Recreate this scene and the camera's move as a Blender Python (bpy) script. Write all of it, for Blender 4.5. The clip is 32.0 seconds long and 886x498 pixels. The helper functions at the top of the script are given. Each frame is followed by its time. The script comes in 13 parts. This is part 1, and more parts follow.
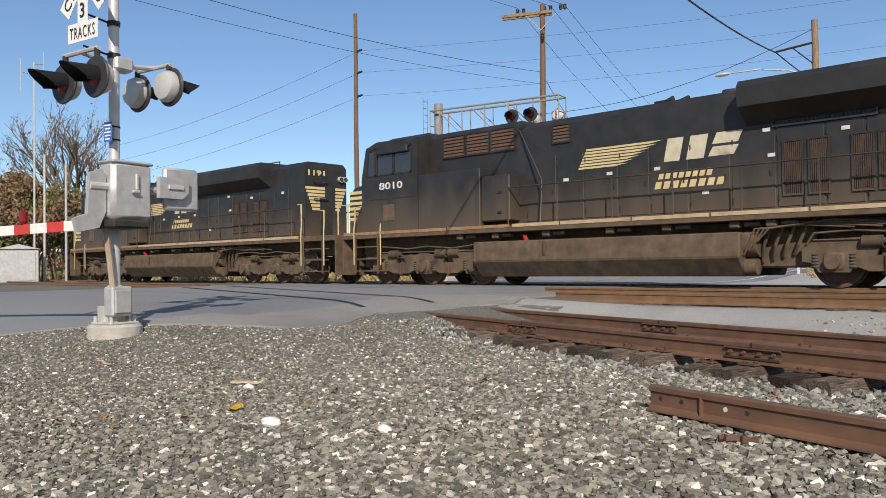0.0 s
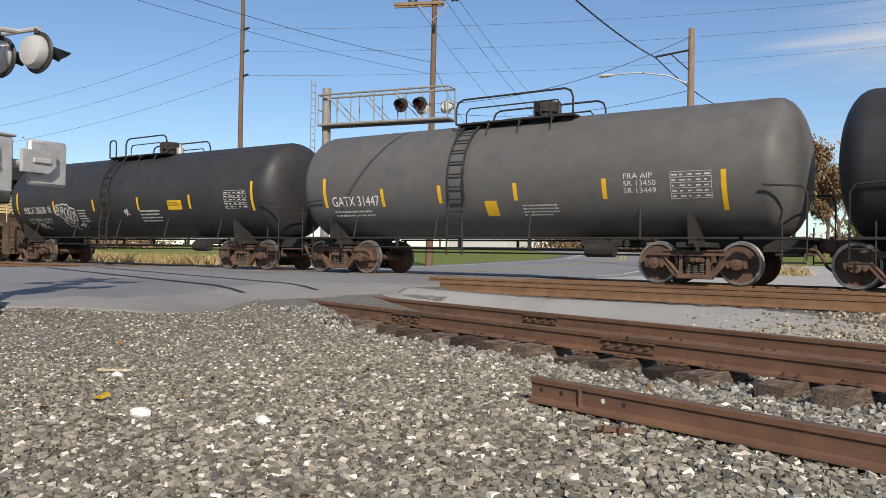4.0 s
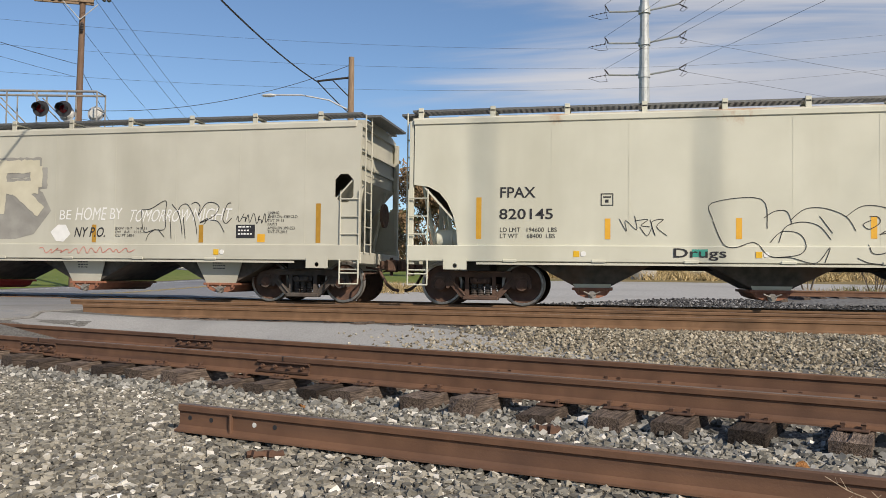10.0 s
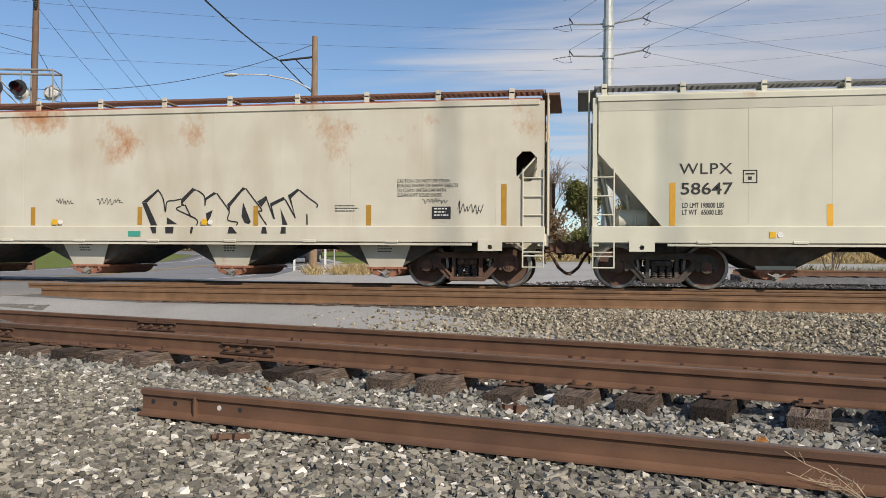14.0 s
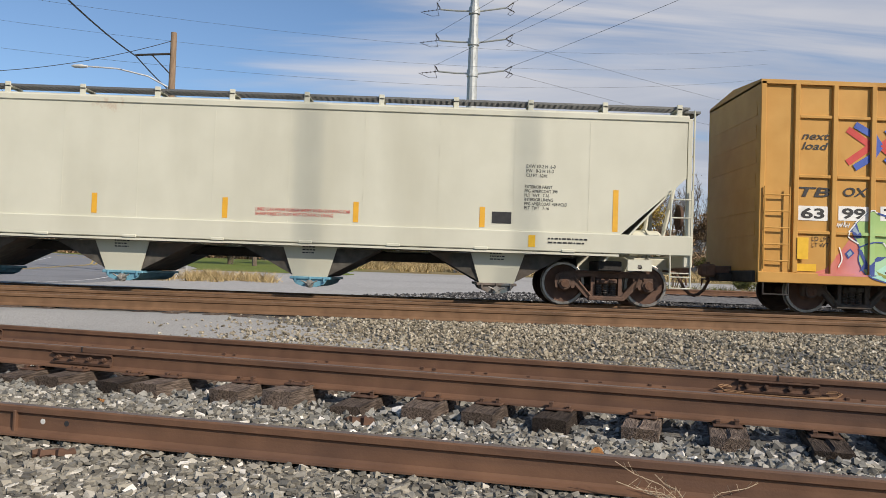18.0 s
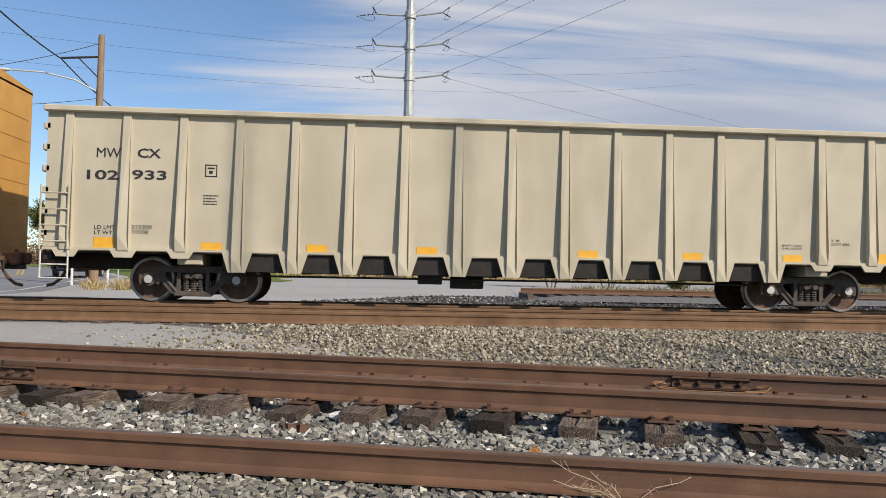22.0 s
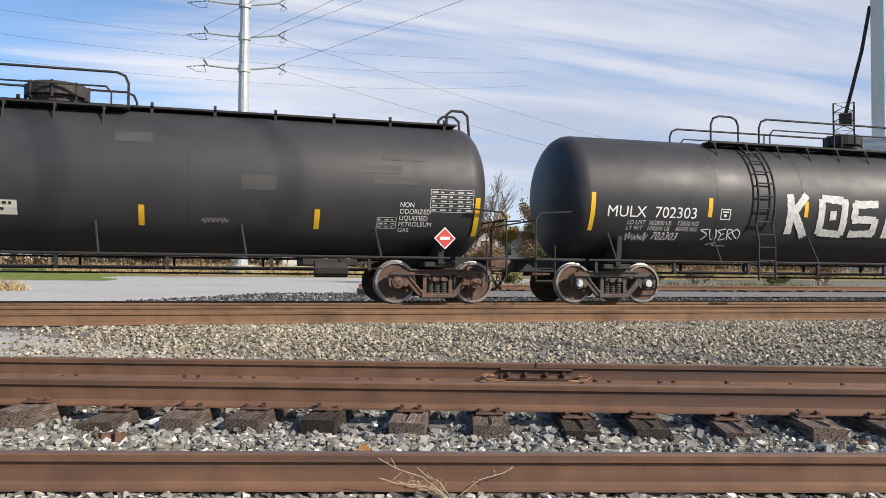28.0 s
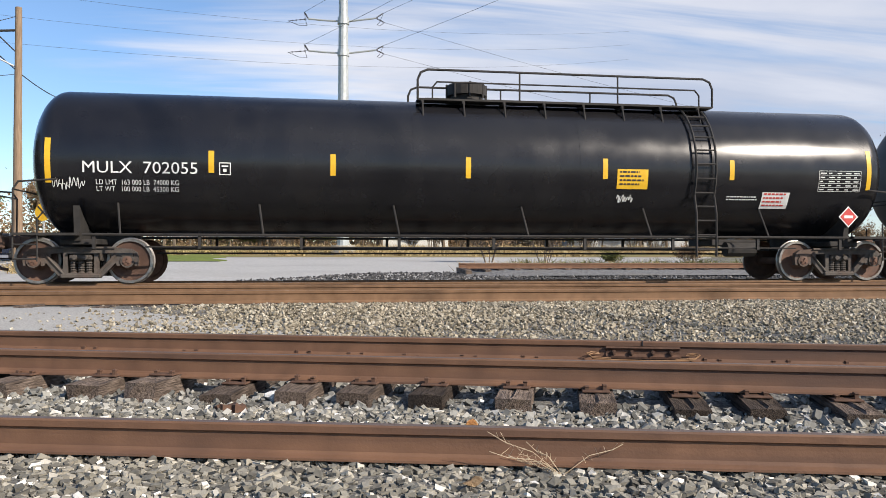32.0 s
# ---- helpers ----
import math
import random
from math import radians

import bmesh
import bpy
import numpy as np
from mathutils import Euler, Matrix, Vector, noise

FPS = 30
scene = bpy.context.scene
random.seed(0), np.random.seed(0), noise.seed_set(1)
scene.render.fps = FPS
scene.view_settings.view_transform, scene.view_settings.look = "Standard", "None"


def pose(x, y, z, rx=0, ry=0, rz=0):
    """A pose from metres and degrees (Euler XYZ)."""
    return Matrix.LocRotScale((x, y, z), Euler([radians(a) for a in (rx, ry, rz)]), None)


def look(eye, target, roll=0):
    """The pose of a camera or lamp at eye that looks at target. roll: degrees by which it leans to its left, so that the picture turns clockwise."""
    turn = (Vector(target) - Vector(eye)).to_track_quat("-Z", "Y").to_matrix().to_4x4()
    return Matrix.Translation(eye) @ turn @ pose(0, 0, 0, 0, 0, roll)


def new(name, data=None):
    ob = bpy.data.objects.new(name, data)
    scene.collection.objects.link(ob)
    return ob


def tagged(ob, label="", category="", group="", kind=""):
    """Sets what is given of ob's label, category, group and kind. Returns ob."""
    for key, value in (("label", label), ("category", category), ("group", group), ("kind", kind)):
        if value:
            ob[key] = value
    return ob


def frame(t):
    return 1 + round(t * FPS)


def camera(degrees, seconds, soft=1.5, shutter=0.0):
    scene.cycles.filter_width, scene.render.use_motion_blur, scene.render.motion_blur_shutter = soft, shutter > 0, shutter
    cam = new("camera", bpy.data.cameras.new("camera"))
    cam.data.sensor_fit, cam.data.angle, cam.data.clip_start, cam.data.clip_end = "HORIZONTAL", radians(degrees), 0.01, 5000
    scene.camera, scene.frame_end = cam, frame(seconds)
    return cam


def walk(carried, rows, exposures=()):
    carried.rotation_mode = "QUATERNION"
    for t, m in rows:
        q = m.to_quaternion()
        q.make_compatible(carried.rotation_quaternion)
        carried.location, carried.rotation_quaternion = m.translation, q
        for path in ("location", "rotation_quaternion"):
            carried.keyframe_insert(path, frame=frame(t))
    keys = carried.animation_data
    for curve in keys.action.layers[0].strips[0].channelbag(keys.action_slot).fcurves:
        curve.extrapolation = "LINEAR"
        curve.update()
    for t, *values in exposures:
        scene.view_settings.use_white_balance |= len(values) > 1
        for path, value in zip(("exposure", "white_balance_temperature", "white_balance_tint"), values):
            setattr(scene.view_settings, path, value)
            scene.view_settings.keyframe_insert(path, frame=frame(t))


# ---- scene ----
cam = camera(57.17, 32.0, soft=0.55)


def gaze(x, y, z, yaw, pitch, roll):
    """A camera pose: yaw to the left of +y, pitch upwards, roll as look()."""
    yaw, pitch = radians(yaw), radians(pitch)
    way = Vector((-math.sin(yaw) * math.cos(pitch), math.cos(yaw) * math.cos(pitch), math.sin(pitch)))
    return look((x, y, z), Vector((x, y, z)) + way, roll)


walk(cam, [(t, gaze(*row)) for t, *row in (
    (0, -0.020, -0.131, 1.059, 43.39, 1.19, -0.74),
    (0.5, -0.022, -0.118, 1.060, 43.60, 0.98, -0.71),
    (1, -0.034, -0.104, 1.063, 40.99, 0.95, -0.44),
    (1.5, -0.055, -0.092, 1.065, 37.06, 1.25, -0.10),
    (2, -0.075, -0.086, 1.067, 34.50, 1.51, 0.53),
    (2.5, -0.087, -0.084, 1.067, 34.29, 1.44, 0.89),
    (4.5, -0.091, -0.073, 1.060, 35.36, 0.05, 0.82),
    (5, -0.088, -0.066, 1.060, 33.92, -0.04, 0.56),
    (5.5, -0.084, -0.055, 1.061, 30.69, 0.12, 0.32),
    (6, -0.077, -0.042, 1.064, 26.16, 0.50, 0.12),
    (6.5, -0.065, -0.032, 1.069, 21.07, 0.97, 0.29),
    (7, -0.051, -0.027, 1.073, 16.68, 1.43, 0.39),
    (7.5, -0.040, -0.026, 1.078, 13.61, 1.81, 0.29),
    (8, -0.033, -0.027, 1.081, 11.69, 2.07, 0.34),
    (8.5, -0.030, -0.028, 1.082, 10.84, 2.26, 0.36),
    (9, -0.029, -0.028, 1.080, 10.77, 2.32, 0.49),
    (9.5, -0.032, -0.028, 1.078, 11.28, 2.25, 0.54),
    (10, -0.036, -0.027, 1.076, 11.92, 2.07, 0.69),
    (10.5, -0.041, -0.025, 1.075, 12.37, 1.75, 0.60),
    (11, -0.043, -0.024, 1.075, 12.32, 1.50, 0.46),
    (11.5, -0.043, -0.023, 1.075, 11.86, 1.26, 0.33),
    (12, -0.043, -0.022, 1.075, 11.20, 1.10, 0.36),
    (12.5, -0.044, -0.020, 1.075, 10.63, 0.97, 0.52),
    (13, -0.044, -0.018, 1.074, 10.21, 0.91, 0.33),
    (13.5, -0.043, -0.016, 1.073, 9.81, 0.82, 0.42),
    (14, -0.042, -0.015, 1.073, 9.47, 0.77, 0.41),
    (14.5, -0.040, -0.014, 1.072, 9.29, 0.72, 0.53),
    (16.5, -0.034, -0.013, 1.075, 7.81, 0.60, 2.31),
    (17, -0.022, -0.009, 1.076, 5.69, 0.96, 2.34),
    (17.5, -0.005, 0.001, 1.077, 2.69, 1.40, 2.22),
    (18, 0.015, 0.013, 1.078, -0.26, 1.72, 1.99),
    (18.5, 0.031, 0.022, 1.079, -2.55, 1.98, 1.86),
    (19, 0.040, 0.028, 1.079, -3.83, 2.12, 1.73),
    (19.5, 0.043, 0.033, 1.078, -4.33, 2.27, 1.56),
    (20, 0.045, 0.038, 1.077, -4.67, 2.38, 1.37),
    (20.5, 0.047, 0.042, 1.075, -4.94, 2.49, 1.12),
    (21, 0.049, 0.045, 1.072, -5.22, 2.52, 0.94),
    (21.5, 0.048, 0.048, 1.068, -5.16, 2.36, 0.95),
    (22, 0.044, 0.049, 1.064, -4.50, 2.15, 1.05),
    (22.5, 0.037, 0.047, 1.063, -3.51, 1.93, 1.39),
    (23, 0.032, 0.043, 1.064, -2.76, 1.74, 1.51),
    (23.5, 0.030, 0.041, 1.066, -2.75, 1.70, 1.57),
    (24, 0.032, 0.042, 1.066, -3.44, 1.76, 1.33),
    (24.5, 0.035, 0.045, 1.066, -4.45, 1.89, 0.95),
    (26.5, 0.094, 0.074, 1.069, -9.27, 1.63, -0.02),
    (27, 0.103, 0.077, 1.070, -11.85, 1.64, 0.15),
    (27.5, 0.112, 0.080, 1.071, -14.25, 1.75, 0.27),
    (28, 0.116, 0.082, 1.071, -15.77, 2.00, 0.42),
    (28.5, 0.116, 0.079, 1.070, -16.08, 2.10, 0.13),
    (29, 0.110, 0.074, 1.070, -15.15, 2.13, -0.35),
    (29.5, 0.100, 0.069, 1.070, -13.42, 2.01, -0.94),
    (30, 0.090, 0.066, 1.068, -11.40, 1.97, -1.11),
    (30.5, 0.082, 0.064, 1.066, -9.62, 1.64, -1.18),
    (31, 0.076, 0.064, 1.062, -8.53, 1.22, -0.83),
    (31.5, 0.071, 0.066, 1.059, -8.24, 0.82, -0.39),
    (32, 0.067, 0.068, 1.057, -8.88, 0.53, 0.03),
)], [(0, 0.06, 7000, 12), (6, 0.06, 7050, 12), (10, 0.0, 7100, 12), (16, 0.0, 7050, 12), (20, 0.1, 7000, 12), (25, 0.16, 6950, 12), (27, 0.46, 6850, 12), (32, 0.48, 6850, 12)])

# how far the train has gone along its track
RUN = ((0, -0), (2, -17.15), (4.5, -38.53), (7, -59.96), (9.5, -81.37), (12, -102.67), (14.5, -123.5), (16.5, -140.2), (19, -161.02), (22, -185.68), (24.5, -206.12), (26.5, -222.51), (29, -243), (32, -267.68))

# ---- world and sun ----
SUN_ELEV, SUN_FROM = 33.0, (0.70, -0.72)      # the sun stands behind the camera, to its right
world = bpy.data.worlds.new("sky")
scene.world = world
world.use_nodes = True
wn, wl = world.node_tree.nodes, world.node_tree.links
wn.clear()
sky = wn.new("ShaderNodeTexSky")
sky.sky_type, sky.sun_disc = "NISHITA", False
sky.sun_elevation, sky.sun_rotation = radians(SUN_ELEV), math.atan2(SUN_FROM[0], SUN_FROM[1])
sky.air_density, sky.dust_density, sky.ozone_density = 1.0, 0.05, 6.0
back = wn.new("ShaderNodeBackground")
back.inputs["Strength"].default_value = 0.12
wout = wn.new("ShaderNodeOutputWorld")

# thin streaked cloud, thicker to the right
geo = wn.new("ShaderNodeTexCoord")
sep = wn.new("ShaderNodeSeparateXYZ")
wl.new(geo.outputs["Generated"], sep.inputs[0])


def wmath(op, a, b=0.0):
    n = wn.new("ShaderNodeMath")
    n.operation = op
    for i, v in enumerate((a, b)):
        if isinstance(v, bpy.types.NodeSocket):
            wl.new(v, n.inputs[i])
        else:
            n.inputs[i].default_value = v
    return n.outputs[0]


def wrange(v, a, b, c=0.0, d=1.0):
    n = wn.new("ShaderNodeMapRange")
    n.interpolation_type = "SMOOTHSTEP"
    for k, x in zip(("From Min", "From Max", "To Min", "To Max"), (a, b, c, d)):
        n.inputs[k].default_value = x
    wl.new(v, n.inputs["Value"])
    return n.outputs[0]


height = wmath("MAXIMUM", sep.outputs["Z"], 0.03)
px, py = wmath("DIVIDE", sep.outputs["X"], wmath("ADD", height, 0.12)), wmath("DIVIDE", sep.outputs["Y"], wmath("ADD", height, 0.12))
comb = wn.new("ShaderNodeCombineXYZ")
wl.new(px, comb.inputs["X"])
wl.new(py, comb.inputs["Y"])


def cloud_noise(scale, sx, sy, detail, seed, rot=0.0):
    mp = wn.new("ShaderNodeMapping")
    mp.inputs["Scale"].default_value = (sx, sy, 1)
    mp.inputs["Rotation"].default_value = (0, 0, rot)
    mp.inputs["Location"].default_value = (seed, seed * 0.7, seed * 1.3)
    wl.new(comb.outputs[0], mp.inputs["Vector"])
    t = wn.new("ShaderNodeTexNoise")
    t.inputs["Scale"].default_value, t.inputs["Detail"].default_value, t.inputs["Roughness"].default_value = scale, detail, 0.55
    t.inputs["Distortion"].default_value = 0.5
    wl.new(mp.outputs[0], t.inputs["Vector"])
    return t.outputs[0]


broad = cloud_noise(0.55, 0.55, 1.3, 5, 3.1, 0.25)
wisps = cloud_noise(1.7, 0.42, 2.3, 12, 7.7, 0.3)
east = wrange(sep.outputs["X"], -0.62, 0.25)          # the sky clears to the left
mass = wmath("ADD", wmath("MULTIPLY", broad, 0.58), wmath("MULTIPLY", wisps, 0.56))
cover = wrange(wmath("ADD", mass, wmath("MULTIPLY", east, 0.36)), 0.75, 0.99)
cover = wmath("MULTIPLY", cover, wrange(sep.outputs["Z"], 0.02, 0.14, 0.25, 0.92))
cover = wmath("MULTIPLY", cover, wrange(sep.outputs["X"], -0.72, -0.12, 0.05, 1.0))
tone = wmath("MULTIPLY", wrange(cloud_noise(1.1, 0.6, 1.5, 6, 13.0, 0.3), 0.3, 0.7), wrange(sep.outputs["X"], 0.0, 0.45, 0.9, 0.6))
cmix = wn.new("ShaderNodeMix")
cmix.data_type = "RGBA"
cmix.inputs[6].default_value, cmix.inputs[7].default_value = (3.1, 3.6, 4.65, 1), (5.5, 5.7, 6.2, 1)
wl.new(tone, cmix.inputs[0])
skymix = wn.new("ShaderNodeMix")
skymix.data_type = "RGBA"
wl.new(cover, skymix.inputs[0])
wl.new(sky.outputs[0], skymix.inputs[6])
wl.new(cmix.outputs[2], skymix.inputs[7])
wl.new(skymix.outputs[2], back.inputs["Color"])
wl.new(back.outputs[0], wout.inputs["Surface"])
sun = new("sun", bpy.data.lights.new("sun", "SUN"))
sun.data.energy, sun.data.angle, sun.data.color = 4.3, radians(0.53), (1.0, 0.93, 0.84)
_up = math.tan(radians(SUN_ELEV)) * math.hypot(*SUN_FROM)
sun.matrix_world = look((SUN_FROM[0] * 60, SUN_FROM[1] * 60, _up * 60), (0, 0, 0))
scene.view_settings.exposure = 0.0

# ---- mesh tools ----
def link(name, bm, mat, parent=None, label="", smooth=False):
    """Turns a bmesh into one mesh object."""
    me = bpy.data.meshes.new(name)
    bm.normal_update()
    bm.to_mesh(me)
    bm.free()
    for m in (mat if isinstance(mat, (list, tuple)) else [mat]):
        me.materials.append(m)
    if smooth:
        me.shade_smooth()
        me.set_sharp_from_angle(angle=radians(38))
    ob = new(name, me)
    if parent is not None:
        ob.parent = parent
    if label:
        ob["label"] = label
    return ob


def part(name, bm, mat, parent, label="", smooth=False):
    return link(name, bm, mat, parent, label, smooth)


def again(ob, parent, x=0, y=0, z=0, rz=0, name=None):
    """Another object on the same mesh, under the given parent."""
    o = new(name or ob.name.split(".")[0], ob.data)
    o.parent = parent
    o.matrix_basis = pose(x, y, z, 0, 0, rz)
    return o


def thing(name, x, y, z, label, category, group="", kind="", rz=0):
    ob = new(name)
    ob.empty_display_size = 0.2
    ob.matrix_basis = pose(x, y, z, 0, 0, rz)
    return tagged(ob, label, category, group, kind)


def box(bm, x0, x1, y0, y1, z0, z1, bevel=0.0, mi=0):
    r = bmesh.ops.create_cube(bm, size=1.0)
    for v in r["verts"]:
        v.co = Vector(((x0 + x1) / 2 + v.co.x * (x1 - x0), (y0 + y1) / 2 + v.co.y * (y1 - y0), (z0 + z1) / 2 + v.co.z * (z1 - z0)))
    faces = list({f for v in r["verts"] for f in v.link_faces})
    for f in faces:
        f.material_index = mi
    if bevel:
        es = list({e for f in faces for e in f.edges})
        res = bmesh.ops.bevel(bm, geom=es, offset=bevel, segments=1, affect="EDGES")
        for f in res["faces"]:
            f.material_index = mi
    return bm


def rod(bm, a, b, r, seg=8, r2=None, mi=0, caps=True):
    """A round bar from a to b."""
    a, b = Vector(a), Vector(b)
    d = b - a
    if d.length < 1e-6:
        return bm
    q = d.to_track_quat("Z", "Y")
    rings = []
    for p, rr in ((a, r), (b, r if r2 is None else r2)):
        rings.append([bm.verts.new(p + q @ Vector((rr * math.cos(2 * math.pi * i / seg), rr * math.sin(2 * math.pi * i / seg), 0))) for i in range(seg)])
    for i in range(seg):
        f = bm.faces.new((rings[0][i], rings[0][(i + 1) % seg], rings[1][(i + 1) % seg], rings[1][i]))
        f.material_index = mi
    if caps:
        bm.faces.new(rings[0][::-1]).material_index = mi
        bm.faces.new(rings[1]).material_index = mi
    return bm


def pipe(bm, pts, r, seg=6, mi=0):
    """One bent tube through the points."""
    pts = [Vector(p) for p in pts]
    pts = [p for i, p in enumerate(pts) if i == 0 or (p - pts[i - 1]).length > 1e-5]
    if len(pts) < 2:
        return bm
    rings, up = [], None
    for i, p in enumerate(pts):
        a = (p - pts[i - 1]).normalized() if i else (pts[1] - p).normalized()
        b = (pts[i + 1] - p).normalized() if i + 1 < len(pts) else a
        d = a + b
        d = d.normalized() if d.length > 1e-4 else a
        if up is None:
            up = d.orthogonal().normalized()
        up = (up - d * up.dot(d))
        up = up.normalized() if up.length > 1e-4 else d.orthogonal().normalized()
        side = d.cross(up)
        k = min(1 / max(a.dot(d), 0.45), 1.6)
        rings.append([bm.verts.new(p + (up * math.cos(2 * math.pi * j / seg) + side * math.sin(2 * math.pi * j / seg)) * r * k) for j in range(seg)])
    for a, b in zip(rings, rings[1:]):
        for j in range(seg):
            bm.faces.new((a[j], a[(j + 1) % seg], b[(j + 1) % seg], b[j])).material_index = mi
    bm.faces.new(rings[0][::-1]).material_index = mi
    bm.faces.new(rings[-1]).material_index = mi
    return bm


def lathe(bm, prof, seg=24, axis="X", origin=(0, 0, 0), mi=0):
    """Turns a profile of (along, radius) about an axis."""
    o = Vector(origin)
    rings = []
    for h, r in prof:
        ring = []
        for i in range(seg):
            c, s = r * math.cos(2 * math.pi * i / seg), r * math.sin(2 * math.pi * i / seg)
            ring.append(bm.verts.new(o + Vector({"X": (h, c, s), "Y": (c, h, s), "Z": (c, s, h)}[axis])))
        rings.append(ring)
    for a, b in zip(rings, rings[1:]):
        for i in range(seg):
            bm.faces.new((a[i], a[(i + 1) % seg], b[(i + 1) % seg], b[i])).material_index = mi
    for ring, (h, r) in ((rings[0], prof[0]), (rings[-1], prof[-1])):
        if r > 1e-4:
            bm.faces.new(ring).material_index = mi
    bmesh.ops.recalc_face_normals(bm, faces=bm.faces[:])
    return bm


def plate(bm, outer, holes, y0, y1, mi=0, plane="XZ"):
    """A sheet cut from an outline, with holes, between two depths."""
    def at(p, d):
        return {"XZ": (p[0], d, p[1]), "YZ": (d, p[0], p[1]), "XY": (p[0], p[1], d)}[plane]
    b2 = bmesh.new()
    edges = []
    for loop in [outer] + list(holes):
        vs = [b2.verts.new(at(p, y0)) for p in loop]
        edges += [b2.edges.new((vs[i], vs[(i + 1) % len(vs)])) for i in range(len(vs))]
    bmesh.ops.triangle_fill(b2, use_beauty=True, use_dissolve=False, edges=edges)
    r = bmesh.ops.extrude_face_region(b2, geom=b2.faces[:])
    shift = Vector(at((0, 0), y1)) - Vector(at((0, 0), y0))
    for v in r["geom"]:
        if isinstance(v, bmesh.types.BMVert):
            v.co += shift
    bmesh.ops.recalc_face_normals(b2, faces=b2.faces[:])
    tmp = bpy.data.meshes.new("tmp")
    b2.to_mesh(tmp)
    b2.free()
    n = len(bm.faces)
    bm.from_mesh(tmp)
    bpy.data.meshes.remove(tmp)
    bm.faces.ensure_lookup_table()
    for f in bm.faces[n:]:
        f.material_index = mi
    return bm


def prism(bm, prof, x0, x1, mi=0, shear=0.0):
    """A profile of (y, z) drawn out along x."""
    a = [bm.verts.new((x0, y, z)) for y, z in prof]
    b = [bm.verts.new((x1, y, z)) for y, z in prof]
    n = len(prof)
    fs = [bm.faces.new((a[i], a[(i + 1) % n], b[(i + 1) % n], b[i])) for i in range(n)]
    fs += [bm.faces.new(a[::-1]), bm.faces.new(b)]
    for f in fs:
        f.material_index = mi
    bmesh.ops.recalc_face_normals(bm, faces=fs)
    return bm


def ribbon(bm, pts, half, drop=0.0):
    """A flat band along points (x, y, z) with half widths to the left and right."""
    prev = None
    for i, p in enumerate(pts):
        p = Vector(p)
        d = (Vector(pts[min(i + 1, len(pts) - 1)]) - Vector(pts[max(i - 1, 0)]))
        n = Vector((-d.y, d.x, 0)).normalized()
        cur = (bm.verts.new(p + n * half), bm.verts.new(p - n * half))
        if prev:
            bm.faces.new((prev[1], cur[1], cur[0], prev[0]))
        prev = cur
    return bm

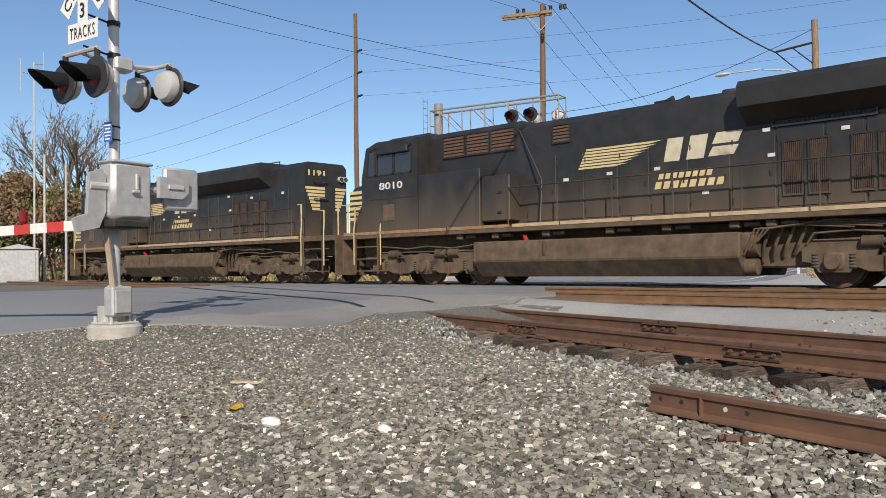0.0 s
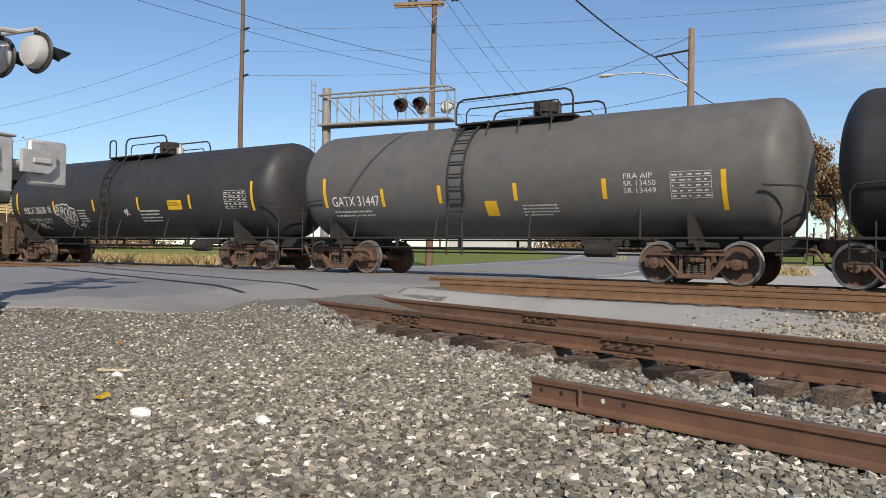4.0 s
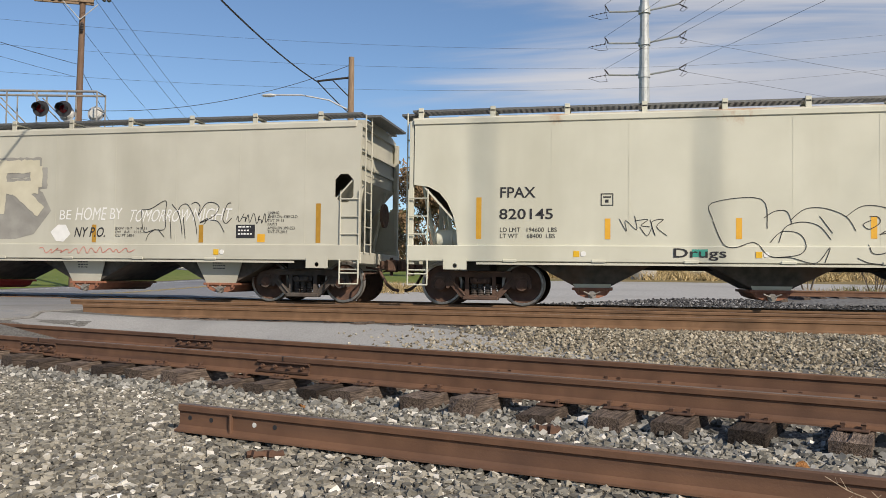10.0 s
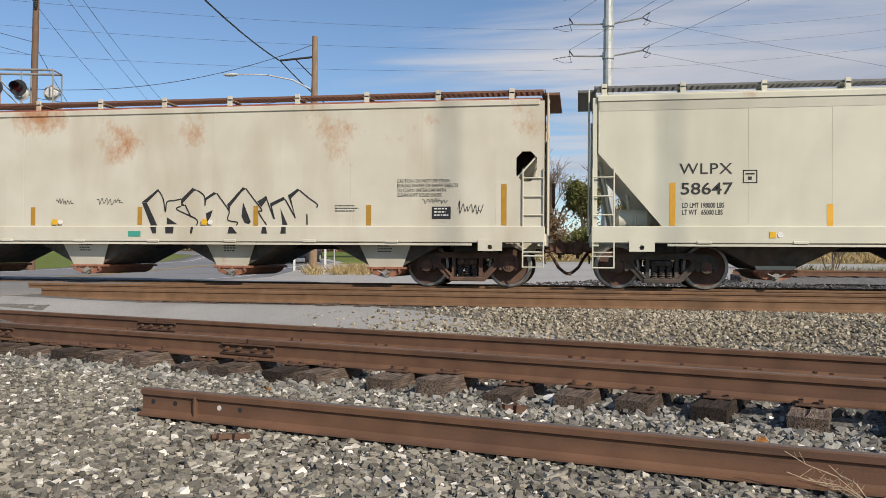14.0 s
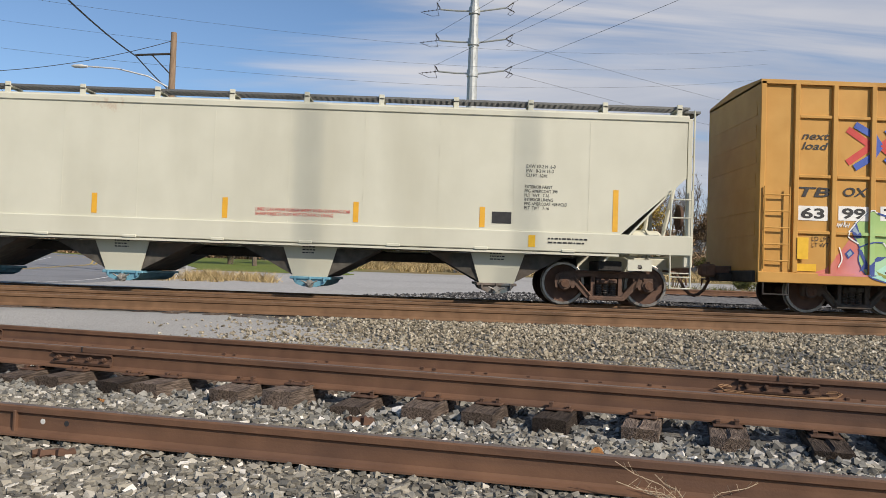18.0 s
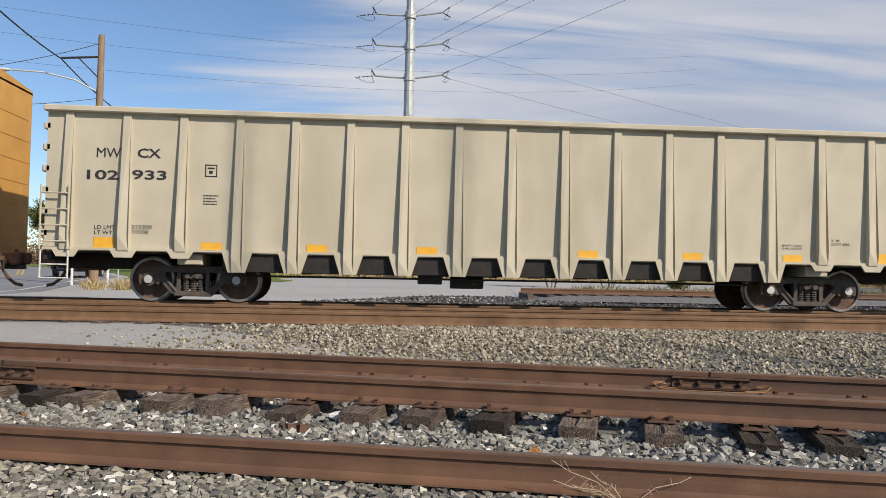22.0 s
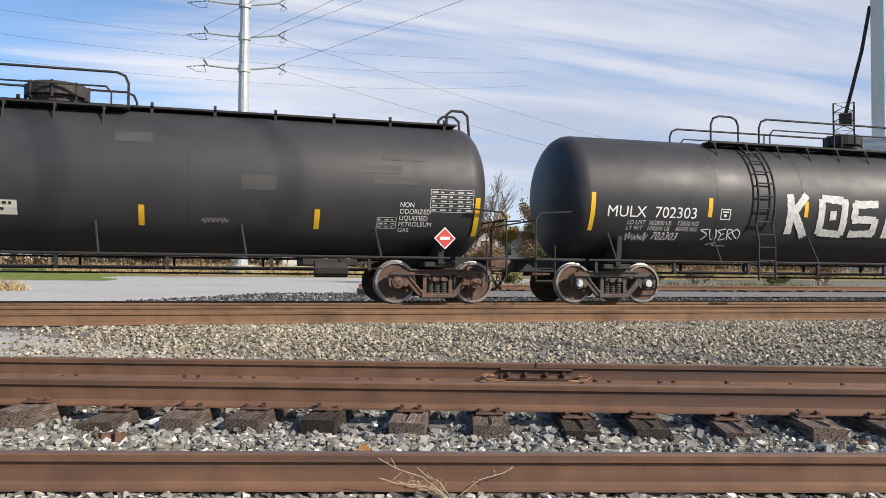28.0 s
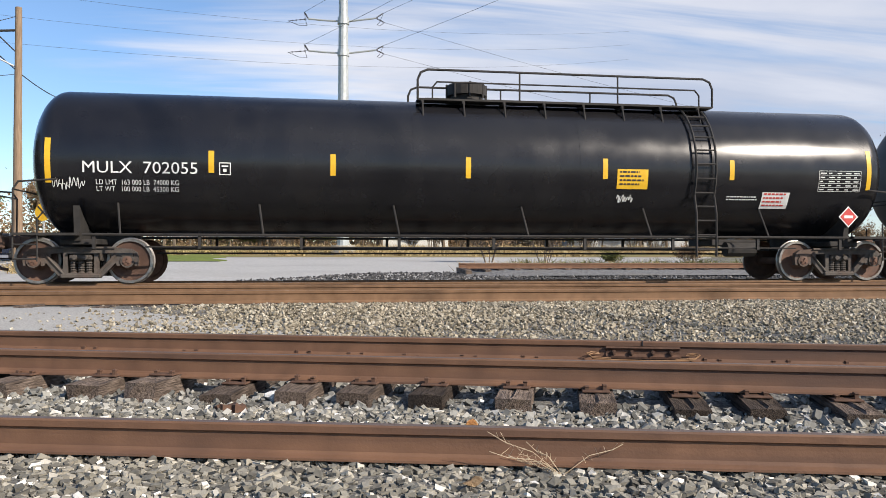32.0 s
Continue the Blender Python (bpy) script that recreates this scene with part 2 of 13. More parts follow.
# ---- materials ----
def surface(name, a, b, scale=4.0, rough=0.7, metal=0.0, bump=0.2, bscale=None, stain=None, sscale=0.6, samount=0.5, island=0.0, stretch=(1, 1, 1), rvar=0.12, spec=0.5, coord="Object", thresh=0.5, sstretch=(1, 1, 1)):
    """Two colours mixed by fine noise, stains of a third at a larger scale, uneven gloss and a fine relief."""
    m = bpy.data.materials.new(name)
    m.use_nodes = True
    n, l = m.node_tree.nodes, m.node_tree.links
    p = n["Principled BSDF"]
    tc = n.new("ShaderNodeTexCoord")
    mp = n.new("ShaderNodeMapping")
    mp.inputs["Scale"].default_value = stretch
    l.new(tc.outputs[coord], mp.inputs["Vector"])
    def noise_node(s, detail=6, src=mp):
        t = n.new("ShaderNodeTexNoise")
        t.inputs["Scale"].default_value, t.inputs["Detail"].default_value = s, detail
        l.new(src.outputs["Vector"], t.inputs["Vector"])
        return t
    def mix(fac, c1, c2):
        x = n.new("ShaderNodeMix")
        x.data_type = "RGBA"
        for sock, val in ((x.inputs[0], fac), (x.inputs[6], c1), (x.inputs[7], c2)):
            if isinstance(val, bpy.types.NodeSocket):
                l.new(val, sock)
            else:
                sock.default_value = (*val, 1) if isinstance(val, tuple) else val
        return x.outputs[2]
    def ramp(src, lo, hi):
        r = n.new("ShaderNodeMapRange")
        r.inputs["From Min"].default_value, r.inputs["From Max"].default_value = lo, hi
        l.new(src, r.inputs["Value"])
        return r.outputs[0]
    fine = noise_node(scale)
    col = mix(ramp(fine.outputs[0], 0.3, 0.7), a, b)
    if stain:
        ms = n.new("ShaderNodeMapping")
        ms.inputs["Scale"].default_value = sstretch
        l.new(tc.outputs[coord], ms.inputs["Vector"])
        big = noise_node(sscale, 8, ms)
        f = ramp(big.outputs[0], thresh, thresh + 0.2)
        mul = n.new("ShaderNodeMath")
        mul.operation = "MULTIPLY"
        mul.inputs[1].default_value = samount
        l.new(f, mul.inputs[0])
        col = mix(mul.outputs[0], col, stain)
    if island:
        if island > 0:
            g = n.new("ShaderNodeNewGeometry").outputs["Random Per Island"]
        else:
            g = n.new("ShaderNodeObjectInfo").outputs["Random"]
        hv = n.new("ShaderNodeHueSaturation")
        r = n.new("ShaderNodeMapRange")
        r.inputs["To Min"].default_value, r.inputs["To Max"].default_value = 1 - abs(island), 1 + abs(island)
        l.new(g, r.inputs["Value"])
        l.new(r.outputs[0], hv.inputs["Value"])
        l.new(col, hv.inputs["Color"])
        col = hv.outputs[0]
    l.new(col, p.inputs["Base Color"])
    rg = noise_node(scale * 0.7)
    rr = n.new("ShaderNodeMapRange")
    rr.inputs["To Min"].default_value, rr.inputs["To Max"].default_value = max(rough - rvar, 0.02), min(rough + rvar, 1)
    l.new(rg.outputs[0], rr.inputs["Value"])
    l.new(rr.outputs[0], p.inputs["Roughness"])
    p.inputs["Metallic"].default_value = metal
    p.inputs["Specular IOR Level"].default_value = spec
    if bump:
        bn = noise_node(bscale or scale * 2)
        bp = n.new("ShaderNodeBump")
        bp.inputs["Strength"].default_value, bp.inputs["Distance"].default_value = bump, 0.02
        l.new(bn.outputs[0], bp.inputs["Height"])
        l.new(bp.outputs[0], p.inputs["Normal"])
    return m


M = {}
M["gravel"] = surface("gravel", (0.055, 0.052, 0.046), (0.27, 0.26, 0.235), 42, 0.95, bump=1.0, bscale=30, stain=(0.19, 0.188, 0.18), sscale=0.35, samount=0.6, spec=0.2)
M["stone"] = surface("stone", (0.20, 0.195, 0.18), (0.34, 0.33, 0.30), 30, 0.92, bump=0.5, island=0.75, spec=0.2)
M["stone_pale"] = surface("stone_pale", (0.62, 0.60, 0.55), (0.75, 0.73, 0.68), 30, 0.9, bump=0.4, island=0.2, spec=0.2)
M["ballast"] = surface("ballast", (0.26, 0.24, 0.20), (0.40, 0.37, 0.31), 24, 0.92, bump=0.5, island=0.55, spec=0.2)
M["asphalt"] = surface("asphalt", (0.185, 0.19, 0.198), (0.28, 0.283, 0.287), 60, 0.85, bump=0.3, bscale=120, stain=(0.135, 0.14, 0.15), sscale=0.25, samount=0.7, sstretch=(0.5, 1.6, 1), spec=0.35)
M["apron"] = surface("apron", (0.22, 0.217, 0.21), (0.33, 0.325, 0.312), 40, 0.92, bump=0.4, bscale=90, stain=(0.17, 0.168, 0.165), sscale=0.5, samount=0.6, spec=0.2)
M["grass"] = surface("grass", (0.10, 0.15, 0.035), (0.20, 0.23, 0.06), 3, 0.95, bump=0.6, bscale=14, stain=(0.26, 0.22, 0.10), sscale=0.06, samount=0.6, spec=0.1)
M["dry"] = surface("dry_grass", (0.34, 0.25, 0.12), (0.50, 0.40, 0.22), 12, 0.95, bump=0.3, island=0.4, spec=0.1)
M["rail"] = surface("rail_steel", (0.125, 0.066, 0.040), (0.185, 0.098, 0.058), 5, 0.72, bump=0.10, bscale=70, stretch=(1, 1, 1), stain=(0.075, 0.046, 0.037), sscale=1.1, samount=0.75, sstretch=(0.35, 1, 5), spec=0.35)
M["rail_top"] = surface("rail_head", (0.12, 0.085, 0.07), (0.20, 0.15, 0.125), 16, 0.5, 0.3, bump=0.1, stretch=(0.3, 4, 4))
M["rail_light"] = surface("rail_tan", (0.15, 0.085, 0.046), (0.225, 0.13, 0.072), 5, 0.75, bump=0.10, bscale=70, stain=(0.10, 0.058, 0.034), sscale=0.9, samount=0.7, sstretch=(0.3, 1, 5), spec=0.3)
M["tie"] = surface("tie_wood", (0.034, 0.025, 0.020), (0.20, 0.155, 0.125), 9, 0.92, bump=1.0, bscale=20, stretch=(9, 0.7, 7), island=-0.55, stain=(0.03, 0.023, 0.02), sscale=1.6, samount=0.8, spec=0.2)
M["rust"] = surface("rust", (0.075, 0.040, 0.026), (0.13, 0.068, 0.042), 12, 0.85, bump=0.3)
M["dome_dark"] = surface("dome_dark", (0.022, 0.020, 0.019), (0.045, 0.038, 0.034), 5, 0.75, bump=0.2, stain=(0.13, 0.065, 0.04), sscale=2.5, samount=0.8, thresh=0.58)
M["black"] = surface("tank_black", (0.029, 0.029, 0.031), (0.039, 0.039, 0.041), 2.5, 0.52, bump=0.04, bscale=1.2, stain=(0.050, 0.048, 0.046), sscale=0.5, samount=0.5, sstretch=(1, 1, 0.25), spec=0.4)
M["black_gloss"] = surface("tank_gloss", (0.010, 0.010, 0.012), (0.014, 0.014, 0.016), 2.5, 0.24, bump=0.03, bscale=0.9, stain=(0.022, 0.021, 0.021), sscale=0.6, samount=0.4, sstretch=(2, 1, 0.15), spec=0.5)
M["grey_tank"] = surface("tank_grey", (0.095, 0.094, 0.092), (0.125, 0.123, 0.12), 2.5, 0.58, bump=0.06, bscale=1.2, stain=(0.12, 0.11, 0.10), sscale=0.6, samount=0.5, sstretch=(1.5, 1, 0.2), spec=0.35)
M["frame"] = surface("under_frame", (0.018, 0.017, 0.016), (0.035, 0.031, 0.028), 6, 0.8, bump=0.2)
M["truck"] = surface("truck_steel", (0.055, 0.048, 0.043), (0.10, 0.085, 0.072), 8, 0.85, bump=0.3, stain=(0.12, 0.065, 0.042), sscale=1.6, samount=0.5)
M["truck_rust"] = surface("truck_rust", (0.085, 0.052, 0.038), (0.15, 0.085, 0.058), 8, 0.85, bump=0.3, stain=(0.06, 0.045, 0.038), sscale=1.6, samount=0.6)
M["wheel"] = surface("wheel_rust", (0.09, 0.05, 0.036), (0.15, 0.082, 0.056), 6, 0.8, bump=0.2, stain=(0.05, 0.034, 0.028), sscale=2, samount=0.6)
M["tread"] = surface("wheel_rim", (0.22, 0.20, 0.18), (0.36, 0.34, 0.31), 9, 0.4, 0.7, bump=0.05)
M["hopper"] = surface("hopper_cream", (0.485, 0.475, 0.395), (0.55, 0.54, 0.455), 1.2, 0.6, bump=0.05, bscale=0.8, stain=(0.385, 0.37, 0.30), sscale=0.5, samount=0.6, sstretch=(1.4, 1, 0.3), spec=0.35)
M["hopper_pale"] = surface("hopper_pale", (0.565, 0.562, 0.46), (0.62, 0.617, 0.51), 1.2, 0.6, bump=0.05, bscale=0.8, stain=(0.46, 0.45, 0.355), sscale=0.5, samount=0.55, sstretch=(1.4, 1, 0.3), spec=0.35)
M["hopper_rusty"] = surface("hopper_rusty", (0.55, 0.525, 0.43), (0.61, 0.59, 0.495), 1.5, 0.65, bump=0.06, bscale=1, stain=(0.44, 0.39, 0.29), sscale=0.7, samount=0.6, sstretch=(1.5, 1, 0.35), spec=0.3)
M["hopper_tan"] = surface("hopper_tan", (0.47, 0.43, 0.335), (0.54, 0.50, 0.395), 1.5, 0.68, bump=0.06, bscale=1, stain=(0.36, 0.30, 0.20), sscale=0.7, samount=0.6, sstretch=(1.5, 1, 0.35), spec=0.3)
M["gon"] = surface("gondola_beige", (0.475, 0.43, 0.325), (0.53, 0.485, 0.375), 1.5, 0.62, bump=0.05, bscale=1, stain=(0.37, 0.33, 0.245), sscale=0.7, samount=0.55, sstretch=(1.5, 1, 0.3), spec=0.3)
M["box"] = surface("boxcar_ochre", (0.50, 0.265, 0.065), (0.56, 0.31, 0.085), 2, 0.62, bump=0.08, bscale=1, stain=(0.40, 0.20, 0.05), sscale=0.7, samount=0.5, spec=0.3)
M["cb"] = surface("centerbeam_yellow", (0.60, 0.33, 0.06), (0.68, 0.39, 0.085), 2, 0.6, bump=0.08, bscale=1, stain=(0.30, 0.15, 0.045), sscale=1.1, samount=0.75, thresh=0.56, spec=0.3)
M["cb_shade_grime"] = surface("chord_grime", (0.07, 0.045, 0.022), (0.16, 0.10, 0.04), 4, 0.85, bump=0.1)
M["stencil_brown"] = surface("stencil_brown", (0.10, 0.055, 0.02), (0.17, 0.09, 0.03), 9, 0.7, bump=0)
M["cb_rust"] = surface("centerbeam_rusted", (0.36, 0.20, 0.06), (0.52, 0.33, 0.08), 6, 0.7, bump=0.2, stain=(0.16, 0.075, 0.035), sscale=5, samount=0.85, thresh=0.5)
M["white"] = surface("white_paint", (0.72, 0.72, 0.69), (0.80, 0.80, 0.77), 6, 0.6, bump=0.05)
M["white_worn"] = surface("worn_white_paint", (0.45, 0.45, 0.42), (0.70, 0.70, 0.66), 9, 0.7, bump=0.1)
M["ink"] = surface("black_paint", (0.016, 0.016, 0.018), (0.03, 0.03, 0.032), 8, 0.6, bump=0.05)
M["yellow"] = surface("reflector_yellow", (0.70, 0.40, 0.02), (0.78, 0.47, 0.03), 8, 0.45, bump=0.05)
M["amber"] = surface("reflector_amber", (0.70, 0.36, 0.03), (0.78, 0.42, 0.04), 8, 0.5, bump=0.05)
M["amber_old"] = surface("reflector_amber_aged", (0.36, 0.19, 0.018), (0.46, 0.25, 0.03), 8, 0.6, bump=0.05)
M["red"] = surface("red_paint", (0.48, 0.03, 0.025), (0.58, 0.05, 0.035), 8, 0.5, bump=0.05)
M["loco"] = surface("loco_black", (0.018, 0.018, 0.019), (0.030, 0.029, 0.029), 3, 0.5, bump=0.06, stain=(0.055, 0.050, 0.044), sscale=0.7, samount=0.6, sstretch=(1, 1, 0.5))
M["loco_dirt"] = surface("loco_grime", (0.080, 0.055, 0.036), (0.150, 0.104, 0.066), 4, 0.85, bump=0.12, stain=(0.05, 0.038, 0.028), sscale=1.4, samount=0.6)
M["cream"] = surface("loco_cream", (0.56, 0.44, 0.22), (0.66, 0.54, 0.30), 5, 0.6, bump=0.05)
M["galv_dull"] = surface("weathered_galvanised", (0.24, 0.235, 0.22), (0.34, 0.33, 0.31), 5, 0.7, 0.2, bump=0.06, stain=(0.18, 0.165, 0.15), sscale=1.5, samount=0.6)
M["galv"] = surface("galvanised", (0.42, 0.43, 0.43), (0.55, 0.56, 0.56), 9, 0.5, 0.35, bump=0.06, stain=(0.36, 0.35, 0.33), sscale=2, samount=0.4)
M["silver"] = surface("silver_paint", (0.50, 0.50, 0.49), (0.60, 0.60, 0.585), 5, 0.45, 0.25, bump=0.05, stain=(0.36, 0.34, 0.30), sscale=1.5, samount=0.5)
M["concrete"] = surface("concrete", (0.40, 0.38, 0.34), (0.52, 0.50, 0.45), 12, 0.9, bump=0.4, stain=(0.30, 0.28, 0.24), sscale=2, samount=0.5)
M["wood"] = surface("pole_wood", (0.20, 0.135, 0.085), (0.31, 0.22, 0.145), 5, 0.88, bump=0.5, stretch=(5, 5, 0.4), stain=(0.16, 0.10, 0.06), sscale=1, samount=0.5)
M["steel_pole"] = surface("tower_steel", (0.36, 0.39, 0.39), (0.47, 0.50, 0.50), 4, 0.55, 0.3, bump=0.05)
M["wire"] = surface("cable", (0.02, 0.02, 0.022), (0.04, 0.04, 0.042), 5, 0.7, bump=0)
M["bark"] = surface("bark", (0.10, 0.075, 0.055), (0.19, 0.15, 0.11), 9, 0.95, bump=0.6, stretch=(3, 3, 0.5))
M["leaf_green"] = surface("leaf_green", (0.09, 0.11, 0.035), (0.18, 0.175, 0.06), 3, 0.8, bump=0, island=0.4, spec=0.2)
M["leaf_brown"] = surface("leaf_brown", (0.17, 0.112, 0.065), (0.28, 0.19, 0.11), 3, 0.85, bump=0, island=0.4, spec=0.2)
M["leaf_yellow"] = surface("leaf_yellow", (0.30, 0.22, 0.05), (0.42, 0.31, 0.08), 3, 0.85, bump=0, island=0.35, spec=0.2)
M["spray_yellow"] = surface("spray_yellow", (0.30, 0.26, 0.10), (0.42, 0.37, 0.16), 12, 0.7, bump=0)
M["graf_cream"] = surface("spray_cream", (0.52, 0.48, 0.36), (0.60, 0.565, 0.43), 3, 0.65, bump=0.05, stain=(0.46, 0.43, 0.30), sscale=2, samount=0.5)
M["graf_grey"] = surface("spray_grey", (0.25, 0.24, 0.215), (0.32, 0.31, 0.275), 3, 0.65, bump=0.05, stain=(0.38, 0.37, 0.33), sscale=1.5, samount=0.5)
M["graf_green"] = surface("spray_green", (0.28, 0.46, 0.14), (0.40, 0.58, 0.24), 1.6, 0.6, bump=0, stain=(0.30, 0.50, 0.19), sscale=0.9, samount=0.7, thresh=0.45)
M["graf_blue"] = surface("spray_blue", (0.03, 0.06, 0.24), (0.05, 0.09, 0.32), 4, 0.6, bump=0)
M["graf_cyan"] = surface("spray_cyan", (0.05, 0.33, 0.58), (0.10, 0.42, 0.66), 4, 0.6, bump=0)
M["graf_pink"] = surface("spray_pink", (0.55, 0.12, 0.10), (0.62, 0.22, 0.16), 2.2, 0.6, bump=0, stain=(0.58, 0.24, 0.30), sscale=1.2, samount=0.8)
M["graf_sea"] = surface("spray_sea_green", (0.31, 0.56, 0.33), (0.42, 0.66, 0.42), 2, 0.6, bump=0)
M["graf_pale_blue"] = surface("spray_pale_blue", (0.24, 0.34, 0.45), (0.32, 0.42, 0.52), 4, 0.6, bump=0)
M["logo_blue"] = surface("logo_blue", (0.03, 0.08, 0.36), (0.045, 0.11, 0.44), 4, 0.6, bump=0)
M["graf_mint"] = surface("spray_mint", (0.34, 0.66, 0.55), (0.45, 0.74, 0.62), 2, 0.6, bump=0)
M["logo_red"] = surface("faded_red", (0.36, 0.075, 0.045), (0.46, 0.11, 0.06), 5, 0.6, bump=0)
M["door_black"] = surface("door_black", (0.030, 0.030, 0.032), (0.046, 0.045, 0.046), 3, 0.55, bump=0.06, stain=(0.055, 0.05, 0.045), sscale=0.9, samount=0.5)
M["grating"] = surface("grating_steel", (0.10, 0.105, 0.105), (0.20, 0.205, 0.20), 40, 0.6, 0.4, bump=0.3)
M["grating_rust"] = surface("grating_rust", (0.13, 0.065, 0.045), (0.24, 0.12, 0.08), 20, 0.8, 0.1, bump=0.3)
M["roof_red"] = surface("roof_rust", (0.20, 0.055, 0.035), (0.34, 0.12, 0.075), 3, 0.75, bump=0.1, stain=(0.50, 0.42, 0.34), sscale=1.2, samount=0.6)
M["gate_red"] = surface("gate_red", (0.50, 0.035, 0.03), (0.58, 0.06, 0.05), 6, 0.6, bump=0.1)
M["gate_rust"] = surface("gate_rust", (0.24, 0.10, 0.06), (0.34, 0.15, 0.09), 6, 0.75, bump=0.1)
M["gate_blue"] = surface("gate_blue", (0.10, 0.28, 0.38), (0.16, 0.36, 0.46), 6, 0.6, bump=0.1)
M["gate_dull"] = surface("gate_dull", (0.12, 0.10, 0.085), (0.20, 0.16, 0.13), 6, 0.75, bump=0.1, stain=(0.10, 0.17, 0.20), sscale=3, samount=0.8)
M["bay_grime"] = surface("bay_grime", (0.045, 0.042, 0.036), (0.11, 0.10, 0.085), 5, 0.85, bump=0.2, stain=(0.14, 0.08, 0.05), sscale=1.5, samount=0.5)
M["hub_steel"] = surface("worn_casting", (0.20, 0.19, 0.17), (0.36, 0.34, 0.31), 8, 0.6, 0.3, bump=0.1)
M["graf_haze"] = surface("spray_haze", (0.46, 0.45, 0.40), (0.56, 0.55, 0.50), 3, 0.7, bump=0)
M["teal"] = surface("teal_label", (0.03, 0.30, 0.22), (0.05, 0.36, 0.28), 6, 0.6, bump=0)
M["glass"] = surface("cab_glass", (0.02, 0.025, 0.03), (0.03, 0.035, 0.04), 2, 0.08, bump=0, spec=0.9, rvar=0.03)
M["lamp_red"] = surface("red_lens", (0.16, 0.008, 0.010), (0.24, 0.012, 0.015), 9, 0.2, bump=0.1)
M["sign_blue"] = surface("sign_blue", (0.03, 0.13, 0.48), (0.04, 0.16, 0.55), 6, 0.5, bump=0)
M["mast_brown"] = surface("brown_conduit", (0.34, 0.26, 0.20), (0.42, 0.33, 0.26), 8, 0.7, bump=0.1)


def stones_material(name, tones, scale=40):
    """Crushed stone: every piece takes one tone of a ramp."""
    m = bpy.data.materials.new(name)
    m.use_nodes = True
    n, l = m.node_tree.nodes, m.node_tree.links
    p = n["Principled BSDF"]
    g = n.new("ShaderNodeNewGeometry")
    r = n.new("ShaderNodeValToRGB")
    r.color_ramp.interpolation = "LINEAR"
    while len(r.color_ramp.elements) < len(tones):
        r.color_ramp.elements.new(0.5)
    for e, (at, col) in zip(r.color_ramp.elements, tones):
        e.position, e.color = at, (*col, 1)
    l.new(g.outputs["Random Per Island"], r.inputs[0])
    t = n.new("ShaderNodeTexNoise")
    t.inputs["Scale"].default_value, t.inputs["Detail"].default_value = scale, 5
    tc = n.new("ShaderNodeTexCoord")
    l.new(tc.outputs["Object"], t.inputs["Vector"])
    mr = n.new("ShaderNodeMapRange")
    mr.inputs["To Min"].default_value, mr.inputs["To Max"].default_value = 0.72, 1.25
    l.new(t.outputs[0], mr.inputs["Value"])
    h = n.new("ShaderNodeHueSaturation")
    l.new(r.outputs[0], h.inputs["Color"])
    l.new(mr.outputs[0], h.inputs["Value"])
    l.new(h.outputs[0], p.inputs["Base Color"])
    p.inputs["Roughness"].default_value, p.inputs["Specular IOR Level"].default_value = 0.93, 0.2
    b = n.new("ShaderNodeBump")
    b.inputs["Strength"].default_value, b.inputs["Distance"].default_value = 0.5, 0.01
    l.new(t.outputs[0], b.inputs["Height"])
    l.new(b.outputs[0], p.inputs["Normal"])
    return m


M["stones_near"] = stones_material("stones_near", ((0.0, (0.095, 0.089, 0.077)), (0.35, (0.19, 0.18, 0.152)), (0.66, (0.28, 0.263, 0.22)), (0.85, (0.345, 0.318, 0.26)), (0.925, (0.48, 0.455, 0.39)), (1.0, (0.84, 0.81, 0.74))))
M["stones_ballast"] = stones_material("stones_ballast", ((0.0, (0.115, 0.098, 0.070)), (0.4, (0.27, 0.235, 0.172)), (0.75, (0.365, 0.32, 0.24)), (0.95, (0.45, 0.405, 0.315)), (1.0, (0.58, 0.535, 0.44))))
M["stones_dark"] = stones_material("stones_dark", ((0.0, (0.085, 0.084, 0.077)), (0.45, (0.205, 0.202, 0.183)), (0.82, (0.315, 0.308, 0.278)), (0.95, (0.42, 0.41, 0.37)), (1.0, (0.76, 0.73, 0.67))))
M["stones_coal"] = stones_material("stones_coal", ((0.0, (0.03, 0.03, 0.031)), (0.5, (0.075, 0.075, 0.078)), (0.9, (0.15, 0.15, 0.15)), (1.0, (0.30, 0.29, 0.28))))
M["lot"] = surface("lot_gravel", (0.34, 0.335, 0.32), (0.47, 0.465, 0.445), 7, 0.95, bump=0.7, bscale=14, stain=(0.28, 0.275, 0.26), sscale=0.12, samount=0.6, spec=0.2)
M["dark_ballast"] = surface("dark_ballast", (0.10, 0.10, 0.10), (0.24, 0.24, 0.235), 12, 0.95, bump=1.0, bscale=12, stain=(0.20, 0.17, 0.13), sscale=0.3, samount=0.5, spec=0.2)
M["line_yellow"] = surface("road_yellow", (0.50, 0.34, 0.05), (0.58, 0.42, 0.09), 12, 0.8, bump=0.1)
M["line_white"] = surface("road_white", (0.60, 0.60, 0.58), (0.70, 0.70, 0.68), 12, 0.8, bump=0.1)
M["roof_shingle"] = surface("roof_shingle", (0.12, 0.115, 0.11), (0.20, 0.19, 0.18), 6, 0.9, bump=0.3)
M["mark_tan"] = surface("tan_mark", (0.40, 0.29, 0.14), (0.52, 0.40, 0.22), 9, 0.7, bump=0.1)
M["verge"] = surface("dry_verge", (0.20, 0.15, 0.07), (0.30, 0.24, 0.12), 4, 0.95, bump=0.6, bscale=12, stain=(0.12, 0.14, 0.05), sscale=0.12, samount=0.7, spec=0.1)
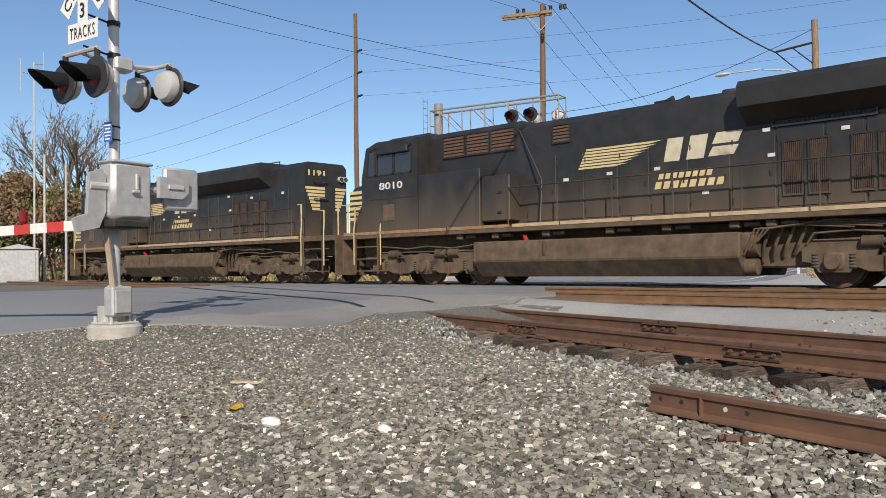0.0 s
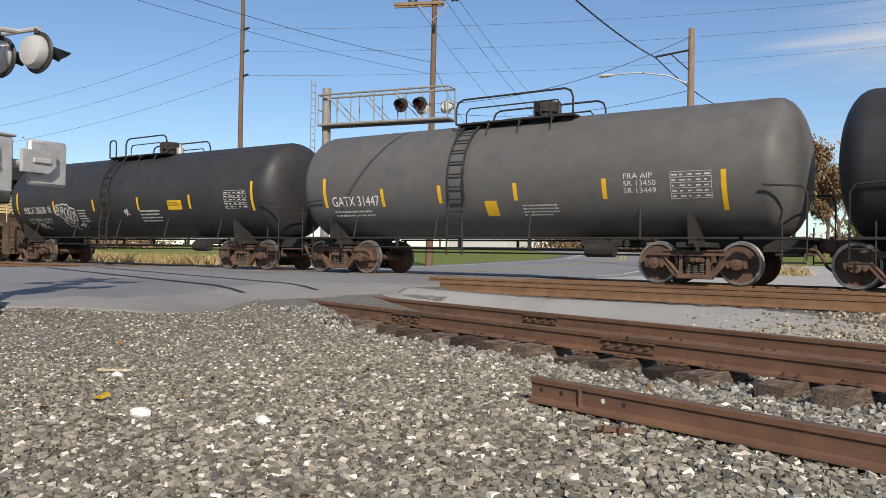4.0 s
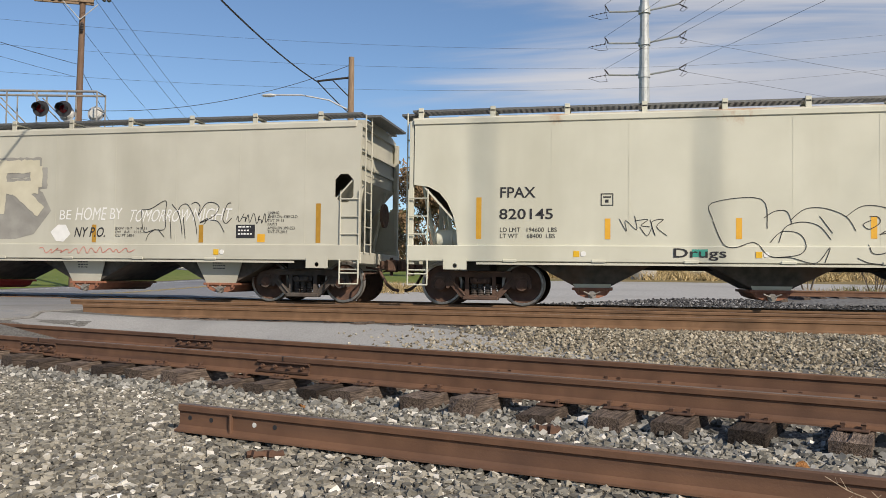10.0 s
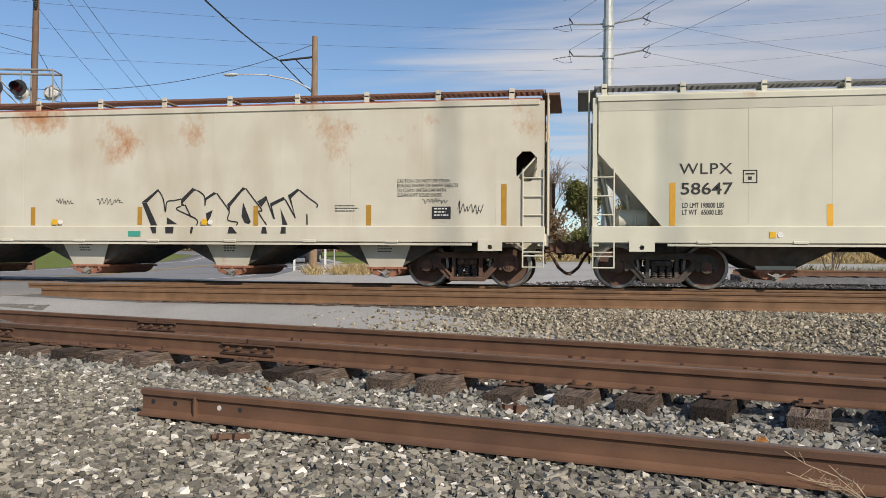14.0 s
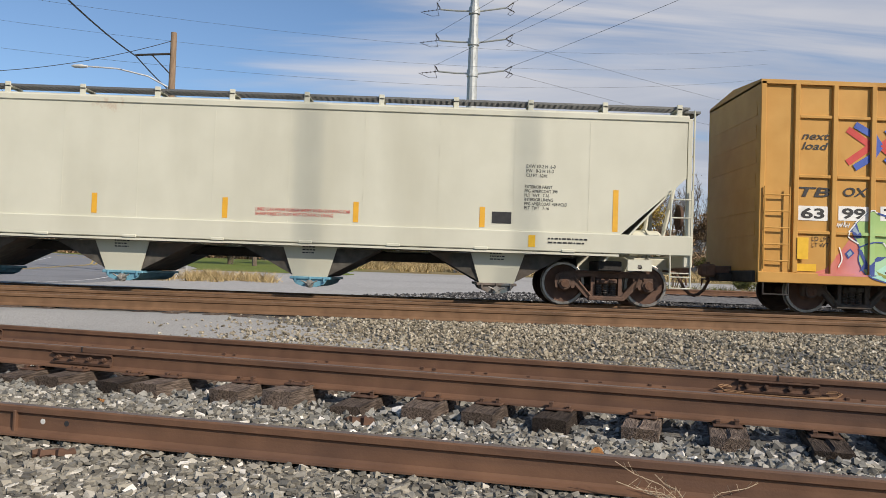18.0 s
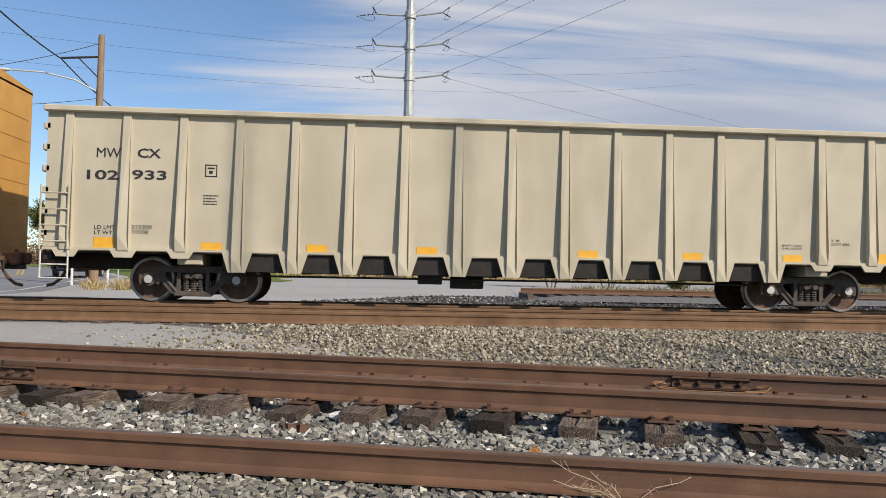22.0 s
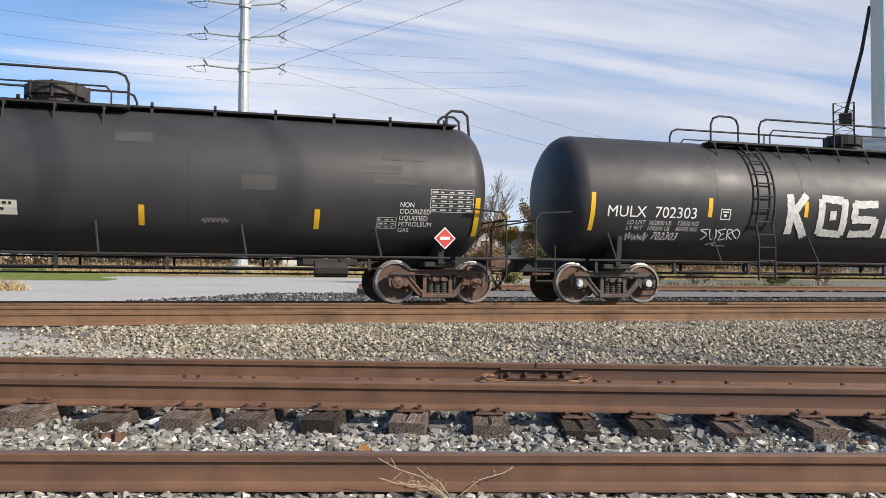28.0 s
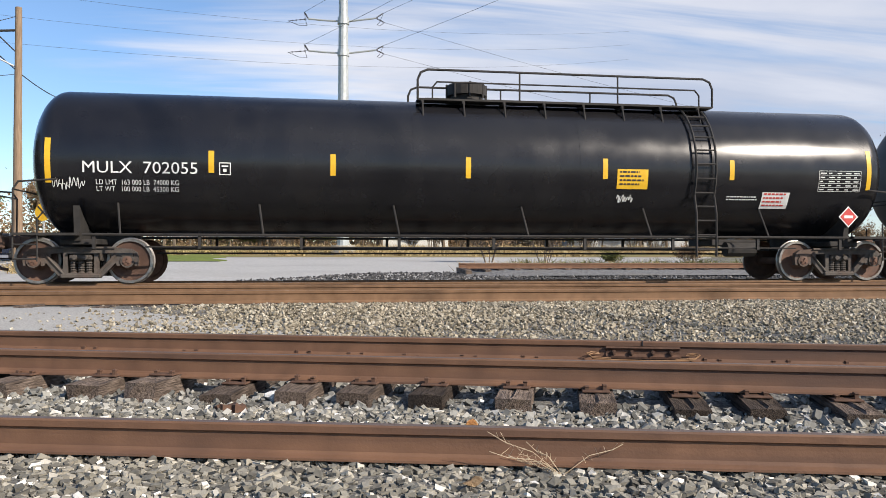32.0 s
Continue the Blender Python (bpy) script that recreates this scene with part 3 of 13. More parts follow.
M["car_paint"] = surface("car_paint", (0.015, 0.02, 0.035), (0.02, 0.026, 0.045), 3, 0.25, bump=0.0)
M["glass_dark"] = surface("tinted_glass", (0.012, 0.014, 0.016), (0.016, 0.018, 0.02), 2, 0.08, bump=0.0, rvar=0.02)
M["leaf_bright"] = surface("yellow_leaf", (0.62, 0.42, 0.03), (0.72, 0.52, 0.06), 20, 0.6, bump=0.1)
M["leaf_orange"] = surface("orange_leaf", (0.42, 0.19, 0.06), (0.55, 0.28, 0.10), 20, 0.7, bump=0.1)
M["leaf_tan"] = surface("tan_leaf", (0.30, 0.20, 0.11), (0.42, 0.30, 0.18), 20, 0.8, bump=0.1)
M["twig"] = surface("dry_twig", (0.42, 0.33, 0.22), (0.55, 0.45, 0.32), 20, 0.8, bump=0.1)
M["graf_olive"] = surface("spray_olive", (0.22, 0.27, 0.06), (0.28, 0.33, 0.09), 4, 0.6, bump=0)
M["loco_grille"] = surface("loco_grille", (0.045, 0.028, 0.02), (0.085, 0.05, 0.034), 6, 0.8, bump=0.2)
M["pole_dark"] = surface("pole_dark", (0.12, 0.075, 0.05), (0.19, 0.12, 0.08), 5, 0.88, bump=0.5, stretch=(5, 5, 0.4))


def dusty(m, dust, z0, z1, amount):
    """Road dust thrown up the sides: thick near the frame, thinning out upwards in uneven streaks."""
    n, l = m.node_tree.nodes, m.node_tree.links
    p = n["Principled BSDF"]
    src = p.inputs["Base Color"].links[0].from_socket
    tc = n.new("ShaderNodeTexCoord")
    sp = n.new("ShaderNodeSeparateXYZ")
    l.new(tc.outputs["Object"], sp.inputs[0])
    mp = n.new("ShaderNodeMapping")
    mp.inputs["Scale"].default_value = (1.4, 1, 0.35)
    l.new(tc.outputs["Object"], mp.inputs["Vector"])
    t = n.new("ShaderNodeTexNoise")
    t.inputs["Scale"].default_value, t.inputs["Detail"].default_value = 1.3, 7
    l.new(mp.outputs[0], t.inputs["Vector"])
    add = n.new("ShaderNodeMath")
    add.operation = "MULTIPLY_ADD"
    add.inputs[1].default_value, add.inputs[2].default_value = -1.6, 0.8
    l.new(t.outputs[0], add.inputs[0])
    sm = n.new("ShaderNodeMath")
    sm.operation = "ADD"
    l.new(sp.outputs["Z"], sm.inputs[0])
    l.new(add.outputs[0], sm.inputs[1])
    r = n.new("ShaderNodeMapRange")
    for k, v in zip(("From Min", "From Max", "To Min", "To Max"), (z0, z1, amount, 0.0)):
        r.inputs[k].default_value = v
    l.new(sm.outputs[0], r.inputs["Value"])
    x = n.new("ShaderNodeMix")
    x.data_type = "RGBA"
    x.inputs[7].default_value = (*dust, 1)
    l.new(r.outputs[0], x.inputs[0])
    l.new(src, x.inputs[6])
    l.new(x.outputs[2], p.inputs["Base Color"])


dusty(M["loco"], (0.125, 0.088, 0.055), 1.3, 2.9, 0.85)


def rust_blots(m, tone, z0, z1, thresh, scale=0.75, amount=0.9):
    """Blots of rust with ragged, speckled edges; more of them towards the height z1."""
    n, l = m.node_tree.nodes, m.node_tree.links
    p = n["Principled BSDF"]
    src = p.inputs["Base Color"].links[0].from_socket
    tc = n.new("ShaderNodeTexCoord")
    sp = n.new("ShaderNodeSeparateXYZ")
    l.new(tc.outputs["Object"], sp.inputs[0])
    def grain(s, detail, rough, stretch):
        mp = n.new("ShaderNodeMapping")
        mp.inputs["Scale"].default_value = stretch
        l.new(tc.outputs["Object"], mp.inputs["Vector"])
        t = n.new("ShaderNodeTexNoise")
        t.inputs["Scale"].default_value, t.inputs["Detail"].default_value, t.inputs["Roughness"].default_value = s, detail, rough
        l.new(mp.outputs[0], t.inputs["Vector"])
        return t.outputs[0]
    def ramp(src, a, b, c=0.0, d=1.0):
        r = n.new("ShaderNodeMapRange")
        for k, v in zip(("From Min", "From Max", "To Min", "To Max"), (a, b, c, d)):
            r.inputs[k].default_value = v
        l.new(src, r.inputs["Value"])
        return r.outputs[0]
    def calc(op, a, b):
        x = n.new("ShaderNodeMath")
        x.operation = op
        for i, v in enumerate((a, b)):
            if isinstance(v, float):
                x.inputs[i].default_value = v
            else:
                l.new(v, x.inputs[i])
        return x.outputs[0]
    spread = calc("ADD", grain(scale, 4, 0.5, (1, 1, 0.9)), calc("MULTIPLY", grain(9.0, 8, 0.75, (1, 1, 0.6)), 0.35))
    up = ramp(sp.outputs["Z"], z0, z1, -0.16, 0.0)
    mask = calc("MULTIPLY", ramp(calc("ADD", spread, up), thresh, thresh + 0.16), amount)
    x = n.new("ShaderNodeMix")
    x.data_type = "RGBA"
    x.inputs[7].default_value = (*tone, 1)
    l.new(mask, x.inputs[0])
    l.new(src, x.inputs[6])
    l.new(x.outputs[2], p.inputs["Base Color"])


rust_blots(M["hopper_tan"], (0.42, 0.19, 0.07), 1.6, 3.5, 0.70)
rust_blots(M["hopper_rusty"], (0.42, 0.18, 0.065), 2.2, 3.4, 0.71)
rust_blots(M["hopper_pale"], (0.40, 0.22, 0.11), 3.3, 4.2, 0.76)
rust_blots(M["cb"], (0.24, 0.11, 0.045), 0.5, 1.0, 0.80, 1.6)
M["graf_dark"] = surface("spray_dark", (0.035, 0.03, 0.028), (0.09, 0.08, 0.075), 5, 0.7, bump=0, stretch=(0.6, 1, 6))

# ---- ground, road and tracks ----
RAIL_H = 0.186
A_Y, A_SLOPE, A_TOP = 6.18, -0.322, 0.328        # the near track, at an angle to the others
B_Y, B_SLOPE, B_TOP = 12.23, -0.0258, 0.558
C_Y, C_TOP = 17.56, 0.506
GAUGE = 1.505                                     # between rail centres
LANE_Y = C_Y + GAUGE / 2                          # the train's centre line


def smooth01(v):
    v = min(max(v, 0.0), 1.0)
    return v * v * (3 - 2 * v)


def lerp(a, b, w):
    return a + (b - a) * w


def bend(v, pts):
    """A line through (v, z) points."""
    for (a, za), (b, zb) in zip(pts, pts[1:]):
        if v <= b:
            return lerp(za, zb, max((v - a) / (b - a), 0.0))
    return pts[-1][1]


def level(x, y):
    """The height of the ground."""
    u, b = y - A_SLOPE * x, y - B_SLOPE * x
    near = bend(u, ((2.2, 0.0), (4.2, 0.03), (5.6, 0.02), (8.5, 0.085)))
    far = bend(y, ((14.6, 0.355), (16.6, 0.30), (20.4, 0.30), (22.0, 0.22), (90.0, 1.75), (140.0, 2.6), (400.0, 3.2)))
    if b >= 11.5:
        z = far if b > 14.5 else 0.355
    elif u <= 8.5:
        z = near
    else:
        z = lerp(near, 0.355, smooth01((u - 8.5) / ((u - 8.5) + (11.5 - b))))
    left = smooth01((-6.3 - x) / 4.7)
    z = lerp(z, max(z, 0.47 if y < 22 else z), left * smooth01((y - 1.6) / 4.4)) if y < 22 else lerp(max(z, 0.40), z, smooth01((y - 22) / 6)) if x < -8 else z
    return z


def sheet(name, xs, ys, mat, lift=0.0, keep=None):
    bm = bmesh.new()
    vs = {}
    for i, x in enumerate(xs):
        for j, y in enumerate(ys):
            vs[i, j] = bm.verts.new((x, y, level(x, y) + lift + (0.012 * noise.noise(Vector((x * 1.7, y * 1.7, 3))) if not lift else 0)))
    for i in range(len(xs) - 1):
        for j in range(len(ys) - 1):
            if keep is None or keep((xs[i] + xs[i + 1]) / 2, (ys[j] + ys[j + 1]) / 2):
                bm.faces.new((vs[i, j], vs[i + 1, j], vs[i + 1, j + 1], vs[i, j + 1]))
    for v in [v for v in bm.verts if not v.link_faces]:
        bm.verts.remove(v)
    return link(name, bm, mat, smooth=True)


def steps(lo, hi, fine_lo, fine_hi, fine, grow=1.35):
    out, v, d = [], fine_lo, fine
    while v < fine_hi:
        out.append(v)
        v += fine
    v, d = fine_hi, fine
    while v < hi:
        out.append(v)
        d *= grow
        v += d
    out.append(hi)
    v, d = fine_lo, fine
    while v > lo:
        d *= grow
        v -= d
        out.insert(0, max(v, lo))
    return out


ground = tagged(sheet("ground", steps(-1800, 1800, -18, 16, 0.3), steps(-300, 2600, -2, 24, 0.3), M["gravel"]),
                "grey crushed stone ground beside the tracks", "ground", kind="structure")


def rail_profile(h=RAIL_H):
    k = h / 0.186
    half = [(0.070, 0.0), (0.069, 0.012), (0.034, 0.026), (0.020, 0.042), (0.017, 0.100), (0.018, 0.132), (0.033, 0.142), (0.034, 0.176), (0.028, 0.186)]
    pts = [(y * k, z * k) for y, z in half]
    return pts + [(-y, z) for y, z in reversed(pts)]


def rail(name, x0, y0, x1, y1, top, mat, label, h=RAIL_H, dz=0.0, category="rail"):
    """A length of rail from point to point, its head at the given height."""
    d = math.hypot(x1 - x0, y1 - y0)
    bm = bmesh.new()
    prof = rail_profile(h)
    n = max(int(d / 4), 1)
    rows = [[bm.verts.new((d * i / n, y, z - h)) for y, z in prof] for i in range(n + 1)]
    k = len(prof)
    for a, b in zip(rows, rows[1:]):
        for i in range(k):
            f = bm.faces.new((a[i], b[i], b[(i + 1) % k], a[(i + 1) % k]))
            f.material_index = 1 if i in (8,) else 0
    bm.faces.new(rows[0])
    bm.faces.new(rows[-1][::-1])
    bmesh.ops.recalc_face_normals(bm, faces=bm.faces[:])
    ob = link(name, bm, [mat, M["rail_top"]])
    ob.matrix_basis = Matrix.Translation((x0, y0, top)) @ Matrix.Rotation(math.atan2(y1 - y0, x1 - x0), 4, "Z") @ Matrix.Rotation(-math.atan2(dz, d), 4, "Y")
    return tagged(ob, label, category, "rails of the tracks")


AN = Vector((1, A_SLOPE, 0)).normalized()           # along the near track
AP = Vector((-AN.y, AN.x, 0))                       # across it, away from the camera


def on_a(x, off=0.0):
    p = Vector((x, A_Y + A_SLOPE * x, 0)) + AP * off
    return p.x, p.y


for off in (0.0, GAUGE * AN.x):
    a, b = on_a(-9.9, off), on_a(34, off)
    rail("rail", *a, *b, A_TOP, M["rail"], "brown rusted steel rail spiked to old wooden ties")
for off, top in ((0.0, B_TOP), (GAUGE, B_TOP + 0.03)):
    rail("rail", -9.0 - off * 0.9, B_Y + off + 9.0 * 0.0258, 120, B_Y + off - 120 * 0.0258, top, M["rail_light"], "tan rusted steel rail on raised ballast")
    rail("rail", -24.5, B_Y + off + 24.5 * 0.0258, -120, B_Y + off + 120 * 0.0258, top - 0.03, M["rail_light"], "tan rusted steel rail beyond the road crossing")
for off in (0.0, GAUGE):
    rail("rail", -160, C_Y + off, 160, C_Y + off, C_TOP, M["rail_light"], "worn steel rail under the moving train")
rail("loose_rail", -2.83, 4.18 + 2.83 * 0.2588, 16, 4.18 - 16 * 0.2588, 0.230, M["rail"], "loose brown rusted rail lying on the crushed stone", h=0.172)

# ---- ties, plates, spikes and joint bars ----
def tie_mesh(seed, length=2.62):
    rnd = random.Random(seed)
    bm = bmesh.new()
    w, h, n = 0.115, 0.17, 7
    rows = []
    for i in range(n):
        y = -length / 2 + length * i / (n - 1)
        end = i in (0, n - 1)
        jit = lambda s: rnd.uniform(-s, s)
        rows.append([bm.verts.new((sx * (w + jit(0.006)), y + (jit(0.03) if end else 0), z + jit(0.006) - (0.02 if end and z == 0 else 0))) for sx, z in ((-1, -h), (1, -h), (1, 0), (0.05, 0.004), (-0.1, -0.012), (-1, 0))])
    k = 6
    for a, b in zip(rows, rows[1:]):
        for i in range(k):
            bm.faces.new((a[i], a[(i + 1) % k], b[(i + 1) % k], b[i]))
    bm.faces.new(rows[0][::-1])
    bm.faces.new(rows[-1])
    bmesh.ops.recalc_face_normals(bm, faces=bm.faces[:])
    me = bpy.data.meshes.new("tie")
    bm.to_mesh(me)
    bm.free()
    me.materials.append(M["tie"])
    return me


def small_mesh(name, build, mat):
    bm = bmesh.new()
    build(bm)
    me = bpy.data.meshes.new(name)
    bm.to_mesh(me)
    bm.free()
    me.materials.append(M[mat])
    return me


def spike_shape(bm):
    box(bm, -0.012, 0.012, -0.012, 0.012, -0.05, 0.04)
    box(bm, -0.016, 0.016, -0.012, 0.034, 0.030, 0.046, 0.004)


TIES = [tie_mesh(i) for i in range(6)]
PLATE = small_mesh("tie_plate", lambda bm: box(bm, -0.095, 0.095, -0.15, 0.15, 0.0, 0.014, 0.004), "rust")
SPIKE = small_mesh("spike", spike_shape, "rust")
ANCHOR = small_mesh("rail_anchor", lambda bm: (box(bm, -0.012, 0.012, -0.10, 0.10, 0.0, 0.03), box(bm, -0.012, 0.012, -0.11, -0.085, 0.0, 0.075)), "rust")


def tie_row(origin, along, z, n, pitch, label, group, detail, seed, skip=(), jitter=0.05, skew=0.0):
    """Ties under a track; detail: with plates and spikes under both rails."""
    rnd = random.Random(seed)
    ang = math.atan2(along.y, along.x)
    across = Vector((-along.y, along.x, 0))
    shift = 0.12 if detail else 0.0
    for i in range(n):
        if i in skip:
            continue
        p = Vector(origin) + along * (pitch * i + rnd.uniform(-jitter, jitter)) + across * (GAUGE / 2 + shift + (0 if detail else rnd.uniform(-0.08, 0.08)))
        t = new("tie", TIES[rnd.randrange(6)])
        t.matrix_basis = Matrix.Translation((p.x, p.y, z + rnd.uniform(-0.012, 0.0))) @ Matrix.Rotation(ang + skew + rnd.uniform(-0.05, 0.05), 4, "Z") @ Matrix.Rotation(rnd.uniform(-0.03, 0.03), 4, "X")
        tagged(t, label, "railway tie", group)
        if detail:
            for off in (-GAUGE / 2 - shift, GAUGE / 2 - shift):
                o = new("tie_plate", PLATE)
                o.parent = t
                o.location = (0, off, 0.0)
                for k, (sx, sy) in enumerate(((-0.06, -0.10), (0.06, -0.10), (0.06, 0.10))):
                    s = new("spike", SPIKE)
                    s.parent = t
                    s.matrix_basis = pose(sx, off + sy, -0.012 + rnd.uniform(0, 0.022), 0, 0, 0 if sy < 0 else 180)


a0 = on_a(-9.6)
tie_row((a0[0], a0[1], 0), AN, A_TOP - RAIL_H, 62, 0.53, "weathered grey-brown wooden tie under the near track", "ties of the near track", True, 11)
tie_row((-9.0, B_Y + 0.23, 0), Vector((1, B_SLOPE, 0)).normalized(), B_TOP - RAIL_H - 0.006, 66, 0.52, "dusty wooden tie sunk in pale ballast", "ties of the middle track", False, 12)
tie_row((-14.0, C_Y, 0), Vector((1, 0, 0)), C_TOP - RAIL_H - 0.006, 66, 0.55, "wooden tie under the train's track", "ties of the train's track", False, 13)


def joint_bar(x, off, side, top, wire=False):
    """A bolted bar over a joint of the near track."""
    px, py = on_a(x, off)
    ob = thing("joint_bar", px, py, top - RAIL_H, "rusted bolted joint bar on a rail", "joint bar", "joint bars", rz=math.degrees(math.atan2(AN.y, AN.x)))
    bm = bmesh.new()
    prism(bm, [(side * 0.012, 0.040), (side * 0.050, 0.036), (side * 0.055, 0.055), (side * 0.026, 0.075), (side * 0.026, 0.105), (side * 0.050, 0.125), (side * 0.046, 0.140), (side * 0.014, 0.136)], -0.31, 0.31)
    part("bar", bm, M["rust"], ob)
    for bx in (-0.24, -0.09, 0.09, 0.24):
        bm = bmesh.new()
        rod(bm, (bx, side * 0.024, 0.088), (bx, side * 0.058, 0.088), 0.022, 6)
        rod(bm, (bx, side * 0.058, 0.088), (bx, side * 0.075, 0.088), 0.012, 6)
        part("bolt", bm, M["rust"], ob)
    bm = bmesh.new()
    box(bm, -0.004, 0.004, -0.040, 0.040, 0.146, RAIL_H + 0.001)
    part("joint_gap", bm, M["ink"], ob)
    if wire:
        for e in (-1, 1):
            bm = bmesh.new()
            pts = [(0.0, side * 0.10, 0.028), (e * 0.26, side * 0.10, 0.030), (e * 0.42, side * 0.09, 0.04), (e * 0.46, side * 0.07, 0.065), (e * 0.42, side * 0.05, 0.078), (e * 0.36, side * 0.04, 0.07)]
            pipe(bm, pts, 0.005, 6)
            pipe(bm, [(p[0] * 1.03, p[1], p[2] + 0.012) for p in pts[1:]], 0.0045, 6)
            part("bond_wire", bm, M["copper"], ob)
    return ob


M["copper"] = surface("bond_wire", (0.26, 0.14, 0.065), (0.38, 0.22, 0.11), 8, 0.6, bump=0.1)
joint_bar(-3.05, 0.0, -1, A_TOP)
joint_bar(-6.55, 0.0, -1, A_TOP)
joint_bar(2.42, GAUGE * AN.x, -1, A_TOP, True)
joint_bar(-5.6, GAUGE * AN.x, -1, A_TOP)

# bolt holes and an end bar on the loose rail
loose = bpy.data.objects["loose_rail"]
for x in (0.09, 0.27, 0.62, 0.78):
    bm = bmesh.new()
    rod(bm, (x, -0.0185, -0.085), (x, -0.0160, -0.085), 0.016, 10)
    o = part("bolt_hole", bm, M["white_worn"] if x in (0.62,) else M["ink"], loose)
bm = bmesh.new()
box(bm, 0.43, 0.45, -0.040, -0.008, -0.165, -0.03, 0.004)
part("weld_flash", bm, M["rail"], loose)

# pale patches on the middle track's near rail
for x in (1.9, 3.35):
    bm = bmesh.new()
    y = B_Y + B_SLOPE * x - 0.0108
    for k in range(3):
        patch_x = x + (k - 1) * 0.16
        v = [bm.verts.new(q) for q in ((patch_x - 0.09, y, B_TOP - 0.15), (patch_x + 0.09, y, B_TOP - 0.15), (patch_x + 0.08, y, B_TOP - 0.06), (patch_x - 0.08, y, B_TOP - 0.06))]
        bm.faces.new(v)
    tagged(link("paint_mark", bm, M["mark_tan"]), "pale yellowish paint mark on the rail web", "paint mark", "paint marks")


# ---- crushed stone ----
def stone_bed(name, spots, sizes, mat, label, seed, tilt=0.9, thick=(0.5, 0.95)):
    """Many stones in one mesh, each an uneven eight-cornered lump with sharp edges, sunk a little into the ground."""
    rng = np.random.default_rng(seed)
    base = np.array([(a, b, c) for a in (-1, 1) for b in (-1, 1) for c in (-1, 1)]) * 0.62
    tri = np.array([(0, 1, 3), (0, 3, 2), (4, 6, 7), (4, 7, 5), (0, 4, 5), (0, 5, 1), (2, 3, 7), (2, 7, 6), (0, 2, 6), (0, 6, 4), (1, 5, 7), (1, 7, 3)])
    n = len(spots)
    v = np.repeat(base[None], n, 0) * (1 + rng.uniform(-0.38, 0.38, (n, 8, 3)))
    v *= np.stack([rng.uniform(0.8, 1.5, n), rng.uniform(0.65, 1.1, n), rng.uniform(*thick, n)], -1)[:, None, :]
    a, b, c = rng.uniform(0, 6.283, n), rng.uniform(-tilt, tilt, n), rng.uniform(-tilt, tilt, n)
    def turn(v, i, j, t):
        out = v.copy()
        out[:, :, i] = v[:, :, i] * np.cos(t)[:, None] - v[:, :, j] * np.sin(t)[:, None]
        out[:, :, j] = v[:, :, i] * np.sin(t)[:, None] + v[:, :, j] * np.cos(t)[:, None]
        return out
    v = turn(turn(turn(v, 1, 2, b), 0, 2, c), 0, 1, a)
    v = v * np.asarray(sizes)[:, None, None]
    p = np.asarray(spots)
    v[:, :, :2] += p[:, None, :2]
    v[:, :, 2] += p[:, None, 2]
    faces = (tri[None] + 8 * np.arange(n)[:, None, None]).reshape(-1, 3)
    me = bpy.data.meshes.new(name)
    me.vertices.add(n * 8)
    me.vertices.foreach_set("co", v.reshape(-1).astype(np.float32))
    me.loops.add(faces.size)
    me.loops.foreach_set("vertex_index", faces.reshape(-1).astype(np.int32))
    me.polygons.add(len(faces))
    me.polygons.foreach_set("loop_start", np.arange(0, faces.size, 3, dtype=np.int32))
    me.polygons.foreach_set("loop_total", np.full(len(faces), 3, dtype=np.int32))
    me.update(calc_edges=True)
    me.validate()
    me.shade_flat()
    me.materials.append(M[mat])
    return tagged(new(name, me), label, "gravel", kind="stuff")


def scatter(n, seed, x0, x1, y0, y1, keep, smin, smax, lift=0.25, fine=lambda x: 1.0):
    rng = np.random.default_rng(seed)
    spots, sizes = [], []
    for x, y, k, q in zip(rng.uniform(x0, x1, n), rng.uniform(y0, y1, n), rng.random(n), rng.random(n)):
        if keep(x, y, q):
            s = (smin + (smax - smin) * k * k) * fine(x)
            spots.append((x, y, level(x, y) + s * lift * (0.4 + k)))
            sizes.append(s)
    return spots, sizes


def inside_view(x, y):
    a = math.degrees(math.atan2(x, y))
    return -76 < a < 50


def off_rails(x, y):
    u = (y - A_SLOPE * x - A_Y) * AN.x
    return min(abs(u), abs(u - GAUGE)) > 0.10


LANE_EDGE = lambda y: bend(y, ((3.2, -12.2), (4.35, -10.7), (5.0, -9.9), (5.6, -9.35), (6.3, -8.85), (7.1, -8.85), (8.6, -9.9), (9.5, -9.3))) + 0.12 * noise.noise(Vector((y * 4, 0, 0)))
near_u = lambda x, y: y - A_SLOPE * x


def near_keep(x, y, q):
    d = math.hypot(x, y)
    return d < 12.3 and (q < 0.55 if d < 3 else inside_view(x, y) or (q < 0.45 and d < 9)) and near_u(x, y) < 5.7 and x > LANE_EDGE(y) and (x > -8.7 or near_u(x, y) < 5.2) and q < min(1.0, 7.5 / d) ** 1.2


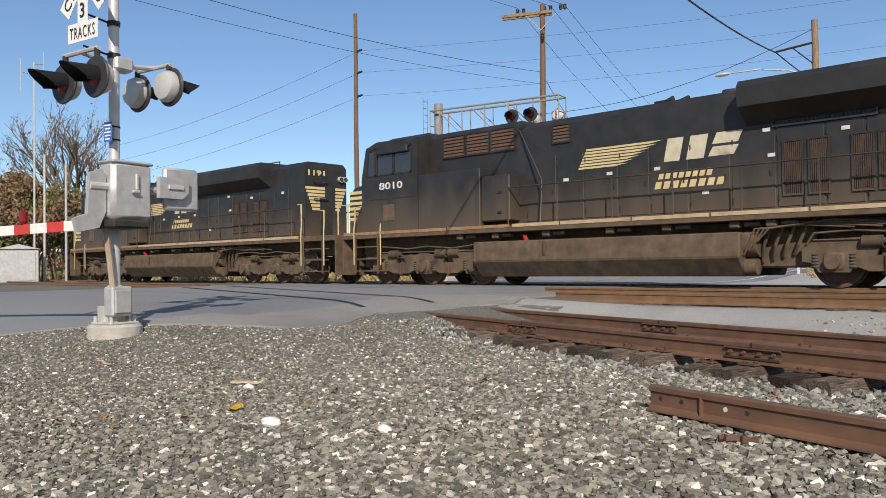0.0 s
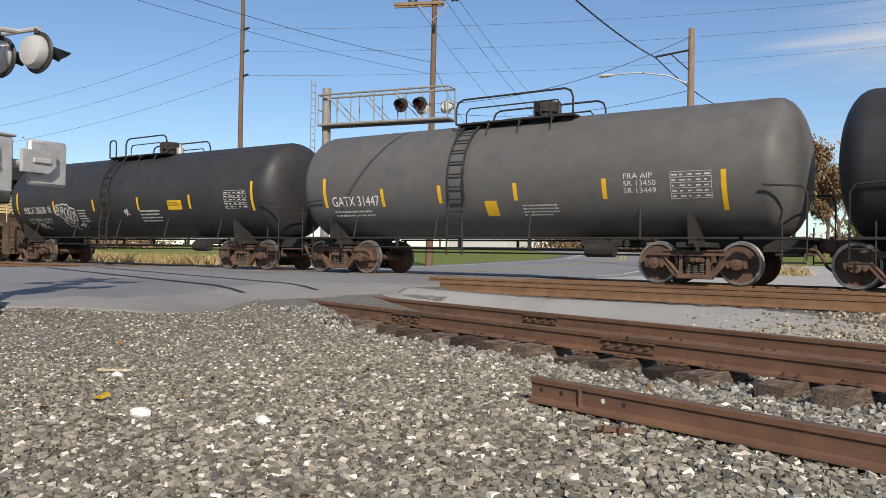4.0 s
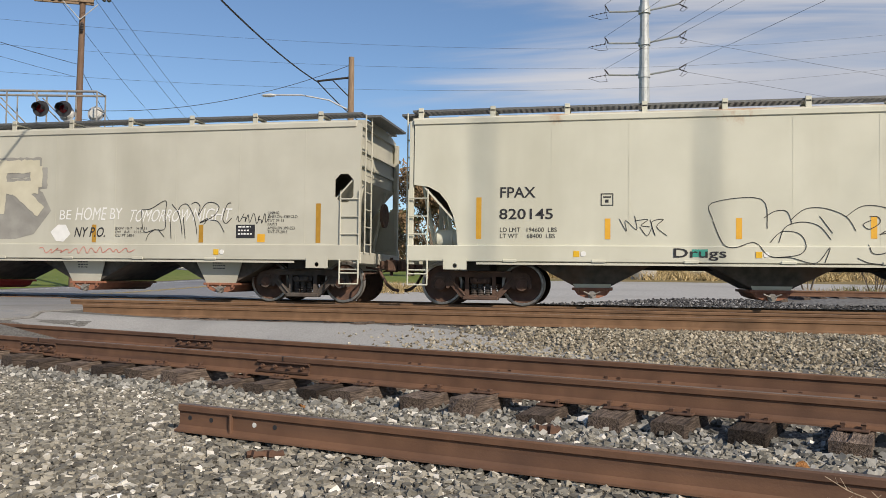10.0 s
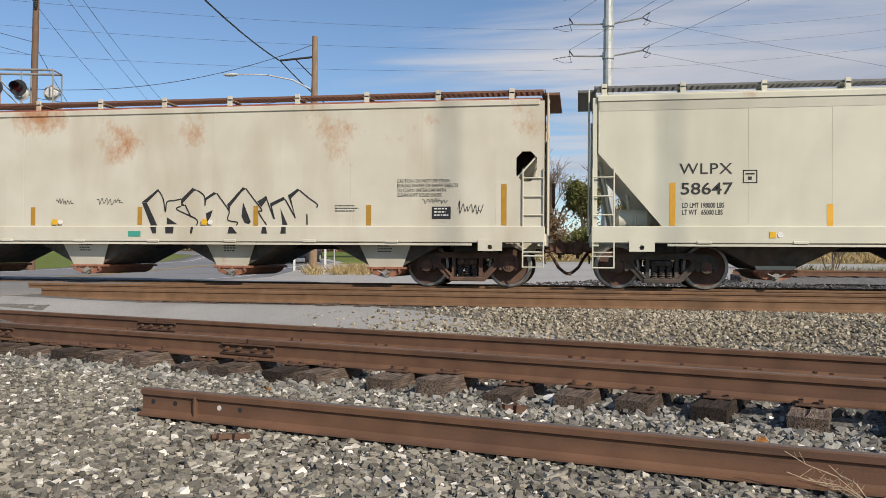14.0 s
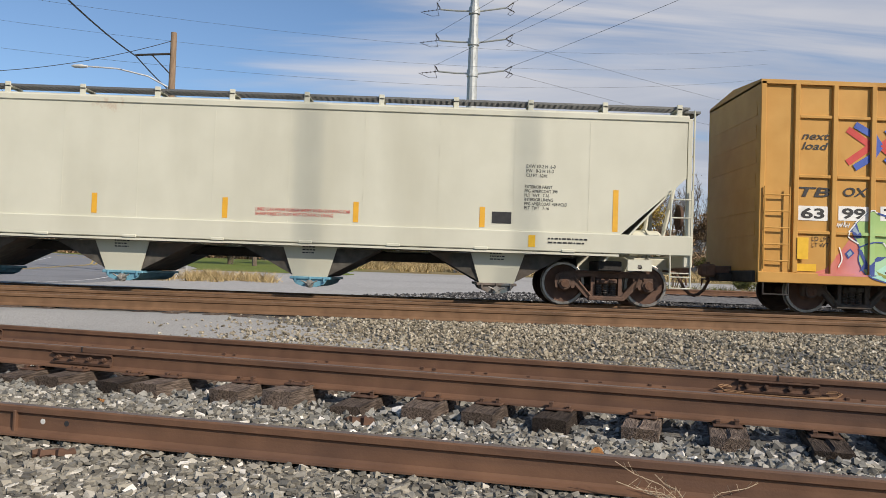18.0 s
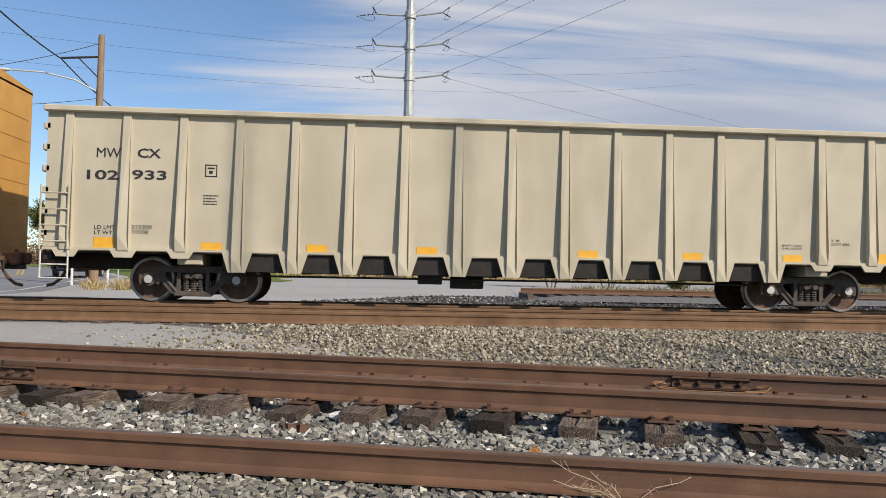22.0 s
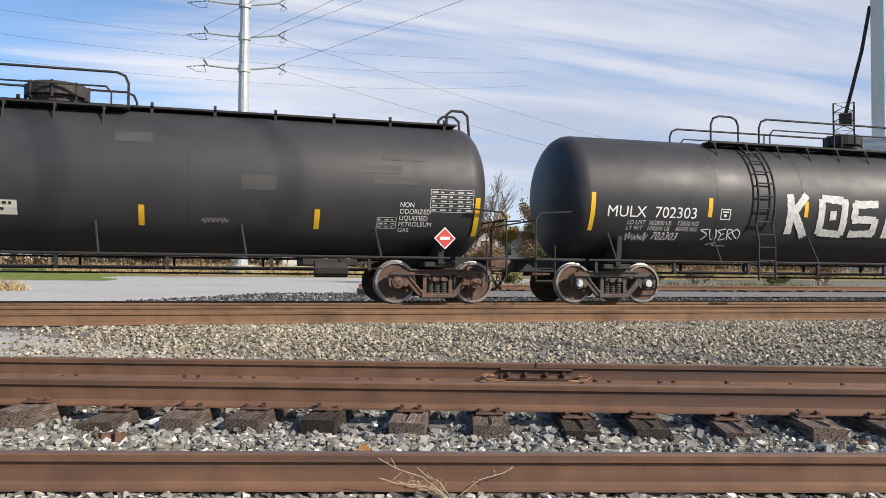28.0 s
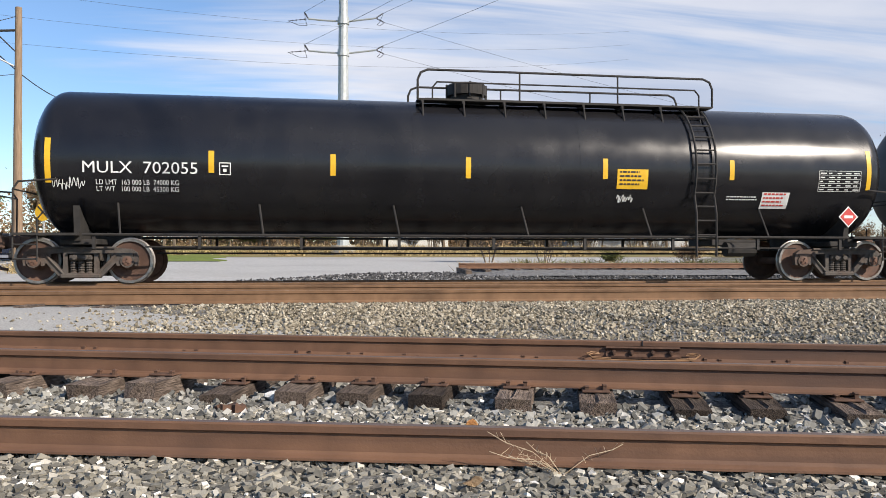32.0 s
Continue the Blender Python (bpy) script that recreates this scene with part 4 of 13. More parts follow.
stone_bed("stones_near", *scatter(490000, 21, -12.3, 9, -4.0, 9.5, near_keep, 0.008, 0.033, 0.3, lambda x: lerp(1.0, 0.62, smooth01((-2.0 - x) / 6.0))), "stones_near", "grey crushed stones with pale ones among them", 1, 0.42, (0.35, 0.8))
stone_bed("stones_track", *scatter(105000, 22, -9.8, 17, 1.0, 11.5, lambda x, y, q: 5.2 < near_u(x, y) < 8.6 and inside_view(x, y) and off_rails(x, y) and x > (-8.7 if near_u(x, y) < 6.2 else -7.2 if near_u(x, y) < 7.7 else -2.6 + 1.6 * q) and (near_u(x, y) < 6.2 or q < 0.6), 0.014, 0.038, 0.45), "stones_dark", "coarse grey ballast between the near track's ties", 2)
stone_bed("stones_slope", *scatter(150000, 23, -6.5, 20, 5.0, 12.0, lambda x, y, q: near_u(x, y) > 8.5 and y - B_SLOPE * x < 12.05 and inside_view(x, y) and q < smooth01((x + 4.6 - 1.5 * smooth01((y - 10.0) / 1.6) + 1.2 * noise.noise(Vector((x * 0.8, y * 1.5, 0)))) / 4.5) * (0.45 + 0.55 * smooth01((y - 8.6) / 2.0)), 0.012, 0.031, 0.5), "stones_ballast", "pale tan ballast on the slope of the middle track", 3)
stone_bed("stones_middle", *scatter(16000, 24, -9, 24, 12.0, 17.4, lambda x, y, q: inside_view(x, y) and (12.35 < y - B_SLOPE * x < 13.6 or 13.9 < y - B_SLOPE * x), 0.028, 0.05, 0.4), "stones_ballast", "pale ballast between the tracks", 4)
stone_bed("stones_far", *scatter(26000, 25, -7, 32, 19.3, 31.0, lambda x, y, q: inside_view(x, y) and q < (1.0 if x > -2 else 0.6) and (x > -6.5 + (y - 20) * 0.8), 0.03, 0.06, 0.4), "stones_coal", "dark coarse ballast beyond the train", 5)

# ---- the train ----
def run(t):
    for (a, sa), (b, sb) in zip(RUN, RUN[1:]):
        if t <= b:
            return lerp(sa, sb, (t - a) / (b - a))
    return RUN[-1][1]


CARS = []


def car_base(name, s, label, category):
    ob = thing(name, s, LANE_Y, C_TOP, label, category, "vehicles of the freight train")
    CARS.append((ob, s))
    return ob


# surfaces that lettering and paint lie on: (along, up) and a lift off the metal
def flat_side(y=-1.6):
    return lambda u, v, off=0.004: Vector((u, y - off, v))


TANK_R, TANK_Z = 1.52, 2.5


def tank_side(u, v, off=0.006):
    """v is measured along the shell, upwards from the widest line."""
    a = v / TANK_R
    return Vector((u, -(TANK_R + off) * math.cos(a), TANK_Z + (TANK_R + off) * math.sin(a)))


def patch(bm, surf, u0, u1, v0, v1, off=0.006, mi=0, lean=0.0):
    n = max(int(abs(v1 - v0) / 0.1), 1)
    rows = [(bm.verts.new(surf(u0 + lean * i / n, v0 + (v1 - v0) * i / n, off)), bm.verts.new(surf(u1 + lean * i / n, v0 + (v1 - v0) * i / n, off))) for i in range(n + 1)]
    for a, b in zip(rows, rows[1:]):
        bm.faces.new((a[0], a[1], b[1], b[0])).material_index = mi
    return bm


def stripe(car, surf, u, v0, v1, w=0.11, mat="yellow", off=0.006):
    bm = bmesh.new()
    patch(bm, surf, u - w / 2, u + w / 2, v0, v1, off)
    return part("reflector", bm, M[mat], car)


GLYPHS = {}


def glyphs(text, offset=0.0, spacing=1.0, shear=0.0):
    key = (text, offset, spacing, shear)
    if key not in GLYPHS:
        cu = bpy.data.curves.new("text", "FONT")
        cu.body, cu.offset, cu.space_character, cu.resolution_u, cu.shear = text, offset, spacing, 3, shear
        cu.space_line = 0.95
        ob = bpy.data.objects.new("text", cu)
        scene.collection.objects.link(ob)
        dg = bpy.context.evaluated_depsgraph_get()
        me = bpy.data.meshes.new_from_object(ob.evaluated_get(dg))
        vs = np.array([v.co[:2] for v in me.vertices])
        fs = [tuple(p.vertices) for p in me.polygons]
        bpy.data.objects.remove(ob)
        bpy.data.curves.remove(cu)
        bpy.data.meshes.remove(me)
        GLYPHS[key] = (vs, fs, vs.min(0), vs.max(0))
    return GLYPHS[key]


def letter(car, surf, text, u0, u1, v0, v1, mat="ink", off=0.008, fat=0.0, spacing=1.0, name="lettering", fit=None, shear=0.0, warp=None):
    """Lettering stretched into a box. fit: another fatness whose box is used, so that an outline keeps its letters' places."""
    if set(text) & set("MW"):
        fat = 0.0                                     # their strokes would cross one another
    elif not fat and mat == "ink" and v1 - v0 > 0.15 and "\n" not in text:
        fat = 0.012
    vs, fs, lo, hi = glyphs(text, fat, spacing, shear)
    if fit is not None:
        _, _, lo, hi = glyphs(text, fit, spacing, shear)
    bm = bmesh.new()
    size = hi - lo
    bv = []
    for p in vs:
        a, b = (p - lo) / size
        if warp:
            a, b = warp(a, b)
        bv.append(bm.verts.new(surf(u0 + (u1 - u0) * a, v0 + (v1 - v0) * b, off)))
    for f in fs:
        try:
            bm.faces.new([bv[i] for i in f])
        except ValueError:
            pass
    bmesh.ops.triangulate(bm, faces=bm.faces[:])
    if v1 - v0 > 0.35:
        for _ in range(2):
            long = [e for e in bm.edges if e.calc_length() > 0.22]
            if long:
                bmesh.ops.subdivide_edges(bm, edges=long, cuts=1)
                bmesh.ops.triangulate(bm, faces=bm.faces[:])
    bm.normal_update()
    for f in bm.faces:
        if f.normal.y > 0:
            f.normal_flip()
    return part(name, bm, M[mat], car)


def fine_print(car, surf, u0, u1, v0, v1, rows=3, mat="white_worn", seed=1, name="small_print"):
    """Lines of writing too small to read, as bars."""
    rnd = random.Random(seed)
    bm = bmesh.new()
    pitch = (v1 - v0) / rows
    for i in range(rows):
        a, u = v1 - pitch * i, u0
        end = u1 - rnd.random() * 0.25 * (u1 - u0)
        while u < end:
            w = rnd.uniform(0.4, 1.2) * pitch
            patch(bm, surf, u, min(u + w, end), a - pitch * 0.42, a, 0.006)
            u += w + 0.28 * pitch
    return part(name, bm, M[mat], car)


def data_table(car, surf, u0, u1, v0, v1, rows=5, cols=5, mat="white_worn"):
    bm = bmesh.new()
    t = 0.010
    for i in range(rows + 1):
        v = v0 + (v1 - v0) * i / rows
        patch(bm, surf, u0, u1, v - t / 2, v + t / 2)
    for i in (0, cols):
        u = u0 + (u1 - u0) * i / cols
        patch(bm, surf, u - t / 2, u + t / 2, v0, v1)
    rnd = random.Random(rows * 7 + cols)
    for i in range(rows):
        for j in range(cols):
            u, v = u0 + (u1 - u0) * (j + 0.15) / cols, v0 + (v1 - v0) * (i + 0.3) / rows
            patch(bm, surf, u, u + (u1 - u0) / cols * rnd.uniform(0.3, 0.75), v, v + (v1 - v0) / rows * 0.28)
    return part("data_panel", bm, M[mat], car)


def outline_box(car, surf, u0, u1, v0, v1, mat="ink", t=0.02):
    bm = bmesh.new()
    for a in ((u0, u1, v0, v0 + t), (u0, u1, v1 - t, v1), (u0, u0 + t, v0, v1), (u1 - t, u1, v0, v1)):
        patch(bm, surf, *a)
    um = (u0 + u1) / 2
    patch(bm, surf, um - 0.04, um + 0.03, v0 + 0.25 * (v1 - v0), v0 + 0.5 * (v1 - v0))
    patch(bm, surf, u0 + 0.05, u1 - 0.05, v1 - 0.09, v1 - 0.06)
    return part("plate_mark", bm, M[mat], car)


def scribble(car, surf, pts, w=0.03, mat="white", off=0.009, name="graffiti_line"):
    """A sprayed line through points, rounded."""
    bm = bmesh.new()
    fine = []
    n = len(pts)
    for i in range(n - 1):
        p0, p1, p2, p3 = (Vector(pts[max(min(k, n - 1), 0)]) for k in (i - 1, i, i + 1, i + 2))
        for k in range(5):
            t = k / 5
            fine.append(0.5 * ((2 * p1) + (p2 - p0) * t + (2 * p0 - 5 * p1 + 4 * p2 - p3) * t * t + (3 * p1 - p0 - 3 * p2 + p3) * t ** 3))
    fine.append(Vector(pts[-1]))
    prev = None
    for i, p in enumerate(fine):
        d = fine[min(i + 1, len(fine) - 1)] - fine[max(i - 1, 0)]
        nrm = Vector((-d.y, d.x)).normalized() * w / 2 if d.length > 1e-6 else Vector((0, w / 2))
        cur = (bm.verts.new(surf(p.x + nrm.x, p.y + nrm.y, off)), bm.verts.new(surf(p.x - nrm.x, p.y - nrm.y, off)))
        if prev:
            bm.faces.new((prev[1], cur[1], cur[0], prev[0]))
        prev = cur
    return part(name, bm, M[mat], car)


def tag_scrawl(car, surf, u0, u1, v0, v1, seed, w=0.03, mat="white", loops=7, name="graffiti_line"):
    """A scrawled tag that cannot be read: one running line of uneven peaks and small loops, with a tail."""
    rnd = random.Random(seed)
    n = max(loops, 2) + 2
    pitch = (u1 - u0) / n
    pts = [(u0, lerp(v0, v1, rnd.uniform(0.3, 0.8)))]
    for i in range(n):
        a, hi, lo = u0 + pitch * i, rnd.uniform(0.6, 1.05), rnd.uniform(-0.05, 0.35)
        pts.append((a + pitch * rnd.uniform(0.25, 0.5), lerp(v0, v1, hi)))
        if rnd.random() < 0.35:
            pts += [(a + pitch * 0.15, lerp(v0, v1, hi - 0.3)), (a + pitch * 0.75, lerp(v0, v1, hi - 0.35))]
        pts.append((a + pitch * rnd.uniform(0.5, 0.95), lerp(v0, v1, lo)))
    pts.append((u1 + pitch * 0.4, lerp(v0, v1, rnd.uniform(0.2, 0.9))))
    return scribble(car, surf, pts, w * 0.75, mat, name=name)


def blob(bm, surf, outline, off):
    """A painted patch with the given outline, laid on the surface in small faces."""
    b2 = bmesh.new()
    f = b2.faces.new([b2.verts.new((u, 0, v)) for u, v in outline])
    f.normal_update()
    bmesh.ops.triangulate(b2, faces=[f], ngon_method="EAR_CLIP")
    flat = max(abs(surf(u, v, 0).y - surf(*outline[0], 0).y) for u, v in outline) < 0.004
    for _ in range(0 if flat else 3):
        long = [e for e in b2.edges if e.calc_length() > 0.3]
        if long:
            bmesh.ops.subdivide_edges(b2, edges=long, cuts=1)
            bmesh.ops.triangulate(b2, faces=b2.faces[:])
    b2.verts.index_update()
    vs = [bm.verts.new(surf(v.co.x, v.co.z, off)) for v in b2.verts]
    for f in b2.faces:
        if f.calc_area() > 1e-7:
            try:
                bm.faces.new([vs[v.index] for v in f.verts])
            except ValueError:
                pass
    b2.free()
    bm.normal_update()
    for f in bm.faces:
        if f.normal.y > 0:
            f.normal_flip()
    return bm


# ---- trucks ----
def wheelset_mesh():
    bm = bmesh.new()
    half = [(0.0, 0.085), (0.62, 0.085), (0.64, 0.13), (0.70, 0.15), (0.715, 0.38), (0.69, 0.41), (0.69, 0.482), (0.72, 0.482), (0.727, 0.462),
            (0.822, 0.455), (0.822, 0.402), (0.785, 0.382), (0.765, 0.19), (0.80, 0.15), (0.83, 0.10), (1.09, 0.10), (1.10, 0.075), (1.10, 0.0)]
    prof = [(-y, r) for y, r in reversed(half)] + half[1:]
    lathe(bm, prof, 26, "Y")
    for f in bm.faces:
        c = f.calc_center_median()
        r = math.hypot(c.x, c.z)
        f.material_index = 1 if 0.395 < r and abs(c.y) > 0.71 else 0
    for sy in (-1, 1):
        for k in range(3):
            a = 2 * math.pi * k / 3
            rod(bm, (0.055 * math.cos(a), sy * 1.10, 0.055 * math.sin(a)), (0.055 * math.cos(a), sy * 1.125, 0.055 * math.sin(a)), 0.016, 6)
        box(bm, -0.02, 0.02, sy * 1.1 - 0.012, sy * 1.1 + 0.012, -0.02, 0.02)
    me = bpy.data.meshes.new("wheelset")
    bm.to_mesh(me)
    bm.free()
    me.materials.append(M["wheel"])
    me.materials.append(M["tread"])
    me.shade_smooth()
    me.set_sharp_from_angle(angle=radians(30))
    return me


def truck_mesh(mat):
    half = [(0, 0.72), (0.55, 0.735), (0.96, 0.70), (1.07, 0.63), (1.10, 0.50), (1.08, 0.36), (1.03, 0.36), (1.02, 0.52), (0.94, 0.58), (0.83, 0.58), (0.76, 0.52),
            (0.75, 0.36), (0.69, 0.36), (0.66, 0.42), (0.43, 0.17), (0.36, 0.13)]
    outer = [(-x, z) for x, z in reversed(half[1:])] + half
    outer = outer[::-1]
    win = [(-0.25, 0.22), (0.25, 0.22), (0.25, 0.60), (-0.25, 0.60)]
    tri = [(0.33, 0.62), (0.56, 0.60), (0.58, 0.52), (0.37, 0.29), (0.33, 0.31)]
    bm = bmesh.new()
    for sy in (-1, 1):
        plate(bm, outer, [win, tri, [(-x, z) for x, z in tri][::-1]], sy * 0.94, sy * 1.06)
        # raised lips, bearing adapters and the bolster's end
        box(bm, -0.66, 0.66, sy * 1.0 - 0.10, sy * 1.0 + 0.10, 0.70, 0.745, 0.012)
        box(bm, -0.38, 0.38, sy * 1.0 - 0.11, sy * 1.0 + 0.11, 0.115, 0.20, 0.015)
        for sx in (-1, 1):
            rod(bm, (sx * 0.889, sy * 0.93, 0.457), (sx * 0.889, sy * 1.085, 0.457), 0.135, 14)
            box(bm, sx * 0.889 - 0.12, sx * 0.889 + 0.12, sy * 1.0 - 0.09, sy * 1.0 + 0.09, 0.56, 0.62, 0.01)
            rod(bm, (sx * 0.30, sy * 1.065, 0.17), (sx * 0.68, sy * 1.065, 0.60), 0.028, 6)
        box(bm, -0.22, 0.22, sy * 1.0 - 0.10, sy * 1.0 + 0.14, 0.47, 0.58, 0.02)
        for sx in (-1, 1):
            rod(bm, (sx * 0.10, sy * 1.10, 0.53), (sx * 0.10, sy * 1.16, 0.53), 0.05, 8)
    box(bm, -0.20, 0.20, -0.95, 0.95, 0.40, 0.66, 0.03)
    for sx in (-1, 1):
        box(bm, sx * 0.36 - 0.05, sx * 0.36 + 0.05, -0.75, 0.75, 0.34, 0.46, 0.01)
    me = bpy.data.meshes.new("truck")
    bm.to_mesh(me)
    bm.free()
    me.materials.append(M[mat])
    return me


def spring_mesh(sy):
    bm = bmesh.new()
    lathe(bm, [(0.20 + i * 0.024, 0.072 if i % 2 else 0.05) for i in range(12)], 9, "Z", (0, sy * 1.0, 0))
    me = bpy.data.meshes.new("spring")
    bm.to_mesh(me)
    bm.free()
    me.materials.append(M["truck"])
    return me


WHEELSET, SPRINGS = wheelset_mesh(), (spring_mesh(-1), spring_mesh(1))
TRUCKS = {m: truck_mesh(m) for m in ("truck", "truck_rust")}
AXLES = []


def truck(car, x, mat="truck", hub=None):
    t = new("truck", TRUCKS[mat])
    t.parent = car
    t.location = (x, 0, 0)
    for sx in (-0.889, 0.889):
        w = new("wheelset", WHEELSET)
        w.parent = t
        w.location = (sx, 0, 0.457)
        AXLES.append((w, sx, 0.457, 0.457))
    for me in SPRINGS:
        for x in (-0.15, 0.0, 0.15):
            o = new("spring", me)
            o.parent = t
            o.location = (x, 0, 0)
    if hub:
        bm = bmesh.new()
        for sx in (-0.889, 0.889):
            rod(bm, (sx, -1.132, 0.457), (sx, -1.12, 0.457), 0.085, 14)
        part("hub_cap", bm, M[hub], t)
    return t


def coupler_mesh():
    """Coupler and hose at the right-hand end; turned about for the other."""
    bm = bmesh.new()
    box(bm, -0.75, 0.12, -0.13, 0.13, 0.76, 0.96, 0.02)
    box(bm, 0.10, 0.36, -0.19, 0.17, 0.70, 0.99, 0.04)
    box(bm, 0.30, 0.47, 0.02, 0.18, 0.72, 0.98, 0.04)
    box(bm, -0.85, -0.35, -0.30, 0.30, 0.62, 1.02, 0.03)
    rod(bm, (0.22, -0.03, 0.62), (0.22, -0.03, 1.04), 0.04, 8)
    pts = [(0.0, -0.35, 0.75), (0.10, -0.36, 0.60), (0.20, -0.34, 0.42), (0.34, -0.30, 0.30), (0.47, -0.25, 0.27)]
    pipe(bm, pts, 0.035, 7)
    pipe(bm, [(-0.3, -0.35, 0.80), (0.0, -0.35, 0.76)], 0.03, 6)
    pipe(bm, [(0.05, 0.1, 0.72), (-0.05, -0.6, 0.66), (-0.05, -1.25, 0.66), (-0.05, -1.30, 0.50)], 0.018, 6)
    me = bpy.data.meshes.new("coupler")
    bm.to_mesh(me)
    bm.free()
    me.materials.append(M["truck_rust"])
    return me


COUPLER = coupler_mesh()


def couplers(car, a, b):
    for x, rz in ((a, 180), (b, 0)):
        o = new("coupler", COUPLER)
        o.parent = car
        o.matrix_basis = pose(x, 0, 0, 0, 0, rz)


def ladder(car, pts_a, pts_b, rungs, mat, r=0.018, rail_r=0.022, name="ladder"):
    """A ladder between two rails given as lists of points."""
    bm = bmesh.new()
    pipe(bm, pts_a, rail_r, 6)
    pipe(bm, pts_b, rail_r, 6)
    def along(pts, f):
        ls = [(Vector(q) - Vector(p)).length for p, q in zip(pts, pts[1:])]
        d = f * sum(ls)
        for (p, q), l in zip(zip(pts, pts[1:]), ls):
            if d <= l:
                return Vector(p).lerp(Vector(q), d / l)
            d -= l
        return Vector(pts[-1])
    for i in range(rungs):
        f = (i + 0.5) / rungs
        rod(bm, along(pts_a, f), along(pts_b, f), r, 6)
    return part(name, bm, M[mat], car)


def placard(car, surf, u, v, s=0.2):
    """An upright diamond on the car's side frame."""
    z = surf(u, v, 0).z
    board = lambda a, b, off=0.0: Vector((a, -1.42 - off, z + b - v))
    bm = bmesh.new()
    plate(bm, [(u - s, z), (u, z - s), (u + s, z), (u, z + s)], [], -1.42, -1.41)
    p = part("placard", bm, M["white"], car, "white-edged red diamond placard")
    bm = bmesh.new()
    k = s * 0.86
    blob(bm, board, [(u - k, v), (u, v - k), (u + k, v), (u, v + k)], 0.004)
    part("placard_face", bm, M["gate_red"], p)
    bm = bmesh.new()
    patch(bm, board, u - s * 0.45, u + s * 0.45, v - s * 0.13, v + s * 0.13, 0.008)
    part("placard_bar", bm, M["white"], p)
    bm = bmesh.new()
    box(bm, u - 0.03, u + 0.03, -1.405, -1.0, z - s * 0.8, z - s * 0.8 + 0.05)
    part("placard_bracket", bm, M["frame"], p)


# ---- tank cars ----
def tank_car(a, b, trucks, label, mat, seam, ladder_x, plat, dome, hub=None, truck_mat="truck", dome_r=0.42, dome_mat="frame", rails="loop", top_walk=False, head=0.62, rail_h=0.72, shell=(0.0, 0.0)):
    c = (a + b) / 2
    car = car_base("tank_car", c, label, "tank car")
    h = (b - a) / 2
    R, Z = TANK_R, TANK_Z
    bm = bmesh.new()
    prof = []
    for i in range(9):
        t = i / 8 * math.pi / 2
        prof.append((-h + head * (1 - math.sin(t)), max(R * (1 - (1 - math.cos(t)) ** 1.0) if False else R * math.cos(t) ** 0.8 if t < 1.57 else 0.02, 0.02)))
    prof = prof[::-1]
    body = [(x + shell[0], r) for x, r in prof] + [(x, R) for x in seam if -h + head < x < h - head] + [(shell[1] - x, r) for x, r in reversed(prof)]
    lathe(bm, body, 56, "X", (0, 0, Z))
    part("tank", bm, M[mat], car, smooth=True)
    for x in seam:
        bm = bmesh.new()
        lathe(bm, [(x - 0.012, R - 0.01), (x - 0.012, R + 0.004), (x + 0.012, R + 0.004), (x + 0.012, R - 0.01)], 56, "X", (0, 0, Z))
        part("weld_seam", bm, M[mat], car, smooth=True)
    for i, tx in enumerate(trucks):
        truck(car, tx - c, truck_mat, hub)
    # stub sills, saddles and end platforms
    for e, tx in ((-1, trucks[0] - c), (1, trucks[1] - c)):
        bm = bmesh.new()
        box(bm, *sorted((e * (h + 0.05), tx - e * 0.9)), -0.34, 0.34, 0.70, 1.02, 0.02)
        box(bm, tx - 0.35, tx + 0.35, -1.25, 1.25, 0.78, 0.90, 0.02)
        plate(bm, [(-1.30, 0.86), (1.30, 0.86), (1.38, 1.55), (1.05, 1.32), (0.6, 1.08), (0, 0.98), (-0.6, 1.08), (-1.05, 1.32), (-1.38, 1.55)], [], tx - 0.06, tx + 0.06, plane="YZ")
        part("stub_sill", bm, M["frame"], car)
        bm = bmesh.new()
        x0, x1 = sorted((e * (h + 0.10), e * (h - 1.1)))
        box(bm, x0, x1, -1.55, -1.25, 0.96, 1.01)
        box(bm, x0, x1, 1.25, 1.55, 0.96, 1.01)
        box(bm, *sorted((e * (h + 0.10), e * (h - 0.25))), -1.25, 1.25, 0.96, 1.01)
        part("end_platform", bm, M["frame"], car)
        bm = bmesh.new()
        xe, xi = e * (h + 0.08), e * (h - 0.75)
        for sy in (-1, 1):
            pipe(bm, [(xe, sy * 1.50, 0.55), (xe, sy * 1.50, 1.85), (xe - e * 0.10, sy * 1.50, 2.0), (xi, sy * 1.55, 2.05)], 0.02)
            pipe(bm, [(xe - e * 0.45, sy * 1.52, 0.45), (xe - e * 0.45, sy * 1.52, 1.3)], 0.018)
            pipe(bm, [(xe, sy * 1.5, 0.50), (xe - e * 0.45, sy * 1.5, 0.50)], 0.018)
            pipe(bm, [(xe, sy * 1.5, 0.78), (xe - e * 0.45, sy * 1.5, 0.78)], 0.016)
        pipe(bm, [(xe, -1.5, 1.85), (xe, 1.5, 1.85)], 0.018)
        part("end_handrail", bm, M["frame"], car)
    couplers(car, -h - 0.05, h + 0.05)
    # brake gear under the shell
    bm = bmesh.new()
    pipe(bm, [(trucks[0] - c + 1.2, -0.15, 0.72), (trucks[1] - c - 1.2, -0.15, 0.72)], 0.03)
    pipe(bm, [(trucks[0] - c + 1.2, 0.35, 0.62), (trucks[1] - c - 1.2, 0.35, 0.62)], 0.02)
    part("brake_pipe", bm, M["frame"], car)
    bm = bmesh.new()
    bx = trucks[1] - c - 2.3
    rod(bm, (bx - 0.35, -0.75, 0.72), (bx + 0.35, -0.75, 0.72), 0.17, 12)
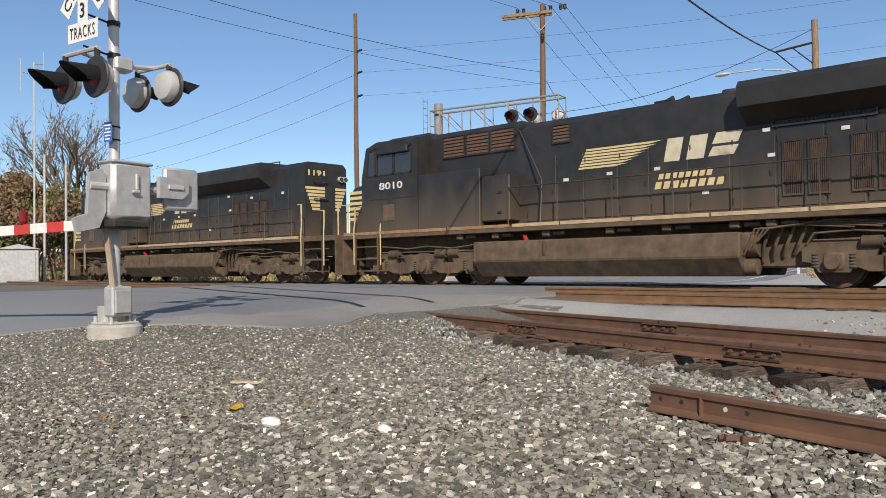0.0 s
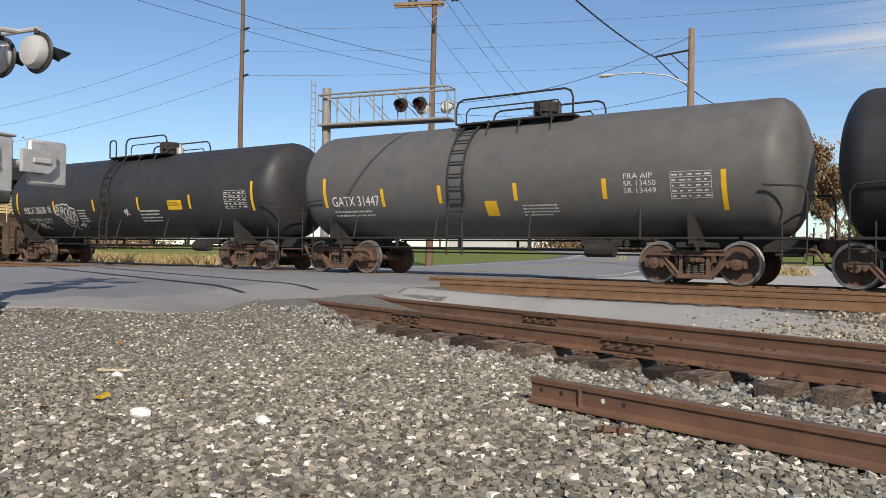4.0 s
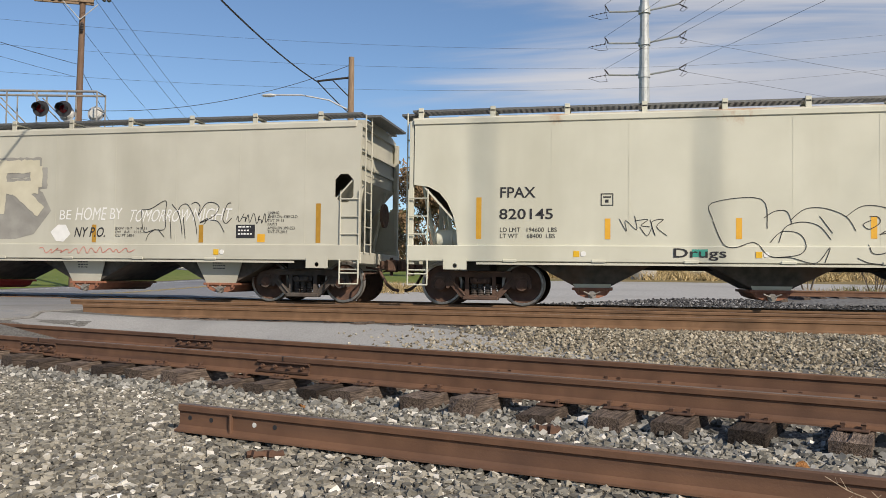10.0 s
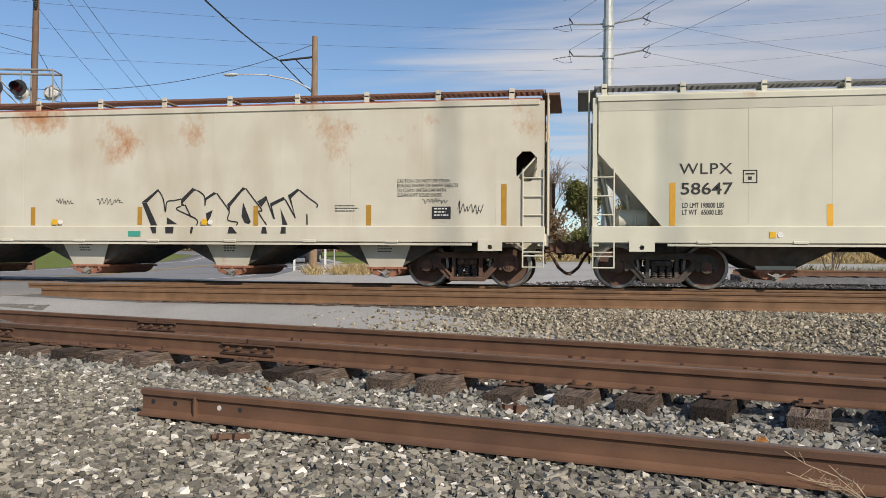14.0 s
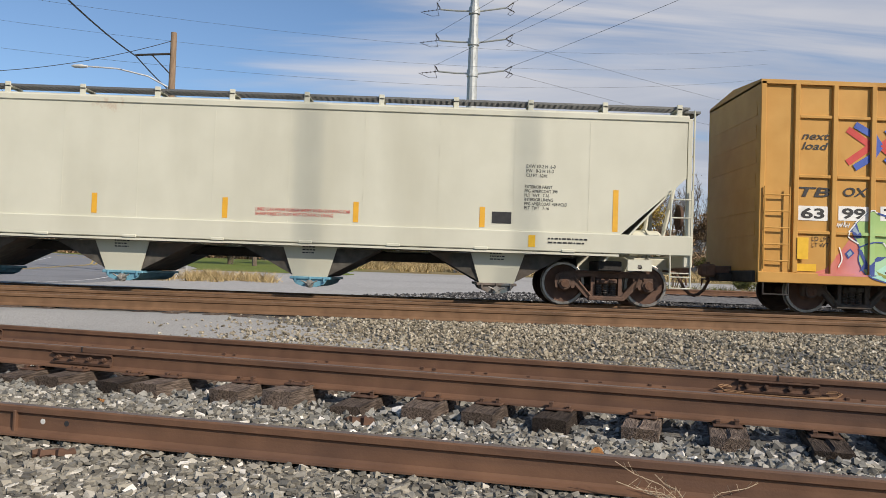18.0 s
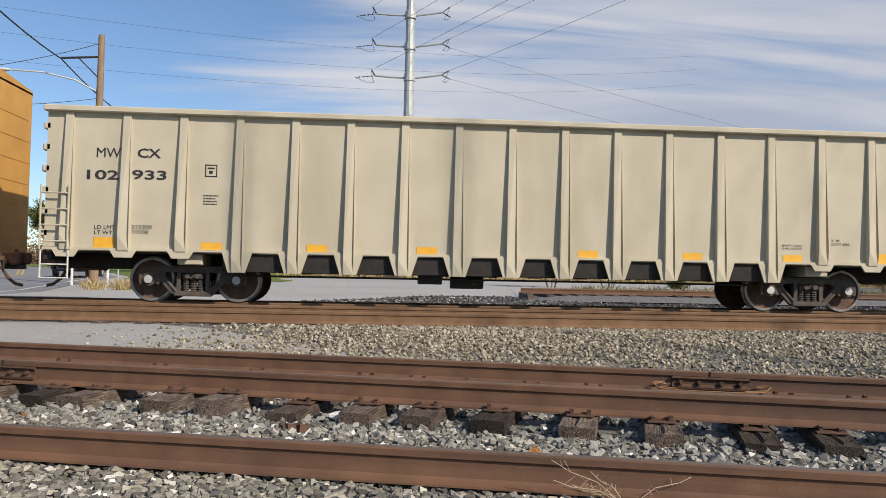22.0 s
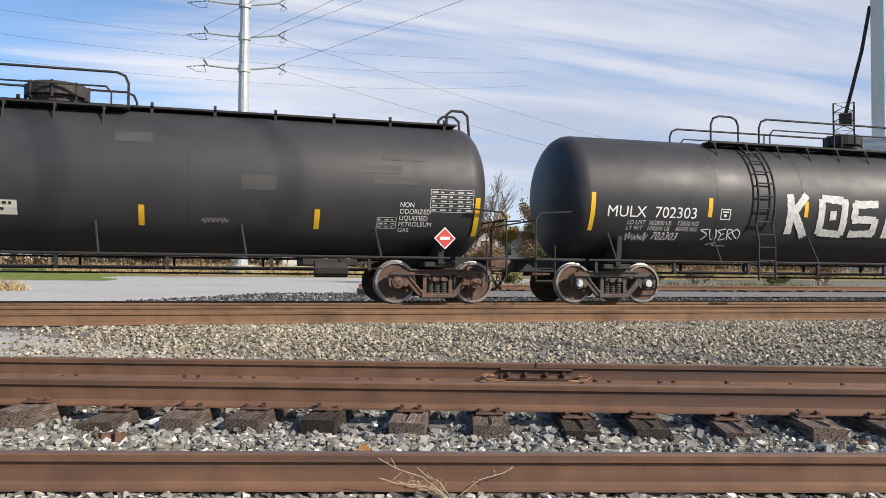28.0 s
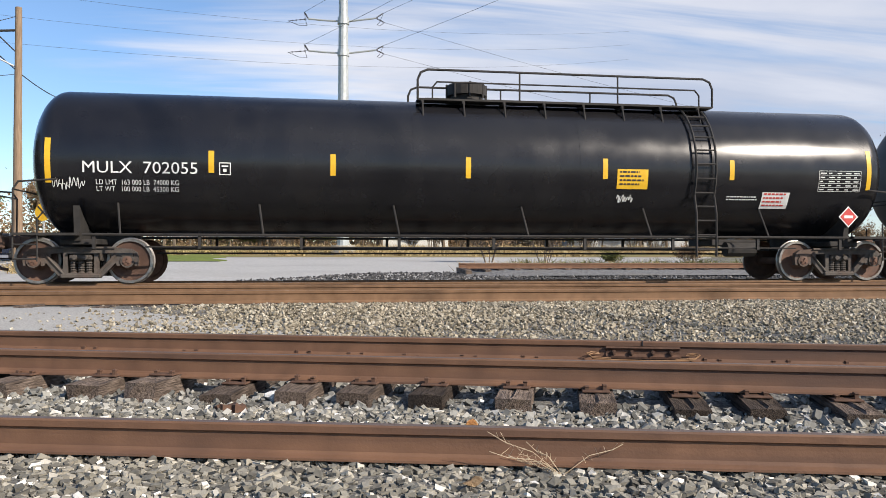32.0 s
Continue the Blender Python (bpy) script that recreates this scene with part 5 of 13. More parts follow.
    box(bm, bx - 0.6, bx + 0.6, -0.6, 0.6, 0.80, 0.95, 0.02)
    part("brake_cylinder", bm, M["frame"], car)
    # side rails on brackets, with straps on the shell
    bm = bmesh.new()
    for sy in (-1, 1):
        pipe(bm, [(-h + 1.2, sy * 1.50, 0.98), (h - 1.2, sy * 1.50, 0.98)], 0.026)
        pipe(bm, [(trucks[0] - c + 1.3, sy * 1.42, 0.74), (trucks[1] - c - 1.3, sy * 1.42, 0.74)], 0.016)
        x = -h + 1.4
        while x < h - 1.2:
            box(bm, x - 0.03, x + 0.03, sy * 1.46 - 0.03, sy * 1.46 + 0.03, 0.70, 1.0)
            x += 2.0
    part("side_rail", bm, M["frame"], car)
    x = -h + 1.9
    while x < h - 1.5:
        bm = bmesh.new()
        pipe(bm, [(x, -1.5, 0.98), (x - 0.10, -R * math.cos(0.62) - 0.01, Z - R * math.sin(0.62))], 0.022)
        part("bracket", bm, M["frame"], car)
        x += 2.75
    # top: platform, railings, manway
    zt = Z + R
    p0, p1 = plat
    bm = bmesh.new()
    box(bm, p0, p1, -0.95, -0.55, zt - 0.10, zt - 0.06)
    box(bm, p0, p1, 0.55, 0.95, zt - 0.10, zt - 0.06)
    x = p0 + 0.1
    while x < p1:
        box(bm, x - 0.03, x + 0.03, -0.95, 0.95, zt - 0.16, zt - 0.10)
        for sy in (-1, 1):
            pipe(bm, [(x, sy * 0.93, zt - 0.10), (x, sy * 1.10, zt - 0.52)], 0.02)
        x += 0.9
    part("platform", bm, M["frame"], car)
    for sy in (-1, 1):
        y = sy * 0.93
        bm = bmesh.new()
        q0, q1, rh = p0, p1, rail_h
        split = ladder_x
        segs = []
        if split is not None and q0 + 0.5 < split < q1 - 0.5 and sy < 0:
            segs = [(q0, split - 0.30), (split + 0.30, q1)]
        else:
            segs = [(q0, q1)]
        for s0, s1 in segs:
            k = min(0.22, (s1 - s0) * 0.3)
            pipe(bm, [(s0, y, zt - 0.08), (s0, y, zt + rh - k), (s0 + k * 0.3, y, zt + rh - k * 0.3), (s0 + k, y, zt + rh), (s1 - k, y, zt + rh), (s1 - k * 0.3, y, zt + rh - k * 0.3), (s1, y, zt + rh - k), (s1, y, zt - 0.08)], 0.026)
            n = max(int((s1 - s0) / 2.2), 1)
            for i in range(1, n):
                xx = s0 + (s1 - s0) * i / n
                rod(bm, (xx, y, zt - 0.08), (xx, y, zt + rh), 0.02, 6)
            if s1 - s0 > 1.2:
                low = zt + 0.30
                pipe(bm, [(s0 + 0.32, y, zt - 0.08), (s0 + 0.32, y, low - 0.12), (s0 + 0.42, y, low), (s1 - 0.42, y, low), (s1 - 0.32, y, low - 0.12), (s1 - 0.32, y, zt - 0.08)], 0.018)
        part("railing", bm, M["frame"], car)
    bm = bmesh.new()
    d0, d1 = dome
    dx = (d0 + d1) / 2
    lathe(bm, [(zt - 0.3, dome_r * 0.82), (zt + 0.18, dome_r * 0.82), (zt + 0.18, dome_r), (zt + 0.40, dome_r), (zt + 0.44, dome_r * 0.93), (zt + 0.46, 0.01)], 22, "Z", (dx, 0, 0))
    manway = part("manway", bm, M[dome_mat], car, smooth=False)
    for k in range(8):
        a_ = k * math.pi / 4
        bm = bmesh.new()
        rod(bm, (dx + dome_r * math.cos(a_), dome_r * math.sin(a_), zt + 0.10), (dx + dome_r * math.cos(a_), dome_r * math.sin(a_), zt + 0.44), 0.03, 6)
        part("cover_bolt", bm, M[dome_mat], manway)
    if rails == "valves":
        bm = bmesh.new()
        rod(bm, (p1 - 0.5, 0, zt - 0.1), (p1 - 0.5, 0, zt + 0.22), 0.13, 12)
        rod(bm, (p1 - 0.5, 0, zt + 0.22), (p1 - 0.5, 0, zt + 0.36), 0.05, 8)
        part("valve", bm, M["galv"], car)
    if ladder_x is not None:
        A, B = [], []
        for i in range(13):
            v = R * (1.32 - i * 0.17)
            if v < -R * 0.45:
                break
            A.append(tank_side(ladder_x - 0.23, v, 0.09))
            B.append(tank_side(ladder_x + 0.23, v, 0.09))
        for L, x in ((A, ladder_x - 0.23), (B, ladder_x + 0.23)):
            L.append(Vector((x, -1.60, 1.5)))
            L.append(Vector((x, -1.60, 0.55)))
        ladder(car, A, B, 13, "frame", 0.02, 0.026)
    if top_walk:
        bm = bmesh.new()
        box(bm, -h + 0.9, h - 0.8, -0.62, -0.22, zt - 0.02, zt + 0.02)
        x = -h + 1.0
        while x < h - 0.8:
            box(bm, x - 0.03, x + 0.03, -0.62, -0.58, zt - 0.15, zt + 0.10)
            x += 1.25
        part("walkway", bm, M["frame"], car)
    return car


def stripes(car, surf, pairs, mat="yellow", w=0.11):
    for u, v0, v1 in pairs:
        stripe(car, surf, u, v0, v1, w, mat)


car = tank_car(0.57, 16.15, (1.4, 14.1), "matt black tank car with white lettering and yellow stripes", "black", (-5.2, -1.0, 3.2), -1.05, (-1.75, 1.65), (0.25, 0.88), truck_mat="truck_rust", dome_r=0.34, rails="valves", rail_h=0.55, shell=(-0.45, -0.2))
stripes(car, tank_side, [(-7.25, -0.62, 0.25), (-4.58, -0.59, -0.13), (-1.9, -0.57, -0.14), (0.82, -0.58, -0.13), (3.64, -0.58, -0.12), (6.66, -0.70, 0.21)])
letter(car, tank_side, "MBLX 28638", -6.78, -5.2, -0.60, -0.33, "white_worn")
outline_box(car, tank_side, -5.02, -4.82, -0.58, -0.33, "white_worn")
letter(car, tank_side, "LD LMT  185500 LB   84180 KG\nLT WT   77500 LB   35150 KG", -6.68, -5.0, -1.04, -0.80, "white_worn")
fine_print(car, tank_side, 0.83, 2.03, -1.10, -0.59, 4, seed=4)
fine_print(car, tank_side, -3.0, -2.4, -1.05, -0.5, 5, seed=5)
data_table(car, tank_side, 5.37, 6.39, -0.61, -0.05)
bm = bmesh.new()
patch(bm, tank_side, 2.48, 3.22, -0.60, -0.28)
part("notice_panel", bm, M["yellow"], car, "yellow notice panel with black print")
fine_print(car, lambda u, v, off=0: tank_side(u, v, 0.012), 2.53, 3.17, -0.50, -0.34, 2, "ink", 6)
M["heat_mark"] = surface("sun_baked_paint", (0.035, 0.034, 0.034), (0.050, 0.045, 0.042), 1.6, 0.6, bump=0.05, stain=(0.032, 0.032, 0.033), sscale=0.9, samount=0.95, thresh=0.4)
for pts in (((-2.1, -0.2), (-1.9, 0.7), (-1.55, 0.9), (-1.4, 0.2), (-1.7, -0.5)), ((0.1, -0.7), (0.0, 0.5), (0.35, 1.1), (0.9, 1.15), (1.5, 0.9), (1.3, 0.6), (0.7, 0.5), (0.55, -0.2), (0.5, -0.8))):
    bm = bmesh.new()
    blob(bm, tank_side, pts, 0.004)
    part("heat_mark", bm, M["heat_mark"], car)
for k, line in enumerate(([(-4.56, -0.66), (-4.51, -0.39), (-4.34, -0.27), (-4.18, -0.29), (-4.1, -0.24), (-4, -0.27), (-3.9, -0.23), (-3.77, -0.29), (-3.67, -0.25), (-3.59, -0.31), (-3.55, -0.42), (-3.41, -0.39), (-3.31, -0.43), (-3.2, -0.47), (-3.24, -0.62), (-3.2, -0.78), (-3.34, -1.03), (-3.53, -1.16), (-3.49, -1.37), (-3.64, -1.29), (-3.76, -1.16), (-3.97, -1.22), (-4.02, -1.05), (-4.14, -1.01), (-4.14, -0.82), (-4.27, -0.75), (-4.38, -0.66), (-4.56, -0.66)],
                          [(-4.42, -0.57), (-4.4, -0.4), (-4.26, -0.38), (-4.3, -0.5), (-4.39, -0.52), (-4.26, -0.64)],
                          [(-4.15, -0.67), (-4.11, -0.41), (-3.96, -0.37), (-3.98, -0.48), (-4.1, -0.52), (-3.97, -0.6)],
                          [(-3.97, -0.92), (-3.9, -0.52), (-3.75, -0.4), (-3.69, -0.53), (-3.79, -0.8), (-3.88, -0.76)],
                          [(-3.53, -0.48), (-3.74, -0.61), (-3.63, -0.73), (-3.79, -0.93)],
                          [(-3.48, -0.54), (-3.64, -0.93), (-3.54, -0.98), (-3.37, -0.62), (-3.45, -0.5)],
                          [(-3.27, -0.55), (-3.42, -0.89), (-3.35, -0.94)],
                          [(-4.01, -0.8), (-3.97, -0.92), (-3.78, -1.02), (-3.62, -1.06)],
                          [(-3.33, -1.19), (-3.1, -1.08), (-3.26, -1.24), (-2.95, -1.03), (-3.12, -1.27), (-2.83, -1.06), (-2.95, -1.22), (-2.79, -1.26)],
                          [(-6.14, -1.1), (-5.93, -1.04), (-6.1, -1.21), (-5.84, -1.06), (-6.01, -1.27), (-5.71, -1.08), (-5.88, -1.29), (-5.55, -1.17), (-5.71, -1.29), (-5.38, -1.3)],
                          [(-0.09, -0.65), (0.03, -0.53), (-0.03, -0.72), (0.13, -0.51), (0.02, -0.79), (0.19, -0.55), (0.13, -0.73), (0.28, -0.72)])):
    scribble(car, tank_side, line, 0.022 if k else 0.026, "white")
    if k < 8:
        scribble(car, tank_side, [(u + 0.035, v - 0.03) for u, v in line], 0.014, "white_worn")

car = tank_car(17.3, 30.75, (18.2, 28.5), "dusty grey tank car with white lettering and yellow stripes", "grey_tank", (-4.4, -1.2, 2.8), -1.4, (-1.85, 1.5), (0.0, 0.6), truck_mat="truck_rust", dome_r=0.32, rail_h=0.55, shell=(-0.45, -0.15))
stripes(car, tank_side, [(-5.95, -0.70, 0.15), (-3.86, -0.70, -0.20), (-1.97, -0.65, -0.18), (0.26, -0.63, -0.2), (2.56, -0.66, -0.19), (5.2, -1.0, -0.1)])
letter(car, tank_side, "GATX 31447", -5.7, -4.0, -0.66, -0.38, "white")
letter(car, tank_side, "FRA AIP\nSR 13450\nSR 13449", 3.02, 3.76, -0.54, -0.10, "white_worn")
data_table(car, tank_side, 4.08, 4.95, -0.69, -0.11)
fine_print(car, tank_side, -5.7, -4.2, -1.05, -0.8, 2, seed=7)
fine_print(car, tank_side, 0.4, 1.4, -1.1, -0.75, 4, seed=8)
bm = bmesh.new()
patch(bm, tank_side, -0.65, -0.3, -1.05, -0.62)
part("notice_panel", bm, M["yellow"], car, "yellow square notice")

car = tank_car(31.65, 47.55, (32.5, 45.85), "matt black tank car tagged with white spray paint", "black", (-5.6, -2.6, 0.2, 3.2), -0.72, (-1.78, 2.08), (0.17, 0.93), truck_mat="truck_rust", dome_r=0.38, rails="valves", rail_h=0.55, shell=(-0.45, -0.2))
stripes(car, tank_side, [(-7.35, -0.70, 0.2), (-4.93, -0.54, -0.09), (-1.95, -0.56, -0.09), (1.04, -0.57, -0.11), (3.94, -0.58, -0.12), (6.88, -0.77, 0.15)])
letter(car, tank_side, "XOMX 100339", -6.9, -5.15, -0.60, -0.29, "white_worn")
outline_box(car, tank_side, -4.81, -4.55, -0.56, -0.29, "white_worn")
data_table(car, tank_side, 5.61, 6.64, -0.65, -0.10)
letter(car, tank_side, "DOT 111A100W1", 5.61, 6.2, -0.04, 0.04, "white_worn")
bm = bmesh.new()
patch(bm, tank_side, 2.89, 3.61, -0.61, -0.29)
part("notice_panel", bm, M["yellow"], car, "yellow notice panel with black print")
fine_print(car, lambda u, v, off=0: tank_side(u, v, 0.012), 2.93, 3.57, -0.51, -0.36, 2, "ink", 9)
fine_print(car, tank_side, -2.84, -2.11, -1.0, -0.56, 5, seed=10)
fine_print(car, tank_side, -6.7, -5.2, -1.15, -0.78, 2, seed=11)
fine_print(car, tank_side, 1.0, 2.2, -1.05, -0.62, 3, seed=12)
fine_print(car, tank_side, 4.0, 4.6, -0.72, -0.52, 2, seed=13)
TAG = lambda u, v, off=0.006: tank_side(u, v, off)
for line in (((0.05, -0.92), (0.03, -0.5), (0.2, -0.8), (0.17, -0.51)), ((0.28, -0.34), (0.24, -0.48), (0.3, -0.55), (0.25, -0.66)), ((0.28, -0.81), (0.44, -0.78), (0.36, -0.66), (0.52, -0.63)), ((0.46, -0.93), (0.52, -0.59), (0.67, -0.6)), ((0.38, -0.85), (0.53, -0.83)),
             ((0.59, -0.94), (0.67, -0.67), (0.85, -0.72), (0.69, -0.86), (0.9, -0.99), (0.77, -1.07), (0.88, -1.16), (0.67, -1.21))):
    scribble(car, TAG, line, 0.035, "white")
ragged = lambda a, b: (a + 0.05 * math.sin(b * 7), b - 0.10 * a + 0.03 * math.sin(a * 11))
letter(car, tank_side, "RAIL", 7.0, 7.55, 0.22, 0.62, "white", fat=0.012, shear=0.2, warp=ragged, name="graffiti_letter")
letter(car, tank_side, "KING", 7.08, 7.75, -0.18, 0.24, "white", fat=0.012, shear=0.2, warp=ragged, name="graffiti_letter")
bm = bmesh.new()
box(bm, 6.0, 7.35, -1.62, -1.50, 1.02, 1.30, 0.01)
part("tool_box", bm, M["frame"], car)
letter(car, flat_side(-1.625), "RAIL KING", 6.2, 7.25, 1.06, 1.25, "white", fat=0.015, shear=0.2)
for k in range(2):
    tag_scrawl(car, tank_side, 2.6 + 1.1 * k, 3.5 + 1.1 * k, -1.15, -0.9, 40 + k, 0.014, "white_worn", 7)

car = tank_car(222.65, 241.0, (224.0, 239.65), "scuffed black pressure tank car with a rusty valve dome", "black", (-5.6, -1.2, 2.6), None, (-1.85, 1.4), (-0.67, 0.54), truck_mat="truck_rust", dome_r=0.6, dome_mat="dome_dark", top_walk=True, shell=(0.1, -0.12), rail_h=0.6)
stripes(car, tank_side, [(-8.5, -1.02, -0.15), (-5.14, -1.02, -0.57), (-1.68, -1.02, -0.55), (1.72, -1.02, -0.57), (5.14, -1.02, -0.56), (8.6, -1.12, -0.21)])
letter(car, tank_side, "NATX 1109", -7.45, -5.95, -0.53, -0.31, "white")
letter(car, tank_side, "LD LMT  163300 LB  74100 KG\nLT WT   99700 LB  45200 KG\nNEW  3  95", -7.44, -5.71, -1.06, -0.66, "white_worn")
letter(car, tank_side, "NATX 1109", -8.43, -6.98, 1.22, 1.40, "white_worn")
outline_box(car, tank_side, -4.91, -4.67, -0.25, -0.01, "white_worn")
letter(car, tank_side, "NON\nODORIZED\nLIQUEFIED\nPETROLEUM\nGAS", 6.88, 7.6, -1.04, -0.35, "white")
data_table(car, tank_side, 7.54, 8.5, -0.54, -0.06)
data_table(car, tank_side, 6.41, 6.82, -0.96, -0.70, 3, 3)
bm = bmesh.new()
patch(bm, tank_side, -1.35, -0.48, -0.85, -0.55)
part("notice_panel", bm, M["hopper_pale"], car, "pale yellow notice panel")
fine_print(car, lambda u, v, off=0: tank_side(u, v, 0.012), -1.3, -0.55, -0.82, -0.58, 2, "ink", 14)
placard(car, tank_side, 7.88, -1.22, 0.24)
M["touch_up"] = surface("touch_up_paint", (0.045, 0.044, 0.042), (0.062, 0.060, 0.056), 3, 0.6, bump=0.05, stain=(0.035, 0.034, 0.034), sscale=1.5, samount=0.8)
for u0, u1, v0, v1 in ((5.9, 6.9, 0.25, 0.42), (6.3, 7.3, 0.02, 0.16), (6.5, 7.5, 0.55, 0.66), (-2.9, -2.3, 0.3, 0.5), (1.2, 1.9, 0.7, 0.95), (-6.6, -6.0, 0.15, 0.35), (3.6, 4.3, -0.2, 0.1)):
    bm = bmesh.new()
    patch(bm, tank_side, u0, u1, v0, v1, 0.004)
    part("touch_up_patch", bm, M["touch_up"], car)
tag_scrawl(car, tank_side, -4.5, -3.9, -0.95, -0.75, 50, 0.012, "white_worn", 6)
tag_scrawl(car, tank_side, 2.85, 3.35, -0.93, -0.80, 51, 0.010, "white_worn", 4)
for y in (-0.35, 0.35):
    for pts in ([(-8.85, y, 4.0), (-8.85, y, 4.46), (-8.74, y, 4.58), (-8.5, y, 4.58), (-8.40, y, 4.46), (-8.38, y, 4.0)], [(8.2, y, 3.95), (8.2, y, 4.3), (8.32, y, 4.4), (8.58, y, 4.4), (8.70, y, 4.3), (8.75, y, 3.8)]):
        bm = bmesh.new()
        pipe(bm, pts, 0.03)
        part("hand_hoop", bm, M["frame"], car)

car = tank_car(241.85, 260.95, (243.9, 259.08), "matt black tank car with big white spray-painted letters", "black", (-5.0, -2.6, 0.9, 4.0), -3.72, (-4.8, 1.1), (-0.54, 0.41), hub="galv", dome_r=0.46, shell=(0.65, -0.6), rail_h=0.56)
stripes(car, tank_side, [(-8.23, -0.88, 0.02), (-5.19, -0.47, -0.02), (-2.5, -0.40, -0.02), (2.72, -0.47, -0.02), (5.37, -0.46, -0.01), (8.35, -0.90, 0.01)])
letter(car, tank_side, "MULX  702303", -7.85, -5.55, -0.52, -0.26, "white")
letter(car, tank_side, "LD LMT  162800 LB    73850 KG\nLT WT   100200 LB    45450 KG", -7.31, -5.45, -0.84, -0.59, "white_worn")
outline_box(car, tank_side, -4.90, -4.63, -0.52, -0.26, "white")


def strokes(car, surf, lines, w, mat, off=0.010, rough=0.03, seed=1, name="graffiti_letter", rag=True):
    """A painted letter made of broad straight strokes with ragged edges."""
    rnd = random.Random(seed)
    bm = bmesh.new()
    for (x0, y0), (x1, y1) in lines:
        d = Vector((x1 - x0, y1 - y0))
        n = max(int(d.length / 0.08), 2)
        nn = Vector((-d.y, d.x)).normalized() * w / 2
        prev = None
        for i in range(n + 1):
            p = Vector((x0, y0)) + d * i / n
            k0, k1 = 1 + rnd.uniform(-rough, rough) * 4, 1 + rnd.uniform(-rough, rough) * 4
            cur = (bm.verts.new(surf(p.x + nn.x * k0, p.y + nn.y * k0, off)), bm.verts.new(surf(p.x - nn.x * k1, p.y - nn.y * k1, off)))
            if prev:
                bm.faces.new((prev[1], cur[1], cur[0], prev[0]))
            prev = cur
        off += 0.0015
    return part(name, bm, M[mat], car)


strokes(car, tank_side, [((-2.98, 0.15), (-2.92, -0.85)), ((-2.50, 0.15), (-2.92, -0.35)), ((-2.85, -0.32), (-2.42, -0.92))], 0.2, "white_worn", seed=1)
strokes(car, tank_side, [((-2.06, 0.06), (-2.04, -0.82)), ((-2.06, 0.08), (-1.42, 0.04)), ((-1.38, 0.08), (-1.36, -0.84)), ((-2.04, -0.78), (-1.32, -0.82)), ((-1.72, -0.22), (-1.70, -0.45))], 0.19, "white_worn", seed=2)
strokes(car, tank_side, [((-0.36, -0.02), (-1.08, -0.04)), ((-1.06, 0.0), (-1.06, -0.42)), ((-1.1, -0.42), (-0.40, -0.42)), ((-0.42, -0.38), (-0.42, -0.82)), ((-0.36, -0.78), (-1.12, -0.80))], 0.19, "white_worn", seed=3)
strokes(car, tank_side, [((-0.02, -0.02), (0.0, -0.9)), ((-0.04, -0.06), (0.62, -0.08)), ((0.60, -0.04), (0.60, -0.46)), ((0.66, -0.44), (0.0, -0.46)), ((0.26, -0.48), (0.62, -0.90))], 0.19, "white_worn", seed=4)
strokes(car, tank_side, [((1.34, 0.12), (1.34, -0.84)), ((0.86, -0.34), (1.86, -0.38)), ((0.98, 0.02), (1.74, -0.74)), ((1.72, 0.02), (0.96, -0.76))], 0.19, "white_worn", seed=5)
letter(car, tank_side, "SHOT-KATS", 2.25, 4.05, -1.0, -0.68, "spray_yellow", shear=0.1)
letter(car, tank_side, "LIQUEFIED PETROLEUM GAS", 4.76, 6.8, -0.68, -0.56, "white")
letter(car, tank_side, "NON- ODORIZED", 5.1, 6.3, -0.88, -0.76, "white")
data_table(car, tank_side, 7.04, 8.10, -0.37, 0.10)
placard(car, tank_side, 7.90, -1.17, 0.25)
letter(car, tank_side, "702303", -6.62, -5.95, -1.10, -0.88, "white", name="graffiti_letter", warp=lambda p, q: (p + 0.06 * q, q + 0.05 * math.sin(p * 13)))
tag_scrawl(car, tank_side, -7.3, -6.75, -1.14, -0.90, 60, 0.022, "white", 5)
for line in (((-5.15, -0.77), (-5.34, -0.8), (-5.15, -0.91), (-5.26, -1.07)), ((-5.11, -0.77), (-5.01, -1.03), (-4.87, -1.01), (-4.94, -0.77)), ((-4.67, -0.75), (-4.87, -0.81), (-4.76, -0.9), (-4.77, -1.06), (-4.61, -1.02)), ((-4.76, -0.9), (-4.67, -0.88)), ((-4.55, -1.05), (-4.61, -0.78), (-4.47, -0.8), (-4.56, -0.92), (-4.4, -1.05)),
             ((-4.37, -0.75), (-4.46, -0.85), (-4.27, -1.02), (-4.26, -0.84), (-4.37, -0.75)), ((-5.07, -1.22), (-4.81, -1.14), (-4.87, -1.23), (-4.51, -1.25))):
    scribble(car, TAG, line, 0.028, "white")

car = tank_car(262.05, 280.85, (263.1, 279.7), "glossy black tank car with crisp white lettering", "black_gloss", (-6.4, -3.9, -1.7, 1.9, 4.7), 4.72, (-1.55, 5.2), (-0.77, 0.14), dome_r=0.45, rail_h=0.56)
stripes(car, tank_side, [(-8.85, -0.52, 0.36), (-5.77, -0.28, 0.16), (-3.36, -0.30, 0.14), (-0.55, -0.31, 0.13), (2.45, -0.28, 0.16), (5.37, -0.26, 0.18), (8.70, -0.44, 0.46)])
letter(car, tank_side, "MULX  702055", -8.21, -6.04, -0.31, -0.08, "white")
letter(car, tank_side, "LD LMT  163 000 LB  74000 KG\nLT WT   100 000 LB  45300 KG", -7.97, -6.40, -0.68, -0.44, "white")
outline_box(car, tank_side, -5.62, -5.39, -0.32, -0.07, "white")
bm = bmesh.new()
patch(bm, tank_side, 2.72, 3.42, -0.49, -0.06)
part("notice_panel", bm, M["yellow"], car, "bright yellow notice panel")
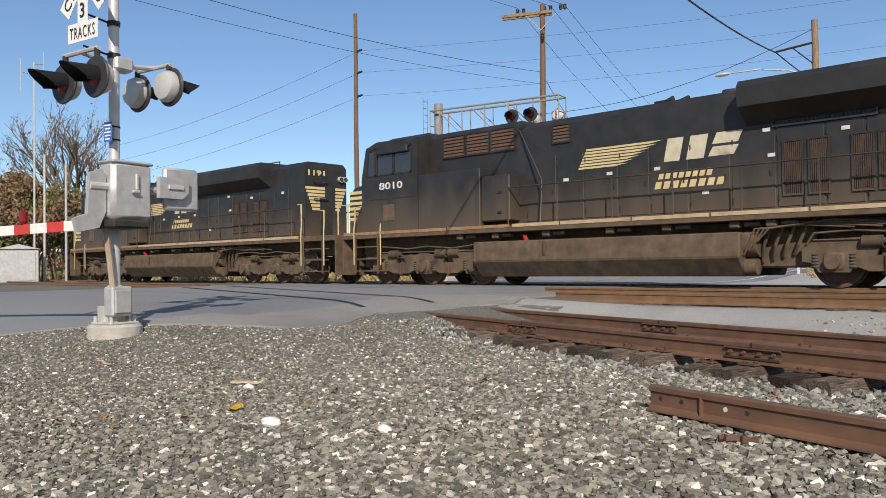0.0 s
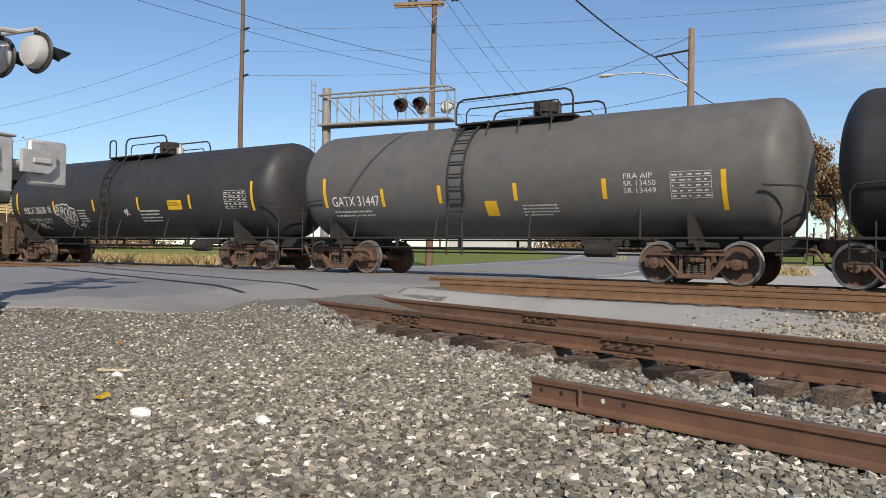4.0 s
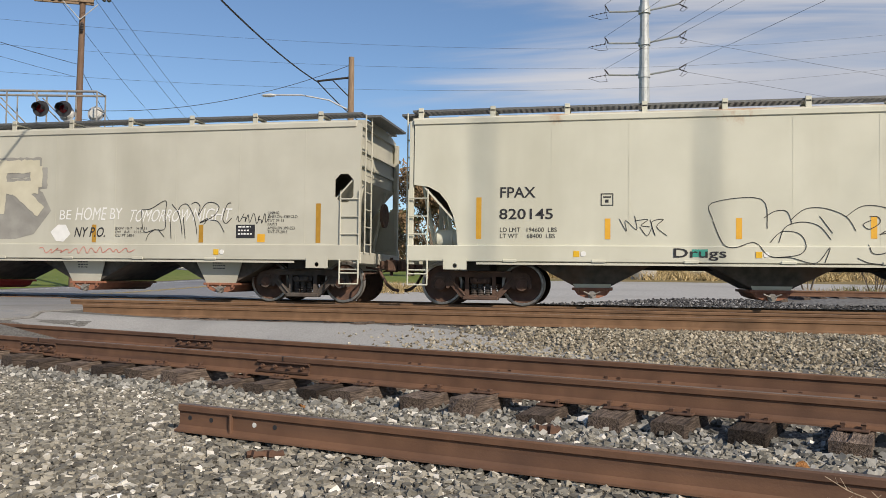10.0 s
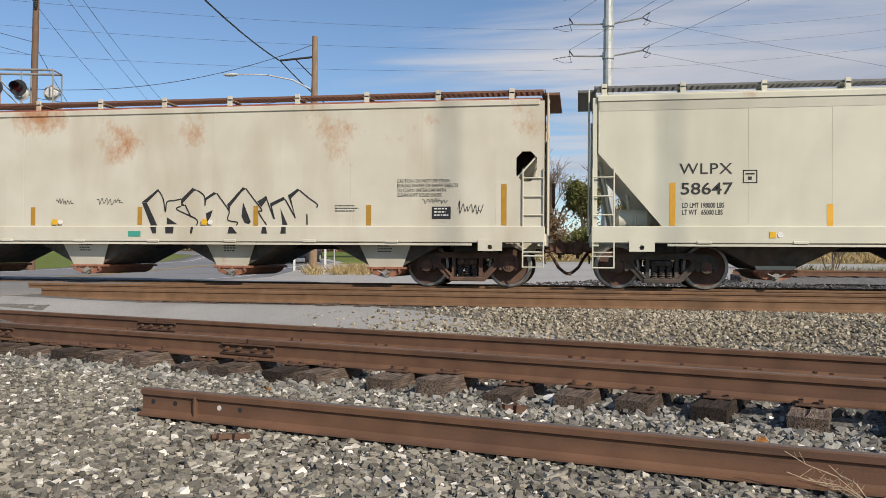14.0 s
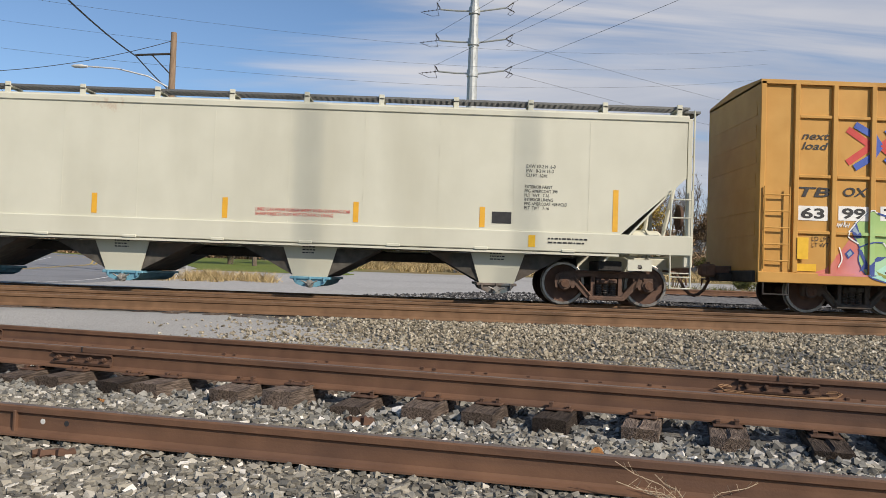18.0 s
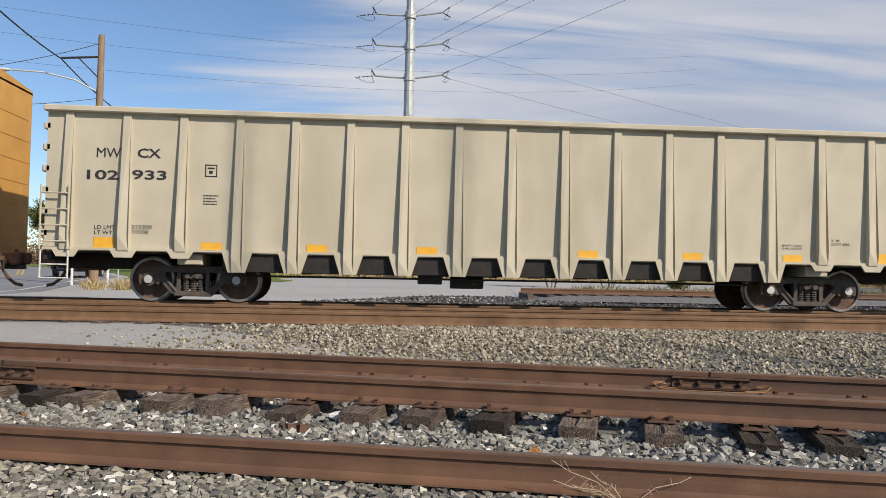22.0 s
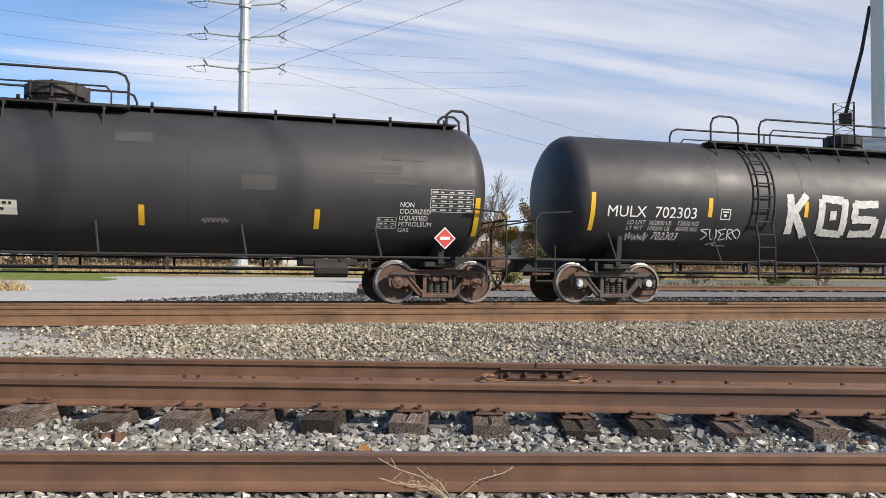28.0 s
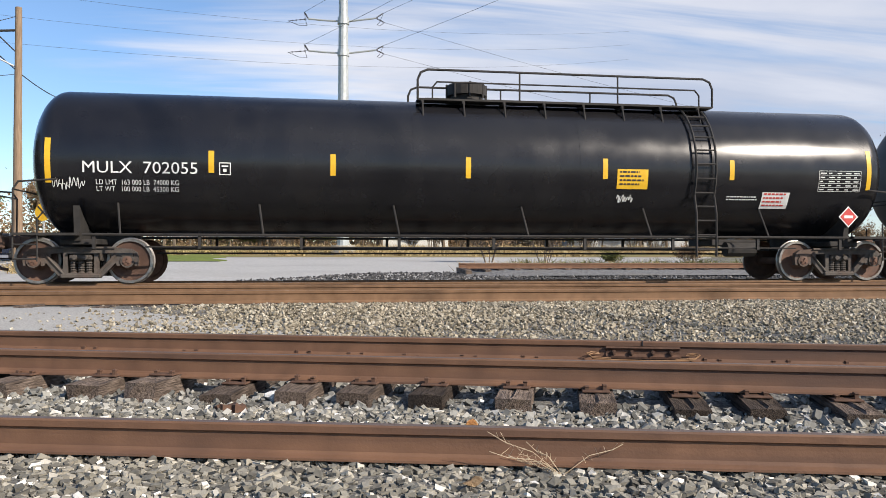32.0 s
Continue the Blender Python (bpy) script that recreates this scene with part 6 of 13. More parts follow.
fine_print(car, lambda u, v, off=0: tank_side(u, v, 0.012), 2.78, 3.36, -0.45, -0.10, 4, "ink", 15)
bm = bmesh.new()
patch(bm, tank_side, 6.14, 6.80, -0.92, -0.52)
part("warning_panel", bm, M["white"], car, "white warning panel with red print")
fine_print(car, lambda u, v, off=0: tank_side(u, v, 0.012), 6.18, 6.78, -0.90, -0.54, 4, "red", 16)
data_table(car, tank_side, 7.47, 8.5, -0.48, -0.02)
placard(car, tank_side, 8.25, -1.15, 0.24)
tag_scrawl(car, tank_side, -8.8, -8.2, -0.65, -0.40, 70, 0.018, "white", 7)
tag_scrawl(car, tank_side, 2.75, 3.1, -0.80, -0.60, 71, 0.025, "white", 4)
fine_print(car, tank_side, 5.3, 6.1, -0.75, -0.62, 2, "white", 17)

car = tank_car(281.95, 300.0, (283.3, 298.5), "black tank car at the tail of the shown train", "black", (-5.0, 0.0, 5.0), None, (-1.8, 1.8), (-0.5, 0.5), truck_mat="truck_rust")
stripes(car, tank_side, [(-8.2, -0.62, 0.25)])


# ---- covered hoppers ----
SIDE = flat_side(-1.6)


def octagon(x, z, w, h, k=0.3):
    a, b = w / 2, h / 2
    c, d = a * k * 2, b * k * 1.4
    return [(x - a + c, z - b), (x + a - c, z - b), (x + a, z - b + d), (x + a, z + b - d), (x + a - c, z + b), (x - a + c, z + b), (x - a, z + b - d), (x - a, z - b + d)]


def hopper_car(a, b, trucks, label, mat, bays, cut_l, cut_r, top=3.92, sill=(0.93, 1.27), gate="gate_rust", grate="grating", roof=None, hub=None, truck_mat="truck_rust", band=None, ladder_w=0.42, plate_y=-1.42):
    """cut: what the lower corner of the side shows, ("hole",), ("slant", run, top) or ("round", run, top)."""
    c = (a + b) / 2
    h = (b - a) / 2
    car = car_base("hopper_car", c, label, "hopper car")
    z0, z1 = sill
    slope = 2.75
    def corner(cut, e):
        x = e * (h - 0.02)
        if cut[0] == "hole":
            return [(x, z1), (x, top)]
        run_, up = cut[1], cut[2]
        xe = e * (h - 0.14)
        if cut[0] == "slant":
            return [(xe - e * run_, z1), (xe, up), (xe, top)] if e > 0 else [(xe - e * run_, z1), (xe, up), (xe, top)]
        pts = [(xe - e * run_, z1)]
        for i in range(1, 7):
            t = i / 6 * math.pi / 2
            pts.append((xe - e * run_ * math.cos(t) ** 0.8, z1 + (up - z1) * math.sin(t)))
        return pts + [(xe, top)]
    outer = corner(cut_l, -1)[::-1] + corner(cut_r, 1)
    holes = []
    for cut, e in ((cut_l, -1), (cut_r, 1)):
        if cut[0] == "hole":
            holes.append(octagon(e * (h - 0.38), 2.50, 0.42, 0.62))
    for sy, nm in ((-1, "side_wall"), (1, "side_wall")):
        bm = bmesh.new()
        plate(bm, outer, holes, sy * 1.6, sy * 1.575)
        part(nm, bm, M[mat], car)
        # top chord, seams and side sill
        bm = bmesh.new()
        box(bm, -h + 0.12, h - 0.12, sy * 1.61 - 0.02, sy * 1.61 + 0.02, top - 0.09, top + 0.03, 0.012)
        part("top_chord", bm, M[mat], car)
        bm = bmesh.new()
        box(bm, -h, h, sy * 1.60 - 0.05, sy * 1.60 + 0.05, z0, z1, 0.015)
        part("side_sill", bm, M[mat], car)
        bm = bmesh.new()
        box(bm, -h + 1.5, h - 1.5, sy * 1.62 - 0.02, sy * 1.62 + 0.02, z0 - 0.06, z0 - 0.015)
        x = -h + 2.2
        while x < h - 2:
            box(bm, x - 0.14, x + 0.14, sy * 1.64 - 0.03, sy * 1.64 + 0.01, z0 - 0.01, z0 + 0.05, 0.01)
            x += 1.8
        part("sill_pipe", bm, M[mat], car)
    x = -h + 1.5
    while x < h - 1:
        bm = bmesh.new()
        box(bm, x - 0.012, x + 0.012, -1.603, -1.59, z1, top - 0.1)
        part("weld_seam", bm, M[mat], car)
        x += 1.55
    if band:
        bm = bmesh.new()
        box(bm, -h + 0.16, h - 0.16, -1.606, -1.59, band, band + 0.2)
        part("painted_band", bm, M["hopper"], car)
    # slope sheets, end sheets, roof
    for e in (-1, 1):
        xt, xb = e * (h - 0.16), e * (h - 1.55)
        bm = bmesh.new()
        vs = [(xt, -1.57, slope), (xt, 1.57, slope), (xb - e * 0.25, 1.57, 0.95), (xb - e * 0.25, -1.57, 0.95)]
        prism(bm, [(-1.57, 0), (1.57, 0), (1.57, 0.02), (-1.57, 0.02)], 0, 1)
        bmesh.ops.delete(bm, geom=bm.verts[:], context="VERTS")
        A = [bm.verts.new(v) for v in vs]
        B = [bm.verts.new((v[0] + e * 0.03, v[1], v[2] - 0.02)) for v in vs]
        for i in range(4):
            bm.faces.new((A[i], A[(i + 1) % 4], B[(i + 1) % 4], B[i]))
        bm.faces.new(A)
        bm.faces.new(B[::-1])
        bmesh.ops.recalc_face_normals(bm, faces=bm.faces[:])
        part("slope_sheet", bm, M[mat], car)
        bm = bmesh.new()
        box(bm, *sorted((xt, xt - e * 0.03)), -1.57, 1.57, slope - 0.02, top)
        for zz in (3.05, 3.4):
            box(bm, *sorted((xt, xt + e * 0.05)), -1.5, 1.5, zz - 0.04, zz + 0.04)
        part("end_wall", bm, M[mat], car)
        # corner posts, end sill, deck, ladders, braces
        bm = bmesh.new()
        for sy in (-1, 1):
            box(bm, *sorted((e * (h - 0.02), e * (h - 0.12))), sy * 1.525 - 0.045, sy * 1.525 + 0.045, z0, top, 0.01)
        box(bm, *sorted((e * (h + 0.02), e * (h - 0.16))), -1.6, 1.6, 0.86, 1.12, 0.015)
        box(bm, *sorted((e * (h - 0.05), xb - e * 0.6)), -0.36, 0.36, 0.72, 1.06, 0.02)
        part("end_frame", bm, M[mat], car)
        for sy in (-0.9, 0.9):
            for p, q in (((xt - e * 0.02, sy, slope - 0.1), (e * (h - 0.5), sy, 1.1)), ((e * (h - 0.9), sy, 1.05), (e * (h - 0.75), sy, 1.95))):
                bm = bmesh.new()
                rod(bm, p, q, 0.045, 6)
                part("end_brace", bm, M[mat], car)
        bm = bmesh.new()
        lathe(bm, [(min(e * (h - 1.25), e * (h - 0.45)) + k, r) for k, r in ((0, 0.02), (0.05, 0.15), (0.12, 0.21), (0.40, 0.21), (0.41, 0.23), (0.46, 0.23), (0.47, 0.21), (0.68, 0.21), (0.75, 0.15), (0.80, 0.02))], 16, "X", (0, -1.05, 1.42))
        part("air_tank", bm, M[mat], car, smooth=True)
        bm = bmesh.new()
        rod(bm, (e * (h - 0.8), 0.5, 1.25), (e * (h - 0.5), 0.5, 1.25), 0.15, 12)
        part("brake_valve", bm, M[mat], car)
        for sy in (-1.63,):
            x0, x1 = e * (h - 0.03), e * (h - 0.03 - ladder_w)
            ladder(car, [(x0, sy, 0.55), (x0, sy, 2.45)], [(x1, sy, 0.55), (x1, sy, 2.45)], 5, mat, 0.015, 0.016)
            bm = bmesh.new()
            for xx in (x0, x1):
                rod(bm, (xx, sy - 0.02, 0.42), (xx, sy - 0.02, 0.95), 0.016, 6)
            rod(bm, (x0, sy - 0.02, 0.43), (x1, sy - 0.02, 0.43), 0.016, 6)
            rod(bm, (x0, sy - 0.02, 0.66), (x1, sy - 0.02, 0.66), 0.016, 6)
            part("step", bm, M["hopper_pale"], car)
        ladder(car, [(e * (h + 0.05), -1.45, 1.1), (e * (h + 0.05), -1.45, top + 0.2)], [(e * (h + 0.05), -1.0, 1.1), (e * (h + 0.05), -1.0, top + 0.2)], 8, mat, 0.015, 0.018)
    bm = bmesh.new()
    prism(bm, [(-1.6, top - 0.02), (-1.56, top + 0.06), (-1.2, top + 0.14), (-0.5, top + 0.22), (0.5, top + 0.22), (1.2, top + 0.14), (1.56, top + 0.06), (1.6, top - 0.02)], -h + 0.1, h - 0.1)
    part("roof", bm, M[roof or mat], car)
    bm = bmesh.new()
    box(bm, -h + 0.8, h - 0.8, -0.3, 0.3, top + 0.20, top + 0.34, 0.03)
    part("roof_hatch", bm, M[roof or mat], car)
    # running boards on posts: bars lengthwise with cross strips
    zb = top + 0.26
    for sy in (-1, 1):
        bm = bmesh.new()
        for k in range(5):
            y = sy * (1.44 - k * 0.10)
            box(bm, -h + 0.05, h - 0.05, y - 0.012, y + 0.012, zb - 0.045, zb)
        x = -h + 0.1
        while x < h:
            box(bm, x - 0.012, x + 0.012, sy * 1.23 - 0.22, sy * 1.23 + 0.22, zb - 0.03, zb - 0.005)
            x += 0.12
        part("running_board", bm, M[grate], car)
    x = -h + 0.25
    while x < h:
        bm = bmesh.new()
        box(bm, x - 0.055, x + 0.055, -1.52, -1.48, top + 0.02, zb + 0.03, 0.006)
        box(bm, x - 0.055, x + 0.055, -1.52, -1.0, zb - 0.075, zb - 0.047)
        part("board_bracket", bm, M[mat], car)
        x += 1.55
    for e in (-1, 1):
        bm = bmesh.new()
        box(bm, *sorted((e * (h - 0.1), e * (h + 0.28))), -1.1, 1.1, zb - 0.05, zb)
        part("end_board", bm, M[grate], car)
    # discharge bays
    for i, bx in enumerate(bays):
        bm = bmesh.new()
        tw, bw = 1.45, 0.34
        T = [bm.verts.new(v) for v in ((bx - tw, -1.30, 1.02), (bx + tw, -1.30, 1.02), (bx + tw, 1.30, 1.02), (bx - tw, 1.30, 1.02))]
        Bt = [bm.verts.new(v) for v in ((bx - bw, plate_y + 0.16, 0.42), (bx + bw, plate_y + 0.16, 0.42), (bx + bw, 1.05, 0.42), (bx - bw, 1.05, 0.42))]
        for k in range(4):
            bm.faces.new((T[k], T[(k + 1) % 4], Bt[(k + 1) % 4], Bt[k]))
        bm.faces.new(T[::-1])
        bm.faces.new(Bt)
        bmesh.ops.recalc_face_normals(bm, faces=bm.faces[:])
        # slope sheets coloured dark for the shade under the car as well as grime
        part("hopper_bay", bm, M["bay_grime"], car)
        # the outer sheet of the bay hangs almost upright below the side sill
        bm = bmesh.new()
        drop = [(bx - 0.60, z0 + 0.05, plate_y), (bx + 0.60, z0 + 0.05, plate_y), (bx + 0.36, 0.40, plate_y + 0.14), (bx - 0.36, 0.40, plate_y + 0.14)]
        F = [bm.verts.new((x, y, z)) for x, z, y in drop]
        K = [bm.verts.new((x, y + 0.02, z)) for x, z, y in drop]
        for k in range(4):
            bm.faces.new((F[k], F[(k + 1) % 4], K[(k + 1) % 4], K[k]))
        bm.faces.new(F)
        bm.faces.new(K[::-1])
        bmesh.ops.recalc_face_normals(bm, faces=bm.faces[:])
        part("bay_plate", bm, M[mat], car)
        yg = plate_y + 0.10
        bm = bmesh.new()
        box(bm, bx - 0.42, bx + 0.42, yg, 1.05, 0.355, 0.41, 0.008)
        plate(bm, [(bx - 0.37, 0.355), (bx + 0.37, 0.355), (bx + 0.30, 0.26), (bx + 0.14, 0.20), (bx - 0.14, 0.20), (bx - 0.30, 0.26)], [], yg + 0.04, 0.95)
        for k in (-0.3, 0.0, 0.3):
            box(bm, bx + k - 0.02, bx + k + 0.02, yg - 0.02, yg + 0.02, 0.30, 0.41, 0.004)
        part("outlet_gate", bm, M[gate[i] if isinstance(gate, (list, tuple)) else gate], car)
        bm = bmesh.new()
        rod(bm, (bx, yg - 0.05, 0.26), (bx, yg + 0.06, 0.26), 0.085, 12)
        rod(bm, (bx, yg - 0.09, 0.26), (bx, yg - 0.04, 0.26), 0.04, 8)
        for k in (-1, 1):
            rod(bm, (bx + k * 0.04, yg - 0.07, 0.27), (bx + k * 0.17, yg - 0.07, 0.33), 0.016, 6)
        part("gate_capstan", bm, M["hub_steel"], car)
        fine_print(car, lambda u, v, off=0, bx=bx: Vector((u, plate_y + (z0 + 0.05 - v) * 0.14 / (z0 - 0.35) - 0.006, v)), bx - 0.16, bx + 0.16, z0 - 0.24, z0 - 0.06, 3, "ink", 90 + i)
    for i, tx in enumerate(trucks):
        truck(car, tx - c, truck_mat if isinstance(truck_mat, str) else truck_mat[i], hub)
        bm = bmesh.new()
        box(bm, tx - c - 0.25, tx - c + 0.25, -1.35, 1.35, 0.74, 0.95, 0.02)
        part("body_bolster", bm, M["frame"], car)
        bm = bmesh.new()
        e = -1 if i == 0 else 1
        jx = tx - c + e * 0.55 if i else tx - c - 0.45
        plate(bm, [(jx - 0.25, 0.99), (jx + 0.25, 0.99), (jx + 0.25, 0.76), (jx - 0.25, 0.76)], [[(jx + 0.05 * math.cos(k * 0.785), 0.84 + 0.05 * math.sin(k * 0.785)) for k in range(8)]], -1.665, -1.645)
        part("jacking_pad", bm, M[mat], car)
    bm = bmesh.new()
    box(bm, trucks[0] - c, trucks[1] - c, -0.28, 0.28, 0.80, 1.0, 0.02)
    part("centre_sill", bm, M["frame"], car)
    couplers(car, -h - 0.05, h + 0.05)
    bm = bmesh.new()
    rod(bm, (h + 0.10, -0.2, 2.0), (h + 0.16, -0.2, 2.0), 0.28, 16)
    part("brake_wheel", bm, M["truck_rust"], car)
    return car


def sill_marks(car, xs, z=1.10):
    for i, x in enumerate(xs):
        bm = bmesh.new()
        rod(bm, (x + 0.14, -1.653, z), (x + 0.14, -1.66, z), 0.055, 12)
        part("round_label", bm, M["white"], car)
        bm = bmesh.new()
        box(bm, x - 0.06, x + 0.06, -1.66, -1.652, z - 0.06, z + 0.06)
        part("square_label", bm, M["yellow"], car)


SILL = flat_side(-1.652)
WHOLE = lambda u, v, off=0.009: SILL(u, v, off) if v < 1.28 else SIDE(u, v, off)      # side and sill in one

# CRDX: short car whose end slopes show in full
car = hopper_car(48.62, 60.98, (49.9, 59.3), "short tan hopper car streaked with rust and graffiti", "hopper_tan", (-2.0, 0.55, 3.0), ("slant", 1.25, 3.55), ("slant", 1.25, 3.55), grate="grating", truck_mat="truck")
letter(car, SIDE, "CRDX", -3.90, -3.05, 2.46, 2.70)
letter(car, SIDE, "3056", -3.86, -3.10, 2.11, 2.34)
letter(car, SIDE, "LD LMT  229200\nLT WT   56800", -3.88, -2.9, 1.70, 1.95)
outline_box(car, SIDE, -2.3, -2.0, 2.18, 2.45)
stripes(car, SIDE, [(-4.4, 2.05, 2.5), (-4.3, 1.45, 1.85), (4.28, 2.04, 2.47), (4.3, 1.35, 1.8)], "amber", 0.1)
bm = bmesh.new()
blob(bm, SIDE, [(-2.95, 1.28), (-2.9, 1.85), (-2.6, 1.98), (-1.9, 1.92), (-1.4, 2.02), (-0.8, 2.04), (-0.3, 1.85), (0.3, 1.62), (0.48, 1.28)], 0.005)
blob(bm, SIDE, [(0.75, 1.28), (0.72, 1.75), (1.1, 1.92), (1.8, 1.92), (2.1, 1.55), (2.35, 1.3)], 0.005)
part("graffiti_fill", bm, M["graf_haze"], car)
for line in (((-2.99, 1.09), (-2.9, 1.54), (-2.99, 1.84), (-2.75, 2.04), (-2.42, 1.98), (-2.02, 1.78), (-2.14, 1.53), (-1.98, 1.09)), ((-2.85, 1.74), (-2.58, 1.84), (-2.47, 1.68), (-2.74, 1.54)), ((-2.63, 1.09), (-2.52, 1.44), (-2.36, 1.33), (-2.3, 1.09)), ((-2.02, 1.53), (-1.83, 1.97), (-1.46, 2.07), (-1.25, 1.82), (-1.4, 1.52), (-1.14, 1.08)),
             ((-1.72, 1.68), (-1.56, 1.77), (-1.51, 1.62), (-1.7, 1.53)), ((-1.2, 1.82), (-0.89, 2.1), (-0.43, 2.05), (-0.22, 1.8), (-0.48, 1.52), (-0.37, 1.08)), ((-0.98, 1.08), (-0.94, 1.62), (-0.68, 1.81), (-0.62, 1.08)), ((-0.37, 1.52), (-0.07, 1.8), (0.33, 1.65), (0.48, 1.32), (0.53, 1.08)), ((-0.07, 1.08), (-0.07, 1.42), (0.13, 1.51))):
    scribble(car, WHOLE, line, 0.045, "ink")
for line in (((0.72, 1.08), (0.67, 1.79), (0.81, 1.93), (1.11, 1.5), (0.97, 1.08)), ((0.91, 1.79), (1.06, 1.99), (1.35, 1.97), (1.41, 1.73), (1.25, 1.59), (1.06, 1.55), (1.16, 1.36), (1.44, 1.45)), ((1.44, 1.78), (1.63, 1.98), (1.87, 1.96), (1.98, 1.77), (1.78, 1.5), (2.01, 1.31), (2.06, 1.08)), ((1.54, 1.5), (1.73, 1.59), (1.59, 1.31), (1.59, 1.08)),
             ((2.01, 1.49), (2.24, 1.54), (2.41, 1.26), (2.34, 1.08))):
    scribble(car, WHOLE, line, 0.045, "ink")
scribble(car, SIDE, ((2.43, 1.77), (2.33, 1.95), (2.44, 2), (2.5, 1.9), (2.56, 1.99), (2.59, 1.9), (2.43, 1.77)), 0.022, "ink")
bm = bmesh.new()
patch(bm, SIDE, 2.22, 2.62, 1.50, 1.76)
part("data_stencil", bm, M["ink"], car)
fine_print(car, SIDE, 3.0, 3.8, 1.6, 1.82, 3, "ink", 18)

# FPAX 950253
car = hopper_car(61.98, 80.26, (63.45, 78.75), "grey covered hopper car with big block graffiti", "hopper", (-4.75, -1.3, 2.3, 5.75), ("hole",), ("hole",), gate=("gate_red", "gate_red", "gate_rust", "gate_rust"), truck_mat="truck")
letter(car, SIDE, "FPAX", -7.88, -7.12, 2.15, 2.38)
letter(car, SIDE, "950253", -7.88, -6.70, 1.72, 1.95)
letter(car, SIDE, "LD LMT   198200  LBS\nLT WT     64800  LBS", -7.86, -6.72, 1.36, 1.58)
outline_box(car, SIDE, -6.15, -5.88, 2.06, 2.32)
stripes(car, SIDE, [(-8.2, 1.30, 2.17), (-5.46, 1.29, 1.72), (-2.84, 1.31, 1.73), (-0.04, 1.31, 1.72), (2.70, 1.31, 1.72), (5.40, 1.31, 1.71), (8.18, 1.31, 2.17)], "amber_old")
bm = bmesh.new()
blob(bm, SIDE, [(-5.22, 2.3), (-5.0, 1.62), (-4.4, 1.42), (-2.0, 1.38), (0.6, 1.38), (1.1, 1.5), (1.55, 2.05), (1.3, 2.5), (-1.0, 2.7), (-4.0, 2.7)], 0.004)
part("graffiti_shadow", bm, M["graf_grey"], car)
BLOCK = {"C": (((-4.2, 3.06), (-5.05, 3.06)), ((-4.95, 3.2), (-4.95, 2.05)), ((-5.05, 2.18), (-4.2, 2.18))),
         "A": (((-3.92, 1.98), (-3.66, 3.24)), ((-3.66, 3.08), (-3.2, 3.08)), ((-3.2, 3.24), (-2.98, 1.98)), ((-3.8, 2.38), (-3.1, 2.38))),
         "N": (((-2.68, 1.98), (-2.62, 3.26)), ((-2.62, 3.2), (-1.9, 2.1)), ((-1.86, 1.98), (-1.82, 3.26))),
         "S": (((-0.22, 3.10), (-1.42, 3.10)), ((-1.32, 3.1), (-1.32, 2.62)), ((-1.4, 2.62), (-0.25, 2.62)), ((-0.36, 2.62), (-0.36, 2.16)), ((-0.25, 2.14), (-1.4, 2.14))),
         "R": (((0.14, 1.98), (0.18, 3.26)), ((0.05, 3.10), (1.22, 3.10)), ((1.14, 3.1), (1.14, 2.60)), ((1.2, 2.60), (0.2, 2.60)), ((0.62, 2.55), (1.28, 2.02)))}
for k, bars in enumerate(BLOCK.values()):
    strokes(car, SIDE, [((p[0] + 0.05, p[1] - 0.03), (q[0] + 0.05, q[1] - 0.03)) for p, q in bars], 0.48, "graf_grey", off=0.005, rough=0.02, seed=40 + k, name="graffiti_edge")
    strokes(car, SIDE, bars, 0.31, "graf_cream", off=0.014, rough=0.03, seed=50 + k)
for tx, sf, u0, u1, v0, v1, m in (("HAPPY", SIDE, -5.48, -4.89, 1.68, 1.94, "ink"), ("B-DAY", SIDE, -5.21, -4.68, 1.40, 1.62, "ink"), ("TO ME-!!", SILL, -5.2, -4.25, 1.05, 1.22, "ink"), ("NY P.O.", SIDE, 2.18, 2.98, 1.43, 1.66, "ink"),
                                  ("BE", SIDE, 1.78, 2.08, 1.84, 2.06, "white"), ("HOME", SIDE, 2.2, 2.98, 1.82, 2.12, "white"), ("BY", SIDE, 3.1, 3.4, 1.84, 2.1, "white"), ("TOMORROW", SIDE, 3.56, 5.1, 1.78, 2.06, "white"), ("NIGHT", SIDE, 5.18, 6.1, 1.8, 2.08, "white")):
    letter(car, sf, tx, u0, u1, v0, v1, m, off=0.007, fat=0.0, name="graffiti_letter", warp=lambda a, b: (a + 0.06 * b, b + 0.012 * math.sin(a * 23)))
for k, (sf, u0, u1, v0, v1, m) in enumerate(((SIDE, -6.85, -6.45, 2.0, 2.18, "ink"), (SIDE, -6.37, -5.6, 1.55, 1.97, "ink"), (SILL, -1.41, -0.9, 1.05, 1.2, "ink"), (SIDE, 6.26, 7.0, 1.74, 2.0, "ink"), (SILL, 1.3, 3.7, 1.05, 1.2, "graf_pink"))):
    tag_scrawl(car, sf, u0, u1, v0, v1, 120 + k, 0.02, m, 9 if m == "graf_pink" else 4)
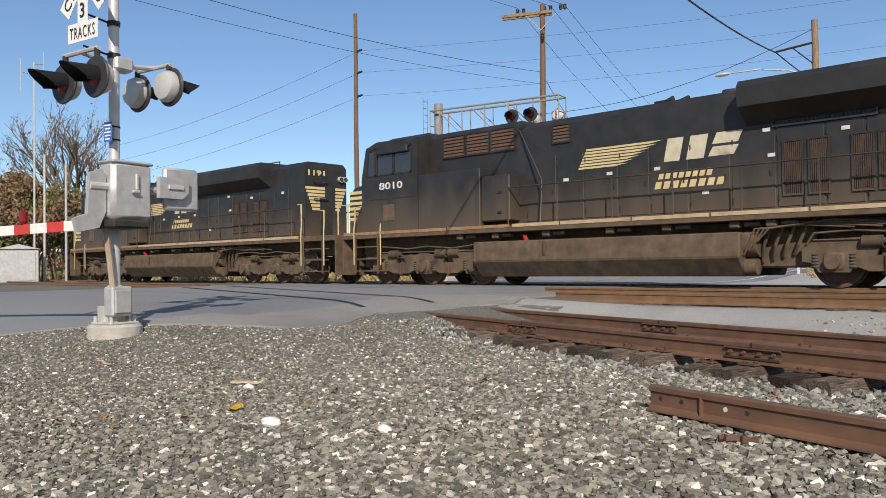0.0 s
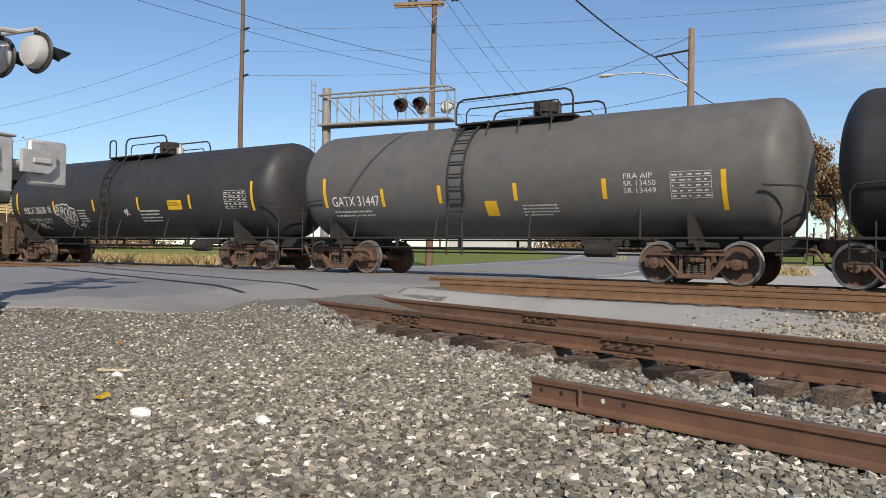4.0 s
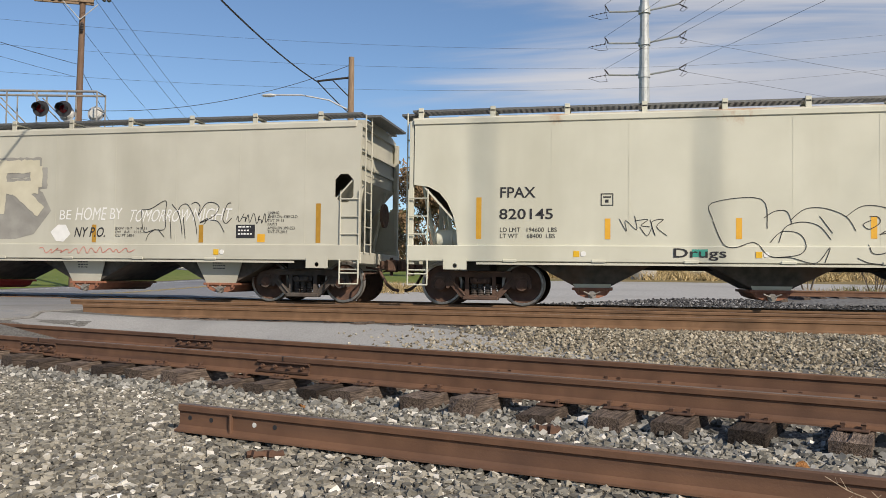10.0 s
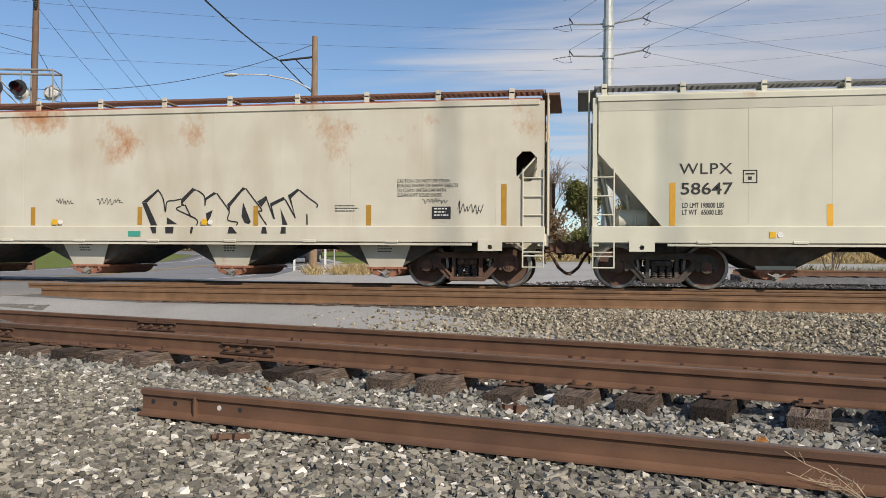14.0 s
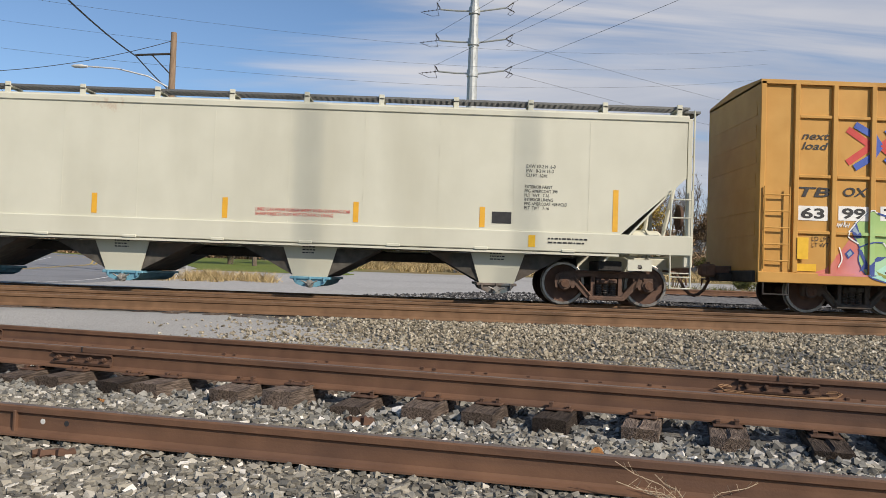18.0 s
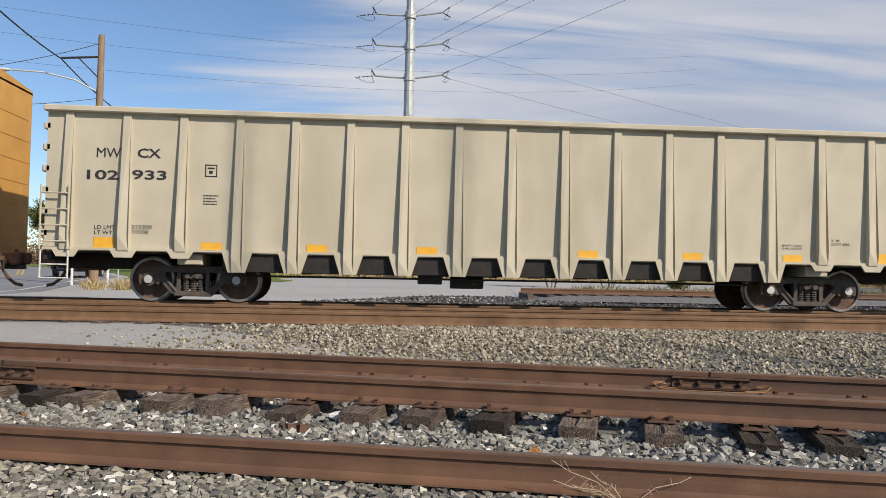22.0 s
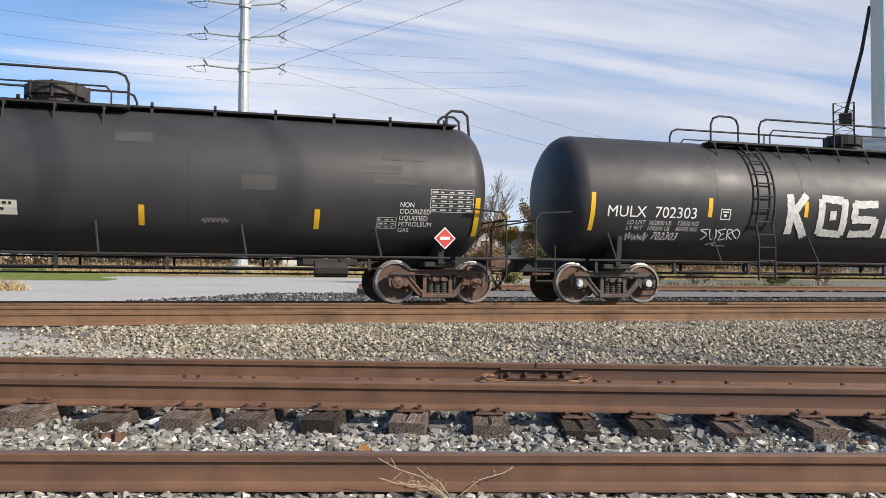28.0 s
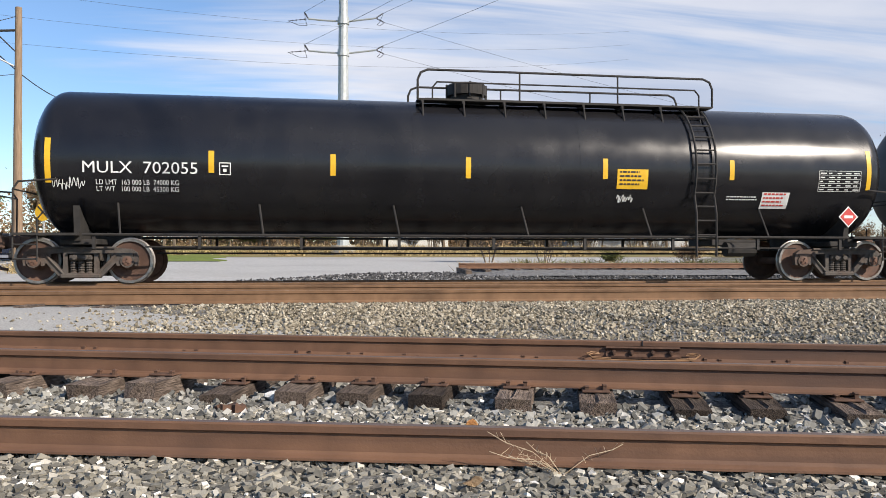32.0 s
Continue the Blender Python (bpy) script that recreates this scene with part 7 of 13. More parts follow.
# bubble outlines in thin black
HOOK = lambda x, y: (2.88 + (x - 275) / 257.5, 1.31 + (322 - y) / 250)
for line in ([(540, 135), (600, 130), (695, 85), (693, 165), (693, 245), (625, 250), (556, 258), (540, 135)], [(630, 248), (590, 275), (572, 312)], [(650, 248), (690, 290)],
             [(735, 105), (775, 150), (795, 210), (805, 275)], [(725, 185), (735, 300)], [(775, 140), (800, 110), (835, 108), (870, 160), (890, 220), (898, 275)], [(810, 180), (825, 300)],
             [(860, 105), (890, 95), (915, 120), (905, 170), (950, 105), (1000, 98), (1035, 125), (1000, 175), (915, 212), (965, 185), (940, 220)], [(975, 195), (1030, 205), (1070, 265)], [(1110, 100), (1085, 110), (1060, 185), (1080, 215), (1115, 185)]):
    scribble(car, SIDE, [HOOK(x, y) for x, y in line], 0.016, "ink")
bm = bmesh.new()
blob(bm, SIDE, [(1.55, 1.55), (1.75, 1.72), (1.95, 1.72), (2.08, 1.5), (1.9, 1.32), (1.7, 1.34)], 0.006)
part("paint_splash", bm, M["white"], car)
bm = bmesh.new()
patch(bm, SIDE, 6.25, 6.70, 1.41, 1.71)
part("data_stencil", bm, M["ink"], car)
fine_print(car, lambda u, v, off=0: SIDE(u, v, 0.009), 6.3, 6.66, 1.44, 1.68, 3, "white", 19)
bm = bmesh.new()
patch(bm, SIDE, 6.76, 6.94, 1.32, 1.50)
part("orange_label", bm, M["amber"], car)
letter(car, SIDE, "LINING\nAMERON 428PCLO\nTIVT 07-13\nPAINT\nAMERON 399-253\nTIVT 07-2013", 7.0, 7.7, 1.52, 2.0, fat=0.0)
letter(car, SIDE, "EXW 10-7    H 8-11\nEW   8-8    H 15-1\nCU FT 5851", 3.25, 4.05, 1.44, 1.66)
bm = bmesh.new()
patch(bm, SILL, 0.0, 0.22, 1.04, 1.2)
part("teal_label", bm, M["teal"], car)
sill_marks(car, (-5.3, -2.2, 5.8))

# FPAX 820145
car = hopper_car(81.3, 99.62, (82.8, 98.0), "pale hopper car with looping black spray-painted outlines", "hopper_pale", (-5.3, -1.75, 1.75, 5.35), ("round", 0.95, 2.55), ("slant", 1.25, 3.15), gate="gate_rust", roof="hopper_rusty", truck_mat="truck_rust", plate_y=-1.10)
letter(car, SIDE, "FPAX", -7.17, -6.44, 2.26, 2.48)
letter(car, SIDE, "820145", -7.19, -6.08, 1.81, 2.03)
letter(car, SIDE, "LD LMT   194600  LBS\nLT WT     68400  LBS", -7.17, -6.0, 1.42, 1.64)
outline_box(car, SIDE, -5.12, -4.87, 2.08, 2.33)
stripes(car, SIDE, [(-7.62, 1.40, 2.27), (-4.98, 1.40, 1.82), (-2.46, 1.41, 1.82), (-0.03, 1.42, 1.85), (2.44, 1.41, 1.85), (4.98, 1.40, 1.80), (7.57, 1.41, 2.30)], "amber")
# low bubble letters in a thin marker line, running down over the sill
for line in (((-2.95, 1.79), (-2.97, 2.12), (-2.05, 2.19), (-1.94, 1.61)), ((-2.95, 1.76), (-2.76, 1.32), (-2.54, 1.24), (-2.17, 1.34), (-1.92, 1.08), (-1.55, 1.05), (-1.42, 1.02)), ((-2, 1.82), (-1.8, 1.95), (-1.59, 1.95), (-1.51, 1.78), (-1.5, 1.7)),
             ((-1.51, 1.78), (-1.25, 1.99), (-0.89, 2), (-0.52, 1.84), (-0.35, 1.57)), ((-0.99, 1.85), (-0.76, 1.52)), ((-1.73, 1.34), (-1.61, 1.64), (-1.31, 1.74), (-1, 1.66), (-0.79, 1.4)), ((-1.89, 1.34), (-1.68, 1.55), (-1.37, 1.52), (-1.24, 1.31), (-1.36, 1.11), (-1.79, 1.05))):
    scribble(car, WHOLE, line, 0.015, "ink")
for line in (((-0.52, 1.84), (-0.23, 2.04), (0.13, 2.02), (0.29, 1.89), (0.28, 1.66), (0.07, 1.5)), ((-0.08, 1.77), (-0.22, 1.69), (-0.11, 1.6), (0.07, 1.72), (0.04, 1.83), (-0.11, 1.84)), ((0.29, 1.89), (0.39, 2.05), (0.54, 2.07), (0.77, 1.91), (0.97, 1.81), (1.1, 2.18)),
             ((1.1, 2.18), (1.03, 1.7), (0.77, 1.62), (0.51, 1.37), (0.46, 1.2)), ((0.07, 1.5), (0.25, 1.51), (0.48, 1.34)), ((-0.13, 1.31), (-0.07, 1.14), (0.13, 1.14), (0.25, 1.25)), ((0.49, 1.17), (0.83, 1.25), (1.05, 1.17), (1.09, 1.4), (0.92, 1.51), (0.86, 1.31), (1.01, 1.18)),
             ((-1.42, 1.02), (-1.06, 0.95), (-0.82, 1.25), (-0.91, 0.96)), ((-0.34, 1.05), (-0.1, 0.95), (0.25, 0.97), (0.49, 1.25), (0.34, 0.99))):
    scribble(car, WHOLE, line, 0.015, "ink")
for line in (((1.18, 1.65), (1.23, 1.82), (1.43, 1.93), (1.35, 1.68), (1.58, 1.82), (1.55, 1.68), (1.72, 1.53), (1.97, 1.77), (1.63, 1.79), (1.86, 1.62)), ((1.23, 1.71), (1.44, 1.34), (1.49, 1.56), (1.66, 1.54)), ((1.68, 2.33), (1.68, 2.04)), ((1.83, 2.3), (1.91, 2.07), (2.05, 2.38), (2.08, 2.04), (2.03, 2.24)),
             ((2.31, 2.38), (2.19, 2.12), (2.31, 2.04), (2.5, 2.15), (2.44, 2.29)), ((-4.75, 1.81), (-4.61, 1.56), (-4.63, 1.78), (-4.41, 1.59), (-4.45, 1.87)), ((-4.45, 1.77), (-4.19, 1.8), (-4.32, 1.68), (-4.15, 1.65)), ((-4.15, 1.8), (-4.05, 1.47), (-4.12, 1.74), (-3.89, 1.8), (-4.02, 1.65), (-3.82, 1.47)), ((-4.35, 1.65), (-4.21, 1.47), (-4.12, 1.62))):
    scribble(car, SIDE, line, 0.013, "ink")
scrawl = lambda a, b: (a + 0.03 * math.sin(b * 3), b + 0.06 * math.sin(a * 9) * (0.4 + 0.6 * b))
letter(car, SIDE, "Smoke", 3.97, 4.90, 1.94, 2.18, "ink", name="graffiti_letter", warp=scrawl, spacing=1.15)
letter(car, SIDE, "Meth", 4.14, 4.92, 1.60, 1.86, "ink", name="graffiti_letter", warp=scrawl, spacing=1.15)
for line in (((5.08, 1.55), (5.10, 1.74), (5.20, 1.74), (5.26, 1.48)), ((5.81, 1.82), (5.82, 1.50), (5.86, 1.75), (5.94, 1.83), (6.0, 1.76)), ((6.24, 1.72), (6.10, 1.72), (6.05, 1.55), (6.18, 1.52), (6.25, 1.70), (6.27, 1.52)), ((6.50, 1.66), (6.38, 1.60), (6.38, 1.46), (6.56, 1.48), (6.66, 1.66), (6.64, 1.50))):
    scribble(car, SIDE, line, 0.02, "ink")
letter(car, SILL, "Drugs", -3.7, -2.7, 0.98, 1.22, "ink")
bm = bmesh.new()
patch(bm, SILL, -3.35, -3.05, 1.05, 1.2)
part("teal_label", bm, M["teal"], car)
bm = bmesh.new()
patch(bm, SIDE, 5.34, 5.74, 1.49, 1.73)
part("data_stencil", bm, M["ink"], car)
letter(car, SIDE, "LINING\nAMERON 428PCLO\nTIVT 06-2012\nPAINT\nAMERON 399-253\nTIVT 06-2012", 6.0, 6.7, 1.65, 2.05)
letter(car, SIDE, "EXW 10-6    H 8-8\nEW   9-0    H 15-2\nCU FT 5700", 2.5, 3.4, 1.52, 1.74)
sill_marks(car, (-5.6, -2.1, 1.4, 5.3))

# FPAX 940100
car = hopper_car(100.62, 118.62, (102.0, 116.95), "cream hopper car with rust stains and a rusted roof walk", "hopper_rusty", (-4.95, -1.4, 2.1, 5.6), ("hole",), ("hole",), top=3.85, gate="gate_rust", grate="grating_rust", roof="roof_red", truck_mat="truck_rust")
letter(car, SIDE, "FPAX", -7.52, -6.62, 2.34, 2.55, fat=0.02, spacing=1.15)
letter(car, SIDE, "940100", -7.50, -6.36, 1.90, 2.11, fat=0.02, spacing=1.1)
letter(car, SIDE, "LD LMT   198600\nLT WT     64400", -7.45, -6.6, 1.40, 1.62)
outline_box(car, SIDE, -5.6, -5.36, 2.15, 2.42)
stripes(car, SIDE, [(-7.96, 1.29, 2.14), (-5.02, 1.27, 1.70), (-2.58, 1.29, 1.70), (0.05, 1.30, 1.70), (2.77, 1.28, 1.71), (5.29, 1.29, 1.72), (8.16, 1.29, 2.14)], "amber_old")
# tall leaning graffiti letters: thick black shade on one edge, a thin line on the other
LEAN = lambda x, y: (0.05 + (x - 680) / 209, 1.30 + (225 - y) / 237)
for shade in ([(690, 105), (768, 38), (772, 48), (715, 108)], [(690, 107), (715, 110), (768, 228), (735, 228)], [(885, 90), (940, 32), (965, 45), (948, 48), (892, 112), (905, 125), (885, 128)], [(1003, 85), (1045, 55), (1060, 62), (1010, 95), (1003, 125)],
              [(1110, 120), (1185, 30), (1200, 38), (1180, 55), (1125, 130), (1122, 160)], [(1187, 108), (1225, 210), (1215, 222), (1195, 215), (1180, 180)], [(1255, 105), (1295, 78), (1300, 95), (1275, 135)],
              [(1315, 115), (1380, 82), (1388, 95), (1325, 130), (1340, 195), (1332, 195)], [(1400, 75), (1445, 40), (1455, 48), (1415, 90), (1437, 190)], [(1365, 140), (1400, 225), (1375, 225)], [(815, 185), (868, 222), (815, 222)], [(1008, 165), (1040, 148), (1030, 185), (1012, 215)]):
    bm = bmesh.new()
    blob(bm, SIDE, [LEAN(x, y) for x, y in shade], 0.006)
    part("graffiti_shade", bm, M["ink"], car)
for line in ([(768, 38), (795, 85), (808, 158), (815, 105), (850, 98), (885, 90)], [(885, 128), (865, 145), (960, 195), (962, 228)], [(905, 120), (935, 185)], [(965, 45), (998, 75), (1003, 125)], [(1060, 62), (1110, 135), (1122, 160)],
             [(1122, 160), (1115, 200), (1160, 212), (1155, 228)], [(1200, 38), (1240, 95), (1278, 150), (1262, 160), (1300, 225)], [(1295, 78), (1335, 195)], [(1388, 95), (1437, 190)], [(1455, 48), (1500, 90), (1538, 120), (1535, 138)], [(1490, 170), (1492, 225)]):
    scribble(car, SIDE, [LEAN(x, y) for x, y in line], 0.028, "ink")
for x0, x1, x2, x3 in ((738, 768, 768, 750), (812, 855, 852, 815), (940, 952, 945, 935), (1125, 1140, 1165, 1118), (1285, 1300, 1308, 1278), (1375, 1395, 1395, 1370)):
    bm = bmesh.new()
    blob(bm, SILL, [LEAN(x0, 236), LEAN(x1, 236), LEAN(x2, 270), LEAN(x3, 270)], 0.006)
    part("graffiti_shade", bm, M["ink"], car)
letter(car, SIDE, "CAUTION- DO NOT USE STEAM,\nBOILING WATER OR SHARP OBJECTS\nTO CLEAN. ENTER CAR WITH\nCLEAN SOFT SOLED SHOES", 5.90, 7.2, 1.89, 2.26)
for k, (u0, u1, v0, v1) in enumerate(((-6.6, -5.6, 1.5, 1.9), (-2.0, -1.6, 1.75, 1.9), (-1.0, -0.4, 1.75, 1.9), (6.45, 6.95, 1.74, 1.86), (7.2, 7.7, 1.5, 1.8))):
    tag_scrawl(car, SIDE, u0, u1, v0, v1, 150 + k, 0.016, "graf_blue" if k == 0 else "ink", 4)
bm = bmesh.new()
patch(bm, SIDE, 6.65, 7.05, 1.42, 1.68)
part("data_stencil", bm, M["ink"], car)
fine_print(car, lambda u, v, off=0: SIDE(u, v, 0.009), 6.7, 7.0, 1.45, 1.65, 3, "white", 21)
bm = bmesh.new()
patch(bm, SILL, -0.2, 0.1, 1.04, 1.16)
part("teal_label", bm, M["teal"], car)
fine_print(car, SIDE, 4.55, 5.1, 1.55, 1.72, 3, "ink", 22)
sill_marks(car, (-5.4, -2.0, 1.6), 1.36)

# WLPX 58647
car = hopper_car(119.55, 137.72, (121.0, 136.2), "clean pale hopper car with triangular end openings", "hopper_pale", (-5.4, -1.85, 2.35, 5.9), ("slant", 1.25, 2.75), ("slant", 1.35, 2.75), top=3.88, gate="gate_rust", truck_mat="truck", band=3.60, plate_y=-1.10)
letter(car, SIDE, "WLPX", -7.36, -6.35, 2.31, 2.52, fat=0.015, spacing=1.1)
letter(car, SIDE, "58647", -7.33, -6.34, 1.90, 2.14, fat=0.01)
letter(car, SIDE, "LD LMT 198000 LBS\nLT WT   65000 LBS", -7.3, -6.5, 1.50, 1.74)
outline_box(car, SIDE, -6.15, -5.88, 2.12, 2.38)
stripes(car, SIDE, [(-7.49, 1.28, 2.14), (-4.54, 1.28, 1.70), (-1.13, 1.30, 1.72), (2.27, 1.27, 1.68), (5.31, 1.28, 1.69), (7.62, 1.27, 2.13)], "amber")
letter(car, SIDE, "DO NOT HAMMER ON SIDES OF CAR", -0.95, 1.12, 1.85, 1.96, "red", fat=0.01)
letter(car, SIDE, "CAUTION: LINED CAR DO NOT USE STEAM\nBOILING WATER OR SHARP OBJECT TO CLEAN CAR\nENTER CAR WITH CLEAN SOFT SOLED SHOES\nCONSULT OWNER BEFORE\nREPAIRING HOPPER BODY", 6.0, 7.4, 1.70, 2.08)
fine_print(car, SILL, -0.9, 1.1, 1.0, 1.2, 3, "ink", 23)
fine_print(car, SILL, 4.3, 4.9, 1.0, 1.2, 3, "ink", 24)
sill_marks(car, (-5.6, -1.9, 5.6))

# WLPX 161268
car = hopper_car(138.78, 157.92, (140.3, 156.3), "pale hopper car with blue outlet gates", "hopper_pale", (-5.8, -2.2, 1.7, 5.6), ("slant", 1.3, 2.85), ("slant", 1.33, 2.7), top=3.95, sill=(1.10, 1.50), gate=("gate_blue", "gate_blue", "gate_blue", "gate_dull"), roof="hopper_pale", truck_mat=("truck", "truck_rust"), hub="rust")
letter(car, SIDE, "WLPX", -7.60, -6.77, 2.57, 2.76)
letter(car, SIDE, "161268", -7.59, -6.59, 2.15, 2.34, fat=0.012)
letter(car, SIDE, "LD LMT  220100\nLT WT    65900", -7.58, -6.69, 1.73, 1.93)
outline_box(car, SIDE, -6.12, -5.87, 2.35, 2.62)
stripes(car, SIDE, [(-8.12, 1.55, 2.40), (-5.29, 1.55, 1.97), (-2.73, 1.57, 1.98), (-0.05, 1.56, 1.98), (2.64, 1.56, 1.98), (5.24, 1.55, 1.97), (7.98, 1.55, 2.41)], "amber")
letter(car, SIDE, "LINED CAR-WEAR RUBBER SHOES WHEN ENTERING CAR\nSHARP OBJECTS MUST NOT CONTACT LINING", 0.58, 2.53, 1.62, 1.80, "red")
letter(car, SIDE, "EXW 10-2 H  6-3\nEW   8-2 H 15-3\nCU FT  6241", 6.12, 6.72, 2.62, 2.88)
letter(car, SIDE, "EXTERIOR PAINT\nPPG AMERCOAT 399\nPLT  TIVT   7-16\nINTERIOR LINING\nPPG AMERCOAT 428 PCLD\nPLT  TIVT   7-16", 6.10, 6.98, 1.95, 2.45)
bm = bmesh.new()
patch(bm, SIDE, 5.44, 5.84, 1.64, 1.88)
part("data_stencil", bm, M["ink"], car)
for k, x in enumerate((-6.2, 6.2)):
    bm = bmesh.new()
    patch(bm, SILL, x, x + 0.14, 1.18, 1.42)
    part("yellow_label", bm, M["yellow"], car)
fine_print(car, SILL, -7.9, -6.5, 1.22, 1.34, 2, "ink", 25)
fine_print(car, SILL, 6.6, 7.6, 1.22, 1.38, 2, "ink", 26)


# ---- box car ----
def over_posts(ob, boxes):
    """Keeps of a painted piece only what lies in the given (x0, x1, z0, z1)."""
    bm = bmesh.new()
    bm.from_mesh(ob.data)
    xs = [v.co.x for v in bm.verts]
    zs = [v.co.z for v in bm.verts]
    boxes = [b for b in boxes if b[1] > min(xs) and b[0] < max(xs) and b[3] > min(zs) and b[2] < max(zs)]
    for b in boxes:
        for co, no in (((b[0], 0, 0), (1, 0, 0)), ((b[1], 0, 0), (1, 0, 0)), ((0, 0, b[2]), (0, 0, 1)), ((0, 0, b[3]), (0, 0, 1))):
            bmesh.ops.bisect_plane(bm, geom=bm.verts[:] + bm.edges[:] + bm.faces[:], plane_co=co, plane_no=no)
    off = []
    for f in bm.faces:
        c = f.calc_center_median()
        if not any(b[0] < c.x < b[1] and b[2] < c.z < b[3] for b in boxes):
            off.append(f)
    bmesh.ops.delete(bm, geom=off, context="FACES")
    if bm.faces:
        bm.to_mesh(ob.data)
    else:
        bpy.data.objects.remove(ob)
    bm.free()



def box_car(a, b, trucks):
    c, h = (a + b) / 2, (b - a) / 2
    car = car_base("box_car", c, "ochre yellow box car with black double doors and graffiti", "box car")
    y, top, bot = -1.55, 4.80, 0.80
    bm = bmesh.new()
    box(bm, -h + 0.05, h - 0.05, -1.55, 1.55, bot, top - 0.05)
    part("body", bm, M["box"], car)
    bm = bmesh.new()
    prism(bm, [(-1.62, top - 0.06), (-1.62, top + 0.03), (0, top + 0.16), (1.62, top + 0.03), (1.62, top - 0.06)], -h, h)
    part("roof", bm, M["box"], car)
    bm = bmesh.new()
    box(bm, -h, h, -1.64, -1.56, 0.62, 0.84, 0.012)
    box(bm, -h, h, 1.56, 1.64, 0.62, 0.84, 0.012)
    part("side_sill", bm, M["box"], car)
    bm = bmesh.new()
    box(bm, -2.9, 4.2, -1.70, -1.60, 0.80, 0.87, 0.01)
    box(bm, -1.5, 8.6, -1.70, -1.62, 0.66, 0.72, 0.01)
    part("door_track", bm, M["rust"], car)
    ribs = [-8.32, -7.53, -6.73, -5.85, -4.99, -4.14, -3.28, -2.59, 2.62, 3.30, 4.13, 4.98, 5.82, 6.64, 7.50, 8.37]
    for x in ribs:
        bm = bmesh.new()
        box(bm, x - 0.055, x + 0.055, -1.625, -1.54, 0.84, 4.76, 0.012)
        part("side_post", bm, M["box"], car)
    xs = [-h + 0.1] + ribs[:8] + ribs[8:] + [h - 0.1]
    for z in (4.08, 2.84, 1.68):
        for p, q in zip(xs, xs[1:]):
            if p < -2.5 and q > 2.5 or p < -8.4 or q > 8.4:
                continue
            bm = bmesh.new()
            box(bm, p + 0.058, q - 0.058, -1.600, -1.54, z - 0.035, z + 0.035, 0.010)
            part("side_rib", bm, M["box"], car)
    for e in (-1, 1):
        bm = bmesh.new()
        box(bm, *sorted((e * h, e * (h - 0.12))), -1.62, 1.62, 0.62, top, 0.015)
        part("corner_post", bm, M["box"], car)
        for i in range(7):
            z = 1.1 + i * 0.5
            bm = bmesh.new()
            prism(bm, [(-1.45, z), (-1.40, z + 0.30), (1.40, z + 0.30), (1.45, z)], *sorted((e * (h - 0.06), e * (h + 0.01))))
            part("end_corrugation", bm, M["box"], car)
        x0, x1 = e * (h - 0.10), e * (h - 0.62)
        ladder(car, [(x0, -1.66, 0.9), (x0, -1.66, 2.6)], [(x1, -1.66, 0.9), (x1, -1.66, 2.6)], 5, "box", 0.018, 0.018)
        bm = bmesh.new()
        pipe(bm, [(x0, -1.66, 0.62), (x0, -1.66, 0.38), (x1, -1.66, 0.38), (x1, -1.66, 0.62)], 0.018)
        part("step", bm, M["frame"], car)
        bm = bmesh.new()
        box(bm, *sorted((e * (h + 0.05), e * (h - 0.3))), -1.5, 1.5, 0.62, 0.86, 0.02)
        box(bm, *sorted((e * (h + 0.35), e * (h - 2.5))), -0.34, 0.34, 0.62, 0.80, 0.02)
        part("end_sill", bm, M["frame"], car)
    # doors: two leaves, each with ribs and lock rods
    for i, (d0, d1) in enumerate(((-2.42, 0.0), (0.03, 2.47))):
        bm = bmesh.new()
        box(bm, d0, d1, -1.615, -1.56, 1.0, 4.74, 0.01)
        door = part("door", bm, M["door_black"], car, "black plug door with lock rods and white stencils")
        for z in (4.62, 3.42, 2.62, 2.02, 1.12):
            bm = bmesh.new()
            box(bm, d0 + 0.05, d1 - 0.05, -1.65, -1.60, z - 0.045, z + 0.045, 0.012)
            part("door_rib", bm, M["door_black"], door)
        for x, z0_, z1_ in ((d0 + 0.08, 1.02, 4.72), (d1 - 0.08, 1.02, 4.72), ((d0 + d1) / 2, 1.05, 3.40)):
            bm = bmesh.new()
            box(bm, x - 0.045, x + 0.045, -1.645, -1.60, z0_, z1_, 0.012)
            part("door_stile", bm, M["door_black"], door)
        for x in (d0 + 0.48, d0 + 1.92):
            bm = bmesh.new()
            rod(bm, (x, -1.69, 0.86), (x, -1.69, 4.82), 0.028, 8)
            for z in (1.0, 2.0, 3.4, 4.7):
                box(bm, x - 0.06, x + 0.06, -1.72, -1.64, z - 0.05, z + 0.05, 0.01)
            part("lock_rod", bm, M["door_black"], door)
        bm = bmesh.new()
        box(bm, d0 + 0.98, d0 + 1.34, -1.70, -1.64, 1.56, 2.06, 0.02)
        pipe(bm, [(d0 + 1.16, -1.72, 1.60), (d0 + 1.16, -1.72, 1.30), (d0 + 1.24, -1.72, 1.12)], 0.022)
        pipe(bm, [(d0 + 0.5, -1.70, 1.80), (d0 + 1.9, -1.70, 1.80)], 0.016)
        part("lock_gear", bm, M["door_black"], door)
    D = flat_side(-1.62)
    letter(car, D, "CLOSE THIS DOOR\nBEFORE CLOSING\nMAIN DOOR", -1.55, -0.58, 4.12, 4.46, "white", off=0.012)
    letter(car, D, "CIERRE ESTA PUERTA\nANTES DE CERRAR\nLA PUERTA PRINCIPAL", -1.60, -0.52, 3.68, 4.0, "white", off=0.012)
    letter(car, D, "CLOSE AND LOCK\nBOTH DOORS BEFORE\nMOVING CAR", 0.78, 1.82, 4.14, 4.50, "white", off=0.012)
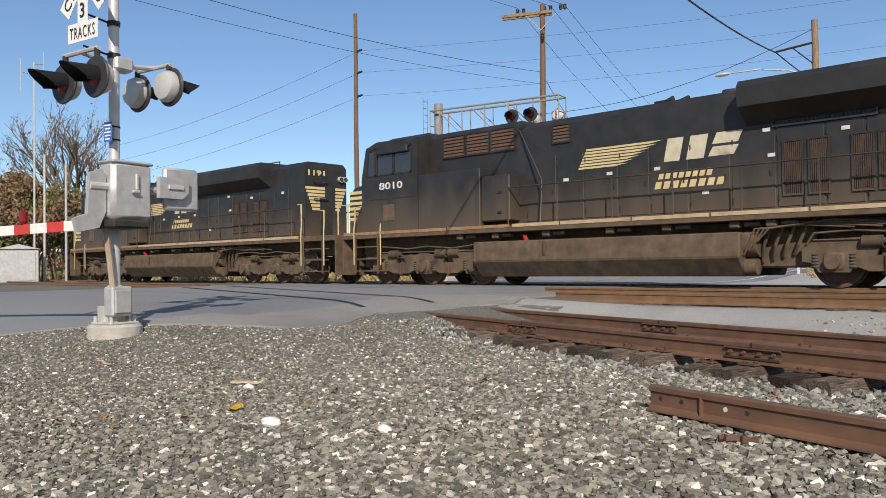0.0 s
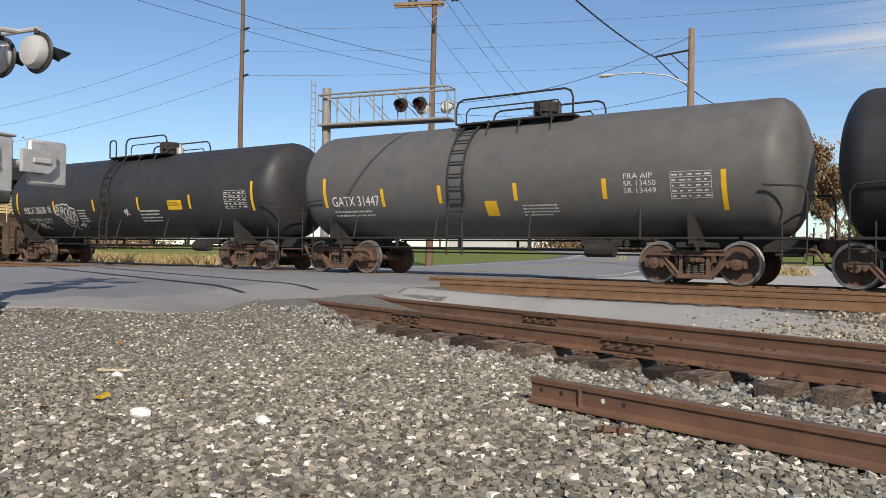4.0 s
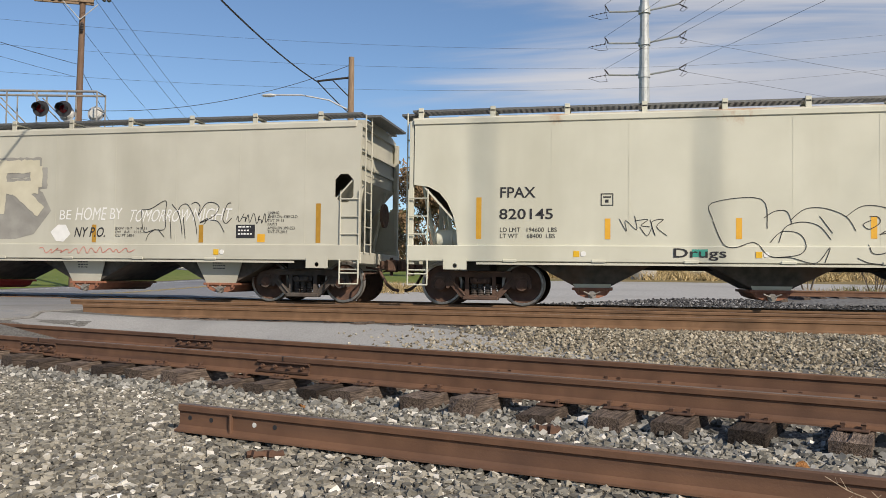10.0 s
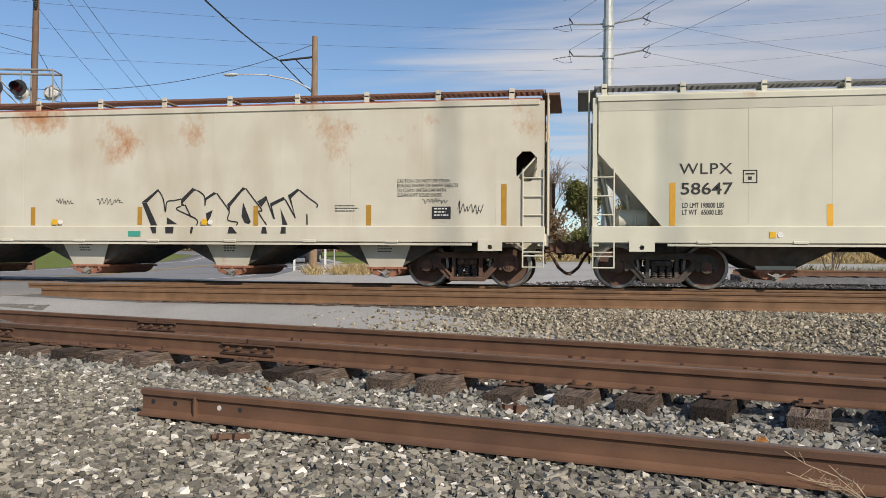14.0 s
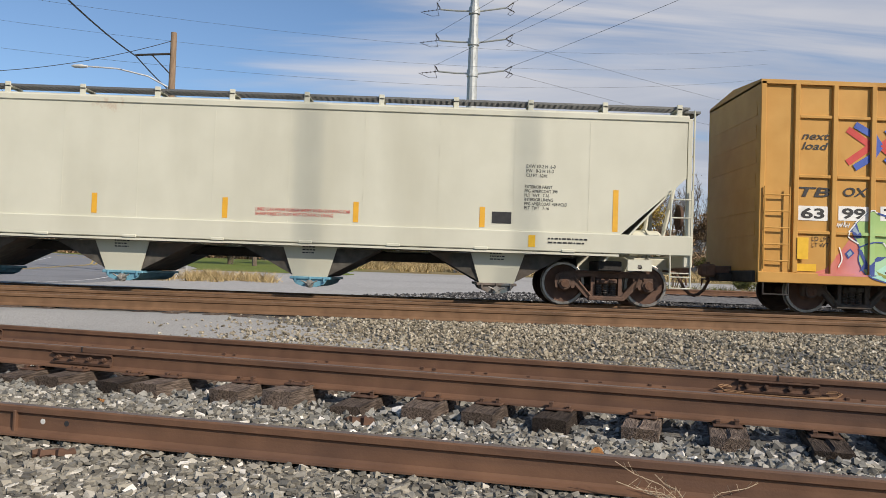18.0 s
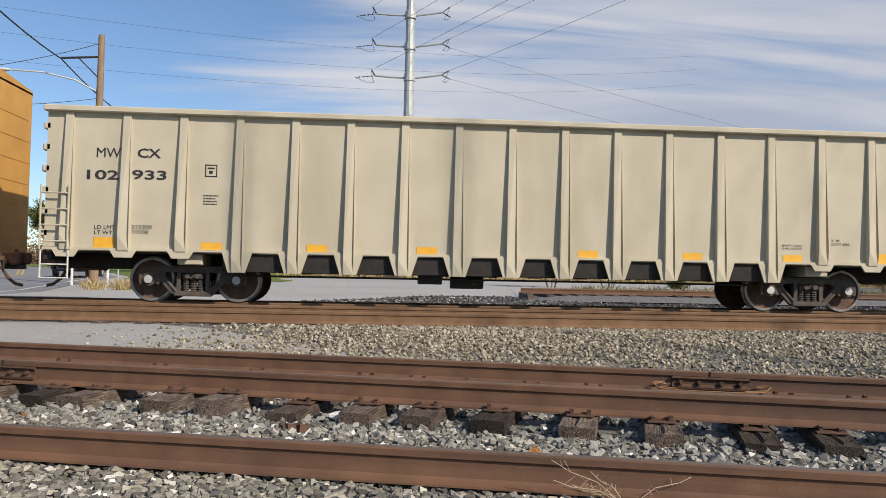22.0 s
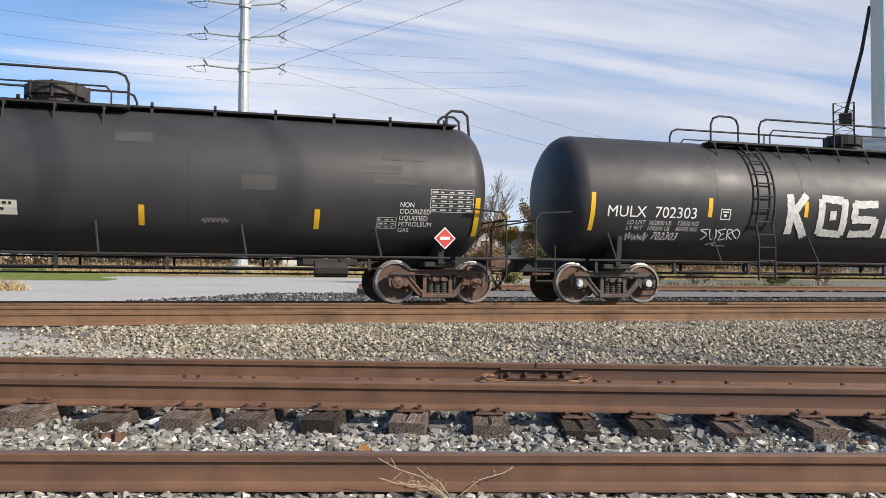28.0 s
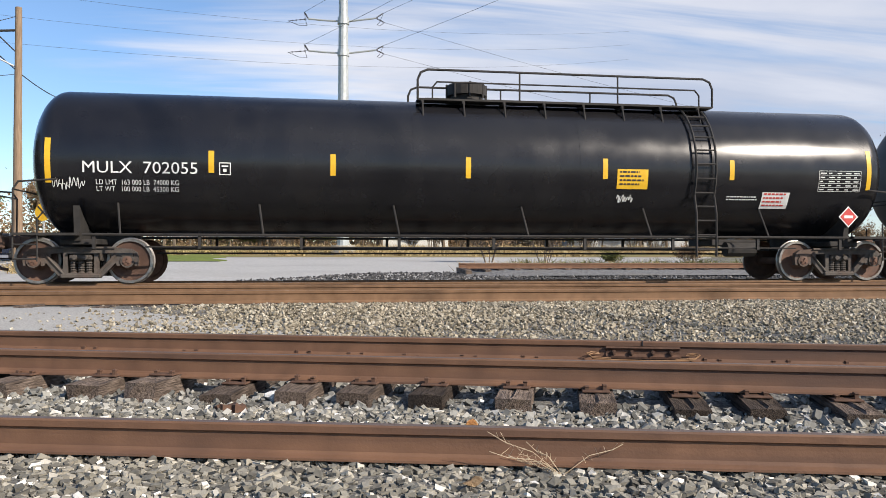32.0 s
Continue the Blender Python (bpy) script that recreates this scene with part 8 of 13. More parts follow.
    letter(car, D, "CIERRE Y PONGA\nEL SEGURO EN AMBAS\nPUERTAS ANTES DE\nMOVER EL CARRO", 0.72, 1.86, 3.60, 4.02, "white", off=0.012)
    for k, (x, z, w, hh, m) in enumerate(((-0.42, 3.05, 0.12, 0.28, "white"), (-0.95, 2.58, 0.28, 0.2, "white"), (-0.55, 2.50, 0.28, 0.1, "white_worn"), (-1.42, 1.7, 0.14, 0.14, "gate_red"), (-1.26, 1.82, 0.2, 0.2, "white"), (0.32, 1.5, 0.13, 0.45, "yellow"),
                                          (0.85, 1.62, 0.16, 0.16, "gate_red"), (1.18, 1.80, 0.2, 0.2, "white"), (1.62, 1.48, 0.2, 0.26, "white"), (0.85, 1.30, 0.3, 0.2, "white_worn"), (0.3, 2.6, 0.25, 0.1, "white_worn"), (1.5, 2.55, 0.4, 0.14, "white_worn"))):
        bm = bmesh.new()
        patch(bm, D, x - w / 2, x + w / 2, z - hh / 2, z + hh / 2, 0.085 if abs(z - 1.81) < 0.02 else 0.034)
        part("door_label", bm, M[m], car)
    for k, (u0, u1, v0, v1) in enumerate(((-0.75, -0.45, 1.15, 1.9), (-1.0, -0.7, 1.2, 1.7), (0.7, 1.1, 2.4, 2.7))):
        tag_scrawl(car, D, u0, u1, v0, v1, 160 + k, 0.012, "white_worn", 3)
    fine_print(car, D, 1.9, 2.3, 1.3, 1.7, 5, "white_worn", 27)
    # lettering and the crossed-rails emblem
    P = flat_side(-1.555)
    letter(car, P, "next\nload", -8.2, -7.62, 3.40, 3.74, "ink", shear=0.3, fat=0.01)
    letter(car, P, "any\nroad", -5.66, -5.08, 3.34, 3.70, "ink", shear=0.3, fat=0.01)
    letter(car, P, "TB", -8.25, -7.60, 2.42, 2.62, "ink", shear=0.2, fat=0.02)
    letter(car, P, "OX", -7.32, -6.80, 2.45, 2.64, "ink", shear=0.2, fat=0.02)
    for tx, u0, u1, dz in (("63", -8.26, -7.63, 0.0), ("99", -7.41, -6.78, 0.02), ("76", -6.54, -5.93, 0.04)):
        bm = bmesh.new()
        patch(bm, P, u0, u1, 1.93 + dz, 2.23 + dz, 0.006)
        part("number_panel", bm, M["white"], car)
        letter(car, P, tx, u0 + 0.07, u1 - 0.07, 1.97 + dz, 2.19 + dz, "ink", off=0.012, fat=0.03)
    outline_box(car, P, -6.3, -6.05, 2.38, 2.62)
    for k, (lines, m) in enumerate(((([(-7.25, 3.85), (-6.75, 3.52)], [(-6.75, 3.52), (-7.25, 3.15)]), "gate_red"), (([(-6.1, 3.85), (-6.55, 3.52)], [(-6.55, 3.52), (-6.1, 3.15)]), "gate_red"),
                                    (([(-7.1, 3.95), (-6.72, 3.74)], [(-6.72, 3.74), (-6.58, 3.52)], [(-6.58, 3.52), (-6.72, 3.30)], [(-6.72, 3.30), (-7.1, 3.05)]), "logo_blue"),
                                    (([(-6.2, 3.95), (-6.45, 3.78)], [(-6.45, 3.28), (-6.2, 3.05)]), "logo_blue"))):
        strokes(car, P, lines, 0.14, m, off=0.006 + 0.003 * k, rough=0.0, name="emblem")
    for word, u0, u1 in (("RAILCAR", 3.56, 4.90), ("POOLING", 5.08, 6.50), ("EXPERTS", 6.70, 8.03)):
        letter(car, P, word, u0, u1, 3.10, 3.31, "ink")
        over_posts(letter(car, flat_side(-1.622), word, u0, u1, 3.10, 3.31, "ink"), [(x - 0.052, x + 0.052, 0, 5) for x in ribs])
    for k, lines in enumerate((([(4.87, 3.97), (6.0, 3.97)], [(5.15, 3.97), (5.15, 3.52)], [(5.75, 3.97), (5.75, 3.52)]), ([(6.05, 3.98), (6.5, 3.55)], [(6.5, 3.98), (6.05, 3.55)]))):
        strokes(car, P, lines, 0.13, "logo_red", off=0.006 + 0.003 * k, rough=0.0, name="emblem")
    letter(car, P, "LD LMT\nLT WT", -7.95, -7.55, 1.38, 1.6, "ink")
    for x, z0, z1, w in ((-8.17, 1.12, 1.57, 0.23), (8.18, 1.13, 1.59, 0.24), (-5.55, 1.0, 1.45, 0.12), (-2.95, 1.0, 1.45, 0.13), (2.95, 1.05, 1.5, 0.14), (5.1, 1.05, 1.5, 0.13)):
        stripe(car, P, x, z0, z1, w, "yellow", 0.09)
    fine_print(car, P, 5.9, 6.4, 1.95, 2.3, 5, "ink", 28)
    fine_print(car, P, 6.75, 7.25, 1.85, 2.3, 5, "ink", 29)
    bm = bmesh.new()
    patch(bm, P, 6.85, 7.4, 1.28, 1.58, 0.008)
    part("data_stencil", bm, M["ink"], car)
    for x in (-8.1, 7.7):
        bm = bmesh.new()
        patch(bm, P, x - 0.25, x + 0.25, 0.88, 1.03, 0.012)
        part("yellow_label", bm, M["yellow"], car)
    # the graffiti: a cloud of pink, green letters edged in blue, over panels, posts, ribs, sill and door
    G = flat_side(-1.626)
    layers = ((flat_side(-1.551), None), (G, [(x - 0.053, x + 0.053, 0.84, 4) for x in ribs]), (flat_side(-1.601), [(-8.3, -2.6, 1.647, 1.713), (2.7, 8.3, 1.647, 1.713)]), (flat_side(-1.641), [(-9, 9, 0.62, 0.838)]), (flat_side(-1.616), [(-2.42, 0, 1.0, 4)]))
    def coat(make):
        for surf, where in layers:
            ob = make(surf)
            if where:
                over_posts(ob, where)
    def spray(pts, m, off):
        def make(surf):
            bm = bmesh.new()
            blob(bm, surf, pts, off)
            return part("graffiti_fill", bm, M[m], car)
        coat(make)
    def line(pts, w, m, off):
        coat(lambda surf: scribble(car, surf, pts, w, m, off))
    spray([(-7.84, 0.79), (-7.85, 0.87), (-7.63, 0.95), (-7.5, 1.15), (-7.37, 1.28), (-7.27, 1.42), (-7.08, 1.7), (-5.75, 2.13), (-5.39, 2.18), (-5.12, 2.26), (-4.75, 2.27), (-4.57, 2.35), (-4.3, 2.31), (-4.02, 2.21), (-3.7, 2.23), (-3.38, 2.19), (-3.11, 2.25), (-2.74, 2.17), (-2.46, 2.13), (-2.08, 1.71), (-1.85, 1.68), (-1.66, 1.45), (-1.33, 1.37), (-1.26, 1.22), (-1.26, 1.1), (-1.51, 1.07), (-1.22, 0.92), (-1.04, 0.68), (-1.59, 0.66), (-1.97, 0.83), (-4.26, 0.65), (-5.93, 0.64), (-6.4, 0.69), (-6.42, 0.81)], "graf_pink", 0.002)
    spray([(-7.06, 1.88), (-6.76, 2.16), (-6.55, 2.12), (-6.1, 2), (-5.74, 2.1), (-5.65, 2.11), (-5.2, 2.15), (-4.95, 1.98), (-4.75, 2.07), (-4.6, 2.3), (-4.41, 2.28), (-4.3, 2.11), (-3.88, 2.13), (-3.38, 2.12), (-2.92, 2.12), (-2.46, 2), (-2.23, 2.09), (-2.06, 1.96), (-2.06, 1.76), (-2.21, 1.5), (-2.37, 1.27), (-1.51, 1.25), (-1.6, 0.68), (-4.05, 0.65), (-5.95, 0.65), (-6.4, 0.69), (-6.78, 0.81), (-6.97, 1.12), (-6.96, 1.41), (-7.14, 1.74)], "graf_green", 0.004)
    spray([(-6.85, 0.99), (-6.39, 1.25), (-5.9, 1.16), (-5.36, 1.24), (-5.09, 1.21), (-4.27, 1.21), (-3.36, 1.28), (-2.67, 1.26), (-2.26, 1.32), (-1.79, 1.15), (-1.6, 0.69), (-4.05, 0.66), (-5.95, 0.66), (-6.4, 0.69), (-6.77, 0.82)], "graf_sea", 0.006)
    spray([(-6.78, 0.81), (-6.39, 1.07), (-5.89, 0.98), (-5.35, 1.06), (-5.08, 1.01), (-4.27, 1.05), (-3.36, 1.1), (-2.67, 1.09), (-2.21, 1.16), (-1.84, 1.08), (-1.62, 0.69), (-4.05, 0.66), (-5.95, 0.66), (-6.4, 0.7)], "graf_mint", 0.008)
    for pts in ([(-7.17, 1.74), (-7.04, 1.95), (-6.96, 1.68), (-6.92, 1.61), (-7.01, 1.59)],
                [(-7.26, 1.27), (-7.15, 1.38), (-7.06, 1.28), (-7.19, 1.16)],
                [(-7, 1.39), (-6.91, 1.35), (-6.77, 1.04), (-6.59, 1.22), (-6.39, 1.23), (-6.52, 1.14), (-6.63, 1.11), (-6.65, 0.82), (-6.76, 0.81), (-6.81, 0.97), (-6.96, 0.9), (-6.86, 1.08)],
                [(-5.95, 1.42), (-5.9, 1.38), (-5.82, 0.78), (-5.95, 0.69), (-6.04, 0.71), (-5.91, 0.89)],
                [(-5.31, 1.85), (-5.19, 1.79), (-5.09, 2.11), (-5.02, 2.09), (-5.02, 1.91), (-4.79, 1.98), (-4.79, 1.8), (-4.65, 1.78), (-4.67, 1.69), (-4.92, 1.68), (-4.94, 1.55), (-5.07, 1.45), (-5.14, 1.63), (-5.19, 1.7)],
                [(-4.25, 1.39), (-4.14, 1.42), (-4.04, 1.22), (-3.61, 1.27), (-3.55, 1.37), (-3.43, 1.37), (-3.45, 1.26), (-4.04, 1.13), (-4.11, 1.13)],
                [(-4.29, 1.75), (-4.08, 1.76), (-4.08, 1.6), (-4.28, 1.59)],
                [(-4.73, 1.4), (-4.64, 1.47), (-4.63, 1.24), (-4.72, 1.15)],
                [(-5.39, 1.18), (-5.16, 1.2), (-5.31, 1.02)],
                [(-5.29, 1.02), (-5.24, 0.86), (-5.14, 0.71), (-5.28, 0.71)],
                [(-3.31, 2.12), (-3.18, 2.15), (-3.15, 1.93), (-3.11, 2.13), (-3.01, 2.11), (-3.01, 1.89), (-2.92, 2.09), (-2.87, 2.05), (-2.96, 1.68), (-3.37, 1.69), (-3.35, 1.78)],
                [(-2.61, 1.67), (-2.36, 1.66), (-2.33, 1.57), (-2.59, 1.58)],
                [(-2.56, 1.36), (-2.42, 1.34), (-2.42, 1.25), (-2.53, 1.27)],
                [(-3.07, 0.68), (-2.94, 0.82), (-2.84, 0.69)],
                [(-2.12, 1.19), (-1.84, 1.24), (-1.93, 1.08)]):
        spray(pts, "graf_blue", 0.012)
    for pts in ([(-6.24, 1.06), (-6.26, 1.11), (-6.31, 1.13), (-6.36, 1.12), (-6.4, 1.08), (-6.39, 1.02), (-6.36, 0.98), (-6.3, 0.98), (-6.26, 1.01)],
                [(-6.61, 0.93), (-6.42, 0.85), (-6.2, 0.83), (-6.21, 0.7), (-6.51, 0.79)],
                [(-4.31, 1.06), (-4.34, 1.12), (-4.39, 1.15), (-4.45, 1.14), (-4.49, 1.09), (-4.49, 1.03), (-4.45, 0.98), (-4.38, 0.97), (-4.33, 1.01)],
                [(-4.45, 1.26), (-4.47, 1.32), (-4.53, 1.35), (-4.6, 1.34), (-4.64, 1.28), (-4.64, 1.22), (-4.59, 1.17), (-4.52, 1.16), (-4.47, 1.19)],
                [(-4.31, 1.25), (-4.33, 1.29), (-4.36, 1.31), (-4.41, 1.3), (-4.43, 1.27), (-4.43, 1.23), (-4.4, 1.2), (-4.36, 1.19), (-4.32, 1.21)],
                [(-2.32, 1.02), (-1.84, 1.08), (-1.6, 0.93), (-2.02, 0.87)]):
        spray(pts, "graf_olive", 0.01)
    for pts in ([(-6.2, 1.62), (-5.93, 1.63), (-5.94, 1), (-6.21, 1.01), (-6.17, 1.33)],
                [(-4.9, 1.62), (-4.74, 1.6), (-4.74, 1.08), (-4.9, 1.08)],
                [(-6.43, 0.92), (-6.2, 0.89), (-6.21, 0.86), (-6.42, 0.88)]):
        spray(pts, "graf_dark", 0.014)
    for pts in ([(-7.12, 1.76), (-7.06, 1.84), (-6.99, 1.72), (-7.03, 1.66)],
                [(-7.22, 1.27), (-7.15, 1.34), (-7.11, 1.27), (-7.18, 1.2)],
                [(-3.59, 1.3), (-3.52, 1.35), (-3.45, 1.33), (-3.52, 1.27)],
                [(-4.72, 1.35), (-4.66, 1.4), (-4.65, 1.26), (-4.71, 1.22)]):
        spray(pts, "graf_pale_blue", 0.015)
    for pts in ([(-7.06, 1.9), (-6.97, 1.99), (-6.76, 2.17), (-6.6, 2.13)],
                [(-6.06, 1.96), (-5.85, 1.9)],
                [(-5.7, 2.1), (-5.6, 1.84), (-5.56, 1.64), (-5.91, 1.56)],
                [(-5.65, 2.11), (-5.38, 2.14), (-5.11, 2.15)],
                [(-5.31, 1.94), (-5.31, 1.83), (-5.19, 1.79)],
                [(-5.02, 2.06), (-5.01, 1.79)],
                [(-4.92, 2), (-4.94, 1.68)],
                [(-4.73, 2.07), (-4.6, 2.33), (-4.41, 2.28), (-4.29, 2.07), (-4.29, 1.75), (-4.39, 1.54)],
                [(-4.2, 2.11), (-3.93, 2.1), (-3.88, 2.06), (-3.84, 2.11), (-3.33, 2.11), (-3.37, 1.78), (-3.44, 1.73)],
                [(-3.17, 2.13), (-3.17, 1.83)],
                [(-3.07, 2.13), (-3.08, 1.81)],
                [(-2.9, 2.07), (-2.64, 2.06)],
                [(-2.39, 2.13), (-2.32, 2.05), (-2.13, 2.01), (-2.06, 1.85), (-2.13, 1.64)],
                [(-2.34, 2.05), (-2.18, 1.98), (-2.14, 1.8), (-2.2, 1.66)],
                [(-6.47, 1.52), (-6.37, 1.36), (-6.39, 1.19)],
                [(-5.12, 0.85), (-4.26, 0.87), (-2.43, 0.88)],
                [(-3.98, 1.22), (-3.63, 1.25), (-3.52, 1.37)],
                [(-7.38, 1.4), (-7.32, 1.16), (-7.39, 0.98)],
                [(-2.44, 1.45), (-2.33, 1.52), (-2.33, 1.66), (-2.26, 1.52), (-2.12, 1.51), (-2.26, 1.43), (-2.3, 1.3), (-2.35, 1.41), (-2.44, 1.45)],
                [(-2.04, 1.99), (-1.81, 1.9)],
                [(-7.06, 1.88), (-7.21, 1.65), (-6.98, 1.48)],
                [(-5.92, 1.96), (-5.89, 1.69)]):
        line(pts, 0.028, "white", 0.017)
    for pts in ([(-3.32, 1.67), (-3.09, 1.68), (-2.93, 1.55), (-2.86, 1.3), (-2.9, 1.03), (-2.94, 0.87)],
                [(-4.68, 2.01), (-4.68, 1.71), (-4.58, 1.58), (-4.42, 1.56), (-4.31, 1.66)],
                [(-3.71, 0.73), (-3.51, 0.87), (-3.35, 0.65)],
                [(-3.42, 0.83), (-3.62, 0.64)],
                [(-2.57, 0.65), (-2.39, 0.84), (-2.2, 0.69)],
                [(-2.25, 0.84), (-2.47, 0.66)],
                [(-6.6, 2.12), (-6.1, 1.99), (-5.74, 2.08)],
                [(-6.96, 1.41), (-6.71, 1.51), (-6.47, 1.52)],
                [(-5.55, 1.55), (-5.36, 1.22)],
                [(-2.63, 1.65), (-2.63, 1.31), (-2.39, 1.04)],
                [(-5.16, 1.36), (-4.91, 1.48)],
                [(-4.06, 1.65), (-4.05, 1.42)],
                [(-6.06, 0.66), (-6.35, 1.19)]):
        line(pts, 0.028, "graf_blue", 0.016)
    line([(-7.06, 1.88), (-6.76, 2.16), (-6.55, 2.12), (-6.1, 2), (-5.74, 2.1), (-5.65, 2.11), (-5.2, 2.15), (-4.95, 1.98), (-4.75, 2.07), (-4.6, 2.3), (-4.41, 2.28), (-4.3, 2.11), (-3.88, 2.13), (-3.38, 2.12), (-2.92, 2.12), (-2.46, 2), (-2.23, 2.09), (-2.06, 1.96), (-2.06, 1.76), (-2.21, 1.5), (-2.37, 1.27), (-1.51, 1.25), (-1.6, 0.68), (-4.05, 0.65), (-5.95, 0.65), (-6.4, 0.69), (-6.78, 0.81), (-6.97, 1.12), (-6.96, 1.41), (-7.14, 1.74), (-7.06, 1.88)], 0.022, "graf_blue", 0.013)
    tag_scrawl(car, flat_side(-1.551), -7.48, -7.19, 1.77, 1.94, 182, 0.02, "white", 4)
    tag_scrawl(car, G, -1.05, -0.75, 1.15, 1.6, 180, 0.014, "white_worn", 3)
    tag_scrawl(car, G, -0.5, -0.3, 1.2, 1.9, 181, 0.014, "white_worn", 2)
    # the blue piece: dark letters with a sprayed blue edge
    spray([(3.32, 1.06), (3.33, 1.65), (3.6, 1.98), (4.45, 2.01), (4.52, 1.82), (4.89, 1.99), (6.03, 1.99), (6.15, 1.83), (6.59, 1.82), (6.66, 2.07), (6.8, 2.12), (6.85, 1.08), (6.16, 1.04), (6.11, 0.93), (5.68, 0.89), (4.91, 0.99), (3.65, 0.96)], "graf_cyan", 0.004)
    for pts in ([(3.67, 1.9), (4.33, 1.89), (4.3, 1.57), (3.7, 1.54)],
                [(3.64, 1.44), (4.08, 1.48), (4.11, 1.01), (3.62, 1.04)],
                [(4.13, 1.62), (4.57, 1.57), (4.58, 1.06), (4.41, 1.08), (4.38, 1.35), (4.13, 1.32)],
                [(4.67, 1.63), (4.84, 1.69), (4.93, 1.04), (4.71, 1.04)],
                [(5, 1.91), (5.84, 1.93), (5.82, 1.66), (5.06, 1.61)],
                [(5.25, 1.54), (5.82, 1.58), (5.83, 1.14), (5.29, 1.1)],
                [(5.84, 1.93), (6.06, 1.94), (6.14, 1.12), (5.9, 1.12)],
                [(6.24, 1.59), (6.64, 1.67), (6.71, 1.22), (6.38, 1.16), (6.22, 1.37)]):
        spray(pts, "graf_dark", 0.008)
    for pts in ([(4.46, 1.57), (4.5, 1.03)], [(5.56, 1.35), (5.62, 1.08)], [(6.4, 1.51), (6.38, 1.24)], [(4.32, 1.33), (4.22, 1.27)]):
        line(pts, 0.04, "graf_cyan", 0.012)
    for pts in ([(4.04, 1.8), (4.26, 1.84), (4.31, 1.38)], [(4.6, 1.47), (4.57, 1.06)], [(5.09, 1.59), (5.07, 1.15)], [(6.67, 1.85), (6.71, 1.24)]):
        line(pts, 0.03, "white", 0.013)
    letter(car, P, "TGR", 2.65, 3.15, 0.92, 1.12, "white", off=0.09)
    tag_scrawl(car, G, 7.0, 7.9, 1.0, 1.3, 170, 0.03, "ink", 5)
    tag_scrawl(car, G, 8.45, 8.9, 1.6, 1.85, 171, 0.03, "ink", 4)
    for tx in trucks:
        truck(car, tx - c, "truck")
    bm = bmesh.new()
    pipe(bm, [(-6.0, -0.9, 0.55), (6.0, -0.9, 0.55)], 0.02)
    for x in (-4.2, -2.1, 0.1, 2.2, 4.0):
        box(bm, x - 0.03, x + 0.03, -1.3, -0.5, 0.45, 0.64)
    rod(bm, (3.4, -0.7, 0.5), (4.1, -0.7, 0.5), 0.14, 10)
    box(bm, -7, 7, -0.3, 0.3, 0.5, 0.78)
    part("under_gear", bm, M["frame"], car)
    couplers(car, -h - 0.25, h + 0.25)
    return car


box_car(159.28, 177.45, (161.55, 175.2))


